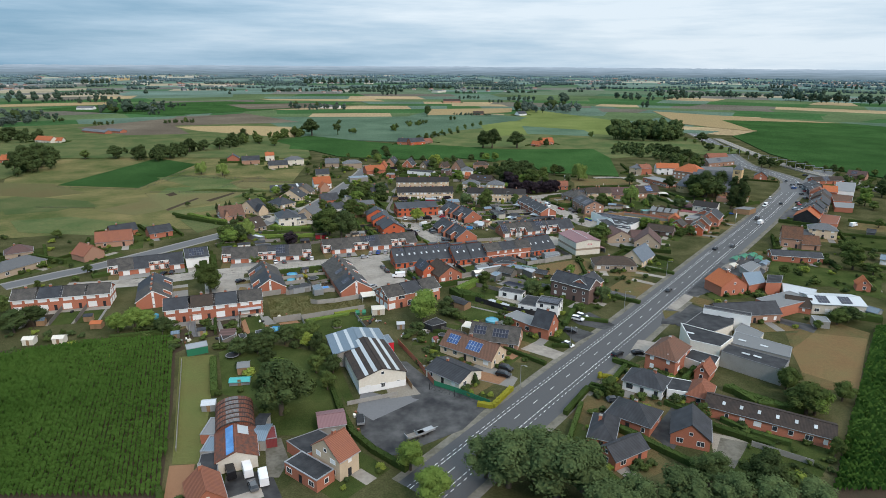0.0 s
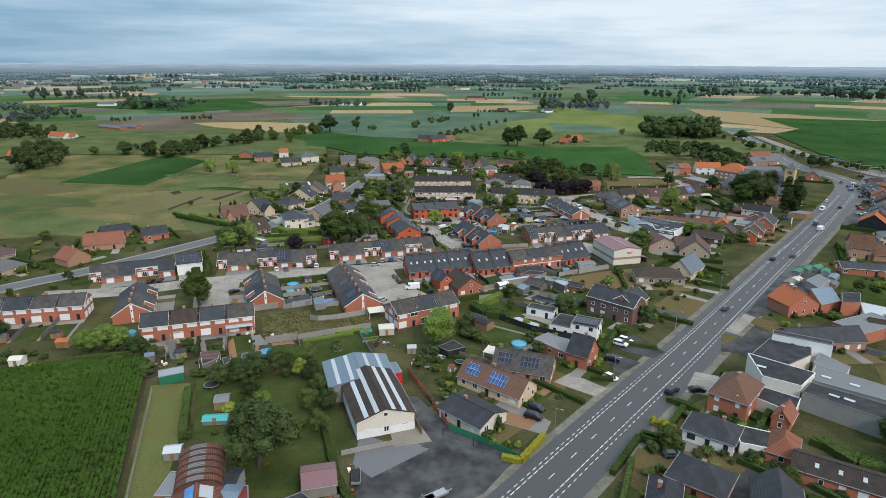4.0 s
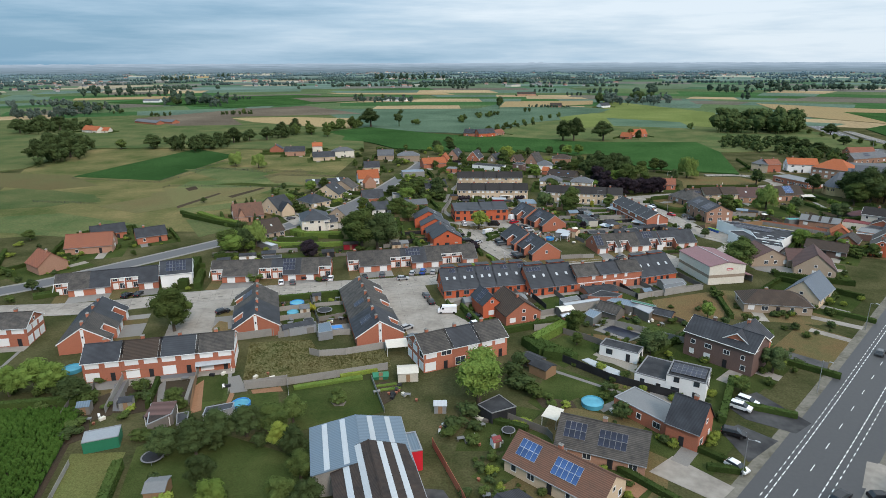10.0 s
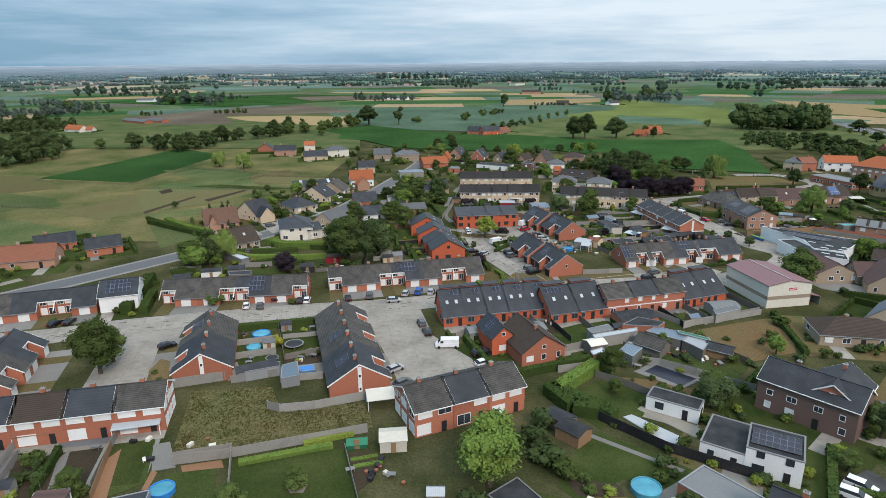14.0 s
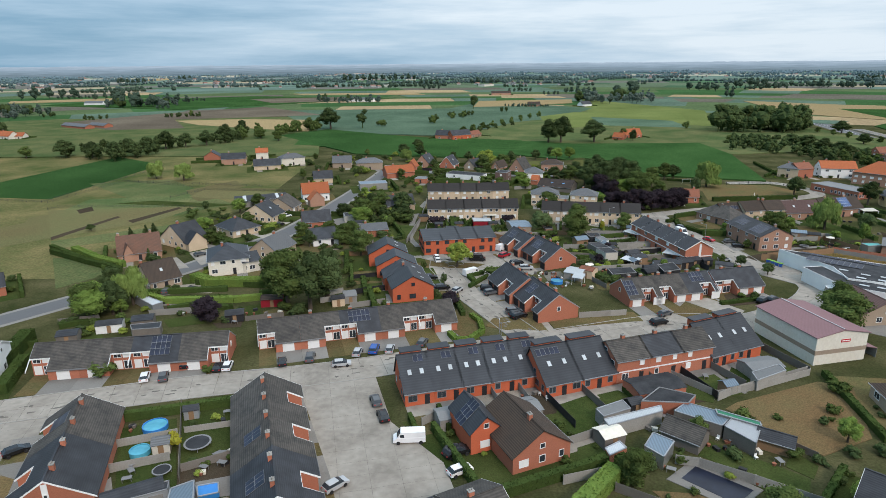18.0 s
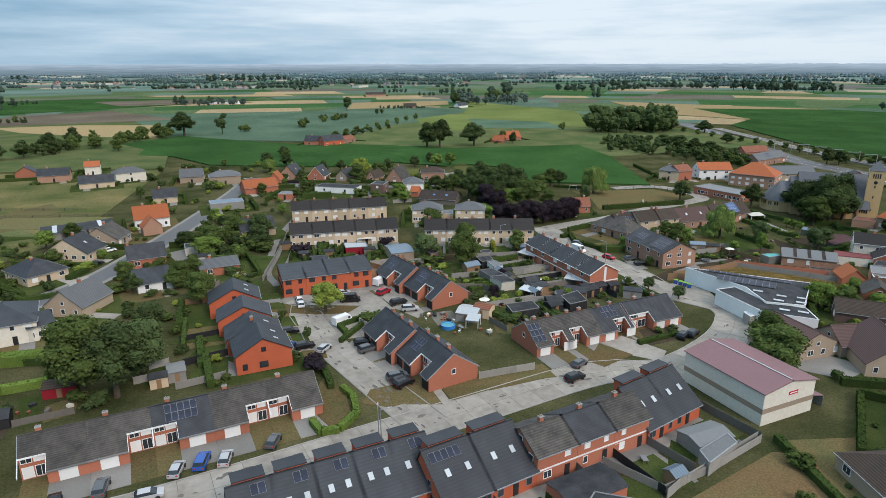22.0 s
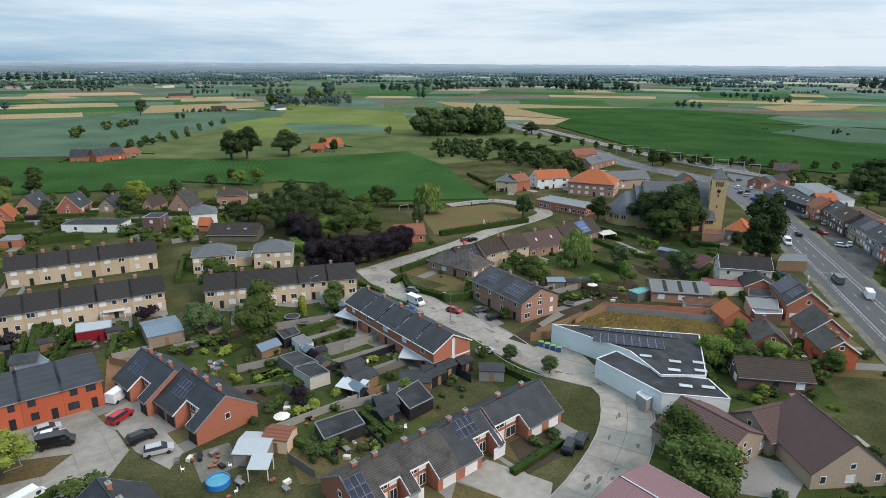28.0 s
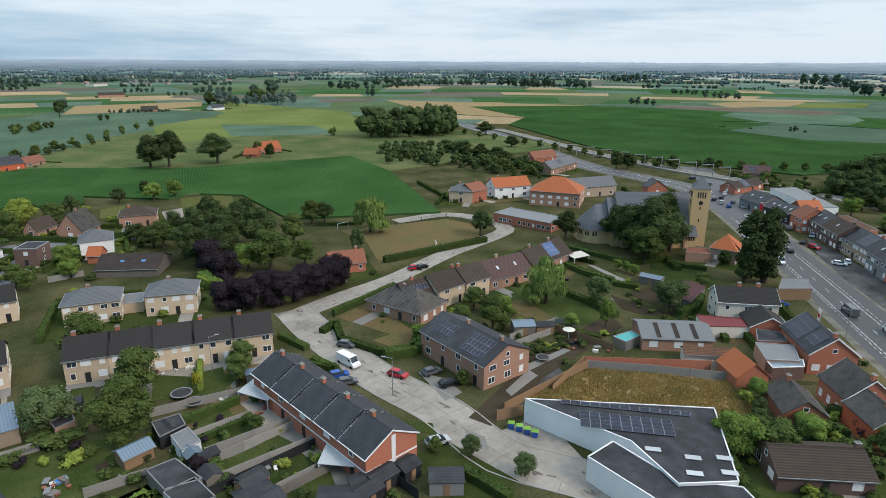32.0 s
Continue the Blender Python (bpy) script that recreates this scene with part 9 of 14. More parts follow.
shed(-32.9, 406.8, 10, 4, 3, h=2.2, wall='wood', roof='bitumen', label='brown garden shed with dark roof')
flat_block('solar_shelter', [(-22.2, 387.0), (-17.9, 389.3), (-14.9, 384.2), (-19.8, 380.2)], 2.0, 'galvanised', 'zinc', 'low glass-roofed garden shelter', rim='galvanised')
flat_block('awning_roof', [(-12.5, 402.3), (-4.9, 401.8), (-4.5, 396.6), (-11.7, 396.1)], 2.6, 'wine_door', 'light_sheet', 'wine-red annex with white awning roof', rim='galvanised')
fence([(-35.7, 373.1), (-34.1, 414.8)], 1.8, 'concrete')
fence([(-47.9, 371.6), (-48.9, 361.7)], 1.7, 'wood')
pool(14.9, 332.9, 1.8)
clutter(-43.3, 379.3, 6, 2.2, 150)
clutter(-31.4, 377.1, 3, 2.2, 240)
clutter(13.1, 339.3, 5, 2.2, 590)
clutter(17.8, 330.8, 4, 2.2, 640)
clutter(-6.5, 392.4, 4, 2.2, 430)
clutter(24.3, 329.0, 4, 2.2, 700)
clutter(9.7, 340.2, 3, 2.2, 560)

# gardens behind the near row
patch('lawn', [(-80.1, 203.0), (-76.0, 204.4), (-71.3, 194.0), (-76.7, 193.4)], 'lawn', 0.05)
patch('lawn', [(-72.0, 205.1), (-67.2, 207.2), (-62.1, 196.0), (-66.1, 191.9)], 'lawn', 0.05)
patch('lawn', [(-60.3, 198.1), (-52.4, 201.0), (-48.9, 193.0), (-54.6, 192.3)], 'lawn', 0.05)
patch('lawn', [(-102.3, 194.7), (-95.6, 198.5), (-91.1, 193.6), (-95.9, 187.6)], 'lawn', 0.05)
patch('terrace', [(-85.3, 206.9), (-76.4, 209.3), (-74.7, 205.4), (-83.1, 202.7)], 'old_asphalt', 0.055)
patch('terrace', [(-66.7, 205.7), (-64.3, 207.0), (-59.3, 200.2), (-62.8, 198.8)], 'paving', 0.055)
patch('path', [(-91.5, 199.6), (-89.3, 201.8), (-82.3, 189.1), (-84.6, 188.9)], 'old_asphalt', 0.055)
patch('path', [(-80.7, 199.8), (-80.7, 203.2), (-75.7, 193.7), (-76.7, 192.5)], 'paving', 0.06)
patch('path', [(-72.5, 200.1), (-71.7, 204.0), (-65.8, 191.4), (-67.4, 190.0)], 'red_gravel', 0.06)
patch('path', [(-61.7, 194.2), (-62.9, 199.0), (-61.7, 198.7), (-60.7, 194.3)], 'red_gravel', 0.06)
patch('flower_bed', [(-58.7, 200.7), (-52.6, 203.0), (-51.2, 201.1), (-57.6, 199.2)], 'red_gravel', 0.06)
patch('flower_bed', [(-92.7, 191.9), (-90.0, 196.1), (-83.9, 187.6), (-86.7, 184.7)], 'bed_soil', 0.055)
patch('flower_bed', [(-86.7, 196.5), (-82.5, 200.0), (-76.8, 190.1), (-80.8, 187.9)], 'bed_soil', 0.055)
patch('flower_bed', [(-93.5, 184.8), (-88.6, 187.0), (-83.5, 179.7), (-86.0, 176.5)], 'bed_soil', 0.055)
patch('vegetable_bed', [(-31.4, 206.5), (-26.5, 208.3), (-24.3, 204.4), (-28.6, 202.3)], 'bed_soil', 0.07)
patch('gravel_ring', [(-39.0, 197.7), (-37.9, 199.2), (-35.7, 198.5), (-35.8, 196.6), (-37.8, 196.2)], 'gravel', 0.08)
fence([(-88.0, 200.0), (-84.2, 189.8)], 1.6, 'concrete')
fence([(-82.4, 201.7), (-77.8, 192.3)], 1.6, 'wood')
fence([(-60.8, 201.9), (-51.9, 205.6), (-46.7, 193.2)], 1.7, 'concrete')
fence([(-95.6, 198.5), (-88.6, 187.0)], 1.5, 'wood')
fence([(-74.8, 207.0), (-67.9, 190.8)], 1.7, 'new_wood')
flat_block('lean_to_building', [(-75.5, 188.9), (-70.8, 190.7), (-69.0, 185.9), (-71.8, 181.4)], 2.4, 'grey_wood', 'brown_sheet', 'garden pergola with brown sheet roof', rim='galvanised')
flat_block('lean_to_building', [(-68.2, 186.3), (-66.1, 187.3), (-65.0, 184.7), (-66.1, 182.4)], 2.2, 'grey_wood', 'bitumen', 'low dark garden store', rim='grey_wall')
flat_block('lean_to_building', [(-63.3, 189.1), (-58.3, 191.7), (-57.6, 189.5), (-62.5, 186.1)], 2.3, 'galvanised', 'anthracite', 'long garden store with ribbed dark roof', rim='galvanised')
flat_block('shed_building', [(-82.5, 177.8), (-76.9, 180.9), (-75.1, 177.2), (-80.6, 174.2)], 2.4, 'green_sheet', 'galvanised', 'green garden shed with pale sheet roof', rim='galvanised')
pool(-58.0, 194.1, 2.0)
pool(-105.6, 204.6, 2.2, 'water')
tree('bush', -83.7, 197.8, 3.2, 3)
tree('bush', -91.4, 191.1, 3.2, 3.6)
tree('bush_dark', -79.7, 194.4, 2.2, 2.4)
tree('bush', -82.5, 192.7, 1.6, 2.4)
tree('bush_lime', -81.0, 189.6, 1.4, 2)
tree('bush', -86.4, 189.9, 1.4, 2)
tree('bush_dark', -91.3, 187.6, 2, 3)
tree('bush', -80.2, 186.6, 1.6, 2.4)
tree('bush', -87.9, 182.2, 2.2, 3.4)
tree('bush_dark', -87.2, 179.2, 2, 4)
tree('bush', -37.1, 197.4, 2.6, 3)
tree('bush', -95.4, 200.6, 1.5, 3)
tree('bush', -70.5, 191.7, 2, 2.4)
tree('bush_dark', -101.4, 195.8, 2.6, 5)
tree('bush', -66.5, 179.9, 2.4, 4)
tree('bush', -72.4, 180.2, 2, 4)
tree('conifer', -81.7, 196.6, 3.4, 1.4)
hedge([(-49.1, 202.2), (-42.3, 205.4), (-34.7, 208.9)], 0.8, 1.3, leaf='leaf_bright')
hedge([(-30.5, 205.3), (-26.2, 207.1)], 0.4, 0.8, leaf='leaf_bright')
hedge([(-29.5, 203.6), (-25.0, 205.5)], 0.4, 0.8, leaf='leaf_bright')
hedge([(-97.4, 189.2), (-94.1, 190.8), (-91.7, 193.0)], 1.6, 1.6, leaf='hedge_leaf')
clutter(-63.6, 202.2, 6, 2.2, 360)
clutter(-64.6, 205.2, 4, 2.2, 365)
clutter(-57.8, 207.8, 3, 2.2, 430)
clutter(-76.7, 189.3, 3, 2.2, 180)
clutter(-79.9, 206.6, 5, 2.2, 250)
clutter(-92.1, 205.5, 4, 2.2, 150)
clutter(-86.7, 184.7, 4, 2.2, 60)

# lawns about the round pool
patch('lawn', [(4.0, 202.7), (9.4, 217.7), (13.0, 218.6), (28.4, 208.3), (20.7, 201.9), (15.0, 205.8), (7.2, 199.4)], 'lawn', 0.05)
patch('lawn', [(-9.9, 186.4), (-7.2, 196.1), (4.0, 191.0), (0.9, 184.6), (-10.1, 183.4)], 'lawn', 0.05)
patch('lawn', [(-2.2, 201.9), (7.2, 199.4), (4.1, 194.1), (-2.1, 196.7)], 'lawn', 0.053)
patch('lawn', [(10.5, 233.2), (16.2, 238.6), (24.8, 232.0), (20.8, 223.8), (16.2, 225.8)], 'lawn', 0.06)
patch('path', [(9.9, 217.3), (10.5, 218.3), (25.3, 209.3), (24.7, 208.5)], 'paving', 0.065)
patch('terrace', [(18.7, 202.0), (23.6, 206.2), (24.3, 204.4), (20.0, 200.4)], 'paving', 0.065)
patch('flower_bed', [(5.3, 205.1), (13.8, 204.2), (14.5, 201.5), (7.2, 200.7)], 'bed_soil', 0.06)
shed(7.6, 216.1, -40, 5, 4, h=2.4, wall='wood', roof='bitumen', label='brown garden house with dark roof')
shed(5.5, 220.1, -40, 5, 3.4, h=2.2, wall='grey_wood', roof='slate', label='grey wooden shed beside a hedge')
pool(17.9, 203.2, 2.4, 'water')
trampoline(-0.1, 190.4, 1.4)
flat_block('lean_to_building', [(-6.7, 196.3), (-2.3, 200.9), (1.4, 196.4), (-3.6, 193.3)], 2.5, 'black', 'bitumen', 'dark canvas-roofed garden shelter', rim='grey_wall')
shed(-2.5, 185.9, 30, 1.6, 1.6, h=1.6, wall='white', roof='red_sheet', label='small white playhouse with red roof')
fence([(-3.7, 197.3), (7.6, 190.7), (8.6, 188.6)], 1.7, 'wood')
hedge([(5.4, 231.8), (15.8, 222.5)], 2.4, 2.4, leaf='hedge_leaf')
hedge([(-3.6, 194.3), (3.8, 191.6)], 1.2, 1.4, leaf='hedge_leaf')
tree('bush', 9.4, 201.8, 1.4, 2)
tree('bush_lime', 12.1, 202.1, 1.2, 2)
tree('bush', 8.5, 204.5, 1.6, 2)
tree('bush', 5.1, 205.0, 3.2, 4)
tree('bush_dark', -6.9, 190.8, 2.2, 2.6)
tree('bush_lime', 2.4, 193.9, 1.4, 3)
tree('bush', 20.6, 205.9, 1.8, 2)
tree('bush_dark', -10.7, 191.1, 3.4, 4)
tree('bush_dark', -8.8, 196.2, 3.6, 4)
tree('bush', -11.5, 188.0, 2.4, 3.4)
tree('bush_dark', 2.3, 219.7, 4, 4)
tree('bush_dark', 0.5, 212.7, 4.4, 5)
tree('bush_dark', 2.1, 208.7, 3.6, 5)
clutter(20.1, 201.3, 5, 2.2, 1115)
clutter(-5.5, 193.3, 4, 2.2, 865)
clutter(-7.6, 187.0, 4, 2.2, 840)
clutter(-2.0, 189.1, 3, 2.2, 900)
clutter(-12.7, 190.1, 4, 2.2, 790)

# by the workshop
flat_block('awning_roof', [(-44.4, 131.9), (-41.7, 132.4), (-39.9, 127.4), (-42.5, 126.7)], 2.5, 'red_sheet', 'red_sheet', 'small lean-to with red roof', rim='galvanised')
flat_block('annex_building', [(-37.1, 125.6), (-30.4, 130.4), (-24.6, 125.8), (-31.4, 120.5)], 2.9, 'brick', 'bitumen', 'flat brick annex with dark roofing', rim='grey_wall')
flat_block('shed_building', [(-55.5, 120.5), (-52.1, 121.5), (-49.4, 114.3), (-54.0, 112.9)], 2.7, 'concrete', 'bitumen', 'low store with dark roof beside the workshop', rim='grey_wall')
patch('path', [(-65.6, 138.7), (-63.7, 139.2), (-58.4, 123.6), (-59.9, 123.2)], 'paving', 0.055)
patch('yard', [(-43.7, 129.9), (-40.0, 131.1), (-35.7, 121.9), (-36.6, 116.0), (-39.2, 116.0)], 'worn_paving', 0.06)
patch('lawn', [(-43.5, 146.6), (-27.7, 149.5), (-24.6, 139.3), (-30.7, 134.5), (-41.6, 134.4)], 'lawn', 0.05)
patch('lawn', [(43.5, 146.5), (49.5, 152.0), (57.7, 149.4), (50.1, 139.1)], 'brown_lawn', 0.075)
patch('lawn', [(66.5, 117.7), (72.4, 127.3), (87.7, 122.5), (87.1, 117.6)], 'lawn', 0.07)
patch('flower_bed', [(20.2, 179.1), (25.3, 177.4), (22.2, 173.7), (18.2, 176.1)], 'red_gravel', 0.07)
patch('driveway', [(10.7, 166.7), (19.3, 162.0), (16.6, 158.2), (9.7, 161.8)], 'red_gravel', 0.07)

# houses along the back street
patch('street', [(-55.8, 533.8), (-7.4, 523.0), (31.7, 519.7), (31.7, 513.1), (-6.7, 513.6), (-54.0, 525.5)], 'old_asphalt', 0.16)
patch('street', [(-8.8, 515.4), (-3.9, 514.5), (-1.2, 471.3), (-5.2, 472.9)], 'old_asphalt', 0.17)
house(-46.4, 548.8, -14.8, 9.4, 13, 2.8, 5.2, roof='y', wall='pale_brick', tile='slate', chim=(0.6,), sides='lfr', dense=3.4, skyl=1, label='pale brick villa with steep dark gable')
house(-30.7, 543.2, -15.0, 8.9, 12, 2.8, 5.0, roof='y', wall='brick', tile='slate', chim=(), verge='white', sides='lfr', dense=3.2, skyl=1, label='orange brick villa with white verges')
house(-15.2, 541.0, -29.7, 7.3, 11, 2.6, 3.6, roof='y', wall='sand', tile='slate', chim=(0.5,), sides='lfr', dense=3.4, label='sand-coloured bungalow with dark gable roof')
house(0.8, 535.4, -32.8, 5.4, 10, 2.6, 3.4, roof='y', wall='pale_brick', tile='brown_tile', chim=(), sides='lfr', label='small brick bungalow with brown roof')
house(13.2, 527.8, -27.7, 9.3, 11, 3.0, 6.0, roof='y', wall='pale_brick', tile='old_tile', chim=(0.5,), sides='lfr', dense=3.4, label='brick house with tall steep gable')
house(19.6, 504.4, 0.6, 9.6, 10, 4.6, 2.8, roof='h', wall='white', tile='grey_tile', chim=(), dense=3.4, label='white house with hipped grey roof')
house(33.1, 536.8, -5.8, 12.9, 10, 4.4, 2.6, roof='h', wall='pale_brick', tile='brown_tile', chim=(0.1,), dense=3.4, label='pink brick villa with hipped brown roof')
house(2.3, 497.8, -21.2, 6.6, 8, 5.6, 0.2, roof='f', wall='brown_brick', tile='bitumen', chim=(), dense=3.4, label='dark brick cube house with flat roof')
house(-18.6, 506.6, -21.5, 21.8, 9, 2.9, 0.2, roof='f', wall='white', tile='bitumen', chim=(), dense=5, label='long white flat-roofed bungalow with solar panels')
house(-52.8, 531.5, -4.8, 6.0, 9, 3.0, 4.0, roof='y', wall='brick', tile='orange_tile', chim=(), label='brick house with orange gable roof')
house(-42.8, 493.6, -9.6, 6.6, 7, 2.6, 0.2, roof='f', wall='brick', tile='flat_grey', chim=(), label='low flat-roofed brick bungalow in a garden')
house(30.1, 476.5, -21.4, 17.5, 13, 2.4, 2.8, wall='grey_wood', tile='brown_sheet', chim=(), sides='', door=False, name='barn_building', label='old barn with mossy brown roof', strips=(('f', 4, 0.5, 1.2, 0.9, 'blue_sheet'), ('f', -2, 0.5, 1.2, 0.9, 'blue_sheet')))
house(19.8, 491.1, -21.8, 3.8, 5, 2.6, 2.2, wall='brick', tile='orange_tile', chim=(), sides='', door=False, name='shed_building', label='small brick shed with orange roof')
house(29.1, 443.9, -8.7, 5.3, 7, 2.6, 0.2, roof='f', wall='cream', tile='flat_grey', chim=(), sides='', name='garage_building', label='double garage between two cream houses')
hedge([(-35.4, 491.4), (-29.3, 492.8), (-21.5, 493.7)], 2.6, 3.0, leaf='hedge_leaf')
hedge([(-25.2, 535.2), (-21.1, 535.8)], 1.6, 1.6, leaf='hedge_leaf')
hedge([(-50.2, 532.6), (-41.1, 533.0)], 1.6, 1.4, leaf='leaf_purple')
hedge([(-53.1, 521.5), (-41.7, 519.7)], 2.0, 2.0, leaf='hedge_leaf')
hedge([(29.2, 523.0), (38.7, 524.0)], 1.2, 1.2, leaf='hedge_leaf')
hedge([(47.2, 459.6), (51.4, 443.5)], 2.6, 2.6, leaf='leaf_bright')
patch('lawn', [(-32.4, 480.1), (-20.7, 487.1), (-17.0, 472.0), (-31.2, 472.9)], 'lawn', 0.09)
patch('lawn', [(6.7, 506.4), (11.3, 509.6), (13.0, 482.6), (6.9, 480.2)], 'lawn', 0.09)
patch('lawn', [(-39.0, 532.2), (-33.6, 536.3), (-29.9, 531.8), (-36.6, 529.2)], 'lawn', 0.09)
patch('lawn_field', [(51.0, 579.2), (73.6, 577.5), (65.1, 503.4), (48.2, 518.0)], 'mown_grass', 0.09)
patch('lawn', [(19.1, 569.0), (28.6, 573.0), (27.5, 554.2), (19.0, 551.9)], 'mown_grass', 0.09)
patch('gravel_yard', [(41.7, 553.0), (50.2, 557.1), (48.5, 527.6), (43.0, 529.7)], 'gravel', 0.09)
fence([(7.8, 475.1), (16.7, 477.1)], 1.8, 'concrete')
tree('lime', -7.5, 544.3, 9, 10)
tree('willow', -61.8, 570.2, 9, 10)
tree('dark', -54.0, 589.7, 8, 9)
tree('dark', -29.1, 560.1, 8, 8)
tree('broad', -7.2, 530.4, 6, 6)
tree('bright', 13.4, 476.0, 6.5, 7)
tree('broad', 0.0, 476.0, 6.5, 7)
tree('broad', 2.6, 558.3, 7, 9)
tree('dark', 8.7, 565.6, 8, 8)
tree('dark', 31.5, 507.8, 7, 8)
tree('dark', 36.2, 498.8, 7, 9)
tree('dark', -19.6, 569.5, 7, 7)
tree('bush', -43.3, 540.1, 2.4, 2.6)
tree('broad', 3.4, 470.9, 6, 6)
tree('broad', -38.0, 493.2, 5, 5)

# near yard clutter
def flat_trailer(x, y, rot, bed="grey_wood"):
    ob = thing("flat_trailer", x, y, rot, "empty flat trailer standing in the yard", "trailer", "trailers", 0.05)
    part("bed", Shape().box(-2.6, 2.6, -1.0, 1.0, 0.75, 0.9), bed, ob)
    part("rail", Shape().box(-2.6, -2.5, -1.0, 1.0, 0.9, 1.5).box(-2.6, 2.6, -1.0, -0.93, 0.9, 1.25), "galvanised", ob)
    part("drawbar", Shape().box(2.6, 4.0, -0.08, 0.08, 0.55, 0.7), "galvanised", ob)
    for u in (-0.9, 0.3):
        for v in (-1.0, 1.0):
            part("wheel", cached(("wheel", 0), lambda: Shape().frustum(0, 0, -0.1, 0.1, 0.33, 0.33, 12), "tyre"), None, ob, at=pose(u, v, 0.33, 90))


flat_trailer(-6.6, 131.6, 30, 'grey_wood')
flat_trailer(-4.3, 133.3, 35, 'galvanised')
flat_trailer(-21.1, 138.1, 100, 'black')
clutter(-21.1, 140.2, 6, 3.2, 640)
clutter(-21.2, 135.1, 6, 3.2, 635)
clutter(-8.6, 130.3, 6, 3.2, 720)
clutter(-32.6, 127.8, 6, 3.2, 545)
clutter(-2.2, 172.2, 6, 3.2, 770)
clutter(-3.9, 166.7, 5, 3.2, 760)
clutter(6.6, 172.4, 4, 3.2, 820)
patch('yard', [(-46.7, 109.1), (-49.2, 117.9), (-38.9, 118.0), (-34.1, 109.2)], 'yard_asphalt', 0.05)
patch('yard', [(-59.4, 109.0), (-62.9, 119.8), (-57.3, 120.5), (-54.0, 109.0)], 'red_gravel', 0.05)
patch('yard', [(-23.0, 154.7), (-13.0, 150.2), (-9.9, 151.8), (-5.9, 150.0), (-18.0, 139.0), (-22.8, 143.5)], 'old_asphalt', 0.05)
fence([(-63.6, 125.2), (-81.1, 171.1)], 1.2, 'concrete')
fence([(-25.8, 146.3), (-12.3, 151.7)], 1.3, 'concrete')
patch('lawn', [(33.3, 140.9), (41.1, 152.4), (47.1, 148.0), (38.8, 135.8)], 'dry_lawn', 0.06)
patch('lawn', [(62.6, 117.1), (72.9, 131.3), (90.8, 123.5), (75.6, 110.3)], 'lawn', 0.06)
patch('yard', [(52.5, 133.4), (63.0, 146.8), (65.8, 144.0), (55.2, 128.7)], 'yard_asphalt', 0.06)
patch('gravel_yard', [(63.8, 122.2), (69.9, 132.4), (75.9, 130.1), (67.9, 120.2)], 'worn_paving', 0.06)
patch('lawn', [(114.5, 181.8), (129.7, 195.1), (145.6, 190.8), (120.4, 156.5), (109.6, 166.5)], 'brown_lawn', 0.062)
hedge([(32.8, 142.2), (41.8, 155.5), (50.3, 151.0)], 1.5, 1.3)
hedge([(41.2, 139.6), (51.0, 128.7), (59.3, 120.1)], 1.7, 1.5)
hedge([(82.6, 156.1), (86.3, 147.1), (97.2, 144.4)], 2.0, 2.2)
hedge([(73.2, 140.0), (78.3, 133.7), (85.8, 129.1)], 1.4, 1.2)
hedge([(53.7, 173.0), (60.1, 167.6)], 1.5, 1.4)
tree('bright', 99.5, 143.0, 8, 10)
tree('broad', 99.0, 156.3, 7, 7)
tree('dark', 97.3, 150.1, 4, 5)
tree('conifer', 9.5, 158.3, 4, 2.4)
tree('bush_yellow', 48.8, 160.5, 2.6, 2)
tree('bush_yellow', 50.0, 158.9, 2.4, 2)
tree('bush', 40.3, 142.3, 2, 2.4)

# right of the main road
house(50.1, 139.3, -36.3, 11.3, 9.5, 3, 3, roof='h', wall='brick', tile='slate', chim=(0.5,), label='brick bungalow with dark hipped roof')
house(84.6, 138.5, -30.7, 29.6, 8, 3, 1.6, wall='brick', tile='brown_sheet', chim=(), skyl=6, door=False, name='barn_building', label='long brick barn with brown corrugated roof')
house(62.3, 132.8, -21.7, 9, 10, 3, 3.4, roof='y', wall='brick', tile='slate', chim=(), label='brick outbuilding with worn roof', name='barn_building')
house(100.6, 199.5, -28.5, 15.5, 3, 6.5, 0.2, roof='f', wall='white', tile='bitumen', name='shop_building', label='white upper storey with window band')
house(110.4, 207.7, 6.9, 24.1, 9, 3.4, 3, wall='pale_brick', tile='slate', chim=(0.2,), label='brick house with dark roof')
house(116.7, 236.2, 15.8, 12.3, 10, 4.2, 4, roof='y', wall='brick', tile='orange_tile', chim=(0.5,), label='brick house with orange roof')
house(149, 217.5, -7.2, 18.8, 12, 4, 1.4, wall='offwhite', tile='light_sheet', chim=(), pv=(('f', -5, 0.5, 4, 3), ('f', 3, 0.5, 4, 3)), sides='f', door=False, name='shop_building', label='white metal shed with solar panels')
house(130.7, 217.2, 26.4, 19.6, 10, 4, 0.3, roof='f', wall='brick', tile='flat_grey', sides='', door=False, name='shop_building', label='flat-roofed brick workshop beside a yard')
house(168.5, 278.4, -12.3, 22, 8, 3, 1.6, wall='brick', tile='slate', chim=(), verge='white', label='brick bungalow with dark roof and white fascia')
house(174.9, 238.6, -22, 5, 5, 3, 2.6, roof='y', wall='brick', tile='orange_tile', chim=(), label='small brick house with red roof')
house(206.5, 320.8, -23.3, 13.2, 9, 5, 2.6, roof='h', wall='cream', tile='grey_tile', chim=(0.3,), label='cream house with hipped grey roof')
house(40.5, 132.5, -21.3, 6.1, 11, 2.8, 2.6, wall='brick', tile='slate', roof='h', chim=(0.2,), label='bungalow with dark roof beside tall trees')
house(42.8, 124.1, 30.4, 10.5, 6, 2.8, 2.2, wall='brick', tile='slate', chim=(), label='brick annex with dark roof')

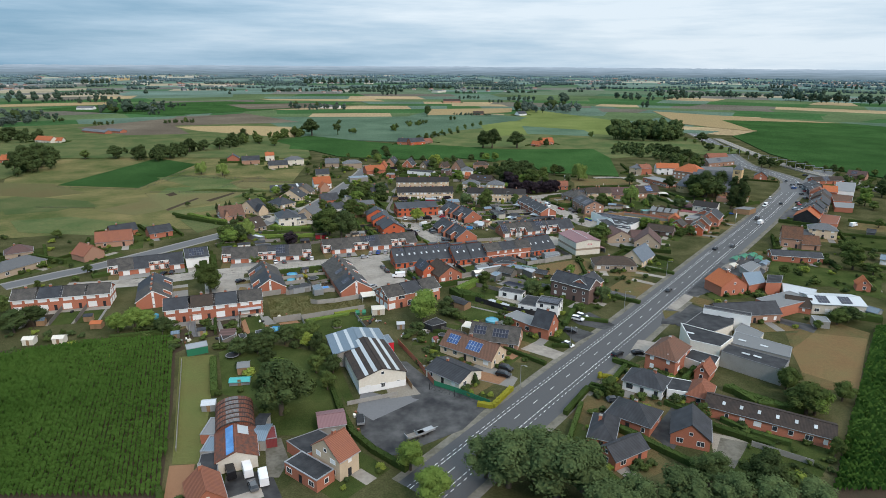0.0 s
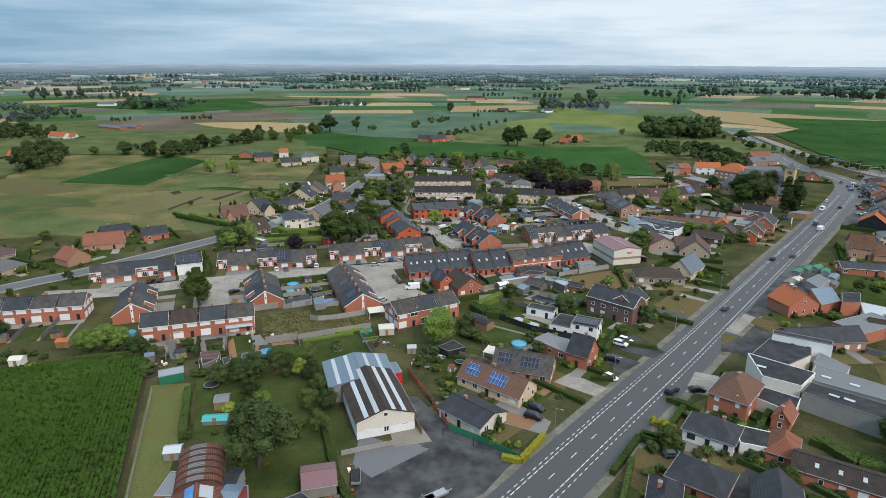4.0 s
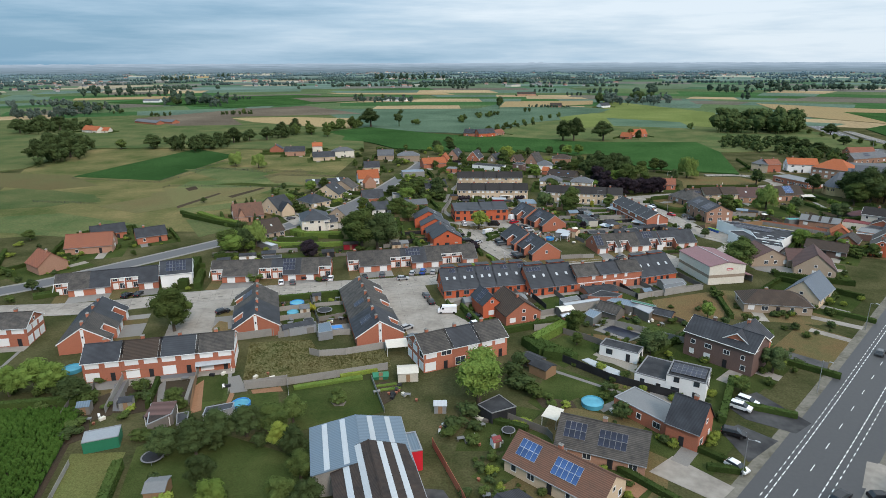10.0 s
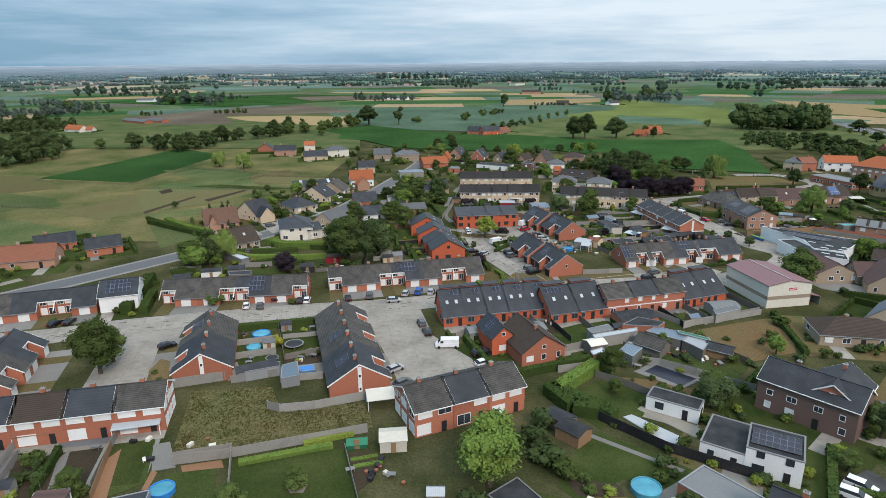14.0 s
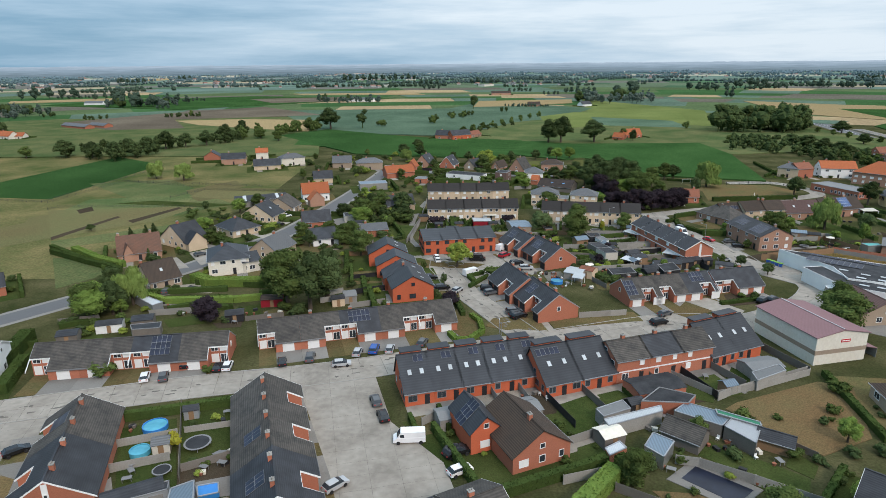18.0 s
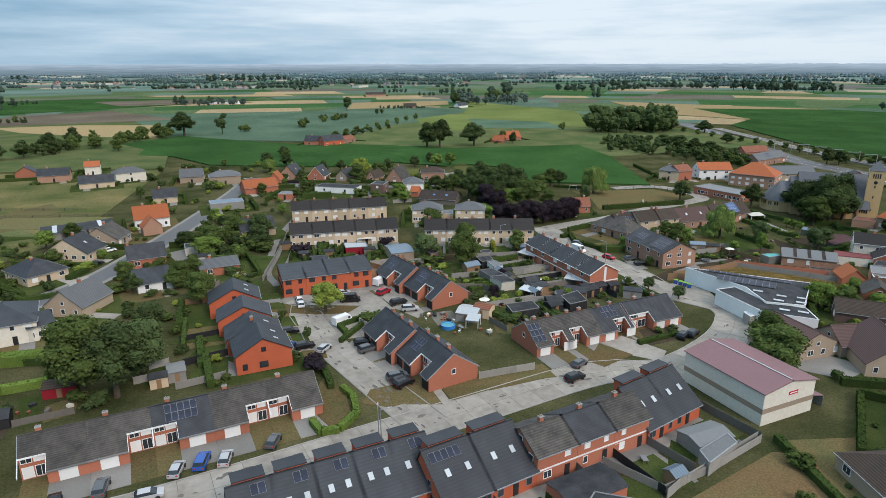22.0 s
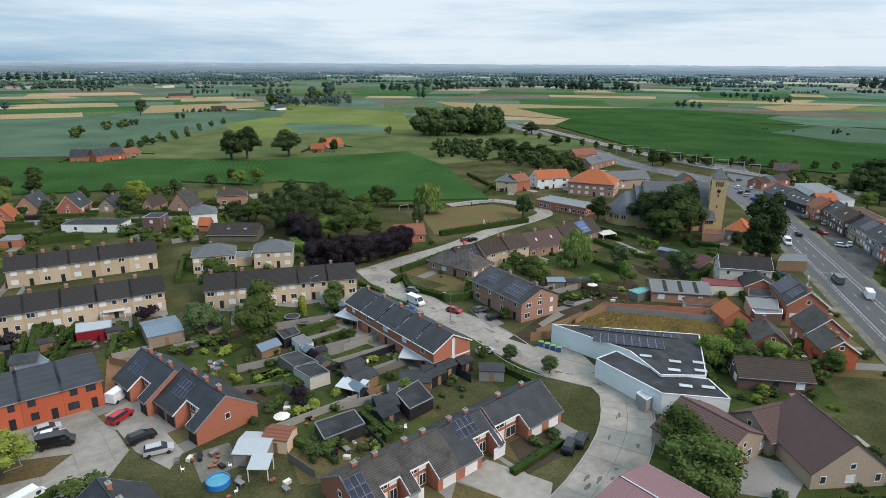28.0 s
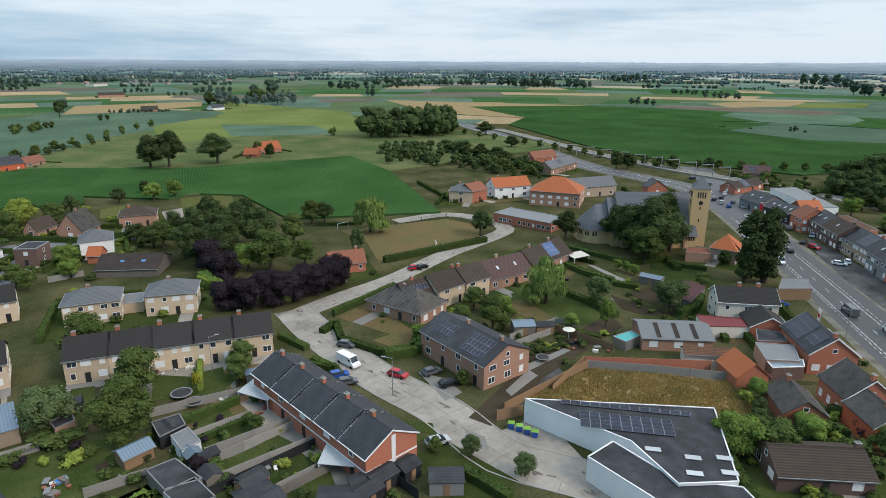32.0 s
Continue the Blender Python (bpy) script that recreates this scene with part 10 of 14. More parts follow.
# houses at the road bend
house(200.2, 404.5, -63, 7.6, 9, 4.5, 4, roof='h', wall='sand', tile='orange_tile', chim=(), label='house with orange hipped roof')
house(303.3, 478.2, 7.3, 25.4, 8, 3, 2.4, wall='brick', tile='brown_tile', chim=(), pv=(('f', -2, 0.5, 5, 3),), label='brick house with solar panels')
house(258.6, 492.6, -25.5, 9.6, 8, 3.4, 3.4, roof='y', wall='brick', tile='slate', chim=(), label='brick house with steep dark roof')
house(254, 563.5, 26.7, 33.7, 9, 4, 3.4, wall='pale_brick', tile='grey_tile', chim=(), pv=(('f', -2, 0.55, 5, 2),), label='house with grey roof')
house(267.1, 598.1, 9.3, 20.3, 9, 3.4, 3.4, wall='brick', tile='red_tile', chim=(), label='brick house with red roof')

# old street, upper left
house(-167.3, 298, 23.7, 16.5, 11, 3, 4, roof='x', wall='pale_brick', tile='red_tile', chim=(0.3,), dense=5.6, sides='fr', label='detached pale brick house with a gabled red roof')
house(-172.2, 315.5, 40.7, 13, 8, 3, 2.8, roof='x', wall='brick', tile='slate', chim=(0.3,), dense=5.6, sides='fr', label='detached brick house with a gabled slate roof')
house(-151.8, 313.6, 40, 11.5, 8, 3, 2.8, roof='x', wall='brick', tile='slate', chim=(0.3,), dense=5.6, sides='fr', label='detached brick house with a gabled slate roof')
house(-167.8, 274.3, 61.1, 9.9, 10, 3, 4, roof='y', wall='pale_brick', tile='red_tile', chim=(0.3,), dense=5.6, sides='fr', label='gabled detached pale brick house with a red roof')
house(-189.1, 255.6, 66.4, 20.8, 10, 3, 3, roof='h', wall='sand', tile='grey_tile', chim=(0.3,), dense=5.6, sides='fr', label='detached sand house with a hipped grey roof')
house(-201.6, 276.1, 34.3, 11.1, 9, 3, 3, roof='h', wall='sand', tile='mauve_tile', chim=(0.3,), dense=5.6, sides='fr', label='detached sand house with a hipped mauve roof')
house(-98.9, 492.8, 18, 10.4, 8, 3, 3.4, roof='x', wall='cream', tile='slate', chim=(0.3,), dense=5.6, sides='fr', label='detached cream house with a gabled slate roof')
house(-146.5, 536.3, 21.6, 16.4, 8, 3, 3.4, roof='x', wall='cream', tile='slate', chim=(0.3,), dense=5.6, sides='fr', label='detached cream house with a gabled slate roof')
house(-165.3, 578.9, 17.9, 8, 8, 5, 2.6, roof='x', wall='offwhite', tile='orange_tile', chim=(0.3,), dense=5.6, sides='fr', label='detached offwhite house with a gabled orange roof')
house(-176.7, 557, 16.8, 15.4, 9, 4, 3.2, roof='x', wall='pale_brick', tile='slate', chim=(0.3,), dense=5.6, sides='fr', label='detached pale brick house with a gabled slate roof')
house(-195.9, 567, 13.2, 10.2, 8, 4, 3.2, roof='y', wall='brick', tile='slate', chim=(0.3,), dense=5.6, sides='fr', label='gabled detached brick house with a slate roof')
house(-136.4, 554.2, 34.4, 15.6, 9, 5, 2.6, roof='h', wall='offwhite', tile='grey_tile', chim=(0.3,), dense=5.6, sides='fr', label='detached offwhite house with a hipped grey roof')
house(-100, 545.2, 10, 12.1, 9, 3.6, 3.6, roof='x', wall='sand', tile='grey_tile', chim=(0.3,), dense=5.6, sides='fr', label='detached sand house with a gabled grey roof')
house(-81, 538, 14.6, 16, 9, 4.6, 2.6, roof='h', wall='sand', tile='grey_tile', chim=(0.3,), dense=5.6, sides='fr', label='detached sand house with a hipped grey roof')
house(-58.7, 512, 25, 16.6, 10, 3.2, 3.4, roof='x', wall='brick', tile='orange_tile', chim=(0.3,), dense=5.6, sides='fr', label='detached brick house with a gabled orange roof')
house(-46.6, 428, 24.5, 12.7, 9, 3, 3.6, roof='x', wall='sand', tile='slate', chim=(0.3,), dense=5.6, sides='fr', label='detached sand house with a gabled slate roof')
house(-62.3, 406.6, 17.9, 9, 6, 2.6, 0.2, roof='f', wall='offwhite', tile='bitumen', chim=(0.3,), dense=5.6, sides='fr', label='flat-roofed offwhite house with bitumen roofing')
house(-51, 384.8, 19.6, 11.4, 9, 2.8, 1.6, roof='x', wall='brick', tile='grey_tile', chim=(0.3,), dense=5.6, sides='fr', label='detached brick house with a gabled grey roof')
house(-67, 474.4, 17.6, 14.3, 8, 3.4, 0.2, roof='f', wall='concrete', tile='zinc', chim=(0.3,), dense=5.6, sides='fr', label='flat-roofed concrete house with zinc roofing')

# villas along the old street
house(-127.1, 354.0, 30.8, 13.3, 14.1, 2.8, 4.8, wall='pale_brick', tile='russet_tile', chim=(0.05, 0.8), sides='fl', dense=3.4, label='long brick villa with a steep red-brown roof')
house(-127.3, 347.3, 36.5, 2.9, 3.5, 3.2, 3.0, roof='y', wall='pale_brick', tile='russet_tile', chim=(), sides='', door=False, name='house_wing_building', label='brick dormer gable of a villa')
house(-117.9, 368.1, 60.5, 9.8, 15.0, 2.8, 5.4, wall='cream', tile='slate', chim=(0.3,), sides='fl', dense=3.2, shutter=0.1, label='cream villa with steep dark gables')
house(-111.3, 362.6, 49.9, 6.7, 5, 3.0, 3.6, roof='y', wall='cream', tile='slate', chim=(), sides='', name='house_wing_building', door=False, label='cream front gable over a blue garage door')
house(-104.5, 385.3, 50.6, 11.7, 13.8, 2.8, 3.6, roof='h', wall='cream', tile='slate', chim=(0.4,), sides='fl', dense=3, label='cream bungalow with a dark hipped roof')
house(-101.8, 405.7, 77.9, 10.0, 15.0, 3, 4.6, wall='cream', tile='slate', chim=(0.5,), sides='fl', dense=3, skyl=1, shutter=0.1, label='cream gabled house with dark roof')
house(-98.1, 421.4, 84.3, 10.1, 12.9, 3, 4.2, wall='sand', tile='old_tile', chim=(0.5,), sides='fl', dense=3, label='sand-coloured gabled house with grey-brown roof')
house(-117.5, 433.5, 22.7, 14.5, 9, 2.8, 1.8, wall='concrete', tile='slate', chim=(), sides='', door=False, name='barn_building', strips=(('f', -3, 0.5, 1.6, 4.6, 'light_sheet'), ('f', 2, 0.5, 1.6, 4.6, 'light_sheet')), label='low barn with light strips in a dark roof')
house(-107.7, 440.0, 31.5, 8.8, 8, 2.8, 1.6, wall='concrete', tile='slate', chim=(), sides='', door=False, name='barn_building', strips=(('f', 0, 0.5, 1.4, 4.0, 'light_sheet'),), label='low barn with light strips in a dark roof')
house(-90.5, 446.8, 22.5, 12.6, 9, 4, 4.4, wall='white', tile='orange_tile', chim=(0.3,), sides='fr', dense=3, label='white house with an orange tiled roof')
house(-86.5, 434.0, 30.0, 6.8, 5, 3.4, 3.6, roof='y', wall='pale_brick', tile='orange_tile', chim=(), sides='', name='house_wing_building', label='pale brick gabled wing with orange roof')
house(-90.0, 341.9, 24.2, 12.2, 14.6, 5, 3.4, roof='h', wall='offwhite', tile='anthracite', chim=(0.3,), sides='fl', dense=3, wide=False, shutter=0.4, label='white villa with a blue-grey hipped roof')
house(-83.4, 341.6, 38.5, 5.6, 8, 3.6, 2.0, wall='offwhite', tile='anthracite', chim=(), sides='f', door=False, name='house_wing_building', label='white lower wing with blue-grey roof')
house(-105.5, 326.5, 48.1, 9.1, 12.4, 2.8, 4.4, wall='sand', tile='brown_tile', chim=(0.02,), sides='fl', dense=3, shutter=0.05, skyl=1, label='sand-coloured house with a steep brown roof')
house(-80.5, 357.4, -15.0, 10.5, 12, 3, 4, roof='y', wall='sand', tile='grey_tile', chim=(0.6,), sides='l', dense=3, label='sand brick gabled house with white garage door')
house(-68.1, 375.5, 26.0, 9.3, 15.0, 2.6, 2.4, wall='white', tile='slate', chim=(), sides='fl', dense=4, label='low white house with dark roof')
house(-75.8, 395.3, 22.2, 11.1, 8, 3.2, 3.6, wall='brick', tile='slate', chim=(0.05,), sides='f', dense=4, label='brick house with dark roof among trees')
patch('garden_pool_basin', [(-89.4, 309.8), (-82.3, 311.1), (-82.9, 313.3), (-89.9, 312.4)], 'water', 0.12, label='long turquoise swimming pool in a garden', category='pool')
patch('terrace', [(-97.3, 308.6), (-80.9, 311.1), (-82.3, 314.8), (-98.3, 312.9)], 'paving', 0.06)
patch('terrace', [(-96.1, 318.8), (-86.1, 319.0), (-84.2, 325.2), (-92.5, 327.2), (-98.6, 324.9)], 'gravel', 0.05)
patch('pool_basin', [(-95.4, 322.5), (-87.7, 319.8), (-87.9, 322.2), (-95.1, 325.0)], 'bitumen', 0.12, label='dark garden pond with a rim', category='pond')
hedge([(-95.7, 329.4), (-89.0, 325.1), (-73.4, 326.3)], 2.6, 3.2, leaf='leaf_bright')
hedge([(-105.3, 315.8), (-95.6, 310.8), (-76.4, 312.7), (-69.1, 315.1)], 1.8, 1.6, leaf='leaf_bright')
hedge([(-153.3, 357.1), (-137.1, 345.9), (-125.3, 340.4)], 2.2, 2.4, leaf='leaf_bright')
hedge([(-159.7, 354.0), (-138.9, 343.2), (-123.4, 335.9)], 2.0, 1.4, leaf='hedge_leaf')
hedge([(-110.1, 374.1), (-98.7, 364.3), (-90.2, 367.7)], 1.4, 1.2, leaf='hedge_leaf')
hedge([(-94.1, 381.6), (-92.0, 389.3)], 1.4, 2.0, leaf='hedge_leaf')
hedge([(-131.4, 384.8), (-125.1, 401.4)], 1.6, 1.2, leaf='hedge_leaf')
tree('willow', -103.6, 309.1, 11, 10)
tree('dark', -110.6, 312.6, 10, 8)
tree('broad', -112.1, 302.1, 9, 11)
tree('dark', -164.9, 384.3, 3, 4)
tree('conifer', -136.8, 380.9, 5, 3)
tree('conifer', -137.9, 377.3, 5, 3)
tree('conifer', -143.3, 375.7, 4.4, 2.6)
tree('conifer', -121.1, 349.0, 4.5, 2)
tree('broad', -112.1, 427.7, 7, 8)
tree('bright', -116.7, 417.4, 7, 8)
tree('bright', -91.9, 401.8, 4, 4)
tree('purple', -78.0, 299.6, 7, 8.5)
tree('bright', -58.3, 399.7, 8, 11)
tree('broad', -58.4, 371.5, 8, 8)
tree('broad', -66.2, 378.4, 7, 8)
tree('silver', -51.2, 315.8, 9, 9)
tree('broad', -57.7, 382.2, 6, 7)
patch('meadow_band', [(-156.6, 450.4), (-156.5, 467.7), (-111.6, 463.9), (-123.5, 447.0), (-137.9, 445.7)], 'stubble_thin', 0.062)
patch('meadow_band', [(-208.0, 418.3), (-141.0, 429.6), (-147.7, 400.2), (-174.0, 373.1)], 'stubble_thin', 0.064)
patch('meadow_band', [(-171.0, 369.0), (-126.4, 404.0), (-136.0, 379.5), (-163.3, 358.8)], 'pasture', 0.063)
patch('meadow_band', [(-185.0, 433.5), (-170.5, 440.6), (-125.0, 434.1), (-137.4, 427.4)], 'lawn', 0.066)
patch('meadow_band', [(-156.2, 349.4), (-143.6, 347.4), (-125.1, 335.9), (-134.1, 320.0)], 'pasture', 0.06)
patch('meadow_band', [(-175.1, 374.5), (-169.0, 409.0), (-166.4, 407.2), (-172.0, 370.3)], 'bed_soil', 0.07)
patch('meadow_band', [(-195.0, 419.5), (-192.4, 426.8), (-186.1, 418.6), (-188.9, 412.6)], 'bed_soil', 0.07)
patch('meadow_band', [(-159.7, 400.9), (-150.2, 427.3), (-147.6, 425.2), (-155.3, 397.5)], 'bed_soil', 0.07)
fence([(-219.2, 433.2), (-214.1, 489.8), (-162.8, 474.8)], 1.2, 'mesh', step=6.0)
fence([(-214.1, 489.8), (-128.3, 477.9)], 1.2, 'mesh', step=6.0)
fence([(-207.5, 424.5), (-138.0, 428.5)], 1.2, 'mesh', step=6.0)
fence([(-165.0, 447.9), (-156.5, 467.7), (-112.0, 465.2)], 1.2, 'mesh', step=6.0)
fence([(-208.8, 419.3), (-207.5, 424.5)], 1.2, 'mesh', step=6.0)
car(-99.2, 318.7, 100, 'car_grey', 'car')
car(-116.0, 367.2, 30, 'car_black', 'car')
car(-91.6, 395.9, 50, 'car_black', 'car')
car(-93.3, 410.9, 40, 'car_white', 'car')
car(-105.7, 354.4, 50, 'car_grey', 'car')
patch('driveway', [(-117.8, 349.0), (-112.9, 351.9), (-103.4, 341.3), (-108.5, 338.7)], 'slab_concrete', 0.047)
patch('driveway', [(-111.1, 357.2), (-106.2, 362.3), (-95.9, 349.4), (-100.6, 343.9)], 'slab_concrete', 0.047)
patch('driveway', [(-86.4, 350.7), (-76.5, 348.7), (-74.9, 339.3), (-82.5, 343.2)], 'slab_concrete', 0.047)
patch('driveway', [(-93.5, 380.1), (-90.6, 385.4), (-81.5, 374.6), (-87.2, 367.7)], 'slab_concrete', 0.047)

# church
church = house(196.4, 435, -117.7, 26, 25.3, 4.6, 12.2, roof='y', wall='church_brick', tile='church_slate', chim=(), sides='', name='church_building', door=False, label='broad yellow-brown brick church with a huge grey slate roof')
church_details(church)
tower = house(205.2, 421.4, -39, 5.6, 5.2, 20.2, 3.8, roof='h', wall='church_brick', tile='grey_tile', chim=(), sides='', name='church_tower_building', door=False, label='tall yellow-brown brick church tower', over=0.1)
flat_block('annex_building', [(186.8, 408.8), (192.3, 413), (197.8, 408.9), (192.5, 404)], 2.9, 'pale_brick', 'red_tile', 'low church annex with brown roof', rim='grey_wall')

# terrace along the main road
house(260, 415.6, -121.3, 8.9, 10, 5.6, 3.4, wall='brick', tile='red_tile', chim=(0.85,), shutter=0.45, dense=2.3, sides='flr', name='terraced_house', label='roadside terraced house of red brick with red tiles')
house(257.2, 406.5, -127.4, 11, 10, 5.6, 3.4, wall='brown_brick', tile='slate', chim=(0.85,), shutter=0.45, dense=2.3, sides='flr', name='terraced_house', label='roadside terraced house of brown brick with dark skylit roof', skyl=2)
house(250, 396.7, -125.9, 13.6, 10, 5.6, 3.4, wall='brown_brick', tile='brown_tile', chim=(0.85,), shutter=0.45, dense=2.3, sides='flr', name='terraced_house', label='roadside terraced house of brown brick with brown tiles', skyl=1)
house(243.3, 384.9, -124.5, 18.4, 10, 5.2, 3.4, wall='sand', tile='slate', chim=(0.85,), shutter=0.45, dense=2.3, sides='flr', name='terraced_house', label='roadside terraced house of grey-beige brick with solar panels', pv=(('f', 4, 0.5, 6, 3),))
house(231.7, 370.9, -125.2, 12.2, 10, 5.8, 3.4, wall='grey_wall', tile='slate', chim=(0.85,), shutter=0.45, dense=2.3, sides='flr', name='terraced_house', label='roadside terraced house of grey cladding with a dark roof', skyl=2)
house(224.5, 360.9, -126, 13.6, 10, 5.4, 3.4, wall='orange_render', tile='slate', chim=(0.85,), shutter=0.45, dense=2.3, sides='flr', name='terraced_house', label='roadside terraced house of orange brick with a dark roof')
house(267.9, 429.9, -108.8, 15.9, 10, 4.2, 2.4, wall='black', tile='slate', chim=(), skyl=4, dense=3, label='dark roadside shop with roof windows', name='shop_building')
house(268.5, 439.5, -120.1, 4.2, 4, 4.4, 0.1, roof='f', wall='red_panel', tile='bitumen', sides='', door=False, label='red entrance block of a roadside shop', name='shop_building')
house(276, 447, -103.9, 12.6, 13, 4, 3.2, wall='grey_wall', tile='slate', chim=(), skyl=2, label='grey shop with dark pitched roof', name='shop_building')

# corner by the main road
house(163.5, 370.3, -35.3, 13.8, 8.5, 5.6, 2.6, wall='offwhite', tile='soot_tile', chim=(0.4, 0.72), verge='white', sides='fl', shutter=0.1, dense=4, label='white rendered house with dark brown roof')
house(160.1, 361.6, -35.8, 8.5, 7.5, 3.2, 2.4, roof='y', wall='brick', tile='soot_tile', chim=(), sides='', door=False, verge='white', label='brick gabled extension with dark roof')
flat_block('shed_building', [(149.4, 371.9), (158.7, 364.3), (155.6, 360.8), (145.5, 366.5)], 2.8, 'offwhite', 'red_sheet', 'long low outbuilding with red sheet roof', rim='red_sheet')
house(137.2, 368.2, -31.6, 15.2, 10, 3, 1.5, wall='pale_brick', tile='flat_grey', chim=(), door=False, sides='f', dense=5, name='barn_building', label='long brick barn with grey sheet roof and brown strips', strips=(('f', -4, 0.5, 1.0, 5, 'brown_sheet'), ('f', 0, 0.5, 1.0, 5, 'brown_sheet'), ('f', 4, 0.5, 1.0, 5, 'brown_sheet')))
house(136.5, 357.7, -32.4, 10, 3, 2.4, 0.9, wall='offwhite', tile='rust_tile', chim=(), door=False, sides='', name='shed_building', label='low outbuilding with weathered brown tiles')
fence([(112.1, 367.7), (124.6, 360.4), (134.2, 354.5)], 2.2, 'brick')
fence([(134.2, 354.5), (137.8, 351.7)], 2.2, 'cream')
patch('terrace', [(124.6, 359.6), (137.8, 351.7), (134.8, 349), (129.2, 352.8), (122.3, 357.3)], 'paving', 0.05)
house(158.1, 347.8, -33.5, 9.4, 13.6, 4.6, 3.6, roof='y', wall='brick', tile='slate', chim=(0.04,), verge='white', sides='lf', shutter=0.4, dense=3, pv=(('b', 3, 0.5, 7, 3), ('b', -3.5, 0.55, 4, 2)), label='brick corner house with solar panels on a dark roof')
house(145.7, 332.7, -29.3, 9, 8.3, 4.4, 3.6, roof='y', wall='brick', tile='old_tile', chim=(0.05,), verge='white', sides='lb', shutter=0.7, dense=2.6, label='brick house with mossy grey tiled roof')
house(140.4, 325.9, -28, 7, 8, 4, 2.4, roof='y', wall='orange_render', tile='old_tile', chim=(0.3,), verge='white', label='orange brick side wing with grey tiled roof')
house(134, 336.5, -34.9, 7, 8.7, 2.6, 2.4, roof='y', wall='brick', tile='old_tile', chim=(0.9,), sides='l', door=False, name='shed_building', label='brick outbuilding with mossy grey tiles')
house(136.6, 349.2, -20.9, 6.6, 7, 2.6, 2.6, roof='y', wall='brick', tile='orange_tile', chim=(), door=False, sides='', name='shed_building', label='small brick outbuilding with orange roof')
flat_block('shed_building', [(147.7, 354.9), (154, 350.3), (148.2, 345.1), (142.7, 348.7)], 3.2, 'pale_brick', 'flat_grey', 'yard building with grey-brown sheet roof', rim='galvanised')
flat_block('annex_building', [(143.1, 348.8), (150.3, 345.8), (147.6, 343.6), (141.4, 346.2)], 2.8, 'brown_brick', 'glass_roof', 'brown brick veranda with a glass roof', rim='white')
flat_block('annex_building', [(154.6, 359.8), (158.1, 355.7), (154.8, 352.2), (149.3, 355.5)], 3, 'brick', 'bitumen', 'flat-roofed brick annex with dark roofing', rim='grey_wall')
flat_block('snack_bar_building', [(182.6, 373.9), (191.3, 379), (197.5, 375.5), (190.7, 369.9)], 3.2, 'wood', 'flat_grey', 'roadside snack bar with grey flat roof', rim='grey_wall')
clutter(124.9, 357.6, 5, r=2.5)
clutter(128.5, 355.8, 5, r=2.5)
clutter(132.2, 353.9, 5, r=2.5)
clutter(135.8, 352.1, 5, r=2.5)
canopy(154.7, 422.8, 4.7, 6.5, 4, sheet='offwhite', h=2.8, label='white glazed conservatory with posts')
shed(161.6, 398.2, -63, 6.1, 3.5, h=2.3, wall='grey_wood', roof='zinc', label='grey garden shed with pale sheet roof')
shed(160.3, 385.3, 27, 14.5, 7, h=2.4, wall='grey_wood', roof='wine_tile', label='garden chalet with a wine-red roof')
tree('bright', 161.4, 412.1, 3.9, 3.4)
tree('bright', 162.1, 408.9, 3.9, 3.4)
tree('bright', 162.5, 405.8, 3.9, 3.4)

# brown house by the main road
house(53, 228.8, -41, 16.9, 9, 6.4, 2.8, wall='brown_brick', tile='slate', chim=(0.3,), verge='white', label='three-storey brown brick house with dark roof', shutter=0.2, sides='fl')
house(57.3, 228.8, -37.8, 9, 11.7, 6.2, 3.0, roof='y', wall='brick', tile='slate', chim=(0.7,), verge='white', sides='lf', label='red brick wing with dark gabled roof and white verges')
house(92.2, 274.3, -39.9, 10, 14.5, 3.0, 4.6, roof='y', wall='cream', tile='grey_sheet', chim=(), sides='lf', label='cream gabled house with blue-grey roof')

# shops and houses on the far side of the main road
house(58.8, 156.5, -34, 11, 8.5, 3, 3.2, roof='h', wall='white', tile='slate', chim=(0.8,), shutter=0.2, trim='brown_sheet', dense=3.4, label='white bungalow with dark hipped roof')
flat_block('annex_building', [(64.4, 158.4), (71.6, 155.4), (68.2, 149.2), (62.8, 151)], 2.9, 'white', 'bitumen', 'flat-roofed white annex with dark roofing', rim='white')
house(72.3, 151.2, -30.5, 6.1, 9, 2.6, 3.2, roof='h', wall='brick', tile='red_tile', chim=(), sides='f', name='shed_building', door=False, label='brick outbuilding with worn red hipped roof')
house(69.9, 171.1, -39.4, 9.1, 13.2, 5.2, 4.2, roof='h', wall='brick', tile='russet_tile', chim=(0.5,), shutter=1, dense=4.5, sides='fr', label='brick house with steep brown and slate hipped roof', name='detached_house')
house(68.7, 168.6, -16.1, 4.2, 5.6, 4.8, 1.6, roof='y', wall='brick', tile='russet_tile', chim=(), sides='l', door=False, verge='white', name='house_wing_building', label='projecting brick front gable with white bargeboards')
house(78.3, 163.1, -39.5, 4, 6.5, 3, 2.4, roof='y', wall='brick', tile='red_tile', chim=(0.1,), sides='l', door=False, name='shed_building', label='small brick outbuilding with red gable roof')
flat_block('shop_building', [(78.6, 176.3), (86.1, 171.5), (93.3, 178.6), (80.5, 189.4)], 6, 'offwhite', 'bitumen', 'white hall with flat dark roof and long skylight', rim='white', lights=((80.6, 181.4, -32.3),))
flat_block('shop_building', [(74.5, 170.1), (79, 175.5), (85.7, 170.2), (80.7, 163.2)], 3.2, 'offwhite', 'bitumen', 'low white hall with flat dark roof', rim='white')
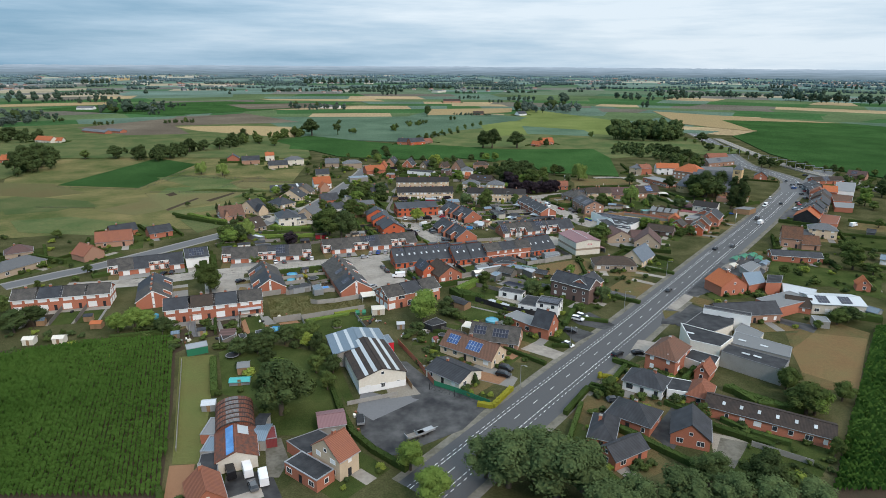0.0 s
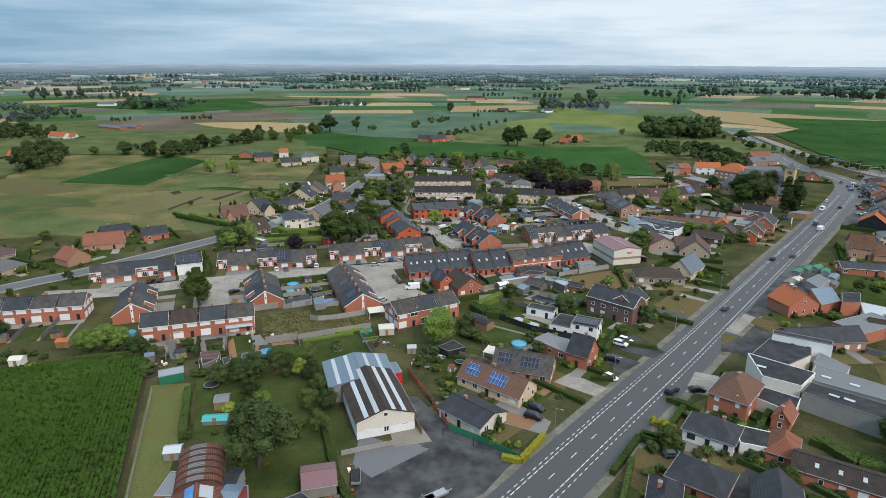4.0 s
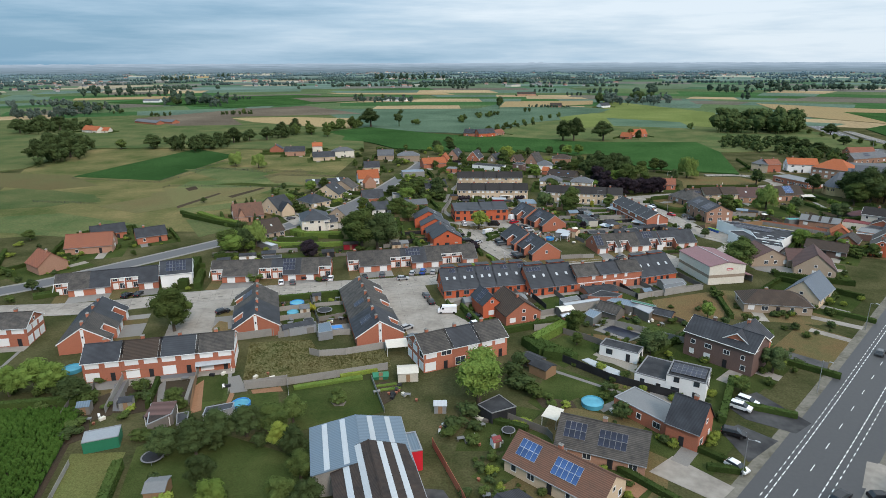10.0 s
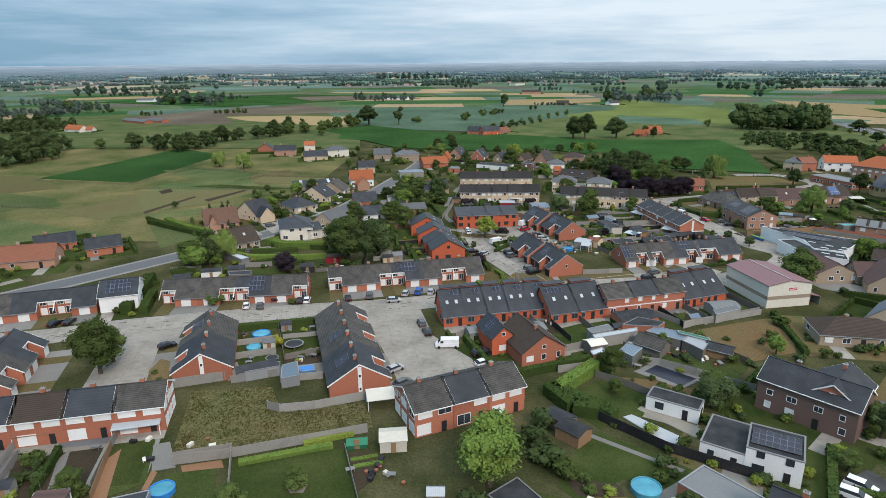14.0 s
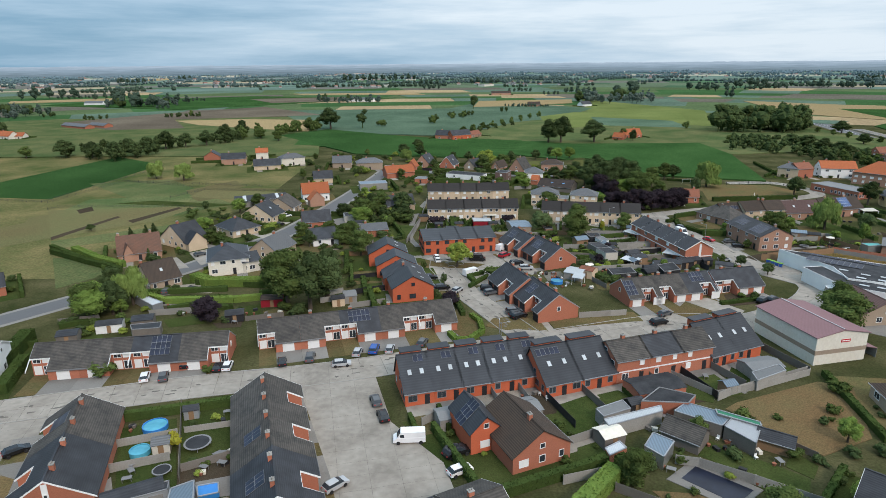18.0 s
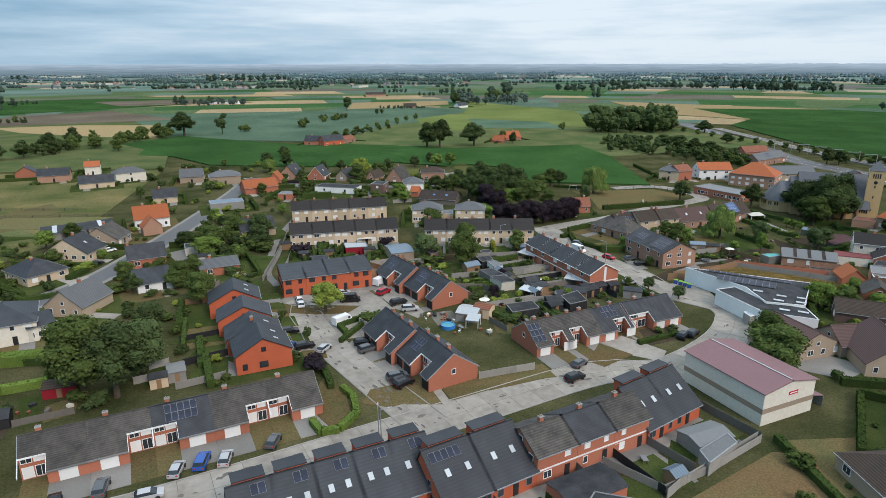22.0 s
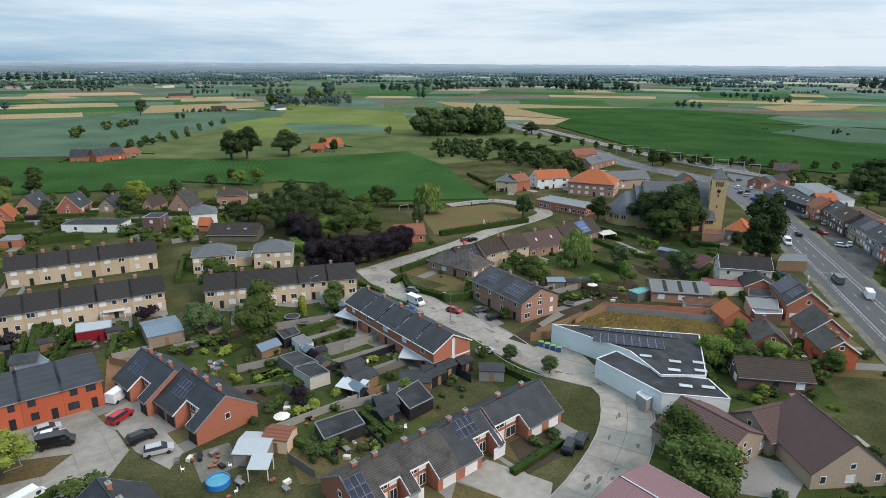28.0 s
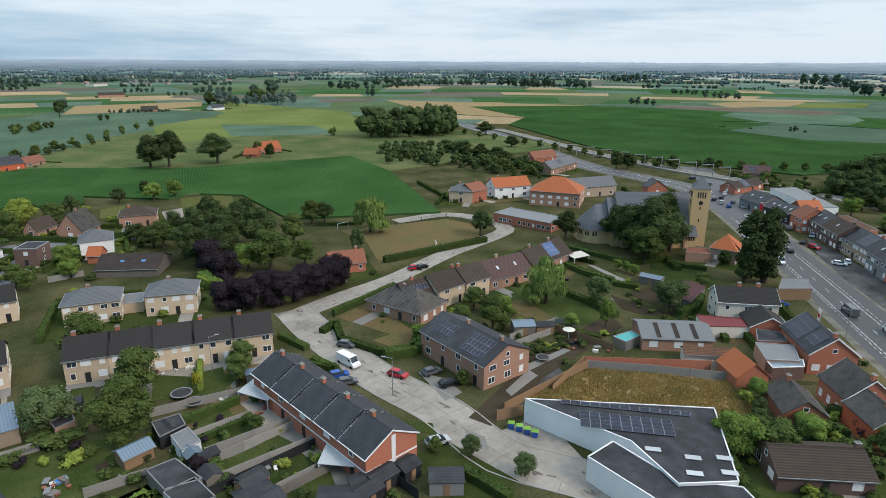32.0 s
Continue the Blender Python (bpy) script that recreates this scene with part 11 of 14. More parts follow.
flat_block('shop_building', [(81.1, 190.2), (96.3, 206.4), (104.5, 201.8), (99.8, 192.4), (90, 185.8)], 4.4, 'offwhite', 'bitumen', 'flat dark-roofed shop with square roof lights', rim='grey_wall', lights=((96.4, 203.8, -32.3), (99.0, 201.7, -32.3)))
flat_block('shop_building', [(85.9, 170.5), (90.5, 175.3), (103.9, 164.7), (98.6, 158.4)], 5, 'concrete', 'bitumen', 'grey block workshop with dark roof and light strip', rim='grey_wall', lights=((92.7, 168.7, -43.5), (95.3, 166.8, -43.5)))
flat_block('shop_building', [(91.6, 177.7), (97.6, 186), (110.1, 174.4), (105.6, 167.4)], 4.6, 'concrete', 'flat_grey', 'workshop hall with pale sheet roof', rim='galvanised', lights=((96.5, 179.0, -40.0), (101.5, 175.0, -40.0)))
flat_block('annex_building', [(99, 189.5), (104.2, 195.7), (107.9, 187.4), (102.4, 180.8)], 3.4, 'offwhite', 'flat_grey', 'flat-roofed grey workshop annex', rim='galvanised')
house(135.5, 201.6, -15.9, 5, 5, 2.6, 0.2, roof='f', wall='concrete', tile='flat_grey', sides='', door=False, name='shed_building', label='grey flat-roofed shed on a dry lawn')
patch('parking', [(59.9, 177.8), (68.3, 188.6), (73.1, 184.7), (65.8, 175.9)], 'slab_concrete', 0.05)
patch('dry_lawn', [(96.8, 225.9), (100.9, 229.9), (110, 221.7), (102, 214.1)], 'dry_lawn', 0.05)
patch('yard', [(82.6, 204.5), (96.9, 221.5), (102.3, 214.1), (94.1, 204.1), (85.2, 198.5)], 'yard_asphalt', 0.05)
patch('lawn', [(83.5, 214.9), (89.4, 213.9), (81.7, 206.4)], 'dry_lawn', 0.06)
patch('driveway', [(86.1, 217.3), (98.6, 232.2), (101, 229), (88.9, 214.6)], 'slab_concrete', 0.075)
patch('yard', [(99.9, 233.2), (131.4, 274.5), (137.3, 263.2), (113.6, 236.5), (101.4, 229.1)], 'yard_asphalt', 0.05)
patch('dry_lawn', [(58, 170.4), (64.7, 174.9), (60.6, 166.4), (56.2, 167.1)], 'dry_lawn', 0.05)
patch('yard', [(54.5, 128.7), (53.3, 135.9), (59.5, 141.1), (62.8, 136), (55.7, 126.4)], 'yard_asphalt', 0.05)
patch('dry_lawn', [(119.2, 190.3), (138.4, 210.1), (149.6, 195.4), (119.5, 156.5), (107.4, 159.6)], 'dry_lawn', 0.045)
fence([(-2.3, 157.4), (4.5, 153.2), (13.2, 146.8)], 1.6, 'green')
fence([(-14.7, 184.5), (-7.5, 169.9), (-2.3, 157.4)], 1.8, 'brick')

# farms out in the fields
house(-43.8, 698.1, -14.6, 16.2, 9, 4, 3.6, wall='brick', tile='slate', chim=(0.3,), label='brick farmhouse with dark slate roof in the fields')
house(-31.7, 695.8, 34.4, 18.8, 9, 4.4, 3.8, wall='orange_render', tile='slate', chim=(), label='orange-brick farmhouse in the fields')
house(-20.1, 710.3, 50.5, 14.0, 8, 3, 3, wall='pale_brick', tile='red_tile', chim=(), sides='f', label='pale brick farm outbuilding')
house(104.2, 690.0, -30.6, 8.8, 8, 3, 3.4, wall='brick', tile='orange_tile', chim=(), sides='f', label='brick farm barn with orange roof')
house(117.0, 706.8, 20.2, 16.8, 10, 3.4, 4.6, wall='brick', tile='orange_tile', chim=(0.7,), sides='fr', label='brick farmhouse with orange roof among fields')
house(-446.3, 792.4, -28.9, 48.7, 10, 3, 2.2, wall='brick', tile='grey_tile', chim=(), sides='', door=False, name='barn_building', label='low red brick barn with grey roof')
house(-425.9, 800.3, -24.5, 28.5, 10, 3, 2.2, wall='brick', tile='grey_tile', chim=(), sides='', door=False, name='barn_building', label='low red brick barn with grey roof')
house(-449.9, 695.0, -20.8, 25.0, 10, 3.4, 4, wall='offwhite', tile='orange_tile', chim=(0.4,), sides='f', label='white farmhouse with orange roof')
house(-434.9, 695.2, 2.9, 8.0, 8, 3, 3, wall='offwhite', tile='orange_tile', chim=(), sides='f', label='small white farm outbuilding')
house(-395.2, 552.2, 2.6, 10.9, 9, 3.4, 4, wall='brick', tile='orange_tile', chim=(0.4,), sides='f', label='brick house with orange roof at the meadow edge')
house(-374.8, 540.4, 2.1, 8.3, 9, 3.4, 4, wall='offwhite', tile='grey_tile', chim=(), sides='f', label='pale house with grey roof at the meadow edge')
house(61.5, 1113.1, 4.7, 18.3, 10, 3.5, 4, wall='pale_brick', tile='brown_tile', chim=(), sides='', label='distant brick farmhouse with brown roof')
house(137.4, 1112.2, 40.1, 20.7, 10, 4, 4, wall='white', tile='slate', chim=(), sides='', label='distant white farmhouse with dark roof')
house(18.5, 1481.3, 6.0, 40.2, 12, 4, 4, wall='pale_brick', tile='brown_tile', chim=(), sides='', label='distant brick farm with brown roof')
house(-232.8, 1263.6, -13.6, 49.1, 14, 4, 3, wall='white', tile='grey_tile', chim=(), sides='', door=False, name='barn_building', label='distant white farm shed')
house(-680.7, 1185.4, 5.0, 30.7, 14, 4, 3, wall='white', tile='grey_tile', chim=(), sides='', door=False, name='barn_building', label='distant white farm shed')

# houses and yards behind the roadside terrace
house(217.0, 353.1, -37.2, 12.6, 13, 4.2, 4.4, roof='y', wall='black', tile='orange_tile', chim=(0.6,), sides='', door=False, label='house with a black gable and orange roof')
house(180.7, 304.8, -24.3, 9.2, 13, 5, 4.8, wall='pale_brick', tile='rust_tile', chim=(0.95,), sides='fl', shutter=0.2, label='large pale brick house with a weathered orange roof')
house(187.0, 299.5, -12.4, 8.4, 9, 3, 3.4, wall='pale_brick', tile='rust_tile', chim=(), sides='f', label='lower wing with a weathered orange roof', name='house_wing_building')
house(135.9, 217.2, -26.0, 8.5, 8, 2.6, 2.4, wall='brick', tile='brown_tile', chim=(), sides='f', door=False, name='barn_building', label='brick barn with dark brown tiles')
house(274.2, 426.3, -24.5, 8.7, 10, 4.6, 3.4, wall='brick', tile='orange_tile', chim=(0.8,), sides='f', label='brick house with orange tiles behind the terrace')
house(341.7, 499.1, -47.4, 13.3, 9, 3.4, 3.4, wall='pale_brick', tile='mauve_tile', chim=(), sides='f', pv=(('f', -2, 0.5, 4, 2),), label='pale brick house with brown roof by the railway')
house(160.7, 210.4, -55.9, 3.7, 5, 2.4, 1.0, wall='galvanised', tile='zinc', chim=(), sides='', door=False, name='shed_building', label='metal store beside a yard')
house(208.9, 274.9, -37.3, 2.6, 7, 2.6, 1.4, wall='white', tile='zinc', chim=(), sides='', door=False, name='shed_building', label='white garden building with metal roof')
house(235.5, 323.6, -34.5, 3.9, 5, 2.4, 1.2, wall='grey_wood', tile='slate', chim=(), sides='', door=False, name='shed_building', label='grey garden building on a lawn')
flat_block('annex_building', [(229.0, 361.2), (238.6, 355.8), (224.8, 336.7), (215.0, 336.4)], 3, 'brick', 'red_tile', 'low brick extension with orange roofing', rim='galvanised')
flat_block('annex_building', [(273.3, 423.0), (284.6, 415.7), (272.0, 397.3), (260.5, 398.7)], 3, 'brick', 'rust_tile', 'brick extension with rusty flat roofing', rim='galvanised')
flat_block('annex_building', [(258.3, 395.2), (270.2, 392.1), (259.9, 377.2), (250.2, 380.1)], 3, 'brick', 'flat_grey', 'brick extension with grey flat roofing', rim='galvanised')
flat_block('annex_building', [(300.4, 460.9), (312.8, 456.7), (289.2, 422.1), (279.5, 425.8)], 4.5, 'white', 'flat_grey', 'white flat-roofed hall with dark gate', rim='galvanised')
flat_block('annex_building', [(129.6, 249.2), (138.4, 251.6), (133.8, 237.2), (124.8, 233.1)], 3.5, 'brick', 'zinc', 'brick workshop with blue-grey flat roof', rim='galvanised')
flat_block('annex_building', [(136.6, 242.2), (142.9, 241.6), (137.4, 232.5), (131.2, 232.4)], 5, 'brick', 'bitumen', 'tall flat-roofed brick block', rim='grey_wall')
flat_block('annex_building', [(140.9, 238.1), (150.9, 230.3), (143.8, 220.4), (135.8, 227.5)], 3, 'offwhite', 'light_sheet', 'long low hall with white roof', rim='galvanised')
flat_block('annex_building', [(133.7, 260.0), (142.5, 267.5), (143.4, 261.0), (133.9, 250.7)], 3, 'concrete', 'flat_grey', 'builders store with grey flat roof', rim='galvanised')
flat_block('annex_building', [(195.5, 326.8), (203.6, 323.4), (195.7, 311.8), (188.4, 316.1)], 2.8, 'grey_wall', 'slate', 'flat-roofed dark annex behind a house', rim='grey_wall')
shed(139.2, 276.6, 48, 6, 3, h=1.4, wall='galvanised', roof='green_sheet', label='covered stack of building material in a yard')
shed(145.0, 280.3, 46, 6, 3, h=1.4, wall='galvanised', roof='green_sheet', label='covered stack of building material in a yard')
shed(150.0, 282.2, 44, 6, 3, h=1.4, wall='galvanised', roof='green_sheet', label='covered stack of building material in a yard')
shed(150.7, 276.9, 56, 6, 3, h=1.4, wall='galvanised', roof='green_sheet', label='covered stack of building material in a yard')
shed(150.0, 270.1, 49, 7, 3, h=1.4, wall='galvanised', roof='zinc', label='covered stack of building material in a yard')
shed(133.5, 266.5, 44, 5, 3, h=1.4, wall='galvanised', roof='offwhite', label='covered stack of building material in a yard')
shed(129.2, 263.2, 50, 6, 3, h=1.4, wall='galvanised', roof='grey_wood', label='covered stack of building material in a yard')
shed(145.3, 261.9, 47, 5, 3, h=1.4, wall='galvanised', roof='grey_wood', label='covered stack of building material in a yard')
patch('yard', [(127.3, 260.0), (136.6, 246.8), (151.6, 270.1), (154.5, 291.5), (143.3, 285.7)], 'yard_asphalt', 0.04)
patch('yard', [(117.7, 208.8), (129.7, 195.1), (135.1, 201.0), (127.6, 205.8), (121.5, 212.0)], 'yard_asphalt', 0.05)
patch('lawn', [(153.4, 270.1), (133.1, 239.9), (159.1, 241.7), (191.6, 247.9), (199.9, 259.9), (173.2, 265.7)], 'lawn', 0.045)
patch('lawn', [(204.1, 298.5), (222.9, 293.1), (238.1, 314.9), (224.3, 325.8)], 'lawn', 0.045)
patch('lawn', [(232.1, 338.1), (248.5, 330.0), (263.7, 351.8), (246.5, 355.4)], 'dry_lawn', 0.045)
patch('yard', [(333.2, 545.9), (251.2, 432.7), (259.9, 419.5), (314.0, 495.1), (344.7, 531.5)], 'asphalt', 0.065)
sign_board(214.2, 350.5, 15, 1.6, 6.0, 3.4, 'white', 'large white advertising board on a black gable', 2, 'sand')
hedge([(200.1, 301.4), (222.2, 292.1)], 1.6, 1.2)
hedge([(190.6, 272.6), (203.2, 264.7)], 1.6, 1.2)
hedge([(217.3, 324.5), (238.8, 316.0)], 1.6, 1.2)
hedge([(243.0, 355.3), (259.0, 345.1)], 1.6, 1.2)
hedge([(140.8, 246.9), (131.3, 238.5)], 1.6, 1.2)
tree('broad', 187.5, 264.3, 12, 13)
tree('bright', 296.3, 420.7, 9, 9)
tree('broad', 142.2, 202.5, 6, 9)
tree('dark', 147.9, 205.1, 6, 10)
tree('dark', 277.0, 397.1, 5, 6)
tree('dark', 311.2, 424.9, 10, 12)
tree('broad', 278.8, 385.7, 6, 8)
car(305.5, 510.5, 15, 'car_black', 'suv')
car(299.8, 494.6, 22, 'car_grey', 'car')
car(293.9, 479.7, 29, 'car_silver', 'car')
car(288.8, 465.6, 36, 'car_black', 'suv')
car(286.6, 474.7, 43, 'car_white', 'car')
car(279.6, 456.4, 20, 'car_blue', 'car')
car(278.8, 447.8, 27, 'car_red', 'suv')
car(258.7, 432.9, 34, 'car_black', 'car')
car(253.9, 419.4, 41, 'car_grey', 'car')
car(252.3, 408.4, 18, 'car_silver', 'suv')
car(240.5, 404.6, 25, 'car_black', 'car')
car(232.2, 384.4, 32, 'car_white', 'car')
car(128.6, 260.0, 52.5, 'car_white', 'car')
car(93.3, 235.8, 52.5, 'car_grey', 'car')
car(148.8, 300.2, 52.5, 'car_grey', 'car')
car(137.6, 295.0, 52.5, 'car_black', 'car')
car(227.0, 400.7, 52.5, 'car_black', 'car')
car(275.0, 483.8, 60, 'car_grey', 'suv')
car(190.7, 359.5, 52.5, 'car_grey', 'van')
car(228.9, 418.6, 60, 'car_white', 'car')

# depot with solar panels
flat_block('depot_building', [(88.8, 356.2), (115.9, 339.2), (103.1, 324.4), (95.1, 327.9), (96.4, 338.4)], 4.6, 'white', 'bitumen', 'white flat-roofed depot with solar panels', pv=((93.9, 352.7, -37.6, 13, 1), (94.4, 348.4, -37.6, 9, 4)), lights=((97.8, 335.3, -37.6), (101.6, 331.1, -37.6), (98.9, 328.4, -37.6), (105.7, 328.9, -37.6), (103.5, 326.2, -37.6)))
flat_block('depot_building', [(88.2, 338.8), (94.3, 340.1), (96.1, 328.8), (103.1, 323.7), (101.1, 316.7), (91.1, 322.9)], 4.2, 'white', 'bitumen', 'white lower wing of the depot with roof lights', lights=((97.0, 323.3, -37.6), (100.5, 321.3, -37.6)), wins=((96.8, 322.0, -28.9, 1.5, 2.0, 1.0), (100.7, 319.4, -28.9, 1.5, 2.0, 1.0)))
flat_block('annex_building', [(88.8, 327), (93.1, 327.8), (93, 325.3), (88.8, 324.2)], 2.6, 'concrete', 'light_sheet', 'pale metal container beside the depot')
wheelie_bin(85.7, 355.5, -37.6)
wheelie_bin(86.5, 354.2, -37.6)
wheelie_bin(87.2, 352.9, -37.6)
wheelie_bin(87.9, 351.6, -37.6)
wheelie_bin(94.4, 325.1, -37.6)
wheelie_bin(95.2, 324.1, -37.6)

# maize
maize('maize', [(-147.7, 170.1), (-118.3, 183.3), (-90.2, 188), (-73, 145.1), (-60.3, 109.3), (-101.7, 108.9)], 111.9, 'dense rows of green maize plants')
maize('maize', [(154.2, 199.2), (175.1, 203), (114.3, 112.8), (86.1, 112.5), (104.7, 136.5)], 75, 'dense rows of green maize plants')

# trees
tree('silver', 14.8, 113.3, 14.6, 15.9)
tree('silver', 24.7, 109.2, 15.9, 18.3)
tree('silver', 20.8, 115.7, 13.4, 13.4)
tree('silver', 39.1, 102.6, 11.0, 11.0)
tree('silver', 49.6, 104.3, 12.2, 12.2)
tree('silver', 59.2, 103.6, 11.0, 11.0)
tree('silver', 67.5, 102.9, 11.0, 11.0)
tree('silver', 77.7, 105.4, 8.5, 9.8)
tree('silver', 32.8, 100.2, 12.2, 12.2)
tree('bright', -7.1, 118.9, 7.9, 7.9)
tree('bright', -1.9, 108.6, 8.5, 9.2)
tree('dark', -42.5, 141.6, 16.5, 17.0)
tree('dark', -47.1, 145.4, 9.8, 8.5)
tree('dark', -64.5, 175.9, 6.1, 7.3)
tree('dark', -60.4, 178.4, 6.7, 7.3)
tree('dark', -56.3, 180.9, 7.3, 7.9)
tree('dark', -52, 183.4, 7.3, 7.9)
tree('broad', -46.6, 184.4, 7.3, 7.9)
tree('lime', -43.4, 180.2, 6.1, 5.5)
tree('broad', -36.7, 171.7, 6.1, 6.1)
tree('broad', -37.9, 164.4, 6.1, 6.1)
tree('broad', -32.7, 154.5, 6.1, 5.5)
tree('bright', -6.7, 201.6, 13.4, 12.8)
tree('broad', -93.4, 229.1, 13.4, 11.0)
tree('bright', -111.7, 192.2, 7.3, 7.9)
tree('bright', -106.8, 194.2, 8.5, 9.2)
tree('bright', -102.9, 195.2, 7.3, 7.9)
tree('broad', -59.9, 309.5, 17.1, 15.9)
tree('dark', -53.5, 308.5, 15.9, 14.6)
tree('silver', -51.2, 318.6, 13.4, 11.0)
tree('broad', -66.8, 321.5, 12.2, 11.0)
tree('lime', -15.7, 346.7, 8.5, 9.8)
tree('broad', 80.7, 301.8, 11.0, 13.4)
tree('bright', -108.5, 299, 8.5, 11.0)
tree('dark', -105.3, 302.3, 9.8, 8.5)
tree('bush_purple', -16.5, 316.3, 3, 4)
tree('broad', 28.9, 394.4, 11.0, 9.2)
tree('purple', 49.9, 464.5, 12.2, 11.0)
tree('dark', 55.2, 481.9, 14.6, 13.4)
tree('broad', 66.5, 457.5, 13.4, 14.6)
tree('bright', 60.4, 460.5, 9.8, 9.8)
tree('dark', 45, 483.5, 11.0, 11.0)
tree('broad', 39.1, 496.8, 9.8, 11.0)
tree('dark', 62.4, 492.9, 14.6, 13.4)
tree('broad', 77, 458.3, 8.5, 8.5)
tree('willow', 108.6, 485.2, 14.6, 13.4)
tree('silver', 93.9, 457.6, 11.0, 5.5)
tree('dark', 143.4, 464, 9.8, 9.8)
tree('willow', 125.3, 399.4, 12.8, 11.6)
tree('dark', 167.3, 445, 11.0, 9.8)
tree('dark', 182.6, 419.7, 19.5, 18.3)
tree('dark', 181.3, 427.4, 15.9, 13.4)
tree('dark', 191, 419.1, 13.4, 12.2)
tree('poplar', 187.2, 387.2, 22.0, 9.2)
tree('poplar', 191.9, 384.8, 22.6, 9.2)
tree('dark', 348.7, 452.7, 15.9, 19.5)
tree('dark', 366.6, 451.9, 18.3, 22.0)
tree('dark', 364.5, 437.7, 18.3, 22.0)
tree('dark', 336.6, 451, 9.8, 12.2)
tree('broad', 48, 397.8, 6.7, 6.1)
tree('bright', 114.1, 333, 7.9, 9.2)
tree('broad', 118.7, 329.1, 7.3, 7.3)
tree('lime', 113.5, 335.8, 5.5, 5.5)
tree('bright', 110.8, 397.5, 6.1, 6.1)
tree('bush_purple', 137.6, 326.5, 3.4, 3.2)
tree('bright', -112.5, 303.7, 9.2, 9.8)
tree('willow', -200.2, 499.7, 11.0, 11.0)
tree('willow', -181, 494.5, 11.0, 11.0)
tree('silver', 35.5, 229.1, 7.3, 8.5)
tree('silver', 62.3, 222.5, 7.3, 7.3)
tree('broad', 19.7, 416.6, 11.0, 11.0)
tree('dark', -44.1, 420.2, 9.8, 11.0)
tree('broad', -59.1, 411.7, 8.5, 11.0)
tree('broad', -54.1, 426.5, 8.5, 9.8)
tree('broad', -59.2, 369.7, 6.1, 7.3)
tree('dark', -166.3, 776.6, 22, 26)
far_tree('dark', -135, 785, 22, 15)
tree('dark', 42.9, 668, 20, 20)
tree('dark', 52.9, 668.8, 22, 20)
tree('dark', 80.2, 670.9, 19, 22)
far_tree('dark', -28.8, 1063.8, 20, 16)
far_tree('dark', 230.5, 784.8, 24, 30)
far_tree('dark', 251.9, 797.9, 26, 32)
far_tree('dark', 267.5, 787.3, 24, 30)
tree('dark', 288, 777.3, 16, 22)
tree('dark', 271.4, 776.2, 18, 22)
far_tree('broad', -67.3, 836.8, 10, 12)
far_tree('broad', -118.8, 805.7, 9, 11)
far_tree('broad', -49.2, 900.5, 9, 11)
far_tree('broad', -37.4, 909.7, 9, 11)
tree('dark', -313.5, 582.5, 13, 16)
tree('dark', -292.5, 580.7, 12, 16)
tree('dark', -270.5, 572.4, 13, 16)
tree('dark', -263.6, 586.6, 12, 14)
tree('dark', -259.8, 624.3, 15, 17)
tree('dark', -250, 637.3, 12, 14)
tree('dark', -237, 646.8, 13, 15)
tree('dark', -230.9, 669.6, 16, 14)
tree('dark', -230.6, 709, 16, 14)
tree('broad', -209.3, 695.2, 10, 12)
tree('broad', -187, 677.5, 13, 11)
tree('broad', -195.6, 756.3, 12, 12)
tree('broad', -185, 763, 13, 13)
tree('dark', -348.1, 491.5, 19.5, 17.1)
tree('dark', -352.1, 511.7, 22.0, 19.5)
tree('dark', -351.1, 528.5, 22.0, 18.3)
tree('dark', -355.5, 546.1, 17.1, 14.6)
tree('broad', -339.9, 576.9, 9, 10)
tree('dark', -521.8, 677.9, 16, 20)
tree('dark', -515.1, 699.9, 18, 22)
tree('dark', -502.2, 712, 16, 20)
far_tree('dark', -673.4, 976.6, 16, 26)
far_tree('dark', -642.1, 978.1, 14, 22)
far_tree('dark', -590.4, 1108.3, 18, 24)
far_tree('dark', -576.4, 1138.5, 20, 24)
far_tree('dark', -537.9, 1155.2, 16, 18)
far_tree('broad', -395.2, 947.1, 8, 10)
far_tree('dark', -300, 1263.2, 14, 20)
far_tree('dark', -256.7, 1264.2, 14, 18)
far_tree('broad', 187.5, 781.9, 9, 9)
tree('broad', 110.6, 704, 9, 8)
far_tree('dark', 144.7, 1223.5, 20, 26)
far_tree('dark', 215.9, 1258.4, 22, 40)
far_tree('dark', 240.3, 1259, 20, 30)
tree('broad', -58.1, 617.3, 7, 8)
tree('dark', 114, 681.9, 10, 8)
tree('dark', -60.9, 631.7, 8, 9)
tree('dark', -67.1, 595.3, 9, 9)
tree('lime', -9.5, 565.2, 8, 9)
tree('dark', 26.3, 579.4, 7, 7)
tree('bright', 40.1, 577, 9, 10)
tree('broad', 92.7, 506.5, 9.8, 9.8)
tree('dark', 57.5, 518.7, 12.2, 13.4)
tree('dark', 67.7, 509.2, 12.2, 13.4)
tree('broad', 67.9, 485.3, 11.0, 12.2)
tree('bright', 49.1, 581.2, 9, 9)
tree('dark', 37.3, 593.8, 7, 7)
tree('lime', -5.8, 556.2, 9.8, 11.0)
tree('broad', -9.3, 535.7, 9.8, 11.0)
tree('dark', 97.6, 506.1, 8.5, 8.5)
tree('broad', 4.3, 551.3, 7.3, 8.5)
tree('bright', 11.6, 490.4, 7.3, 8.5)
tree('dark', 290.1, 553.8, 11.0, 9.8)
tree('dark', 296.2, 550.9, 9.8, 9.8)
tree('dark', 321.1, 539.3, 8.5, 8.5)
tree('dark', 341.3, 529.8, 7.3, 7.3)
tree('dark', 235.1, 642.5, 10, 14)
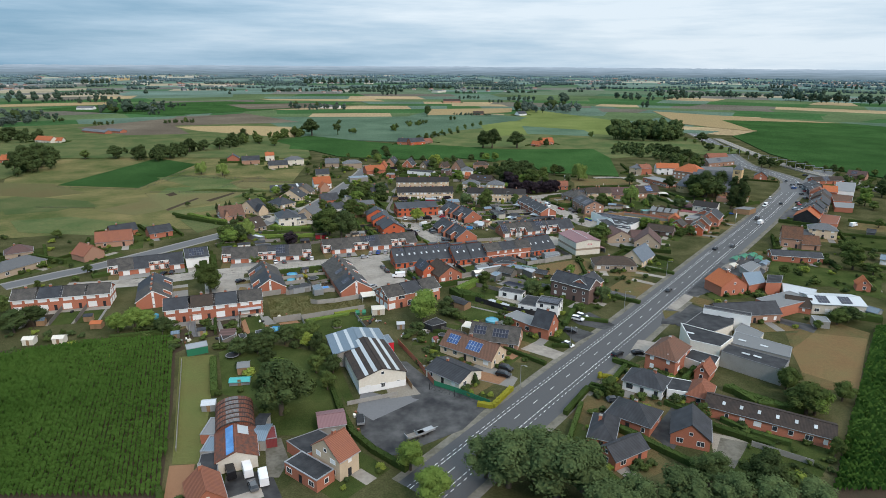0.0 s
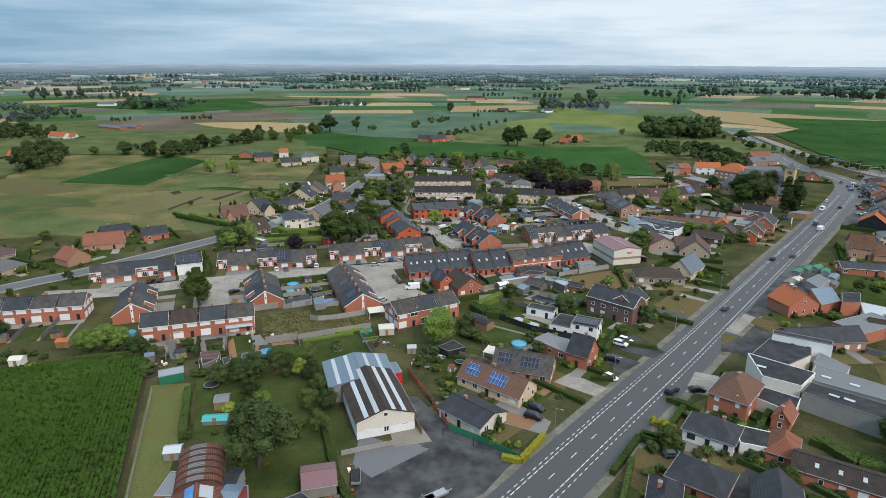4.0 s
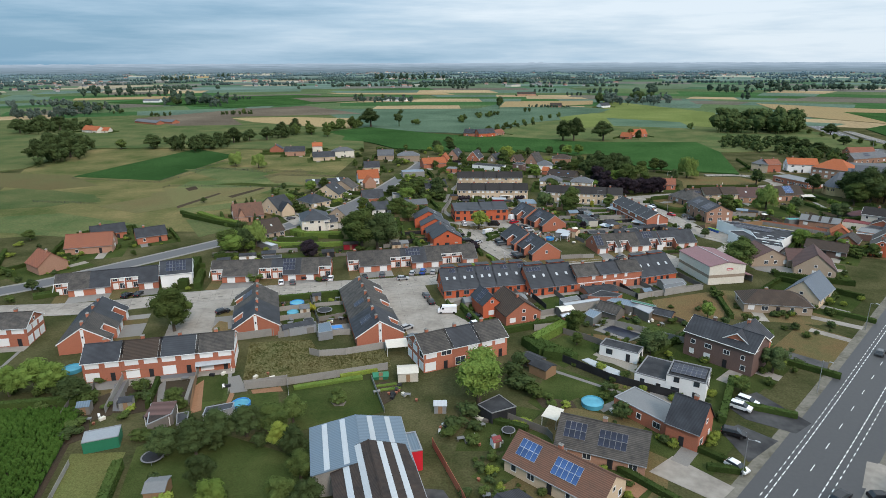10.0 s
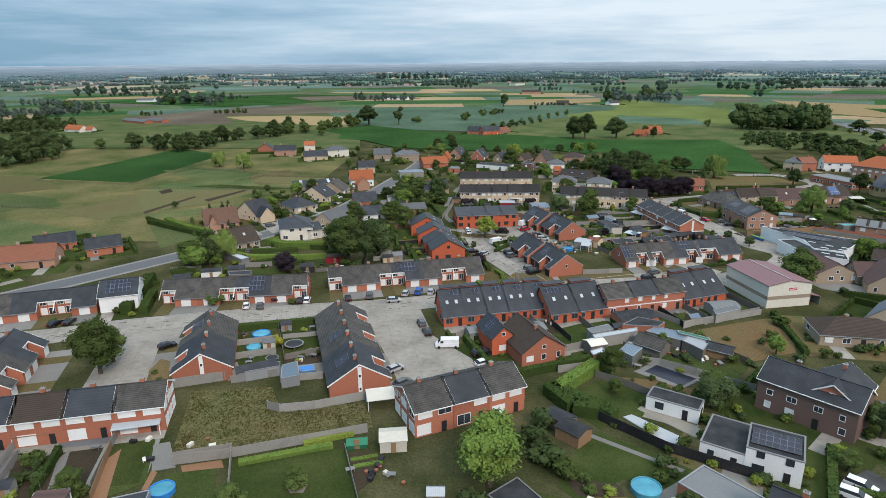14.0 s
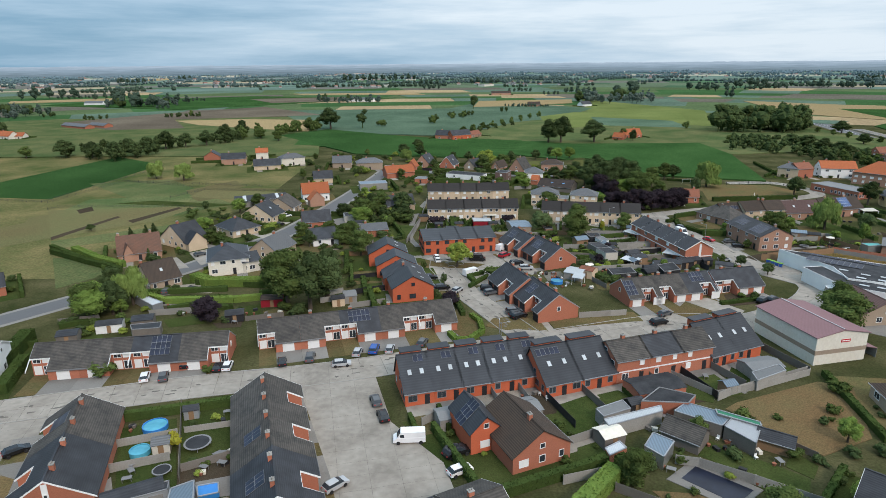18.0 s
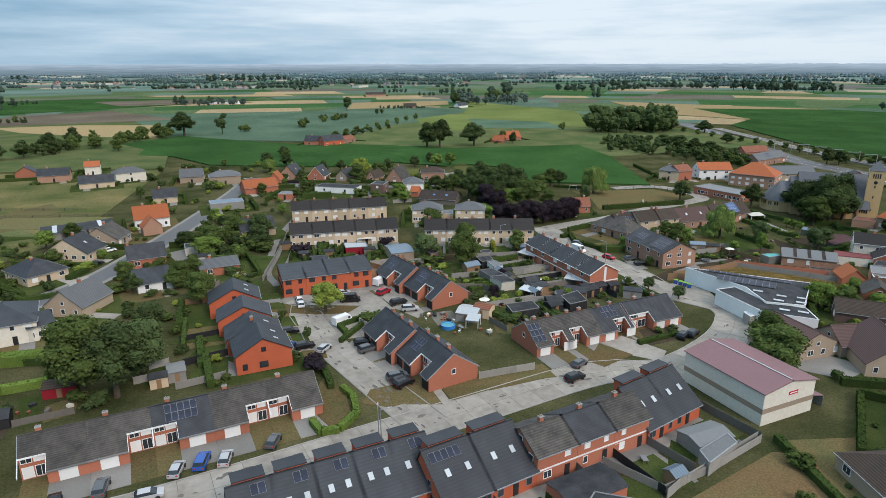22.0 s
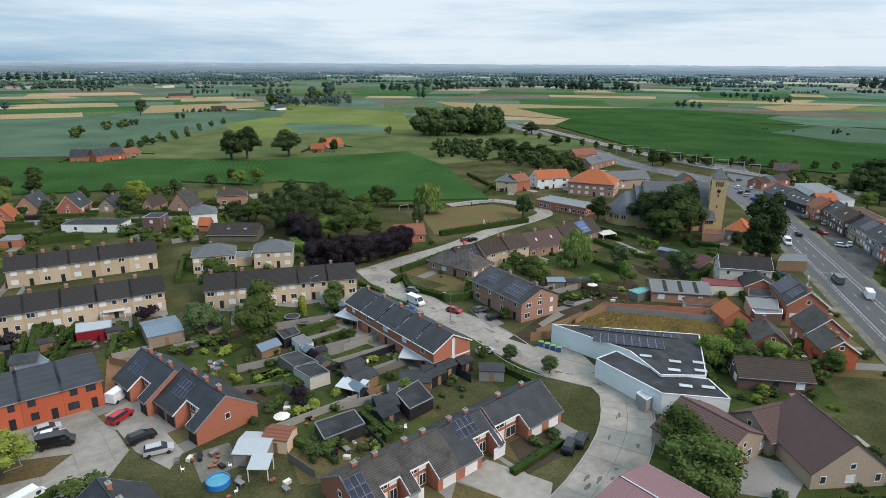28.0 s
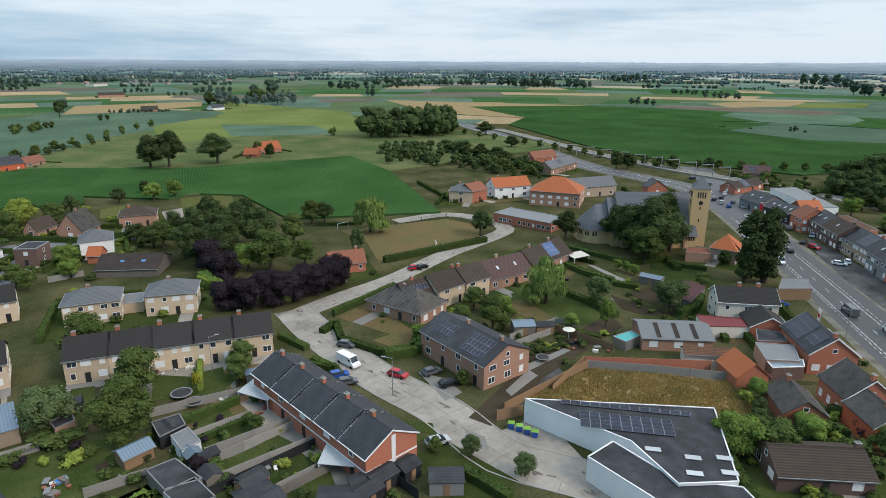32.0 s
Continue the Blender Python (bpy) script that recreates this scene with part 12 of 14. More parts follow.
tree('dark', 236.6, 622.3, 10, 14)
tree('dark', 242.9, 611.5, 9, 12)
tree('dark', 230.9, 659.3, 9, 14)
tree('dark', 309.7, 736.8, 12, 18)
tree('dark', 285.6, 660.1, 9, 12)
tree('broad', 97.2, 142.9, 9.8, 11.0)
tree('broad', 99.8, 156.2, 7.3, 7.3)
tree('broad', 111.5, 150.2, 6.1, 7.3)
tree('bright', 280.6, 396.9, 9.8, 9.8)
tree('broad', 199.2, 284, 8.5, 11.0)
tree('broad', 84.3, 311.1, 9.8, 9.8)
tree('broad', -49.4, 356.6, 9.8, 9.8)
far_tree('broad', 276.3, 873.5, 6, 6)
far_tree('broad', 280.1, 843.8, 6, 6)
far_tree('broad', 283.7, 816.2, 6, 6)
far_tree('broad', 287, 790.6, 6, 6)
tree('broad', 290, 766.7, 6, 6)
tree('broad', 292.9, 744.3, 6, 6)
tree('broad', 295.6, 723.4, 6, 6)
tree('broad', 298.1, 703.7, 6, 6)
tree('broad', 300.5, 685.2, 6, 6)
tree('broad', 302.7, 667.8, 6, 6)
tree('broad', 304.9, 651.3, 6, 6)
tree('broad', 306.9, 635.8, 6, 6)
tree('broad', 308.8, 621.1, 6, 6)
tree('broad', 310.5, 607.1, 6, 6)
tree('broad', 312.3, 593.8, 6, 6)
tree('broad', 313.9, 581.2, 6, 6)
tree('broad', 315.4, 569.2, 6, 6)
tree('broad', 316.9, 557.8, 7.3, 7.3)
tree('broad', 318.3, 546.8, 7.3, 7.3)
tree('broad', 319.6, 536.4, 7.3, 7.3)
tree('broad', 305.3, 555.7, 6.1, 6.1)
tree('broad', 315.5, 548.2, 6.1, 6.1)
tree('broad', 325.5, 540.8, 6.1, 6.1)
tree('broad', 335.4, 533.4, 6.1, 6.1)
tree('broad', 345.3, 526.2, 6.1, 6.1)
tree('broad', 355, 519, 6.1, 6.1)
tree('broad', 364.6, 511.9, 6.1, 6.1)
tree('broad', 374.2, 504.8, 6.1, 6.1)
tree('broad', 383.6, 497.8, 6.1, 6.1)
tree('broad', 392.9, 490.9, 6.1, 6.1)
tree('broad', 402.2, 484.1, 6.1, 6.1)
tree('broad', 411.4, 477.3, 6.1, 6.1)
far_tree('broad', 55, 923.4, 8, 8)
far_tree('broad', 42, 894, 8, 8)
far_tree('broad', 29.8, 866.4, 8, 8)
far_tree('broad', 18.3, 840.6, 8, 8)
far_tree('broad', 7.6, 816.4, 8, 8)
far_tree('broad', -2.5, 793.6, 8, 8)
tree('broad', -12, 772.1, 8, 8)
tree('broad', -21, 751.8, 8, 8)
tree('broad', -29.5, 732.7, 8, 8)
far_tree('dark', 18.9, 817.8, 6, 6)
far_tree('dark', 9.6, 800.5, 6, 6)
far_tree('dark', 0.9, 784.4, 6, 6)
tree('dark', -7.2, 769.4, 6, 6)
tree('dark', -14.7, 755.4, 6, 6)
tree('dark', -21.7, 742.3, 6, 6)
tree('dark', -28.3, 730.1, 6, 6)

# hedges
hedge([(60.5, 393.8), (65.2, 387.9), (64.6, 386.1)], 1.2, 1.0)
hedge([(-11.1, 327.4), (-6, 336.7)], 1.2, 1.0)
hedge([(-93.6, 326), (-71.9, 324.6)], 1.8, 1.4)
hedge([(-164.4, 360.4), (-133.6, 340.7), (-125.3, 340.8)], 1.6, 1.4)
hedge([(-104, 317.1), (-81.9, 321.2)], 1.6, 1.4)
hedge([(-109.3, 318.2), (-98.1, 311.6), (-79.1, 314.9)], 1.4, 1.2)
hedge([(42.6, 156.5), (50.9, 151.5)], 1.8, 2.0)
hedge([(20.1, 181), (32, 170.1)], 1.3, 1.2)
hedge([(36.2, 183.3), (42.7, 182.7)], 1.2, 1.2)
hedge([(47.5, 206.8), (59.9, 202.8)], 1.3, 1.2)
hedge([(55.5, 171.7), (58.7, 168.7)], 1.6, 1.6)
hedge([(35.9, 189.1), (40.4, 185.5)], 1.2, 1.2)
hedge([(9.7, 146.6), (13.8, 145.6), (19.9, 155.2)], 1.3, 1.3, leaf='leaf_yellow', label='yellow clipped hedge beside the road')
hedge([(42.6, 155.5), (50.3, 151)], 1.8, 1.6)
hedge([(42.3, 138.3), (49.3, 132.1), (54, 125.3)], 1.5, 1.2)
hedge([(61.2, 148.1), (67.5, 142.6)], 1.4, 1.2)
hedge([(81, 156), (94.1, 144.3)], 1.8, 2.0)
hedge([(68.4, 137.3), (81, 127.8)], 1.6, 1.8)
hedge([(-28.3, 145.6), (-22.3, 132.5), (-16.5, 125.6), (-7.9, 118.3)], 1.6, 1.4)
hedge([(-31.4, 154.5), (-27.7, 144.2)], 1.5, 1.2)
hedge([(-111.8, 186.8), (-92.3, 192.5)], 1.4, 1.4)
hedge([(-108.3, 260.6), (-116.6, 286.3)], 3, 3)
hedge([(-151, 246.9), (-144.8, 252.1)], 1.5, 3)
hedge([(3.9, 231.7), (8.3, 224.9), (15.1, 223.9)], 2.6, 3)
hedge([(-103.5, 261.1), (-108.6, 274.4)], 2.4, 2.2)
hedge([(60.8, 244.7), (60, 234.3)], 1.4, 1.4)
hedge([(92.6, 264.1), (102.9, 256.2)], 1.3, 1.2)
hedge([(65.1, 229.6), (77.1, 221.4)], 1.4, 1.4)
hedge([(-71.3, 171.2), (-63.7, 151)], 2, 1.8)
hedge([(93.4, 503.4), (109.7, 497.4)], 1.2, 1.2)
hedge([(100.1, 450.1), (141.1, 456.2)], 2, 1.8)
hedge([(46.3, 456.5), (52.5, 441.2)], 2.4, 2.2, leaf='leaf_lime')
hedge([(178.6, 408.5), (185.4, 399.2)], 1.4, 1.4)
hedge([(164.9, 564.2), (160.1, 517.5)], 1.6, 1.4)
hedge([(161.2, 437.2), (169, 413.2)], 1.5, 1.4)
hedge([(-20.2, 396.1), (-17.5, 415.6)], 1.8, 1.4)
hedge([(-14.8, 389.6), (-12.9, 399.5)], 1.8, 1.4)
hedge([(41.4, 343.8), (43.9, 335)], 1.6, 1.4)
hedge([(23.3, 361.8), (31.4, 363.5)], 1.2, 2.4)
hedge([(24.4, 357.2), (31.4, 360.2)], 1.2, 2.4)
hedge([(149, 210.2), (160.3, 205.3)], 2.4, 3)
hedge([(-15.2, 318.9), (-12.1, 306.2)], 1.4, 1.2)
hedge([(-9.9, 331.9), (-11.8, 336.7), (-7.2, 340)], 1.3, 1.2)

# fences
fence([(-60.1, 200.9), (-52.1, 203.6), (-29.6, 214)], 1.9, 'concrete')
fence([(-48.2, 218.5), (-42, 220.3), (-28.8, 227.2)], 1.9, 'concrete')
fence([(-74.8, 224.6), (-54.6, 234.1)], 2.2, 'concrete')
fence([(-51, 219.3), (-48.2, 218.5)], 1.9, 'concrete')
fence([(11.1, 224.1), (23.4, 214.1), (36.7, 207.7)], 2.0, 'black')
fence([(39.3, 268.6), (49.7, 272.7), (61.9, 278.9)], 1.6, 'concrete')
fence([(32.7, 276.4), (39.3, 268.6)], 1.6, 'concrete')
fence([(56.8, 291.3), (62.1, 279.4)], 1.7, 'wood')
fence([(23.3, 343.1), (33, 346), (43.8, 349)], 1.6, 'concrete')
fence([(43.8, 349), (56.3, 351.3)], 1.6, 'concrete')
fence([(50.2, 345.4), (66, 352.5)], 1.8, 'black')
fence([(25.6, 334.8), (28.8, 328.5)], 1.6, 'wood')
fence([(38.8, 342), (43, 335.1)], 1.6, 'black')
fence([(61.1, 354.4), (63.8, 346.3)], 1.8, 'black')
fence([(87.4, 360.4), (112, 366.7)], 2.0, 'new_wood')
fence([(112, 366.7), (122.1, 359.5), (134.8, 349.3)], 1.8, 'concrete')
fence([(84.8, 358.6), (89.9, 358.1)], 2.2, 'new_wood')
fence([(17.9, 306.5), (26.1, 308.3), (30.4, 309.1)], 1.7, 'concrete')
fence([(-53.5, 356.5), (-45.1, 358)], 1.7, 'new_wood')
fence([(-35.3, 445.8), (-34, 399.9), (-34.7, 374.5)], 1.7, 'concrete')
fence([(-30.1, 440.9), (-30.4, 375.1)], 1.7, 'concrete')
fence([(-14.3, 168.3), (-8.5, 154.8)], 1.8, 'new_wood')
fence([(-3.6, 154.9), (10.5, 147.5)], 2, 'mesh')
fence([(76, 128.9), (86.9, 121.4)], 1.6, 'concrete')
fence([(-17.5, 255.2), (-14.4, 258.4)], 1.8, 'concrete')
fence([(-3.9, 382.4), (3.4, 375.4)], 1.8, 'new_wood')
fence([(-20.7, 373.3), (-16.2, 373.7)], 1.6, 'concrete')
fence([(120.8, 490.1), (144.7, 493.5), (151.2, 477.3)], 1.8, 'mesh')
fence([(102.3, 450.9), (142.6, 458.6)], 2.4, 'mesh')
fence([(-223.2, 434.7), (-218.8, 539.7)], 1.1, 'mesh', step=5.0)
fence([(-257.9, 376.4), (-220.3, 375.1)], 1.1, 'mesh', step=5.0)
fence([(-284.4, 441.6), (-221.6, 434.9)], 1.1, 'mesh', step=5.0)

# vehicles
car(-77.7, 268.9, 111.5, 'car_white', 'car')
car(-73.9, 269.3, 112, 'car_grey', 'car')
car(-71.8, 275.2, 104.7, 'car_black', 'suv')
car(-64.1, 274.1, 103.5, 'car_black', 'car')
car(-62.2, 274.7, 101.7, 'car_white', 'car')
car(-50.9, 277.3, 109.4, 'car_black', 'car')
car(-45.3, 279.8, 100.1, 'car_grey', 'suv')
car(-35.2, 283, 89.7, 'car_silver', 'car')
car(-31.7, 284.6, 89.9, 'car_blue', 'suv')
car(-28.1, 285, 90.9, 'car_silver', 'car')
car(-37.6, 277.3, 14.4, 'car_silver', 'car')
car(-21, 288.9, 78.6, 'car_grey', 'car')
car(-27.3, 262.5, 111.1, 'car_grey', 'car')
car(-25, 257.2, 112.7, 'car_black', 'car')
car(-19.2, 250.4, -172.5, 'car_white', 'van')
car(-10.7, 247.2, 24.6, 'car_black', 'suv')
car(2.3, 305.9, 36.8, 'car_black', 'suv')
car(-22.4, 351.7, 98.4, 'car_white', 'car')
car(-0.2, 358.1, 49.2, 'car_red', 'suv')
car(37.3, 303.8, 27.2, 'car_black', 'suv')
car(40.3, 309.6, 36.8, 'car_grey', 'car')
car(69.5, 320.1, 40.3, 'car_black', 'suv')
car(72.2, 320.9, 40, 'car_black', 'suv')
car(-11.5, 358.7, 18.2, 'car_silver', 'car')
car(-9.4, 353.4, 2, 'car_black', 'van')
car(-10.6, 356.2, 5.4, 'car_white', 'car')
car(-10.8, 338.6, 38.1, 'car_white', 'van')
car(-5.7, 325.7, 8.2, 'car_black', 'suv')
car(-4.8, 322.4, 29, 'car_grey', 'suv')
car(-14.6, 324, 61.8, 'car_silver', 'car')
car(-19.1, 325.6, 19.9, 'car_black', 'suv')
car(-23.5, 334.2, 15.1, 'car_black', 'suv')
car(2.1, 306.6, 24.5, 'car_black', 'suv')
car(1.2, 308.7, 15.1, 'car_grey', 'suv')
car(-0.7, 366.4, 53.6, 'car_white', 'van')
car(-23.2, 355.1, 101.8, 'car_white', 'car')
car(3.6, 349.8, 23.4, 'car_black', 'suv')
car(6.4, 344.8, 3.5, 'car_silver', 'suv')
car(-22.8, 326.2, 75.5, 'car_blue', 'car')
car(70.4, 398.5, -41.9, 'car_grey', 'car')
car(68.1, 390.3, -69.2, 'car_white', 'van')
car(75.3, 381, -52.8, 'car_red', 'car')
car(65.2, 382.7, -7.8, 'car_grey', 'car')
car(64.5, 386.1, -3.1, 'car_blue', 'car')
car(72.3, 357.1, -1.1, 'car_silver', 'car')
car(82.9, 373.3, -1.5, 'car_black', 'car')
car(81.9, 379, 7.3, 'car_grey', 'car')
car(105.9, 439.9, 12.1, 'car_red', 'car')
car(108.3, 439.6, 17.2, 'car_black', 'car')
car(51.4, 207.4, -39.8, 'car_white', 'suv')
car(49.2, 205, -32.5, 'car_white', 'suv')
car(-11, 247.2, 42.8, 'car_black', 'suv')
car(-10, 242.3, 34.8, 'car_white', 'car')
car(-29.2, 237.5, 48, 'car_silver', 'car')
car(-26.4, 231.6, 49.2, 'car_grey', 'car')
car(-122.3, 251.7, 87.5, 'car_black', 'car')
car(-119.4, 253.3, 99.5, 'car_black', 'car')
car(-85.8, 242.7, 48.3, 'car_black', 'car')
car(18.3, 163.2, -24.7, 'car_black', 'suv')
car(19.4, 167.1, -36.1, 'car_black', 'suv')
car(63.2, 178.1, 5.3, 'car_black', 'car')
car(44.5, 194.7, -18.2, 'car_black', 'suv')
car(41.6, 183.8, -49.5, 'car_white', 'car')
car(56.2, 177.1, 41.8, 'car_black', 'suv')
car(47.7, 149.4, 6.8, 'car_grey', 'car')
car(-47.9, 117.1, 118.4, 'car_black', 'van')
car(-39.8, 115.1, 112.4, 'car_white', 'van')
car(-41.4, 112.6, 118.5, 'car_grey', 'car')
car(-44.3, 117.9, 116.8, 'car_white', 'van')
car(186.9, 347.8, 42.7, 'car_white', 'van')
car(191.2, 329, 39.3, 'car_silver', 'car')
car(238.6, 343.2, 28.2, 'car_white', 'van')
car(281.5, 478.6, 30.9, 'car_white', 'car')
car(277.7, 469.1, 29.9, 'car_black', 'car')
car(274.2, 460.1, 28.9, 'car_grey', 'car')
car(270.9, 451.7, 28, 'car_silver', 'car')
car(267.7, 443.8, 27, 'car_red', 'car')
car(271.4, 468, 30.3, 'car_black', 'car')
car(268.5, 461.6, 29.6, 'car_silver', 'car')
car(265.7, 455.4, 28.9, 'car_blue', 'car')

# sheds and canopies
shed(42.4, 355.5, 5.6, 5.2, 4, h=2.2, wall='black')
shed(44.7, 342.9, -0.4, 4.1, 4, h=2.2, wall='black')
shed(47.9, 347.8, 2.1, 2.2, 2, h=2.2, wall='white', roof='slate', label='small white and blue garden hut')
shed(25.1, 339.3, -33.3, 4.4, 4, h=2.6, wall='cream', roof='red_tile', label='small cream garden house with red roof')
shed(57.2, 351.4, -3.6, 4, 3.5, h=2.2)
shed(53, 349.4, -22.1, 6.1, 5, h=2.2, wall='wood', roof='slate')
shed(21.1, 338.3, -26.5, 5.3, 6, h=2.2, wall='concrete', roof='light_sheet')
canopy(56.6, 358.7, -34.4, 6.4, 6)
canopy(49.1, 383.9, -52.7, 7.2, 5)
canopy(40.6, 351.3, -46.2, 5.5, 4, h=2.2)
canopy(21.2, 332.7, -22.3, 3.3, 3.5)
shed(6.2, 392.7, 11.5, 7.6, 10, h=2.8, wall='sand', roof='zinc', label='garage with grey sheet roof and light strips')
canopy(-10.6, 412.4, 18.1, 4.7, 4)
canopy(-5, 409.9, 1.6, 5, 4, sheet='offwhite')
shed(-17.2, 412.1, 10, 9.2, 4, h=2.6, wall='wine_door', roof='bitumen', label='dark red framed garden room with flat roof')
shed(-19.7, 386.4, 3.4, 4.8, 5, h=2.6, wall='grey_wood', roof='slate')
canopy(-71.3, 208.5, 22.1, 8.2, 3, h=2.6, label='white glazed veranda behind a brick house')
canopy(-87.7, 204.4, 22.4, 7.8, 3, sheet='wood', label='brown awning over a terrace')
canopy(-72.1, 187, 10.8, 5.1, 5, sheet='mauve_tile', h=2.6, label='brown slatted pergola roof')
shed(-58.8, 232.2, 33.1, 8.4, 3, h=2.3, wall='grey_wall', roof='slate')
trampoline(-66.4, 174.2, 2.1)
canopy(-29.2, 223.2, 19.6, 5.6, 4, sheet='offwhite', h=2.6, label='white rounded carport roof')
shed(-24.1, 210.4, 12.8, 4.7, 4, h=2.3, wall='offwhite', roof='offwhite')
shed(-14.7, 197, 6.6, 2.6, 2, h=2, wall='galvanised', roof='light_sheet', label='small glazed greenhouse with a pale roof')
shed(-30.5, 209.7, 15, 3.5, 2, h=0.9, wall='green_sheet', roof='green_sheet', label='low green plastic cold frame in a garden')
canopy(8.9, 195.2, -26.1, 3.4, 4, sheet='offwhite', h=2.4, label='white rounded patio roof')
shed(27.2, 268.9, 20.2, 10.3, 6, h=2.6, wall='brick', roof='bitumen', label='brick garage with dark flat roof')
shed(51.9, 279.5, 16.4, 7.6, 5, h=2.2, wall='concrete', roof='flat_grey', label='pale concrete garden store')
canopy(37.2, 281, 24.2, 5.3, 3.5, sheet='offwhite')

shed(-12.3, 256.7, 23.1, 5.5, 4, h=2.2, wall='concrete', roof='flat_grey', label='pale concrete garden store')
shed(1.4, 259.9, 24.4, 4.8, 5, h=2.2, wall='concrete', roof='flat_grey', label='pale concrete garden store')
shed(-64.9, 311.6, 11.8, 5.8, 4, h=2.2, wall='wine_door', roof='brown_tile', label='dark red wooden chalet with brown roof')
shed(-59.8, 165, 14.5, 3.5, 4, h=2.3, wall='wood', roof='flat_grey', label='light wooden garden cabin')
shed(-58.7, 158, 8.6, 5.7, 3, h=1.2, wall='galvanised', roof='teal_sheet', label='rectangular pool with turquoise cover')
shed(-62.6, 144.2, 11.8, 3.5, 3, h=2, wall='galvanised', roof='light_sheet', label='small glazed greenhouse with a pale roof')
shed(-45.5, 134.4, 0.6, 2.7, 6, h=2.8, wall='concrete', roof='bitumen')
shed(-44.1, 129.3, 0.6, 3.4, 7, h=2.8, wall='concrete', roof='zinc')
shed(-121, 196.1, 8.2, 3.7, 3, h=2, wall='wood', roof='orange_tile')
shed(-136.1, 183, 7.8, 3.4, 3, h=2, wall='offwhite', roof='offwhite')
shed(-126.8, 184, 7.8, 3.5, 3, h=2, wall='offwhite', roof='offwhite')

# garden plots, lawns and boundary walls
fence([(42.8, 348.6), (47.6, 349.5)], 1.8, 'new_wood')
fence([(18.3, 359.6), (28.2, 357.9), (29.9, 354.9)], 1.8, 'wood')
fence([(-3.5, 383.6), (3.3, 385.2)], 1.8, 'concrete')
hedge([(40, 342.7), (42.4, 333.5)], 1.6, 1.2)
hedge([(23.7, 360.9), (29.2, 364.4), (30.4, 361.4)], 1.2, 2.4, leaf='leaf_bright')
hedge([(41.4, 411.4), (39.2, 392.8)], 1.6, 1.0, leaf='leaf_lime')
hedge([(-19.1, 389.9), (-21.4, 409.7)], 2, 2)
hedge([(-14.1, 387.9), (-12.6, 406.2)], 1.8, 1.6)
patch('lawn', [(18.1, 363.9), (29.8, 367.9), (30.8, 363.7), (21.9, 358.8)], 'lawn', 0.05, label='small lawn between garden fences', category='lawn')
patch('lawn', [(26.7, 348.1), (34.3, 355), (38.4, 351), (31, 346.4)], 'lawn', 0.05, label='small lawn between garden fences', category='lawn')
patch('lawn', [(26.8, 333.9), (31, 338.9), (34, 330.3), (30.6, 327.3), (27.3, 327.2)], 'dry_lawn', 0.05, label='small lawn between garden fences', category='lawn')
patch('lawn', [(34.9, 334.8), (38.5, 337.2), (41.7, 333.8), (37.8, 331.3)], 'dry_lawn', 0.05, label='small lawn between garden fences', category='lawn')
patch('lawn', [(41.3, 343.4), (43.9, 341.3), (48.2, 334.7), (43.7, 333.8)], 'lawn', 0.05, label='small lawn between garden fences', category='lawn')
patch('lawn', [(48.3, 344.7), (52.4, 345.8), (53.2, 337.7), (49.9, 336.9)], 'dry_lawn', 0.05, label='small lawn between garden fences', category='lawn')
patch('lawn', [(44.9, 358), (50.5, 358.4), (53.5, 352), (48.9, 349), (43.5, 351.2)], 'lawn', 0.05, label='small lawn between garden fences', category='lawn')
patch('lawn', [(32.8, 397.3), (40.6, 400.4), (47.1, 395.7), (41.1, 388.2)], 'lawn', 0.05, label='small lawn between garden fences', category='lawn')
patch('lawn', [(-20.2, 396.1), (-18.3, 405), (-15.3, 400.5), (-15.7, 388.5)], 'lawn', 0.05, label='small lawn between garden fences', category='lawn')
patch('lawn', [(-3.3, 387.8), (-1.3, 401.6), (2.9, 396.5), (2.5, 385.5)], 'lawn', 0.05, label='small lawn between garden fences', category='lawn')
patch('terrace', [(23.4, 345.2), (26.5, 346.8), (28.2, 344.8), (25, 342.7)], 'paving', 0.058)
patch('terrace', [(50.7, 358.9), (52.6, 360.9), (55.8, 355.5), (53.1, 353.2)], 'paving', 0.058)
patch('lawn', [(-58.2, 174.6), (-56.6, 178.6), (-49.8, 179.7), (-43.1, 169.6), (-40.1, 154.6), (-47.2, 154.1)], 'lawn', 0.045)
patch('lawn', [(-40.6, 182.6), (-37.8, 185.6), (-24.3, 148.9), (-26.3, 146.8), (-31.2, 159.6)], 'lawn', 0.045)
patch('lawn', [(8.3, 224.9), (16.1, 232.3), (20.2, 227.4), (13, 219.5)], 'lawn', 0.05)
car(238.2, 399.3, -100.5, 'car_red', 'car')
car(227.8, 384.4, -52.3, 'car_white', 'car')
car(213.1, 394.5, -130.7, 'car_white', 'van')
car(179.5, 370.7, -15.4, 'car_blue', 'car')

# gardens
clutter(27.2, 285.5, 8)
clutter(-12.5, 267.2, 8)
clutter(2.3, 269.5, 8)
clutter(-23.3, 202.5, 8)
parasol(-11, 268.2)
parasol(26.3, 345)
patch('driveway', [(46.2, 207), (55.3, 212.8), (61.9, 200.9), (57.2, 196.8), (49, 201.1)], 'yard_asphalt', 0.052)

# street lamps
lamp_post(41.9, 181.8, -40)
lamp_post(68.8, 214.2, -40)
lamp_post(97.7, 251.5, -40)
lamp_post(22.3, 155.2, -40)
lamp_post(173.1, 350.3, 140)
lamp_post(-2.7, 284.7, 0)
lamp_post(-3.1, 284.4, 90)
lamp_post(71.6, 374.8, 150)
lamp_post(42.3, 399.4, 0)

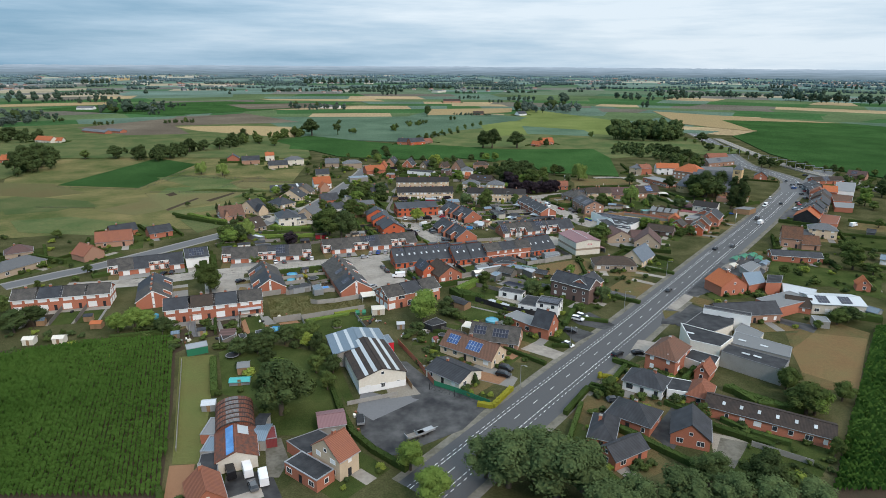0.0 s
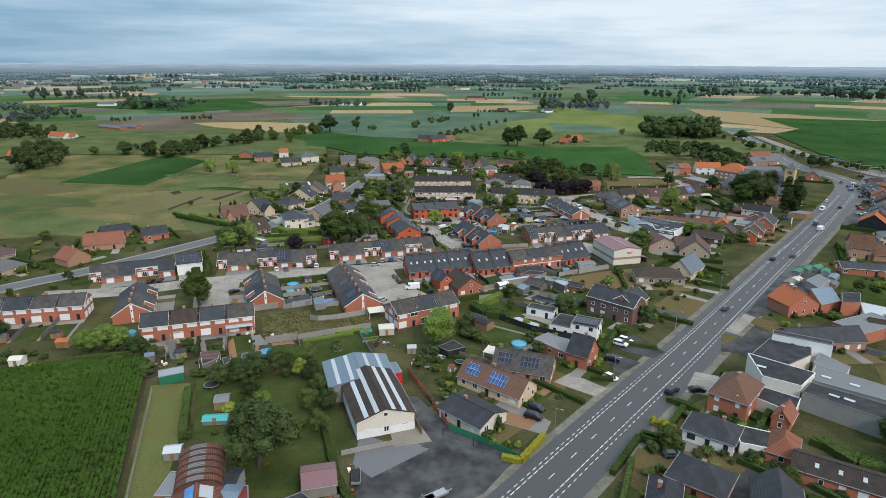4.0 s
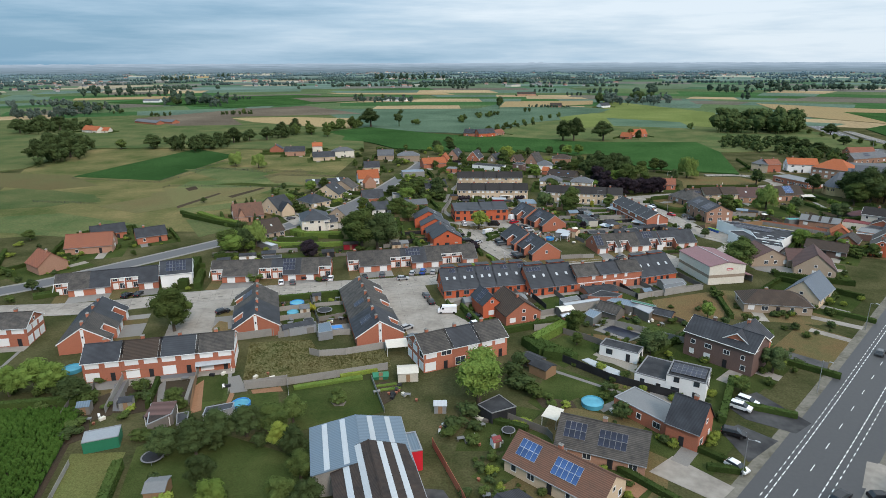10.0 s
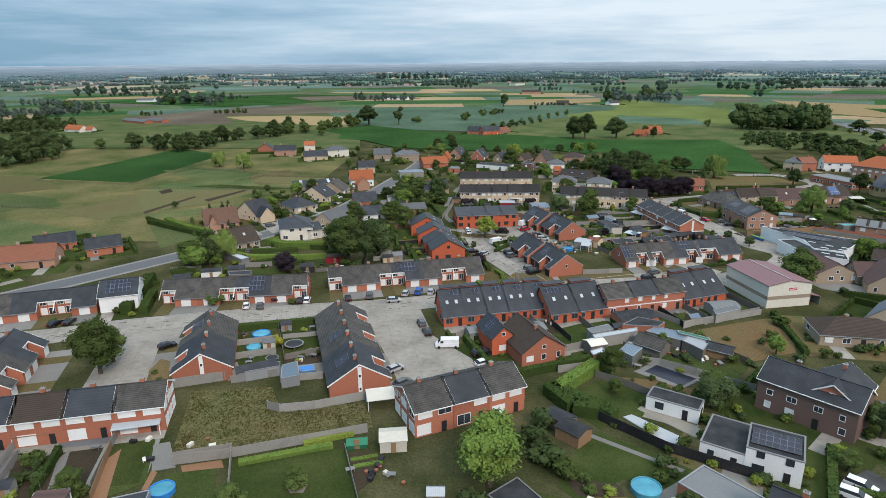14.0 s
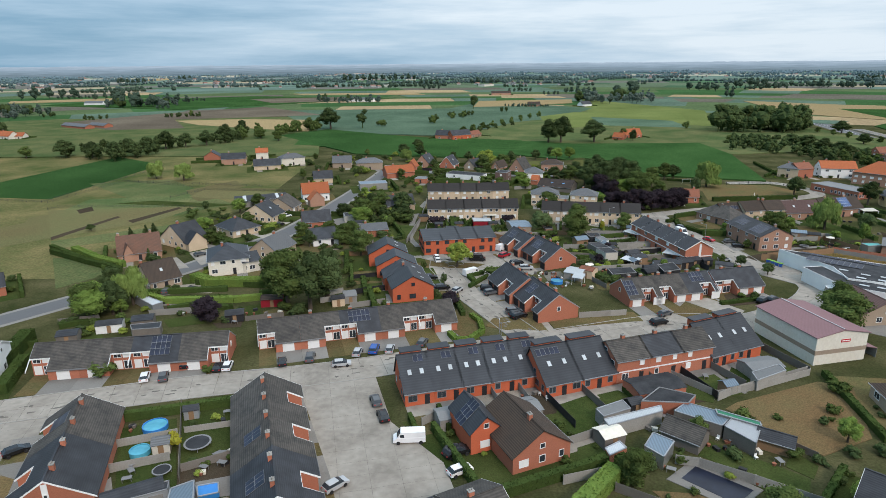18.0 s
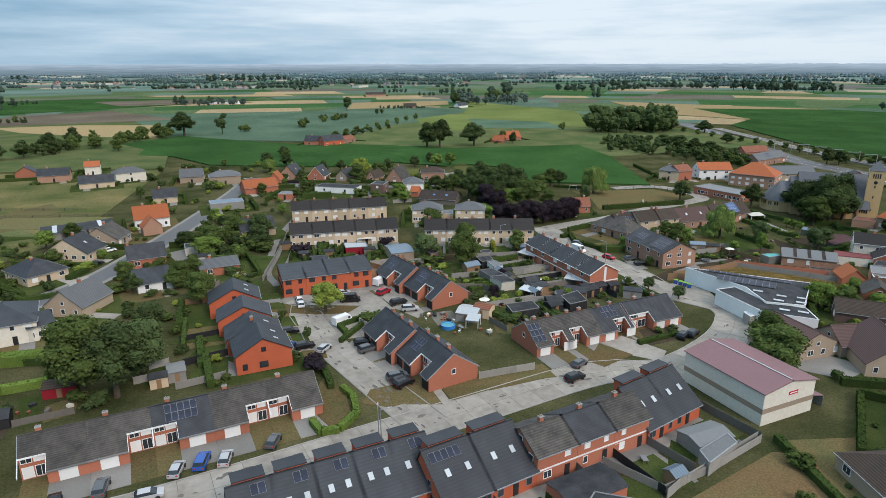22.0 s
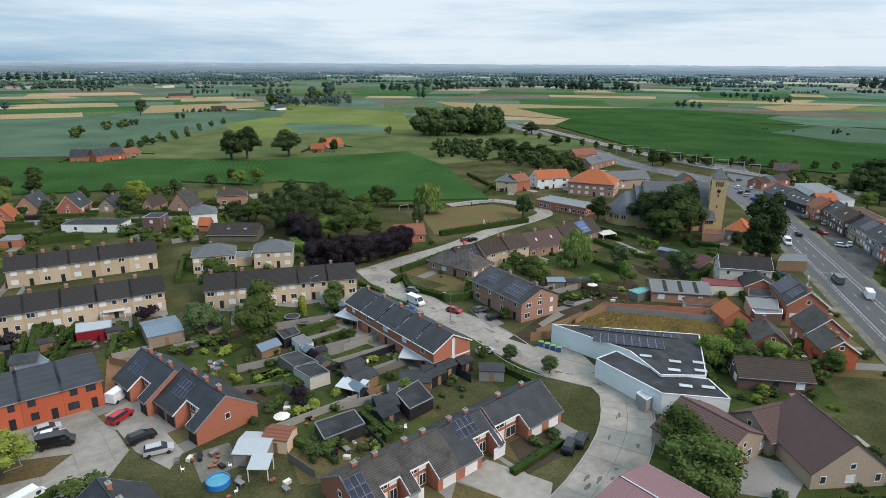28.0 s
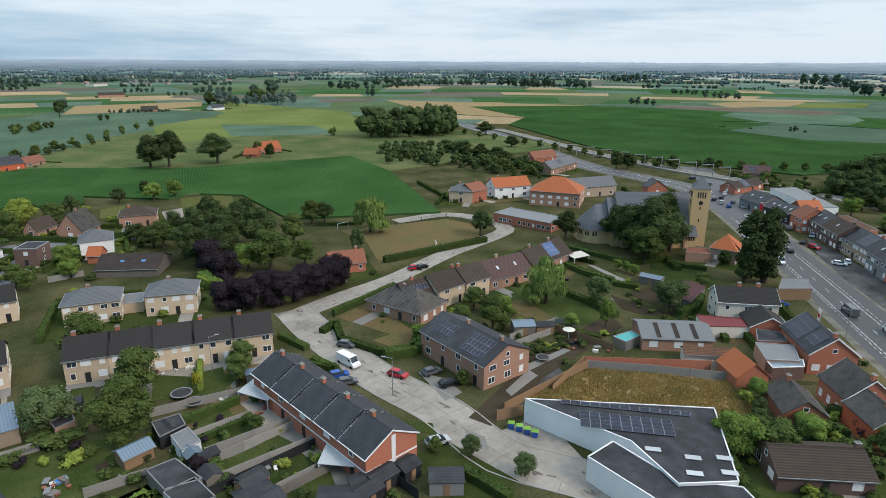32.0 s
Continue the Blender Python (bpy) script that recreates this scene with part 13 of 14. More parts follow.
# signs, pools, paths and far details
tower_details(tower, 5.6, 5.2, 20.2)
sign_board(71.8, 285.5, 16.8, 4.8, 2.4, 0.7, 'red_panel', 'small red sign on the hall gable', 1)
patch('pool_basin', [(17.6, 224.2), (19.4, 225.3), (27.4, 218.4), (24.6, 215.7)], 'light_sheet', 0.12, label='pale covered swimming pool beside a terrace', category='pool')
patch('terrace', [(21, 227.4), (31.2, 222.9), (29.8, 221), (20, 225.4)], 'gravel', 0.04)
patch('driveway', [(48.6, 209.4), (56.5, 203.6), (61.3, 200.7), (57.9, 197.5), (52.5, 203.2)], 'yard_asphalt', 0.04)
patch('driveway', [(42.5, 195.9), (46.8, 198.9), (52.7, 193.8), (44.6, 186.2)], 'yard_asphalt', 0.04)
patch('driveway', [(68.9, 236.3), (78.1, 229.3), (75.2, 224), (68.5, 230.8)], 'yard_asphalt', 0.04)
patch('path', [(87.5, 260.2), (98.3, 253.4), (96.6, 251.1), (86.1, 257.7)], 'slab_concrete', 0.04)
patch('path', [(83.2, 250.8), (90.9, 244.4), (89.2, 242.4), (81.5, 248.5)], 'slab_concrete', 0.04)
patch('driveway', [(25.6, 181.3), (30.9, 186.5), (39.6, 178.5), (35.6, 174.1)], 'slab_concrete', 0.04)
patch('driveway', [(66.5, 189), (73.4, 186.3), (69.1, 179.1), (61.7, 181)], 'slab_concrete', 0.05)
patch('yard', [(84.5, 216), (89.9, 213.8), (83.3, 201.6), (78.8, 202.3)], 'yard_asphalt', 0.05)
patch('driveway', [(8.1, 166.2), (14.7, 169.9), (22.5, 161.8), (20.2, 156.3), (11.3, 160.5)], 'paving', 0.04)
patch('terrace', [(85.4, 305.3), (96.9, 307.3), (101.8, 300.7), (92.8, 296.7), (86.5, 301.3)], 'paving', 0.05)
patch('depot_yard', [(80.8, 355.3), (93, 356.7), (91.1, 341.1), (97, 327.6), (90.6, 322.7), (86, 334.4), (83.5, 345.6)], 'slab_concrete', 0.04)
patch('track', [(80.7, 361.7), (103.5, 375.2), (135.4, 386.9), (133.6, 379.6), (101.9, 367.6), (82.9, 357.6)], 'bed_soil', 0.04)
patch('driveway', [(79.7, 381), (83.4, 376), (83.9, 369.8), (79.6, 368.5)], 'paving', 0.05)
patch('car_park', [(281.7, 484.6), (267.3, 445.4), (247.9, 438.5), (265.2, 475.2)], 'asphalt', 0.05)
patch('car_park', [(249.7, 409.8), (239.5, 390.5), (224.5, 368.8), (202.3, 357.1), (214.3, 373.8), (230.8, 392.7)], 'yard_asphalt', 0.055)
patch('parking', [(-32.7, 355.4), (-22.6, 338.1), (-15.4, 324.3), (-12.5, 317.4), (-16.8, 318.6), (-25.2, 336.3)], 'paving', 0.045)
patch('parking', [(-8.8, 328.1), (-2.8, 328.8), (0.7, 319.8), (-4.9, 316.3)], 'paving', 0.05)
patch('lawn', [(9.8, 303.3), (17.7, 305.9), (20.3, 302.4), (11.3, 298.9)], 'dry_lawn', 0.06)
patch('lawn', [(18.3, 305.8), (30.4, 309.1), (32.7, 305.4), (19.1, 301.7)], 'dry_lawn', 0.06)
patch('lawn', [(0.5, 303), (5.8, 305.3), (10.1, 297.7), (2.2, 298.6)], 'dry_lawn', 0.06)
patch('lawn', [(-32, 349.1), (-34.8, 352.8), (-34.1, 355.8), (-20.7, 352.1), (-6.7, 349.8), (-9.9, 345.2), (-17.9, 345.1)], 'dry_lawn', 0.06)
goal(101.3, 494.9, 20)
goal(121.6, 456.5, 70)
catenary(299.5, 640.5, 160)
catenary(301.8, 623.6, 160)
catenary(304, 607.8, 160)
catenary(306.1, 592.8, 160)
catenary(308, 578.7, 160)
catenary(309.9, 565.4, 160)
catenary(311.6, 552.7, 160)
catenary(313.3, 540.7, 160)
catenary(314.9, 529.3, 160)
catenary(316.4, 518.4, 160)
catenary(317.8, 508.1, 160)
catenary(319.2, 498.2, 160)
RAIL = smooth_line([(323.8, 421.7), (326.5, 455.8), (323.4, 498), (317.9, 540.7), (320, 603.3), (331.1, 683.9), (343.3, 772.1)])
ribbon('railway', RAIL, -5, 5, 'gravel', 0.9, 'gravel railway bed beside the road', category='railway')
for o in (-2.5, -1.0, 1.0, 2.5):
    ribbon('rail', RAIL, o, o + 0.15, 'galvanised', 1.05, 'steel railway rail', category='rail')
tree('dark', 47.3, 472.9, 12.2, 11.0)
tree('dark', 55.1, 469.1, 14.6, 13.4)
tree('dark', 68.1, 482.7, 14.6, 13.4)
tree('broad', 80, 484.4, 11.0, 11.0)
tree('dark', 43.7, 510, 9.8, 9.8)
tree('dark', 49.6, 503.1, 12.2, 11.0)
tree('purple', 52.8, 453.3, 11.0, 9.8)
tree('dark', 179.3, 432.2, 14.6, 13.4)
tree('dark', 196.2, 427.8, 18.3, 14.6)
tree('broad', 177, 419, 11.0, 11.0)
tree('dark', 178.1, 423.3, 15.9, 14.6)
tree('broad', 173, 412.5, 12.2, 12.2)
tree('broad', 182.8, 416.1, 14.6, 13.4)
tree('dark', -66.7, 323.6, 11.0, 11.0)
tree('silver', -55.6, 336.1, 9.8, 7.3)
tree('dark', 69.6, 110.5, 11.0, 11.0)
tree('dark', 59.5, 114.1, 8.5, 9.8)
tree('silver', 30.8, 112, 13.4, 13.4)
tree('silver', 10, 116.5, 11.0, 11.0)
tree('dark', -146.7, 190.8, 8.5, 11.0)
tree('dark', -144.5, 197.9, 7.3, 9.8)
tree('broad', -161.6, 205.1, 8.5, 9.8)
tree('dark', -95.8, 191.6, 6.1, 7.3)
tree('dark', -39.6, 177.5, 7.3, 6.1)
tree('dark', -32.8, 164.5, 6.1, 6.1)
tree('bush_yellow', 46.8, 161.4, 2.6, 1.8)
tree('bush_yellow', 48, 160.6, 2.6, 1.8)
tree('bush_yellow', 49.1, 159.8, 2.6, 1.8)
tree('bush_yellow', 50.2, 159.1, 2.6, 1.8)

# belts of trees in the fields
tree_belt([(-316.4, 575.4), (-261.3, 560.2), (-246.1, 617.5), (-215.3, 680.1), (-229.8, 703.9), (-265.5, 636.1), (-326.7, 603.4)], 44, 8, 13, 'leaf_dark')
tree_belt([(-229.1, 679.1), (-171.1, 757.9), (-179, 788.6), (-216.4, 743.1), (-247.9, 697.5)], 26, 8, 14, 'leaf')
tree_belt([(-338.8, 473.6), (-335.7, 524.1), (-366.2, 578.3), (-383.9, 550)], 20, 9, 15, 'leaf_dark')
tree_belt([(-510.8, 658.5), (-444.8, 683.4), (-476.3, 725.5), (-555.5, 708.4)], 26, 10, 16, 'leaf_dark')
tree_belt([(-639.5, 802.1), (-590, 888.6), (-623.5, 946.1), (-719.3, 891)], 30, 10, 15, 'far_wood_haze')
tree_belt([(-718, 1010), (-636.5, 989.8), (-678.8, 1049.7), (-746.8, 1046.9)], 14, 10, 14, 'far_wood_haze')
tree_belt([(205.7, 750.1), (277.9, 735.1), (307, 789.9), (230.7, 802.6)], 44, 18, 28, 'leaf_dark')
tree_belt([(161.8, 641.7), (195.3, 598.1), (216.6, 557.7), (240.9, 576.8), (239, 649.5), (207.6, 695.7)], 50, 6, 11, 'leaf_dark')
tree_belt([(210, 558.9), (228.5, 542.8), (250.1, 572.5), (234, 584.5)], 16, 5, 9, 'leaf')
tree_belt([(-615.5, 1107.3), (-495.9, 1111.7), (-532.6, 1187.5), (-650.7, 1184)], 22, 12, 18, 'far_wood_haze')
tree_belt([(-282.6, 1194.9), (-159.1, 1182.8), (-168.6, 1248.6), (-300, 1263.2)], 18, 10, 16, 'far_wood_haze')
tree_belt([(125.9, 1162.1), (252.4, 1166.4), (274.4, 1259.9), (137, 1256.4)], 26, 14, 22, 'far_wood_haze')
tree_belt([(322.6, 453.3), (335.9, 428.1), (403.3, 463.9), (368.3, 473.2)], 34, 9, 14, 'leaf_dark')
tree_belt([(316.4, 492.4), (317.6, 450.1), (333.1, 460.1), (333.7, 502.5)], 16, 3, 6, 'leaf')
tree_belt([(-832.7, 1017.5), (-737, 1047.3), (-778.7, 1101.4), (-891.2, 1082.7)], 18, 10, 16, 'far_wood_haze')

# clumps of trees about the farmland
far_belt(-1366, 2464, 105, 24)
far_belt(-1422, 3008, 68, 28)
far_belt(-905, 1378, 115, 28)
far_belt(-858, 1403, 76, 9)
far_belt(-756, 1374, 87, 19)
far_belt(-570, 1119, 70, 28)
far_belt(-546, 1190, 61, 21)
far_belt(-545, 1285, 26, 8)
far_belt(-502, 1075, 18, 8)
far_belt(-625, 940, 68, 16)
far_belt(-580, 934, 20, 8)
far_belt(-493, 888, 24, 8)
far_belt(-488, 905, 10, 7)
far_belt(-395, 928, 42, 7)
far_belt(-305, 1258, 24, 14)
far_belt(-266, 1262, 36, 11)
far_belt(-440, 2643, 299, 32)
far_belt(-264, 1880, 18, 18)
far_belt(-217, 2080, 117, 21)
far_belt(-155, 1794, 50, 15)
far_belt(-407, 2052, 58, 12)
far_belt(-22, 2200, 102, 25)
far_belt(-30, 1138, 15, 21)
far_belt(13, 1005, 13, 9)
far_belt(50, 1107, 67, 6)
far_belt(65, 1621, 54, 12)
far_belt(121, 1465, 35, 11)
far_belt(189, 1538, 72, 16)
far_belt(151, 1237, 28, 24)
far_belt(236, 1308, 52, 36)
far_belt(-67, 853, 13, 10)
far_belt(-51, 926, 9, 8)
far_belt(-40, 926, 12, 9)
far_belt(-29, 945, 9, 7)
far_belt(-120, 807, 9, 7)
far_belt(470, 1668, 42, 23)
far_belt(515, 1700, 36, 20)
far_belt(569, 1734, 24, 24)
far_belt(607, 1767, 24, 26)
far_belt(645, 1772, 70, 26)
far_belt(431, 1343, 21, 17)
far_belt(792, 1760, 36, 25)
far_belt(883, 1801, 37, 19)
far_belt(890, 1716, 22, 20)
far_belt(909, 1640, 52, 30)
far_belt(924, 1594, 51, 31)
far_belt(952, 1551, 71, 39)
far_belt(1294, 2406, 101, 20)
far_belt(1004, 1472, 53, 26)
far_belt(1594, 2454, 68, 22)
far_belt(479, 1598, 52, 21)
far_belt(522, 1583, 26, 18)
far_belt(597, 1651, 41, 14)
far_belt(664, 1697, 58, 17)
far_belt(804, 1768, 47, 22)
far_belt(860, 1750, 34, 16)
far_belt(902, 1736, 22, 17)
far_belt(933, 1646, 61, 21)
far_belt(976, 1632, 46, 21)
far_belt(975, 1558, 59, 27)
far_belt(1082, 1558, 61, 22)
far_belt(1563, 1895, 124, 29)
far_belt(1185, 1417, 45, 15)
far_belt(1056, 1182, 76, 13)
far_belt(986, 1043, 68, 14)
far_belt(724, 975, 40, 13)
far_belt(1870, 1427, 121, 40)
far_belt(1695, 1242, 36, 29)
far_belt(1359, 1023, 37, 31)
far_belt(1357, 979, 56, 25)
far_belt(1381, 1284, 62, 8)
far_belt(1463, 1322, 20, 8)
far_belt(1592, 1351, 35, 11)
far_belt(555, 695, 6, 3)
far_belt(566, 673, 6, 3)
far_belt(583, 639, 9, 6)
far_belt(586, 632, 6, 4)

# tall dry grass
tall_grass([(92.4, 361.7), (111.5, 366.1), (121.8, 359.1), (135.8, 347.5), (126.9, 339.6), (115, 345.5)], 9000)
tall_grass([(-69.3, 224.2), (-53.6, 227.8), (-48.6, 219.6), (-31.9, 223.9), (-29.1, 215.6), (-60.8, 203.2), (-63, 206.2)], 5000, 0.45, 'rough_grass', 'rough green and brown meadow grass')
slab_joints([(-48.3, 276.1), (-31.1, 278), (-23.3, 256.1), (-12.8, 244.8), (-10.2, 236.8), (-25.7, 227.6), (-30.8, 240.3)], 16.7)
slab_joints([(-104.6, 252), (-88.8, 257.7), (-83.5, 239.1), (-79.9, 227.5), (-86.6, 222.7), (-92.9, 222)], 16.7)
slab_joints([(-22, 344.1), (-18, 361.8), (-5.8, 368.3), (1.8, 347.6), (-4.7, 330.5), (-12.6, 328.7)], 16.7)
patch('driveway', [(-3, 360.9), (1.8, 365.2), (10.1, 343.6), (8, 339.5), (2.8, 346.6)], 'slab_concrete', 0.06)
patch('yard', [(-89.1, 367.1), (-83.2, 371.8), (-75.5, 364.8), (-76.5, 356.1), (-83.8, 355.7)], 'paving', 0.05)
patch('yard', [(-72.8, 406.3), (-64.5, 414), (-56.6, 403.5), (-65.8, 394)], 'paving', 0.05)
patch('driveway', [(-65.1, 438.9), (-58.5, 446), (-51.8, 432.8), (-60.3, 426.8)], 'slab_concrete', 0.05)
patch('lawn', [(-71.9, 177.6), (-63, 185.5), (-39.6, 178.1), (-28.2, 152.3), (-26.2, 132.3), (-42.3, 132.1), (-50.9, 146.5), (-61.7, 151.8)], 'lawn', 0.015)
sign_board(177.8, 359.6, -131.8, 0.4, 1.8, 3.2, 'white', 'white roadside pillar sign with red band', 1, 'red_panel')
street_stains(STREET, 170, 3.3, 0.072)
street_stains(LANE_UP, 50, 3.6, 0.088)
street_stains(SCHOOL_STREET, 40, 3.0, 0.05)
clutter(32.7, 344.7, 3, r=2.5)
clutter(33, 334, 3, r=2.5)
clutter(40.3, 333.9, 3, r=2.5)
clutter(45, 343.1, 3, r=2.5)
clutter(45.7, 337.4, 3, r=2.5)
clutter(38.9, 349.3, 3, r=2.5)
clutter(43.2, 353.9, 3, r=2.5)
clutter(30.3, 350.6, 3, r=2.5)

# shrubs and small trees in the gardens
scatter_in(('bush', 'bush_dark', 'bush_lime', 'bush_purple'), [(7.6, 384.9), (33.9, 394.9), (52.6, 360.9), (57.2, 343.8), (36.4, 329.7), (25.4, 328.2), (18, 362.1)], 60, 0.6, 1.7)
scatter_in(('bush', 'bush_dark', 'bush', 'bush_dark', 'bush_lime'), [(23.3, 384.9), (52.4, 387.5), (54.3, 366), (67.3, 354.9), (61.3, 342.1), (36, 328.3), (22.2, 329.5), (17.8, 359.8)], 60, 0.8, 2.2)
scatter_in(('bush', 'bush_dark', 'bush', 'bush_dark', 'bush_lime'), [(-32.9, 314.4), (-50.8, 339.8), (-54, 390), (-69.5, 355.7), (-47.7, 314.1)], 25, 1, 3)
scatter_in(('bush', 'bush_dark', 'bush', 'bush_dark', 'bush_lime'), [(-65.7, 392), (-40.9, 422.1), (-35, 369.6), (-46.6, 361), (-56, 363.6)], 14, 0.8, 2.2)
scatter_in(('bush', 'bush_dark', 'bush', 'bush_dark', 'bush_lime'), [(-78, 457.4), (-45.8, 448.7), (-36.2, 396.1), (-65.7, 392)], 36, 2, 5)
scatter_in(('bush', 'bush_dark', 'bush', 'bush_dark', 'bush_lime'), [(-31.8, 421.3), (2.2, 407.7), (2.1, 381.3), (-22.2, 376.1)], 30, 0.8, 2.2)
scatter_in(('bush', 'bush_dark', 'bush', 'bush_dark', 'bush_lime'), [(81.7, 420.1), (94.3, 405.6), (113.4, 404.4), (113.7, 384.9), (97.9, 389.3)], 26, 0.8, 2.2)
scatter_in(('bush', 'bush_dark', 'bush', 'bush_dark', 'bush_lime'), [(112, 396.8), (130.6, 373.1), (108, 369.2), (101, 375.5)], 30, 0.6, 1.8)
scatter_in(('bush', 'bush_dark', 'bush', 'bush_dark', 'bush_lime'), [(133.9, 346.1), (144, 326), (128, 317.5), (114.7, 333.5)], 36, 1, 3)
scatter_in(('bush', 'bush_dark', 'bush', 'bush_dark', 'bush_lime'), [(-74.5, 191.9), (-45.4, 192.3), (-28, 145.6), (-43.4, 134.8), (-63.7, 151)], 30, 1, 3)
scatter_in(('bush', 'bush_dark', 'bush', 'bush_dark', 'bush_lime'), [(7.7, 207.9), (34, 189), (46.5, 203.4), (77.5, 232.2), (96.2, 260.8), (46.1, 267.8), (18.4, 244.5)], 60, 0.8, 2.4)
scatter_in(('bush', 'bush_dark', 'bush', 'bush_dark', 'bush_lime'), [(-8.4, 192.9), (3.1, 172.2), (15.6, 152), (8.9, 146.1), (-7.4, 168.4)], 24, 0.8, 2.4)
scatter_in(('bush', 'bush_dark', 'bush', 'bush_dark', 'bush_lime'), [(41.1, 152.4), (57.7, 135.9), (66, 116.1), (86.7, 112.5), (95.6, 126.8), (76.1, 155.9)], 50, 0.8, 2.4)
scatter_in(('bush', 'bush_dark', 'bush', 'bush_dark', 'bush_lime'), [(91.4, 232.5), (108.7, 209.6), (127, 190.5), (180.1, 234.1), (256.2, 344.8), (162.7, 270.2)], 60, 1, 3.5)
scatter_in(('bush', 'bush_dark', 'bush', 'bush_dark', 'bush_lime'), [(-234, 308.9), (-175, 310.3), (-107.6, 273), (-101.8, 256.8), (-169.1, 215.8)], 40, 1, 2.6)
scatter_in(('bush', 'bush_dark', 'bush', 'bush_dark', 'bush_lime'), [(-157.5, 205.2), (-95.8, 196.2), (-102.4, 170.8), (-137.3, 170.3)], 36, 1, 2.6)
scatter_in(('bush', 'bush_dark', 'bush', 'bush_dark', 'bush_lime'), [(-125.9, 348), (-64.1, 321.2), (-53.8, 355.3), (-115.2, 436.4), (-140.8, 434)], 50, 1, 3.5)
scatter_in(('bush', 'bush_dark', 'bush', 'bush_dark', 'bush_lime'), [(-133.5, 491.9), (-51.8, 442.4), (27.1, 506.3), (32.4, 584.5), (-150.7, 602.7)], 60, 1.5, 5)
scatter_in(('bush', 'bush_dark', 'bush', 'bush_dark', 'bush_lime'), [(-131.6, 586.1), (48.1, 537), (39.6, 480), (-69.4, 456.6)], 34, 1.0, 3)
scatter_in(('bush_dark', 'bush', 'dark'), [(168.2, 659.4), (201.4, 595.3), (212, 550.7), (256.2, 592.8), (248.5, 684), (212.5, 718.4)], 50, 3, 7)
scatter_in(('bush_dark', 'bush'), [(304.3, 489.7), (314.8, 416.9), (382.2, 452.7), (338.6, 510)], 36, 2, 5)
scatter_in(('bush', 'bush_dark', 'bush', 'bush_dark', 'bush_lime'), [(-17.3, 576.9), (47.3, 508.2), (38.4, 460.4), (-0.6, 452.6)], 22, 0.8, 2.4)
scatter_in(('bush_yellow', 'bush_lime'), [(-30.9, 274.8), (53.1, 291.2), (58, 302.8), (-30.4, 284.1)], 4, 0.8, 1.4)
scatter_in(('broad', 'dark', 'broad', 'bright'), [(-74.5, 191.9), (-45.4, 192.3), (-28, 145.6), (-43.4, 134.8), (-63.7, 151)], 6, 3, 6.5)
scatter_in(('broad', 'dark', 'broad', 'bright'), [(-65.7, 392), (-40.9, 422.1), (-35, 369.6), (-56, 363.6)], 2, 3, 5)
scatter_in(('broad', 'dark', 'broad', 'bright'), [(-78, 457.4), (-45.8, 448.7), (-36.2, 396.1), (-65.7, 392)], 7, 3, 6.5)
scatter_in(('broad', 'dark', 'broad', 'bright'), [(81.7, 420.1), (113.4, 404.4), (113.7, 384.9), (97.9, 389.3)], 3, 3, 6.5)
scatter_in(('broad', 'dark', 'broad', 'bright'), [(133.9, 346.1), (144, 326), (128, 317.5), (114.7, 333.5)], 5, 3, 6.5)
scatter_in(('broad', 'dark', 'broad', 'bright'), [(7.7, 207.9), (34, 189), (77.5, 232.2), (96.2, 260.8), (18.4, 244.5)], 6, 3, 6.5)
scatter_in(('broad', 'dark', 'broad', 'bright'), [(91.4, 232.5), (127, 190.5), (180.1, 234.1), (256.2, 344.8), (162.7, 270.2)], 7, 3, 6.5)
scatter_in(('broad', 'dark', 'broad', 'bright'), [(-125.9, 348), (-64.1, 321.2), (-53.8, 355.3), (-115.2, 436.4), (-140.8, 434)], 9, 3, 6.5)
scatter_in(('broad', 'dark', 'broad', 'bright'), [(-133.5, 491.9), (-51.8, 442.4), (27.1, 506.3), (32.4, 584.5), (-150.7, 602.7)], 11, 3, 6.5)
scatter_in(('broad', 'dark', 'broad', 'bright'), [(-131.6, 586.1), (48.1, 537), (39.6, 480), (-69.4, 456.6)], 5, 3, 5)
scatter_in(('broad', 'dark', 'broad', 'bright'), [(-17.3, 576.9), (47.3, 508.2), (38.4, 460.4), (-0.6, 452.6)], 2, 3, 5)
scatter_in(('broad', 'dark', 'broad', 'bright'), [(-234, 308.9), (-175, 310.3), (-107.6, 273), (-169.1, 215.8)], 4, 3, 6.5)
scatter_in(('broad', 'dark', 'broad', 'bright'), [(41.1, 152.4), (57.7, 135.9), (86.7, 112.5), (95.6, 126.8), (76.1, 155.9)], 5, 3, 6.5)
scatter_in(('broad', 'dark', 'broad', 'bright'), [(23.3, 384.9), (52.4, 387.5), (67.3, 354.9), (36, 328.3), (22.2, 329.5)], 3, 3, 6.5)

# gardens behind the terraces
for spec in YARDS:
    garden(*spec)


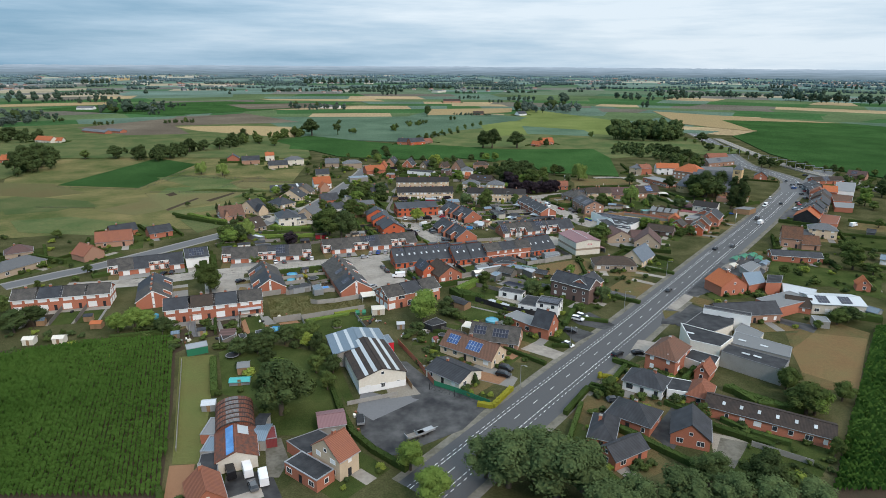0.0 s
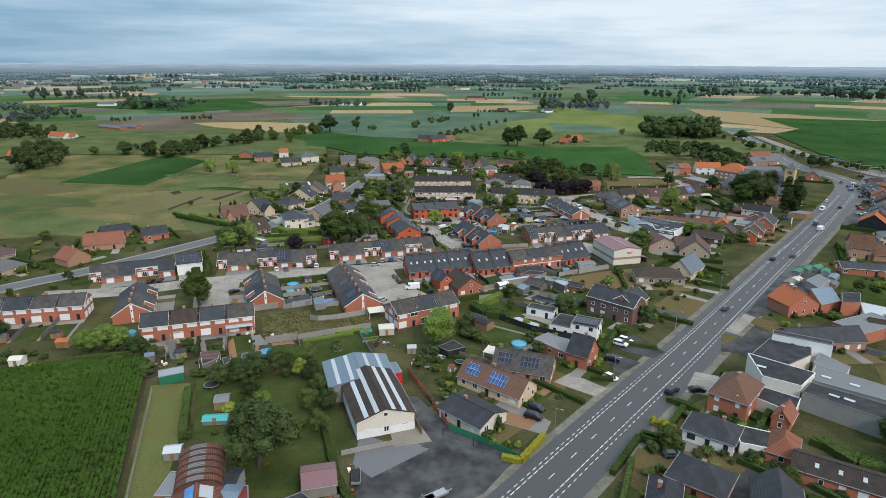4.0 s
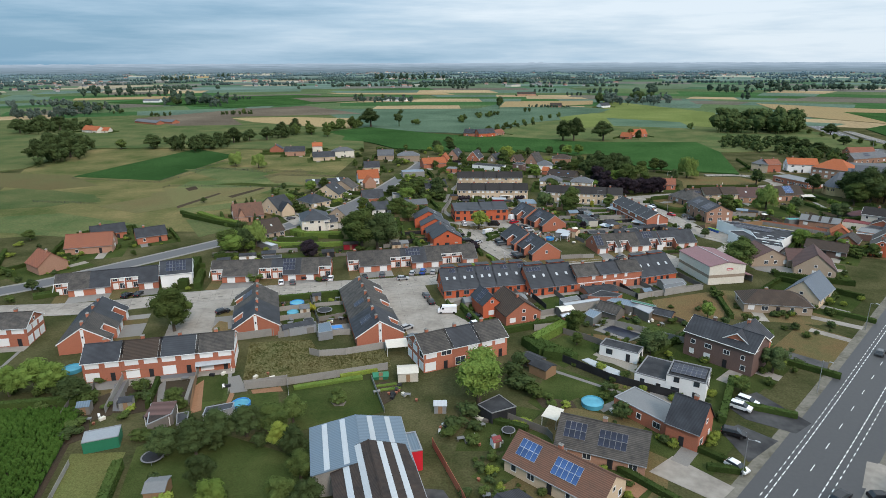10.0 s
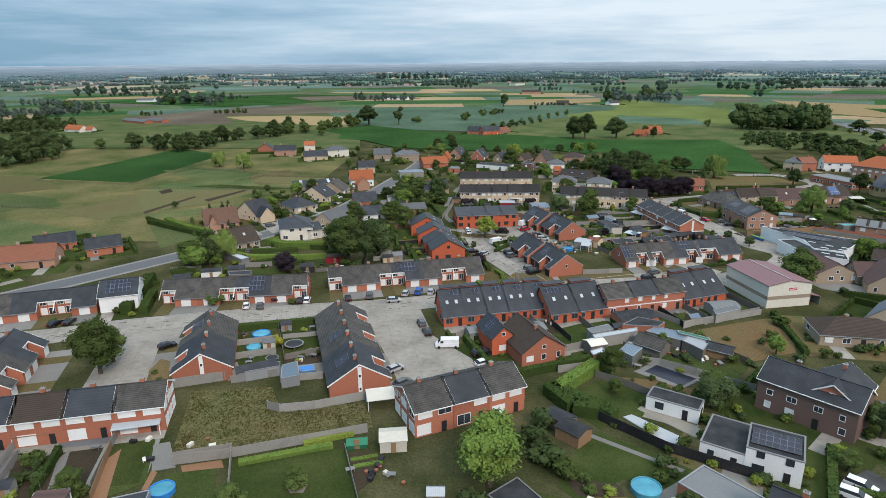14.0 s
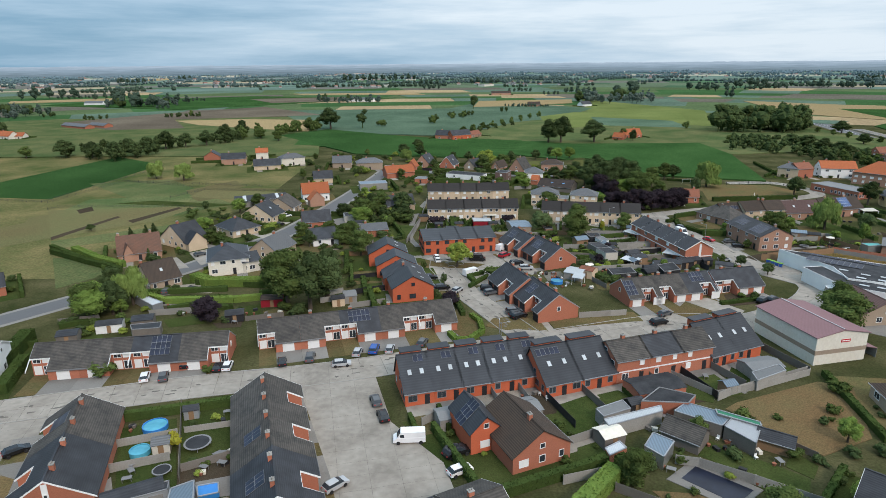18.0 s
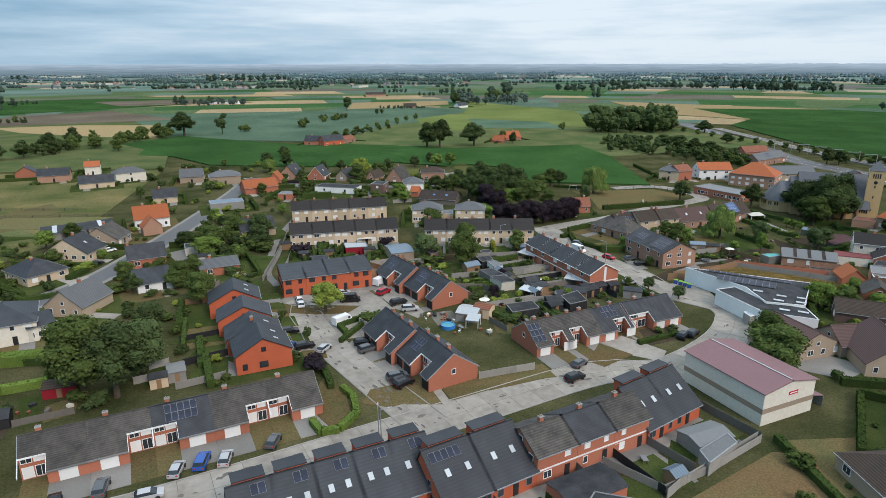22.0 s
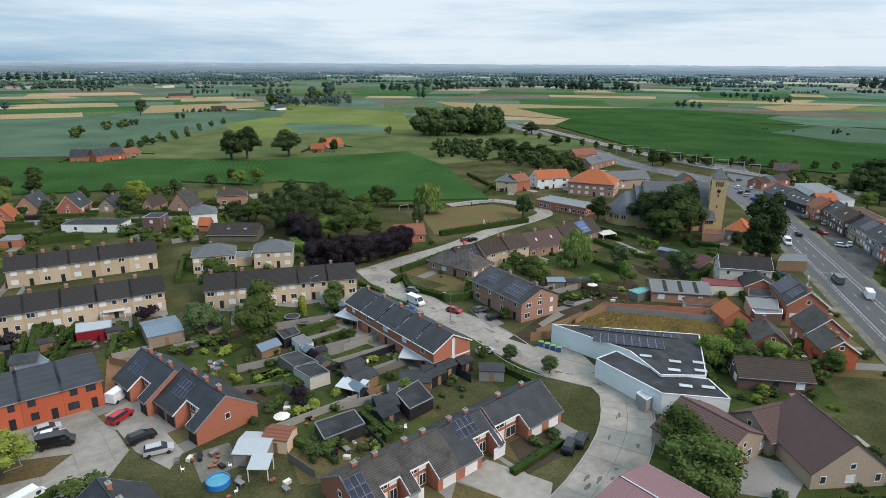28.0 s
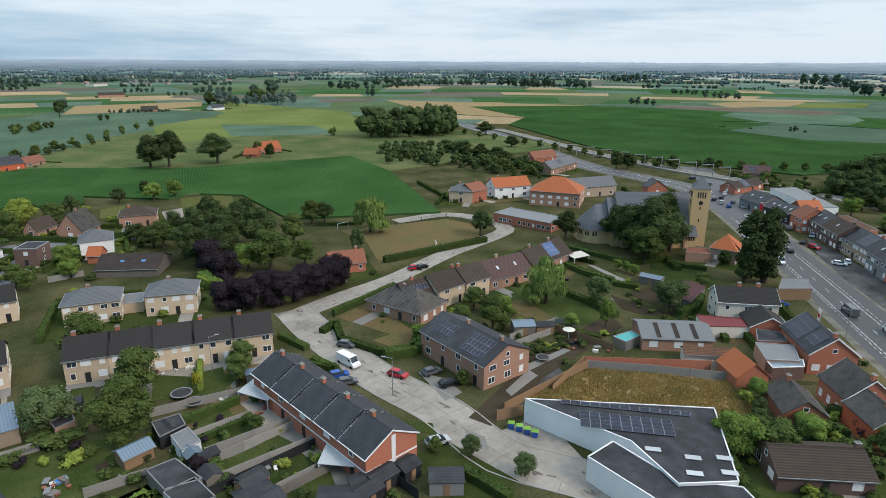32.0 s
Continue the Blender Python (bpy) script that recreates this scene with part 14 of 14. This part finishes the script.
# plots round the detached houses: lawn, drive, hedges and shrubs along the walls
def plots():
    rng = random.Random(21)
    beds = {}
    for n, (x, y, rot, w, d) in enumerate(PLOTS):
        a = radians(rot)

        def at(u, v):
            return (round(x + u * math.cos(a) - v * math.sin(a), 2), round(y + u * math.sin(a) + v * math.cos(a), 2))

        e, f, k = w / 2 + rng.uniform(3, 5), d / 2 + rng.uniform(5, 8), d / 2 + rng.uniform(5, 8)
        patch("lawn", [at(-e, -f), at(e, -f), at(e, k), at(-e, k)], rng.choice(("lawn", "lawn", "dry_lawn")), 0.008, "lawn round a detached house", category="lawn")
        u = rng.choice((-1, 1)) * w * 0.3
        patch("driveway", [at(u - 1.6, -d / 2), at(u + 1.6, -d / 2), at(u + 1.6, -f), at(u - 1.6, -f)], rng.choice(("paving", "slab_concrete", "gravel")), 0.046, "paved driveway before a house", category="driveway")
        for p, q in ((at(-e, -f), at(-e, k)), (at(e, k), at(e, -f)), (at(-e, k), at(e, k))):
            if rng.random() < 0.62 and all(is_free(p[0] + (q[0] - p[0]) * t, p[1] + (q[1] - p[1]) * t, 0.4) for t in (0.0, 0.25, 0.5, 0.75, 1.0)):
                hedge([p, q], rng.uniform(1.3, 2.2), rng.uniform(0.9, 1.5))
        for i in range(14 if y < 330 else 5):
            kind = rng.choice(("bush", "bush_dark", "bush", "bush_lime"))
            u, v = rng.choice(((rng.uniform(-w / 2, w / 2), -d / 2 - 1.0), (rng.choice((-1, 1)) * (w / 2 + 1.0), rng.uniform(-d / 2, d / 2)), (rng.uniform(-e, e), rng.uniform(-f, -d / 2 - 2)), (rng.uniform(-e, e), rng.uniform(d / 2 + 1, k))))
            px, py = at(u, v)
            if not is_free(px, py, 0.2):
                continue
            seed = len(kind)
            if (kind, seed) not in SHRUB:
                bpy.data.objects.remove(make_tree(kind, seed))
            vs, fs = SHRUB[kind, seed]
            h = rng.uniform(0.7, 2.2)
            c, sn = math.cos(i * 1.7) * h * 0.14, math.sin(i * 1.7) * h * 0.14
            beds.setdefault(kind, Shape()).add(np.column_stack([px + vs[:, 0] * c - vs[:, 1] * sn, py + vs[:, 0] * sn + vs[:, 1] * c, vs[:, 2] * h / 10]).tolist(), fs)
    for kind, shape in beds.items():
        leaf = {"bush": "leaf", "bush_dark": "leaf_dark", "bush_lime": "leaf_lime"}[kind]
        tagged(part("shrubs", shape, leaf), "mixed low shrubs along house walls", "shrubs", "", "stuff")


plots()

tagged(part("field_trees", FAR_TREES["dark"], "leaf_dark"), "dark trees standing far off in the fields", "trees", "", "stuff")
tagged(part("field_trees", FAR_TREES["broad"], "leaf"), "green trees standing far off in the fields", "trees", "", "stuff")
# wood_0 holds the first step of painted haze
tagged(part("field_trees", FAR_TREES["far"], "wood_0"), "distant clumps of trees in haze-tinted green about the farmland", "trees", "", "stuff")
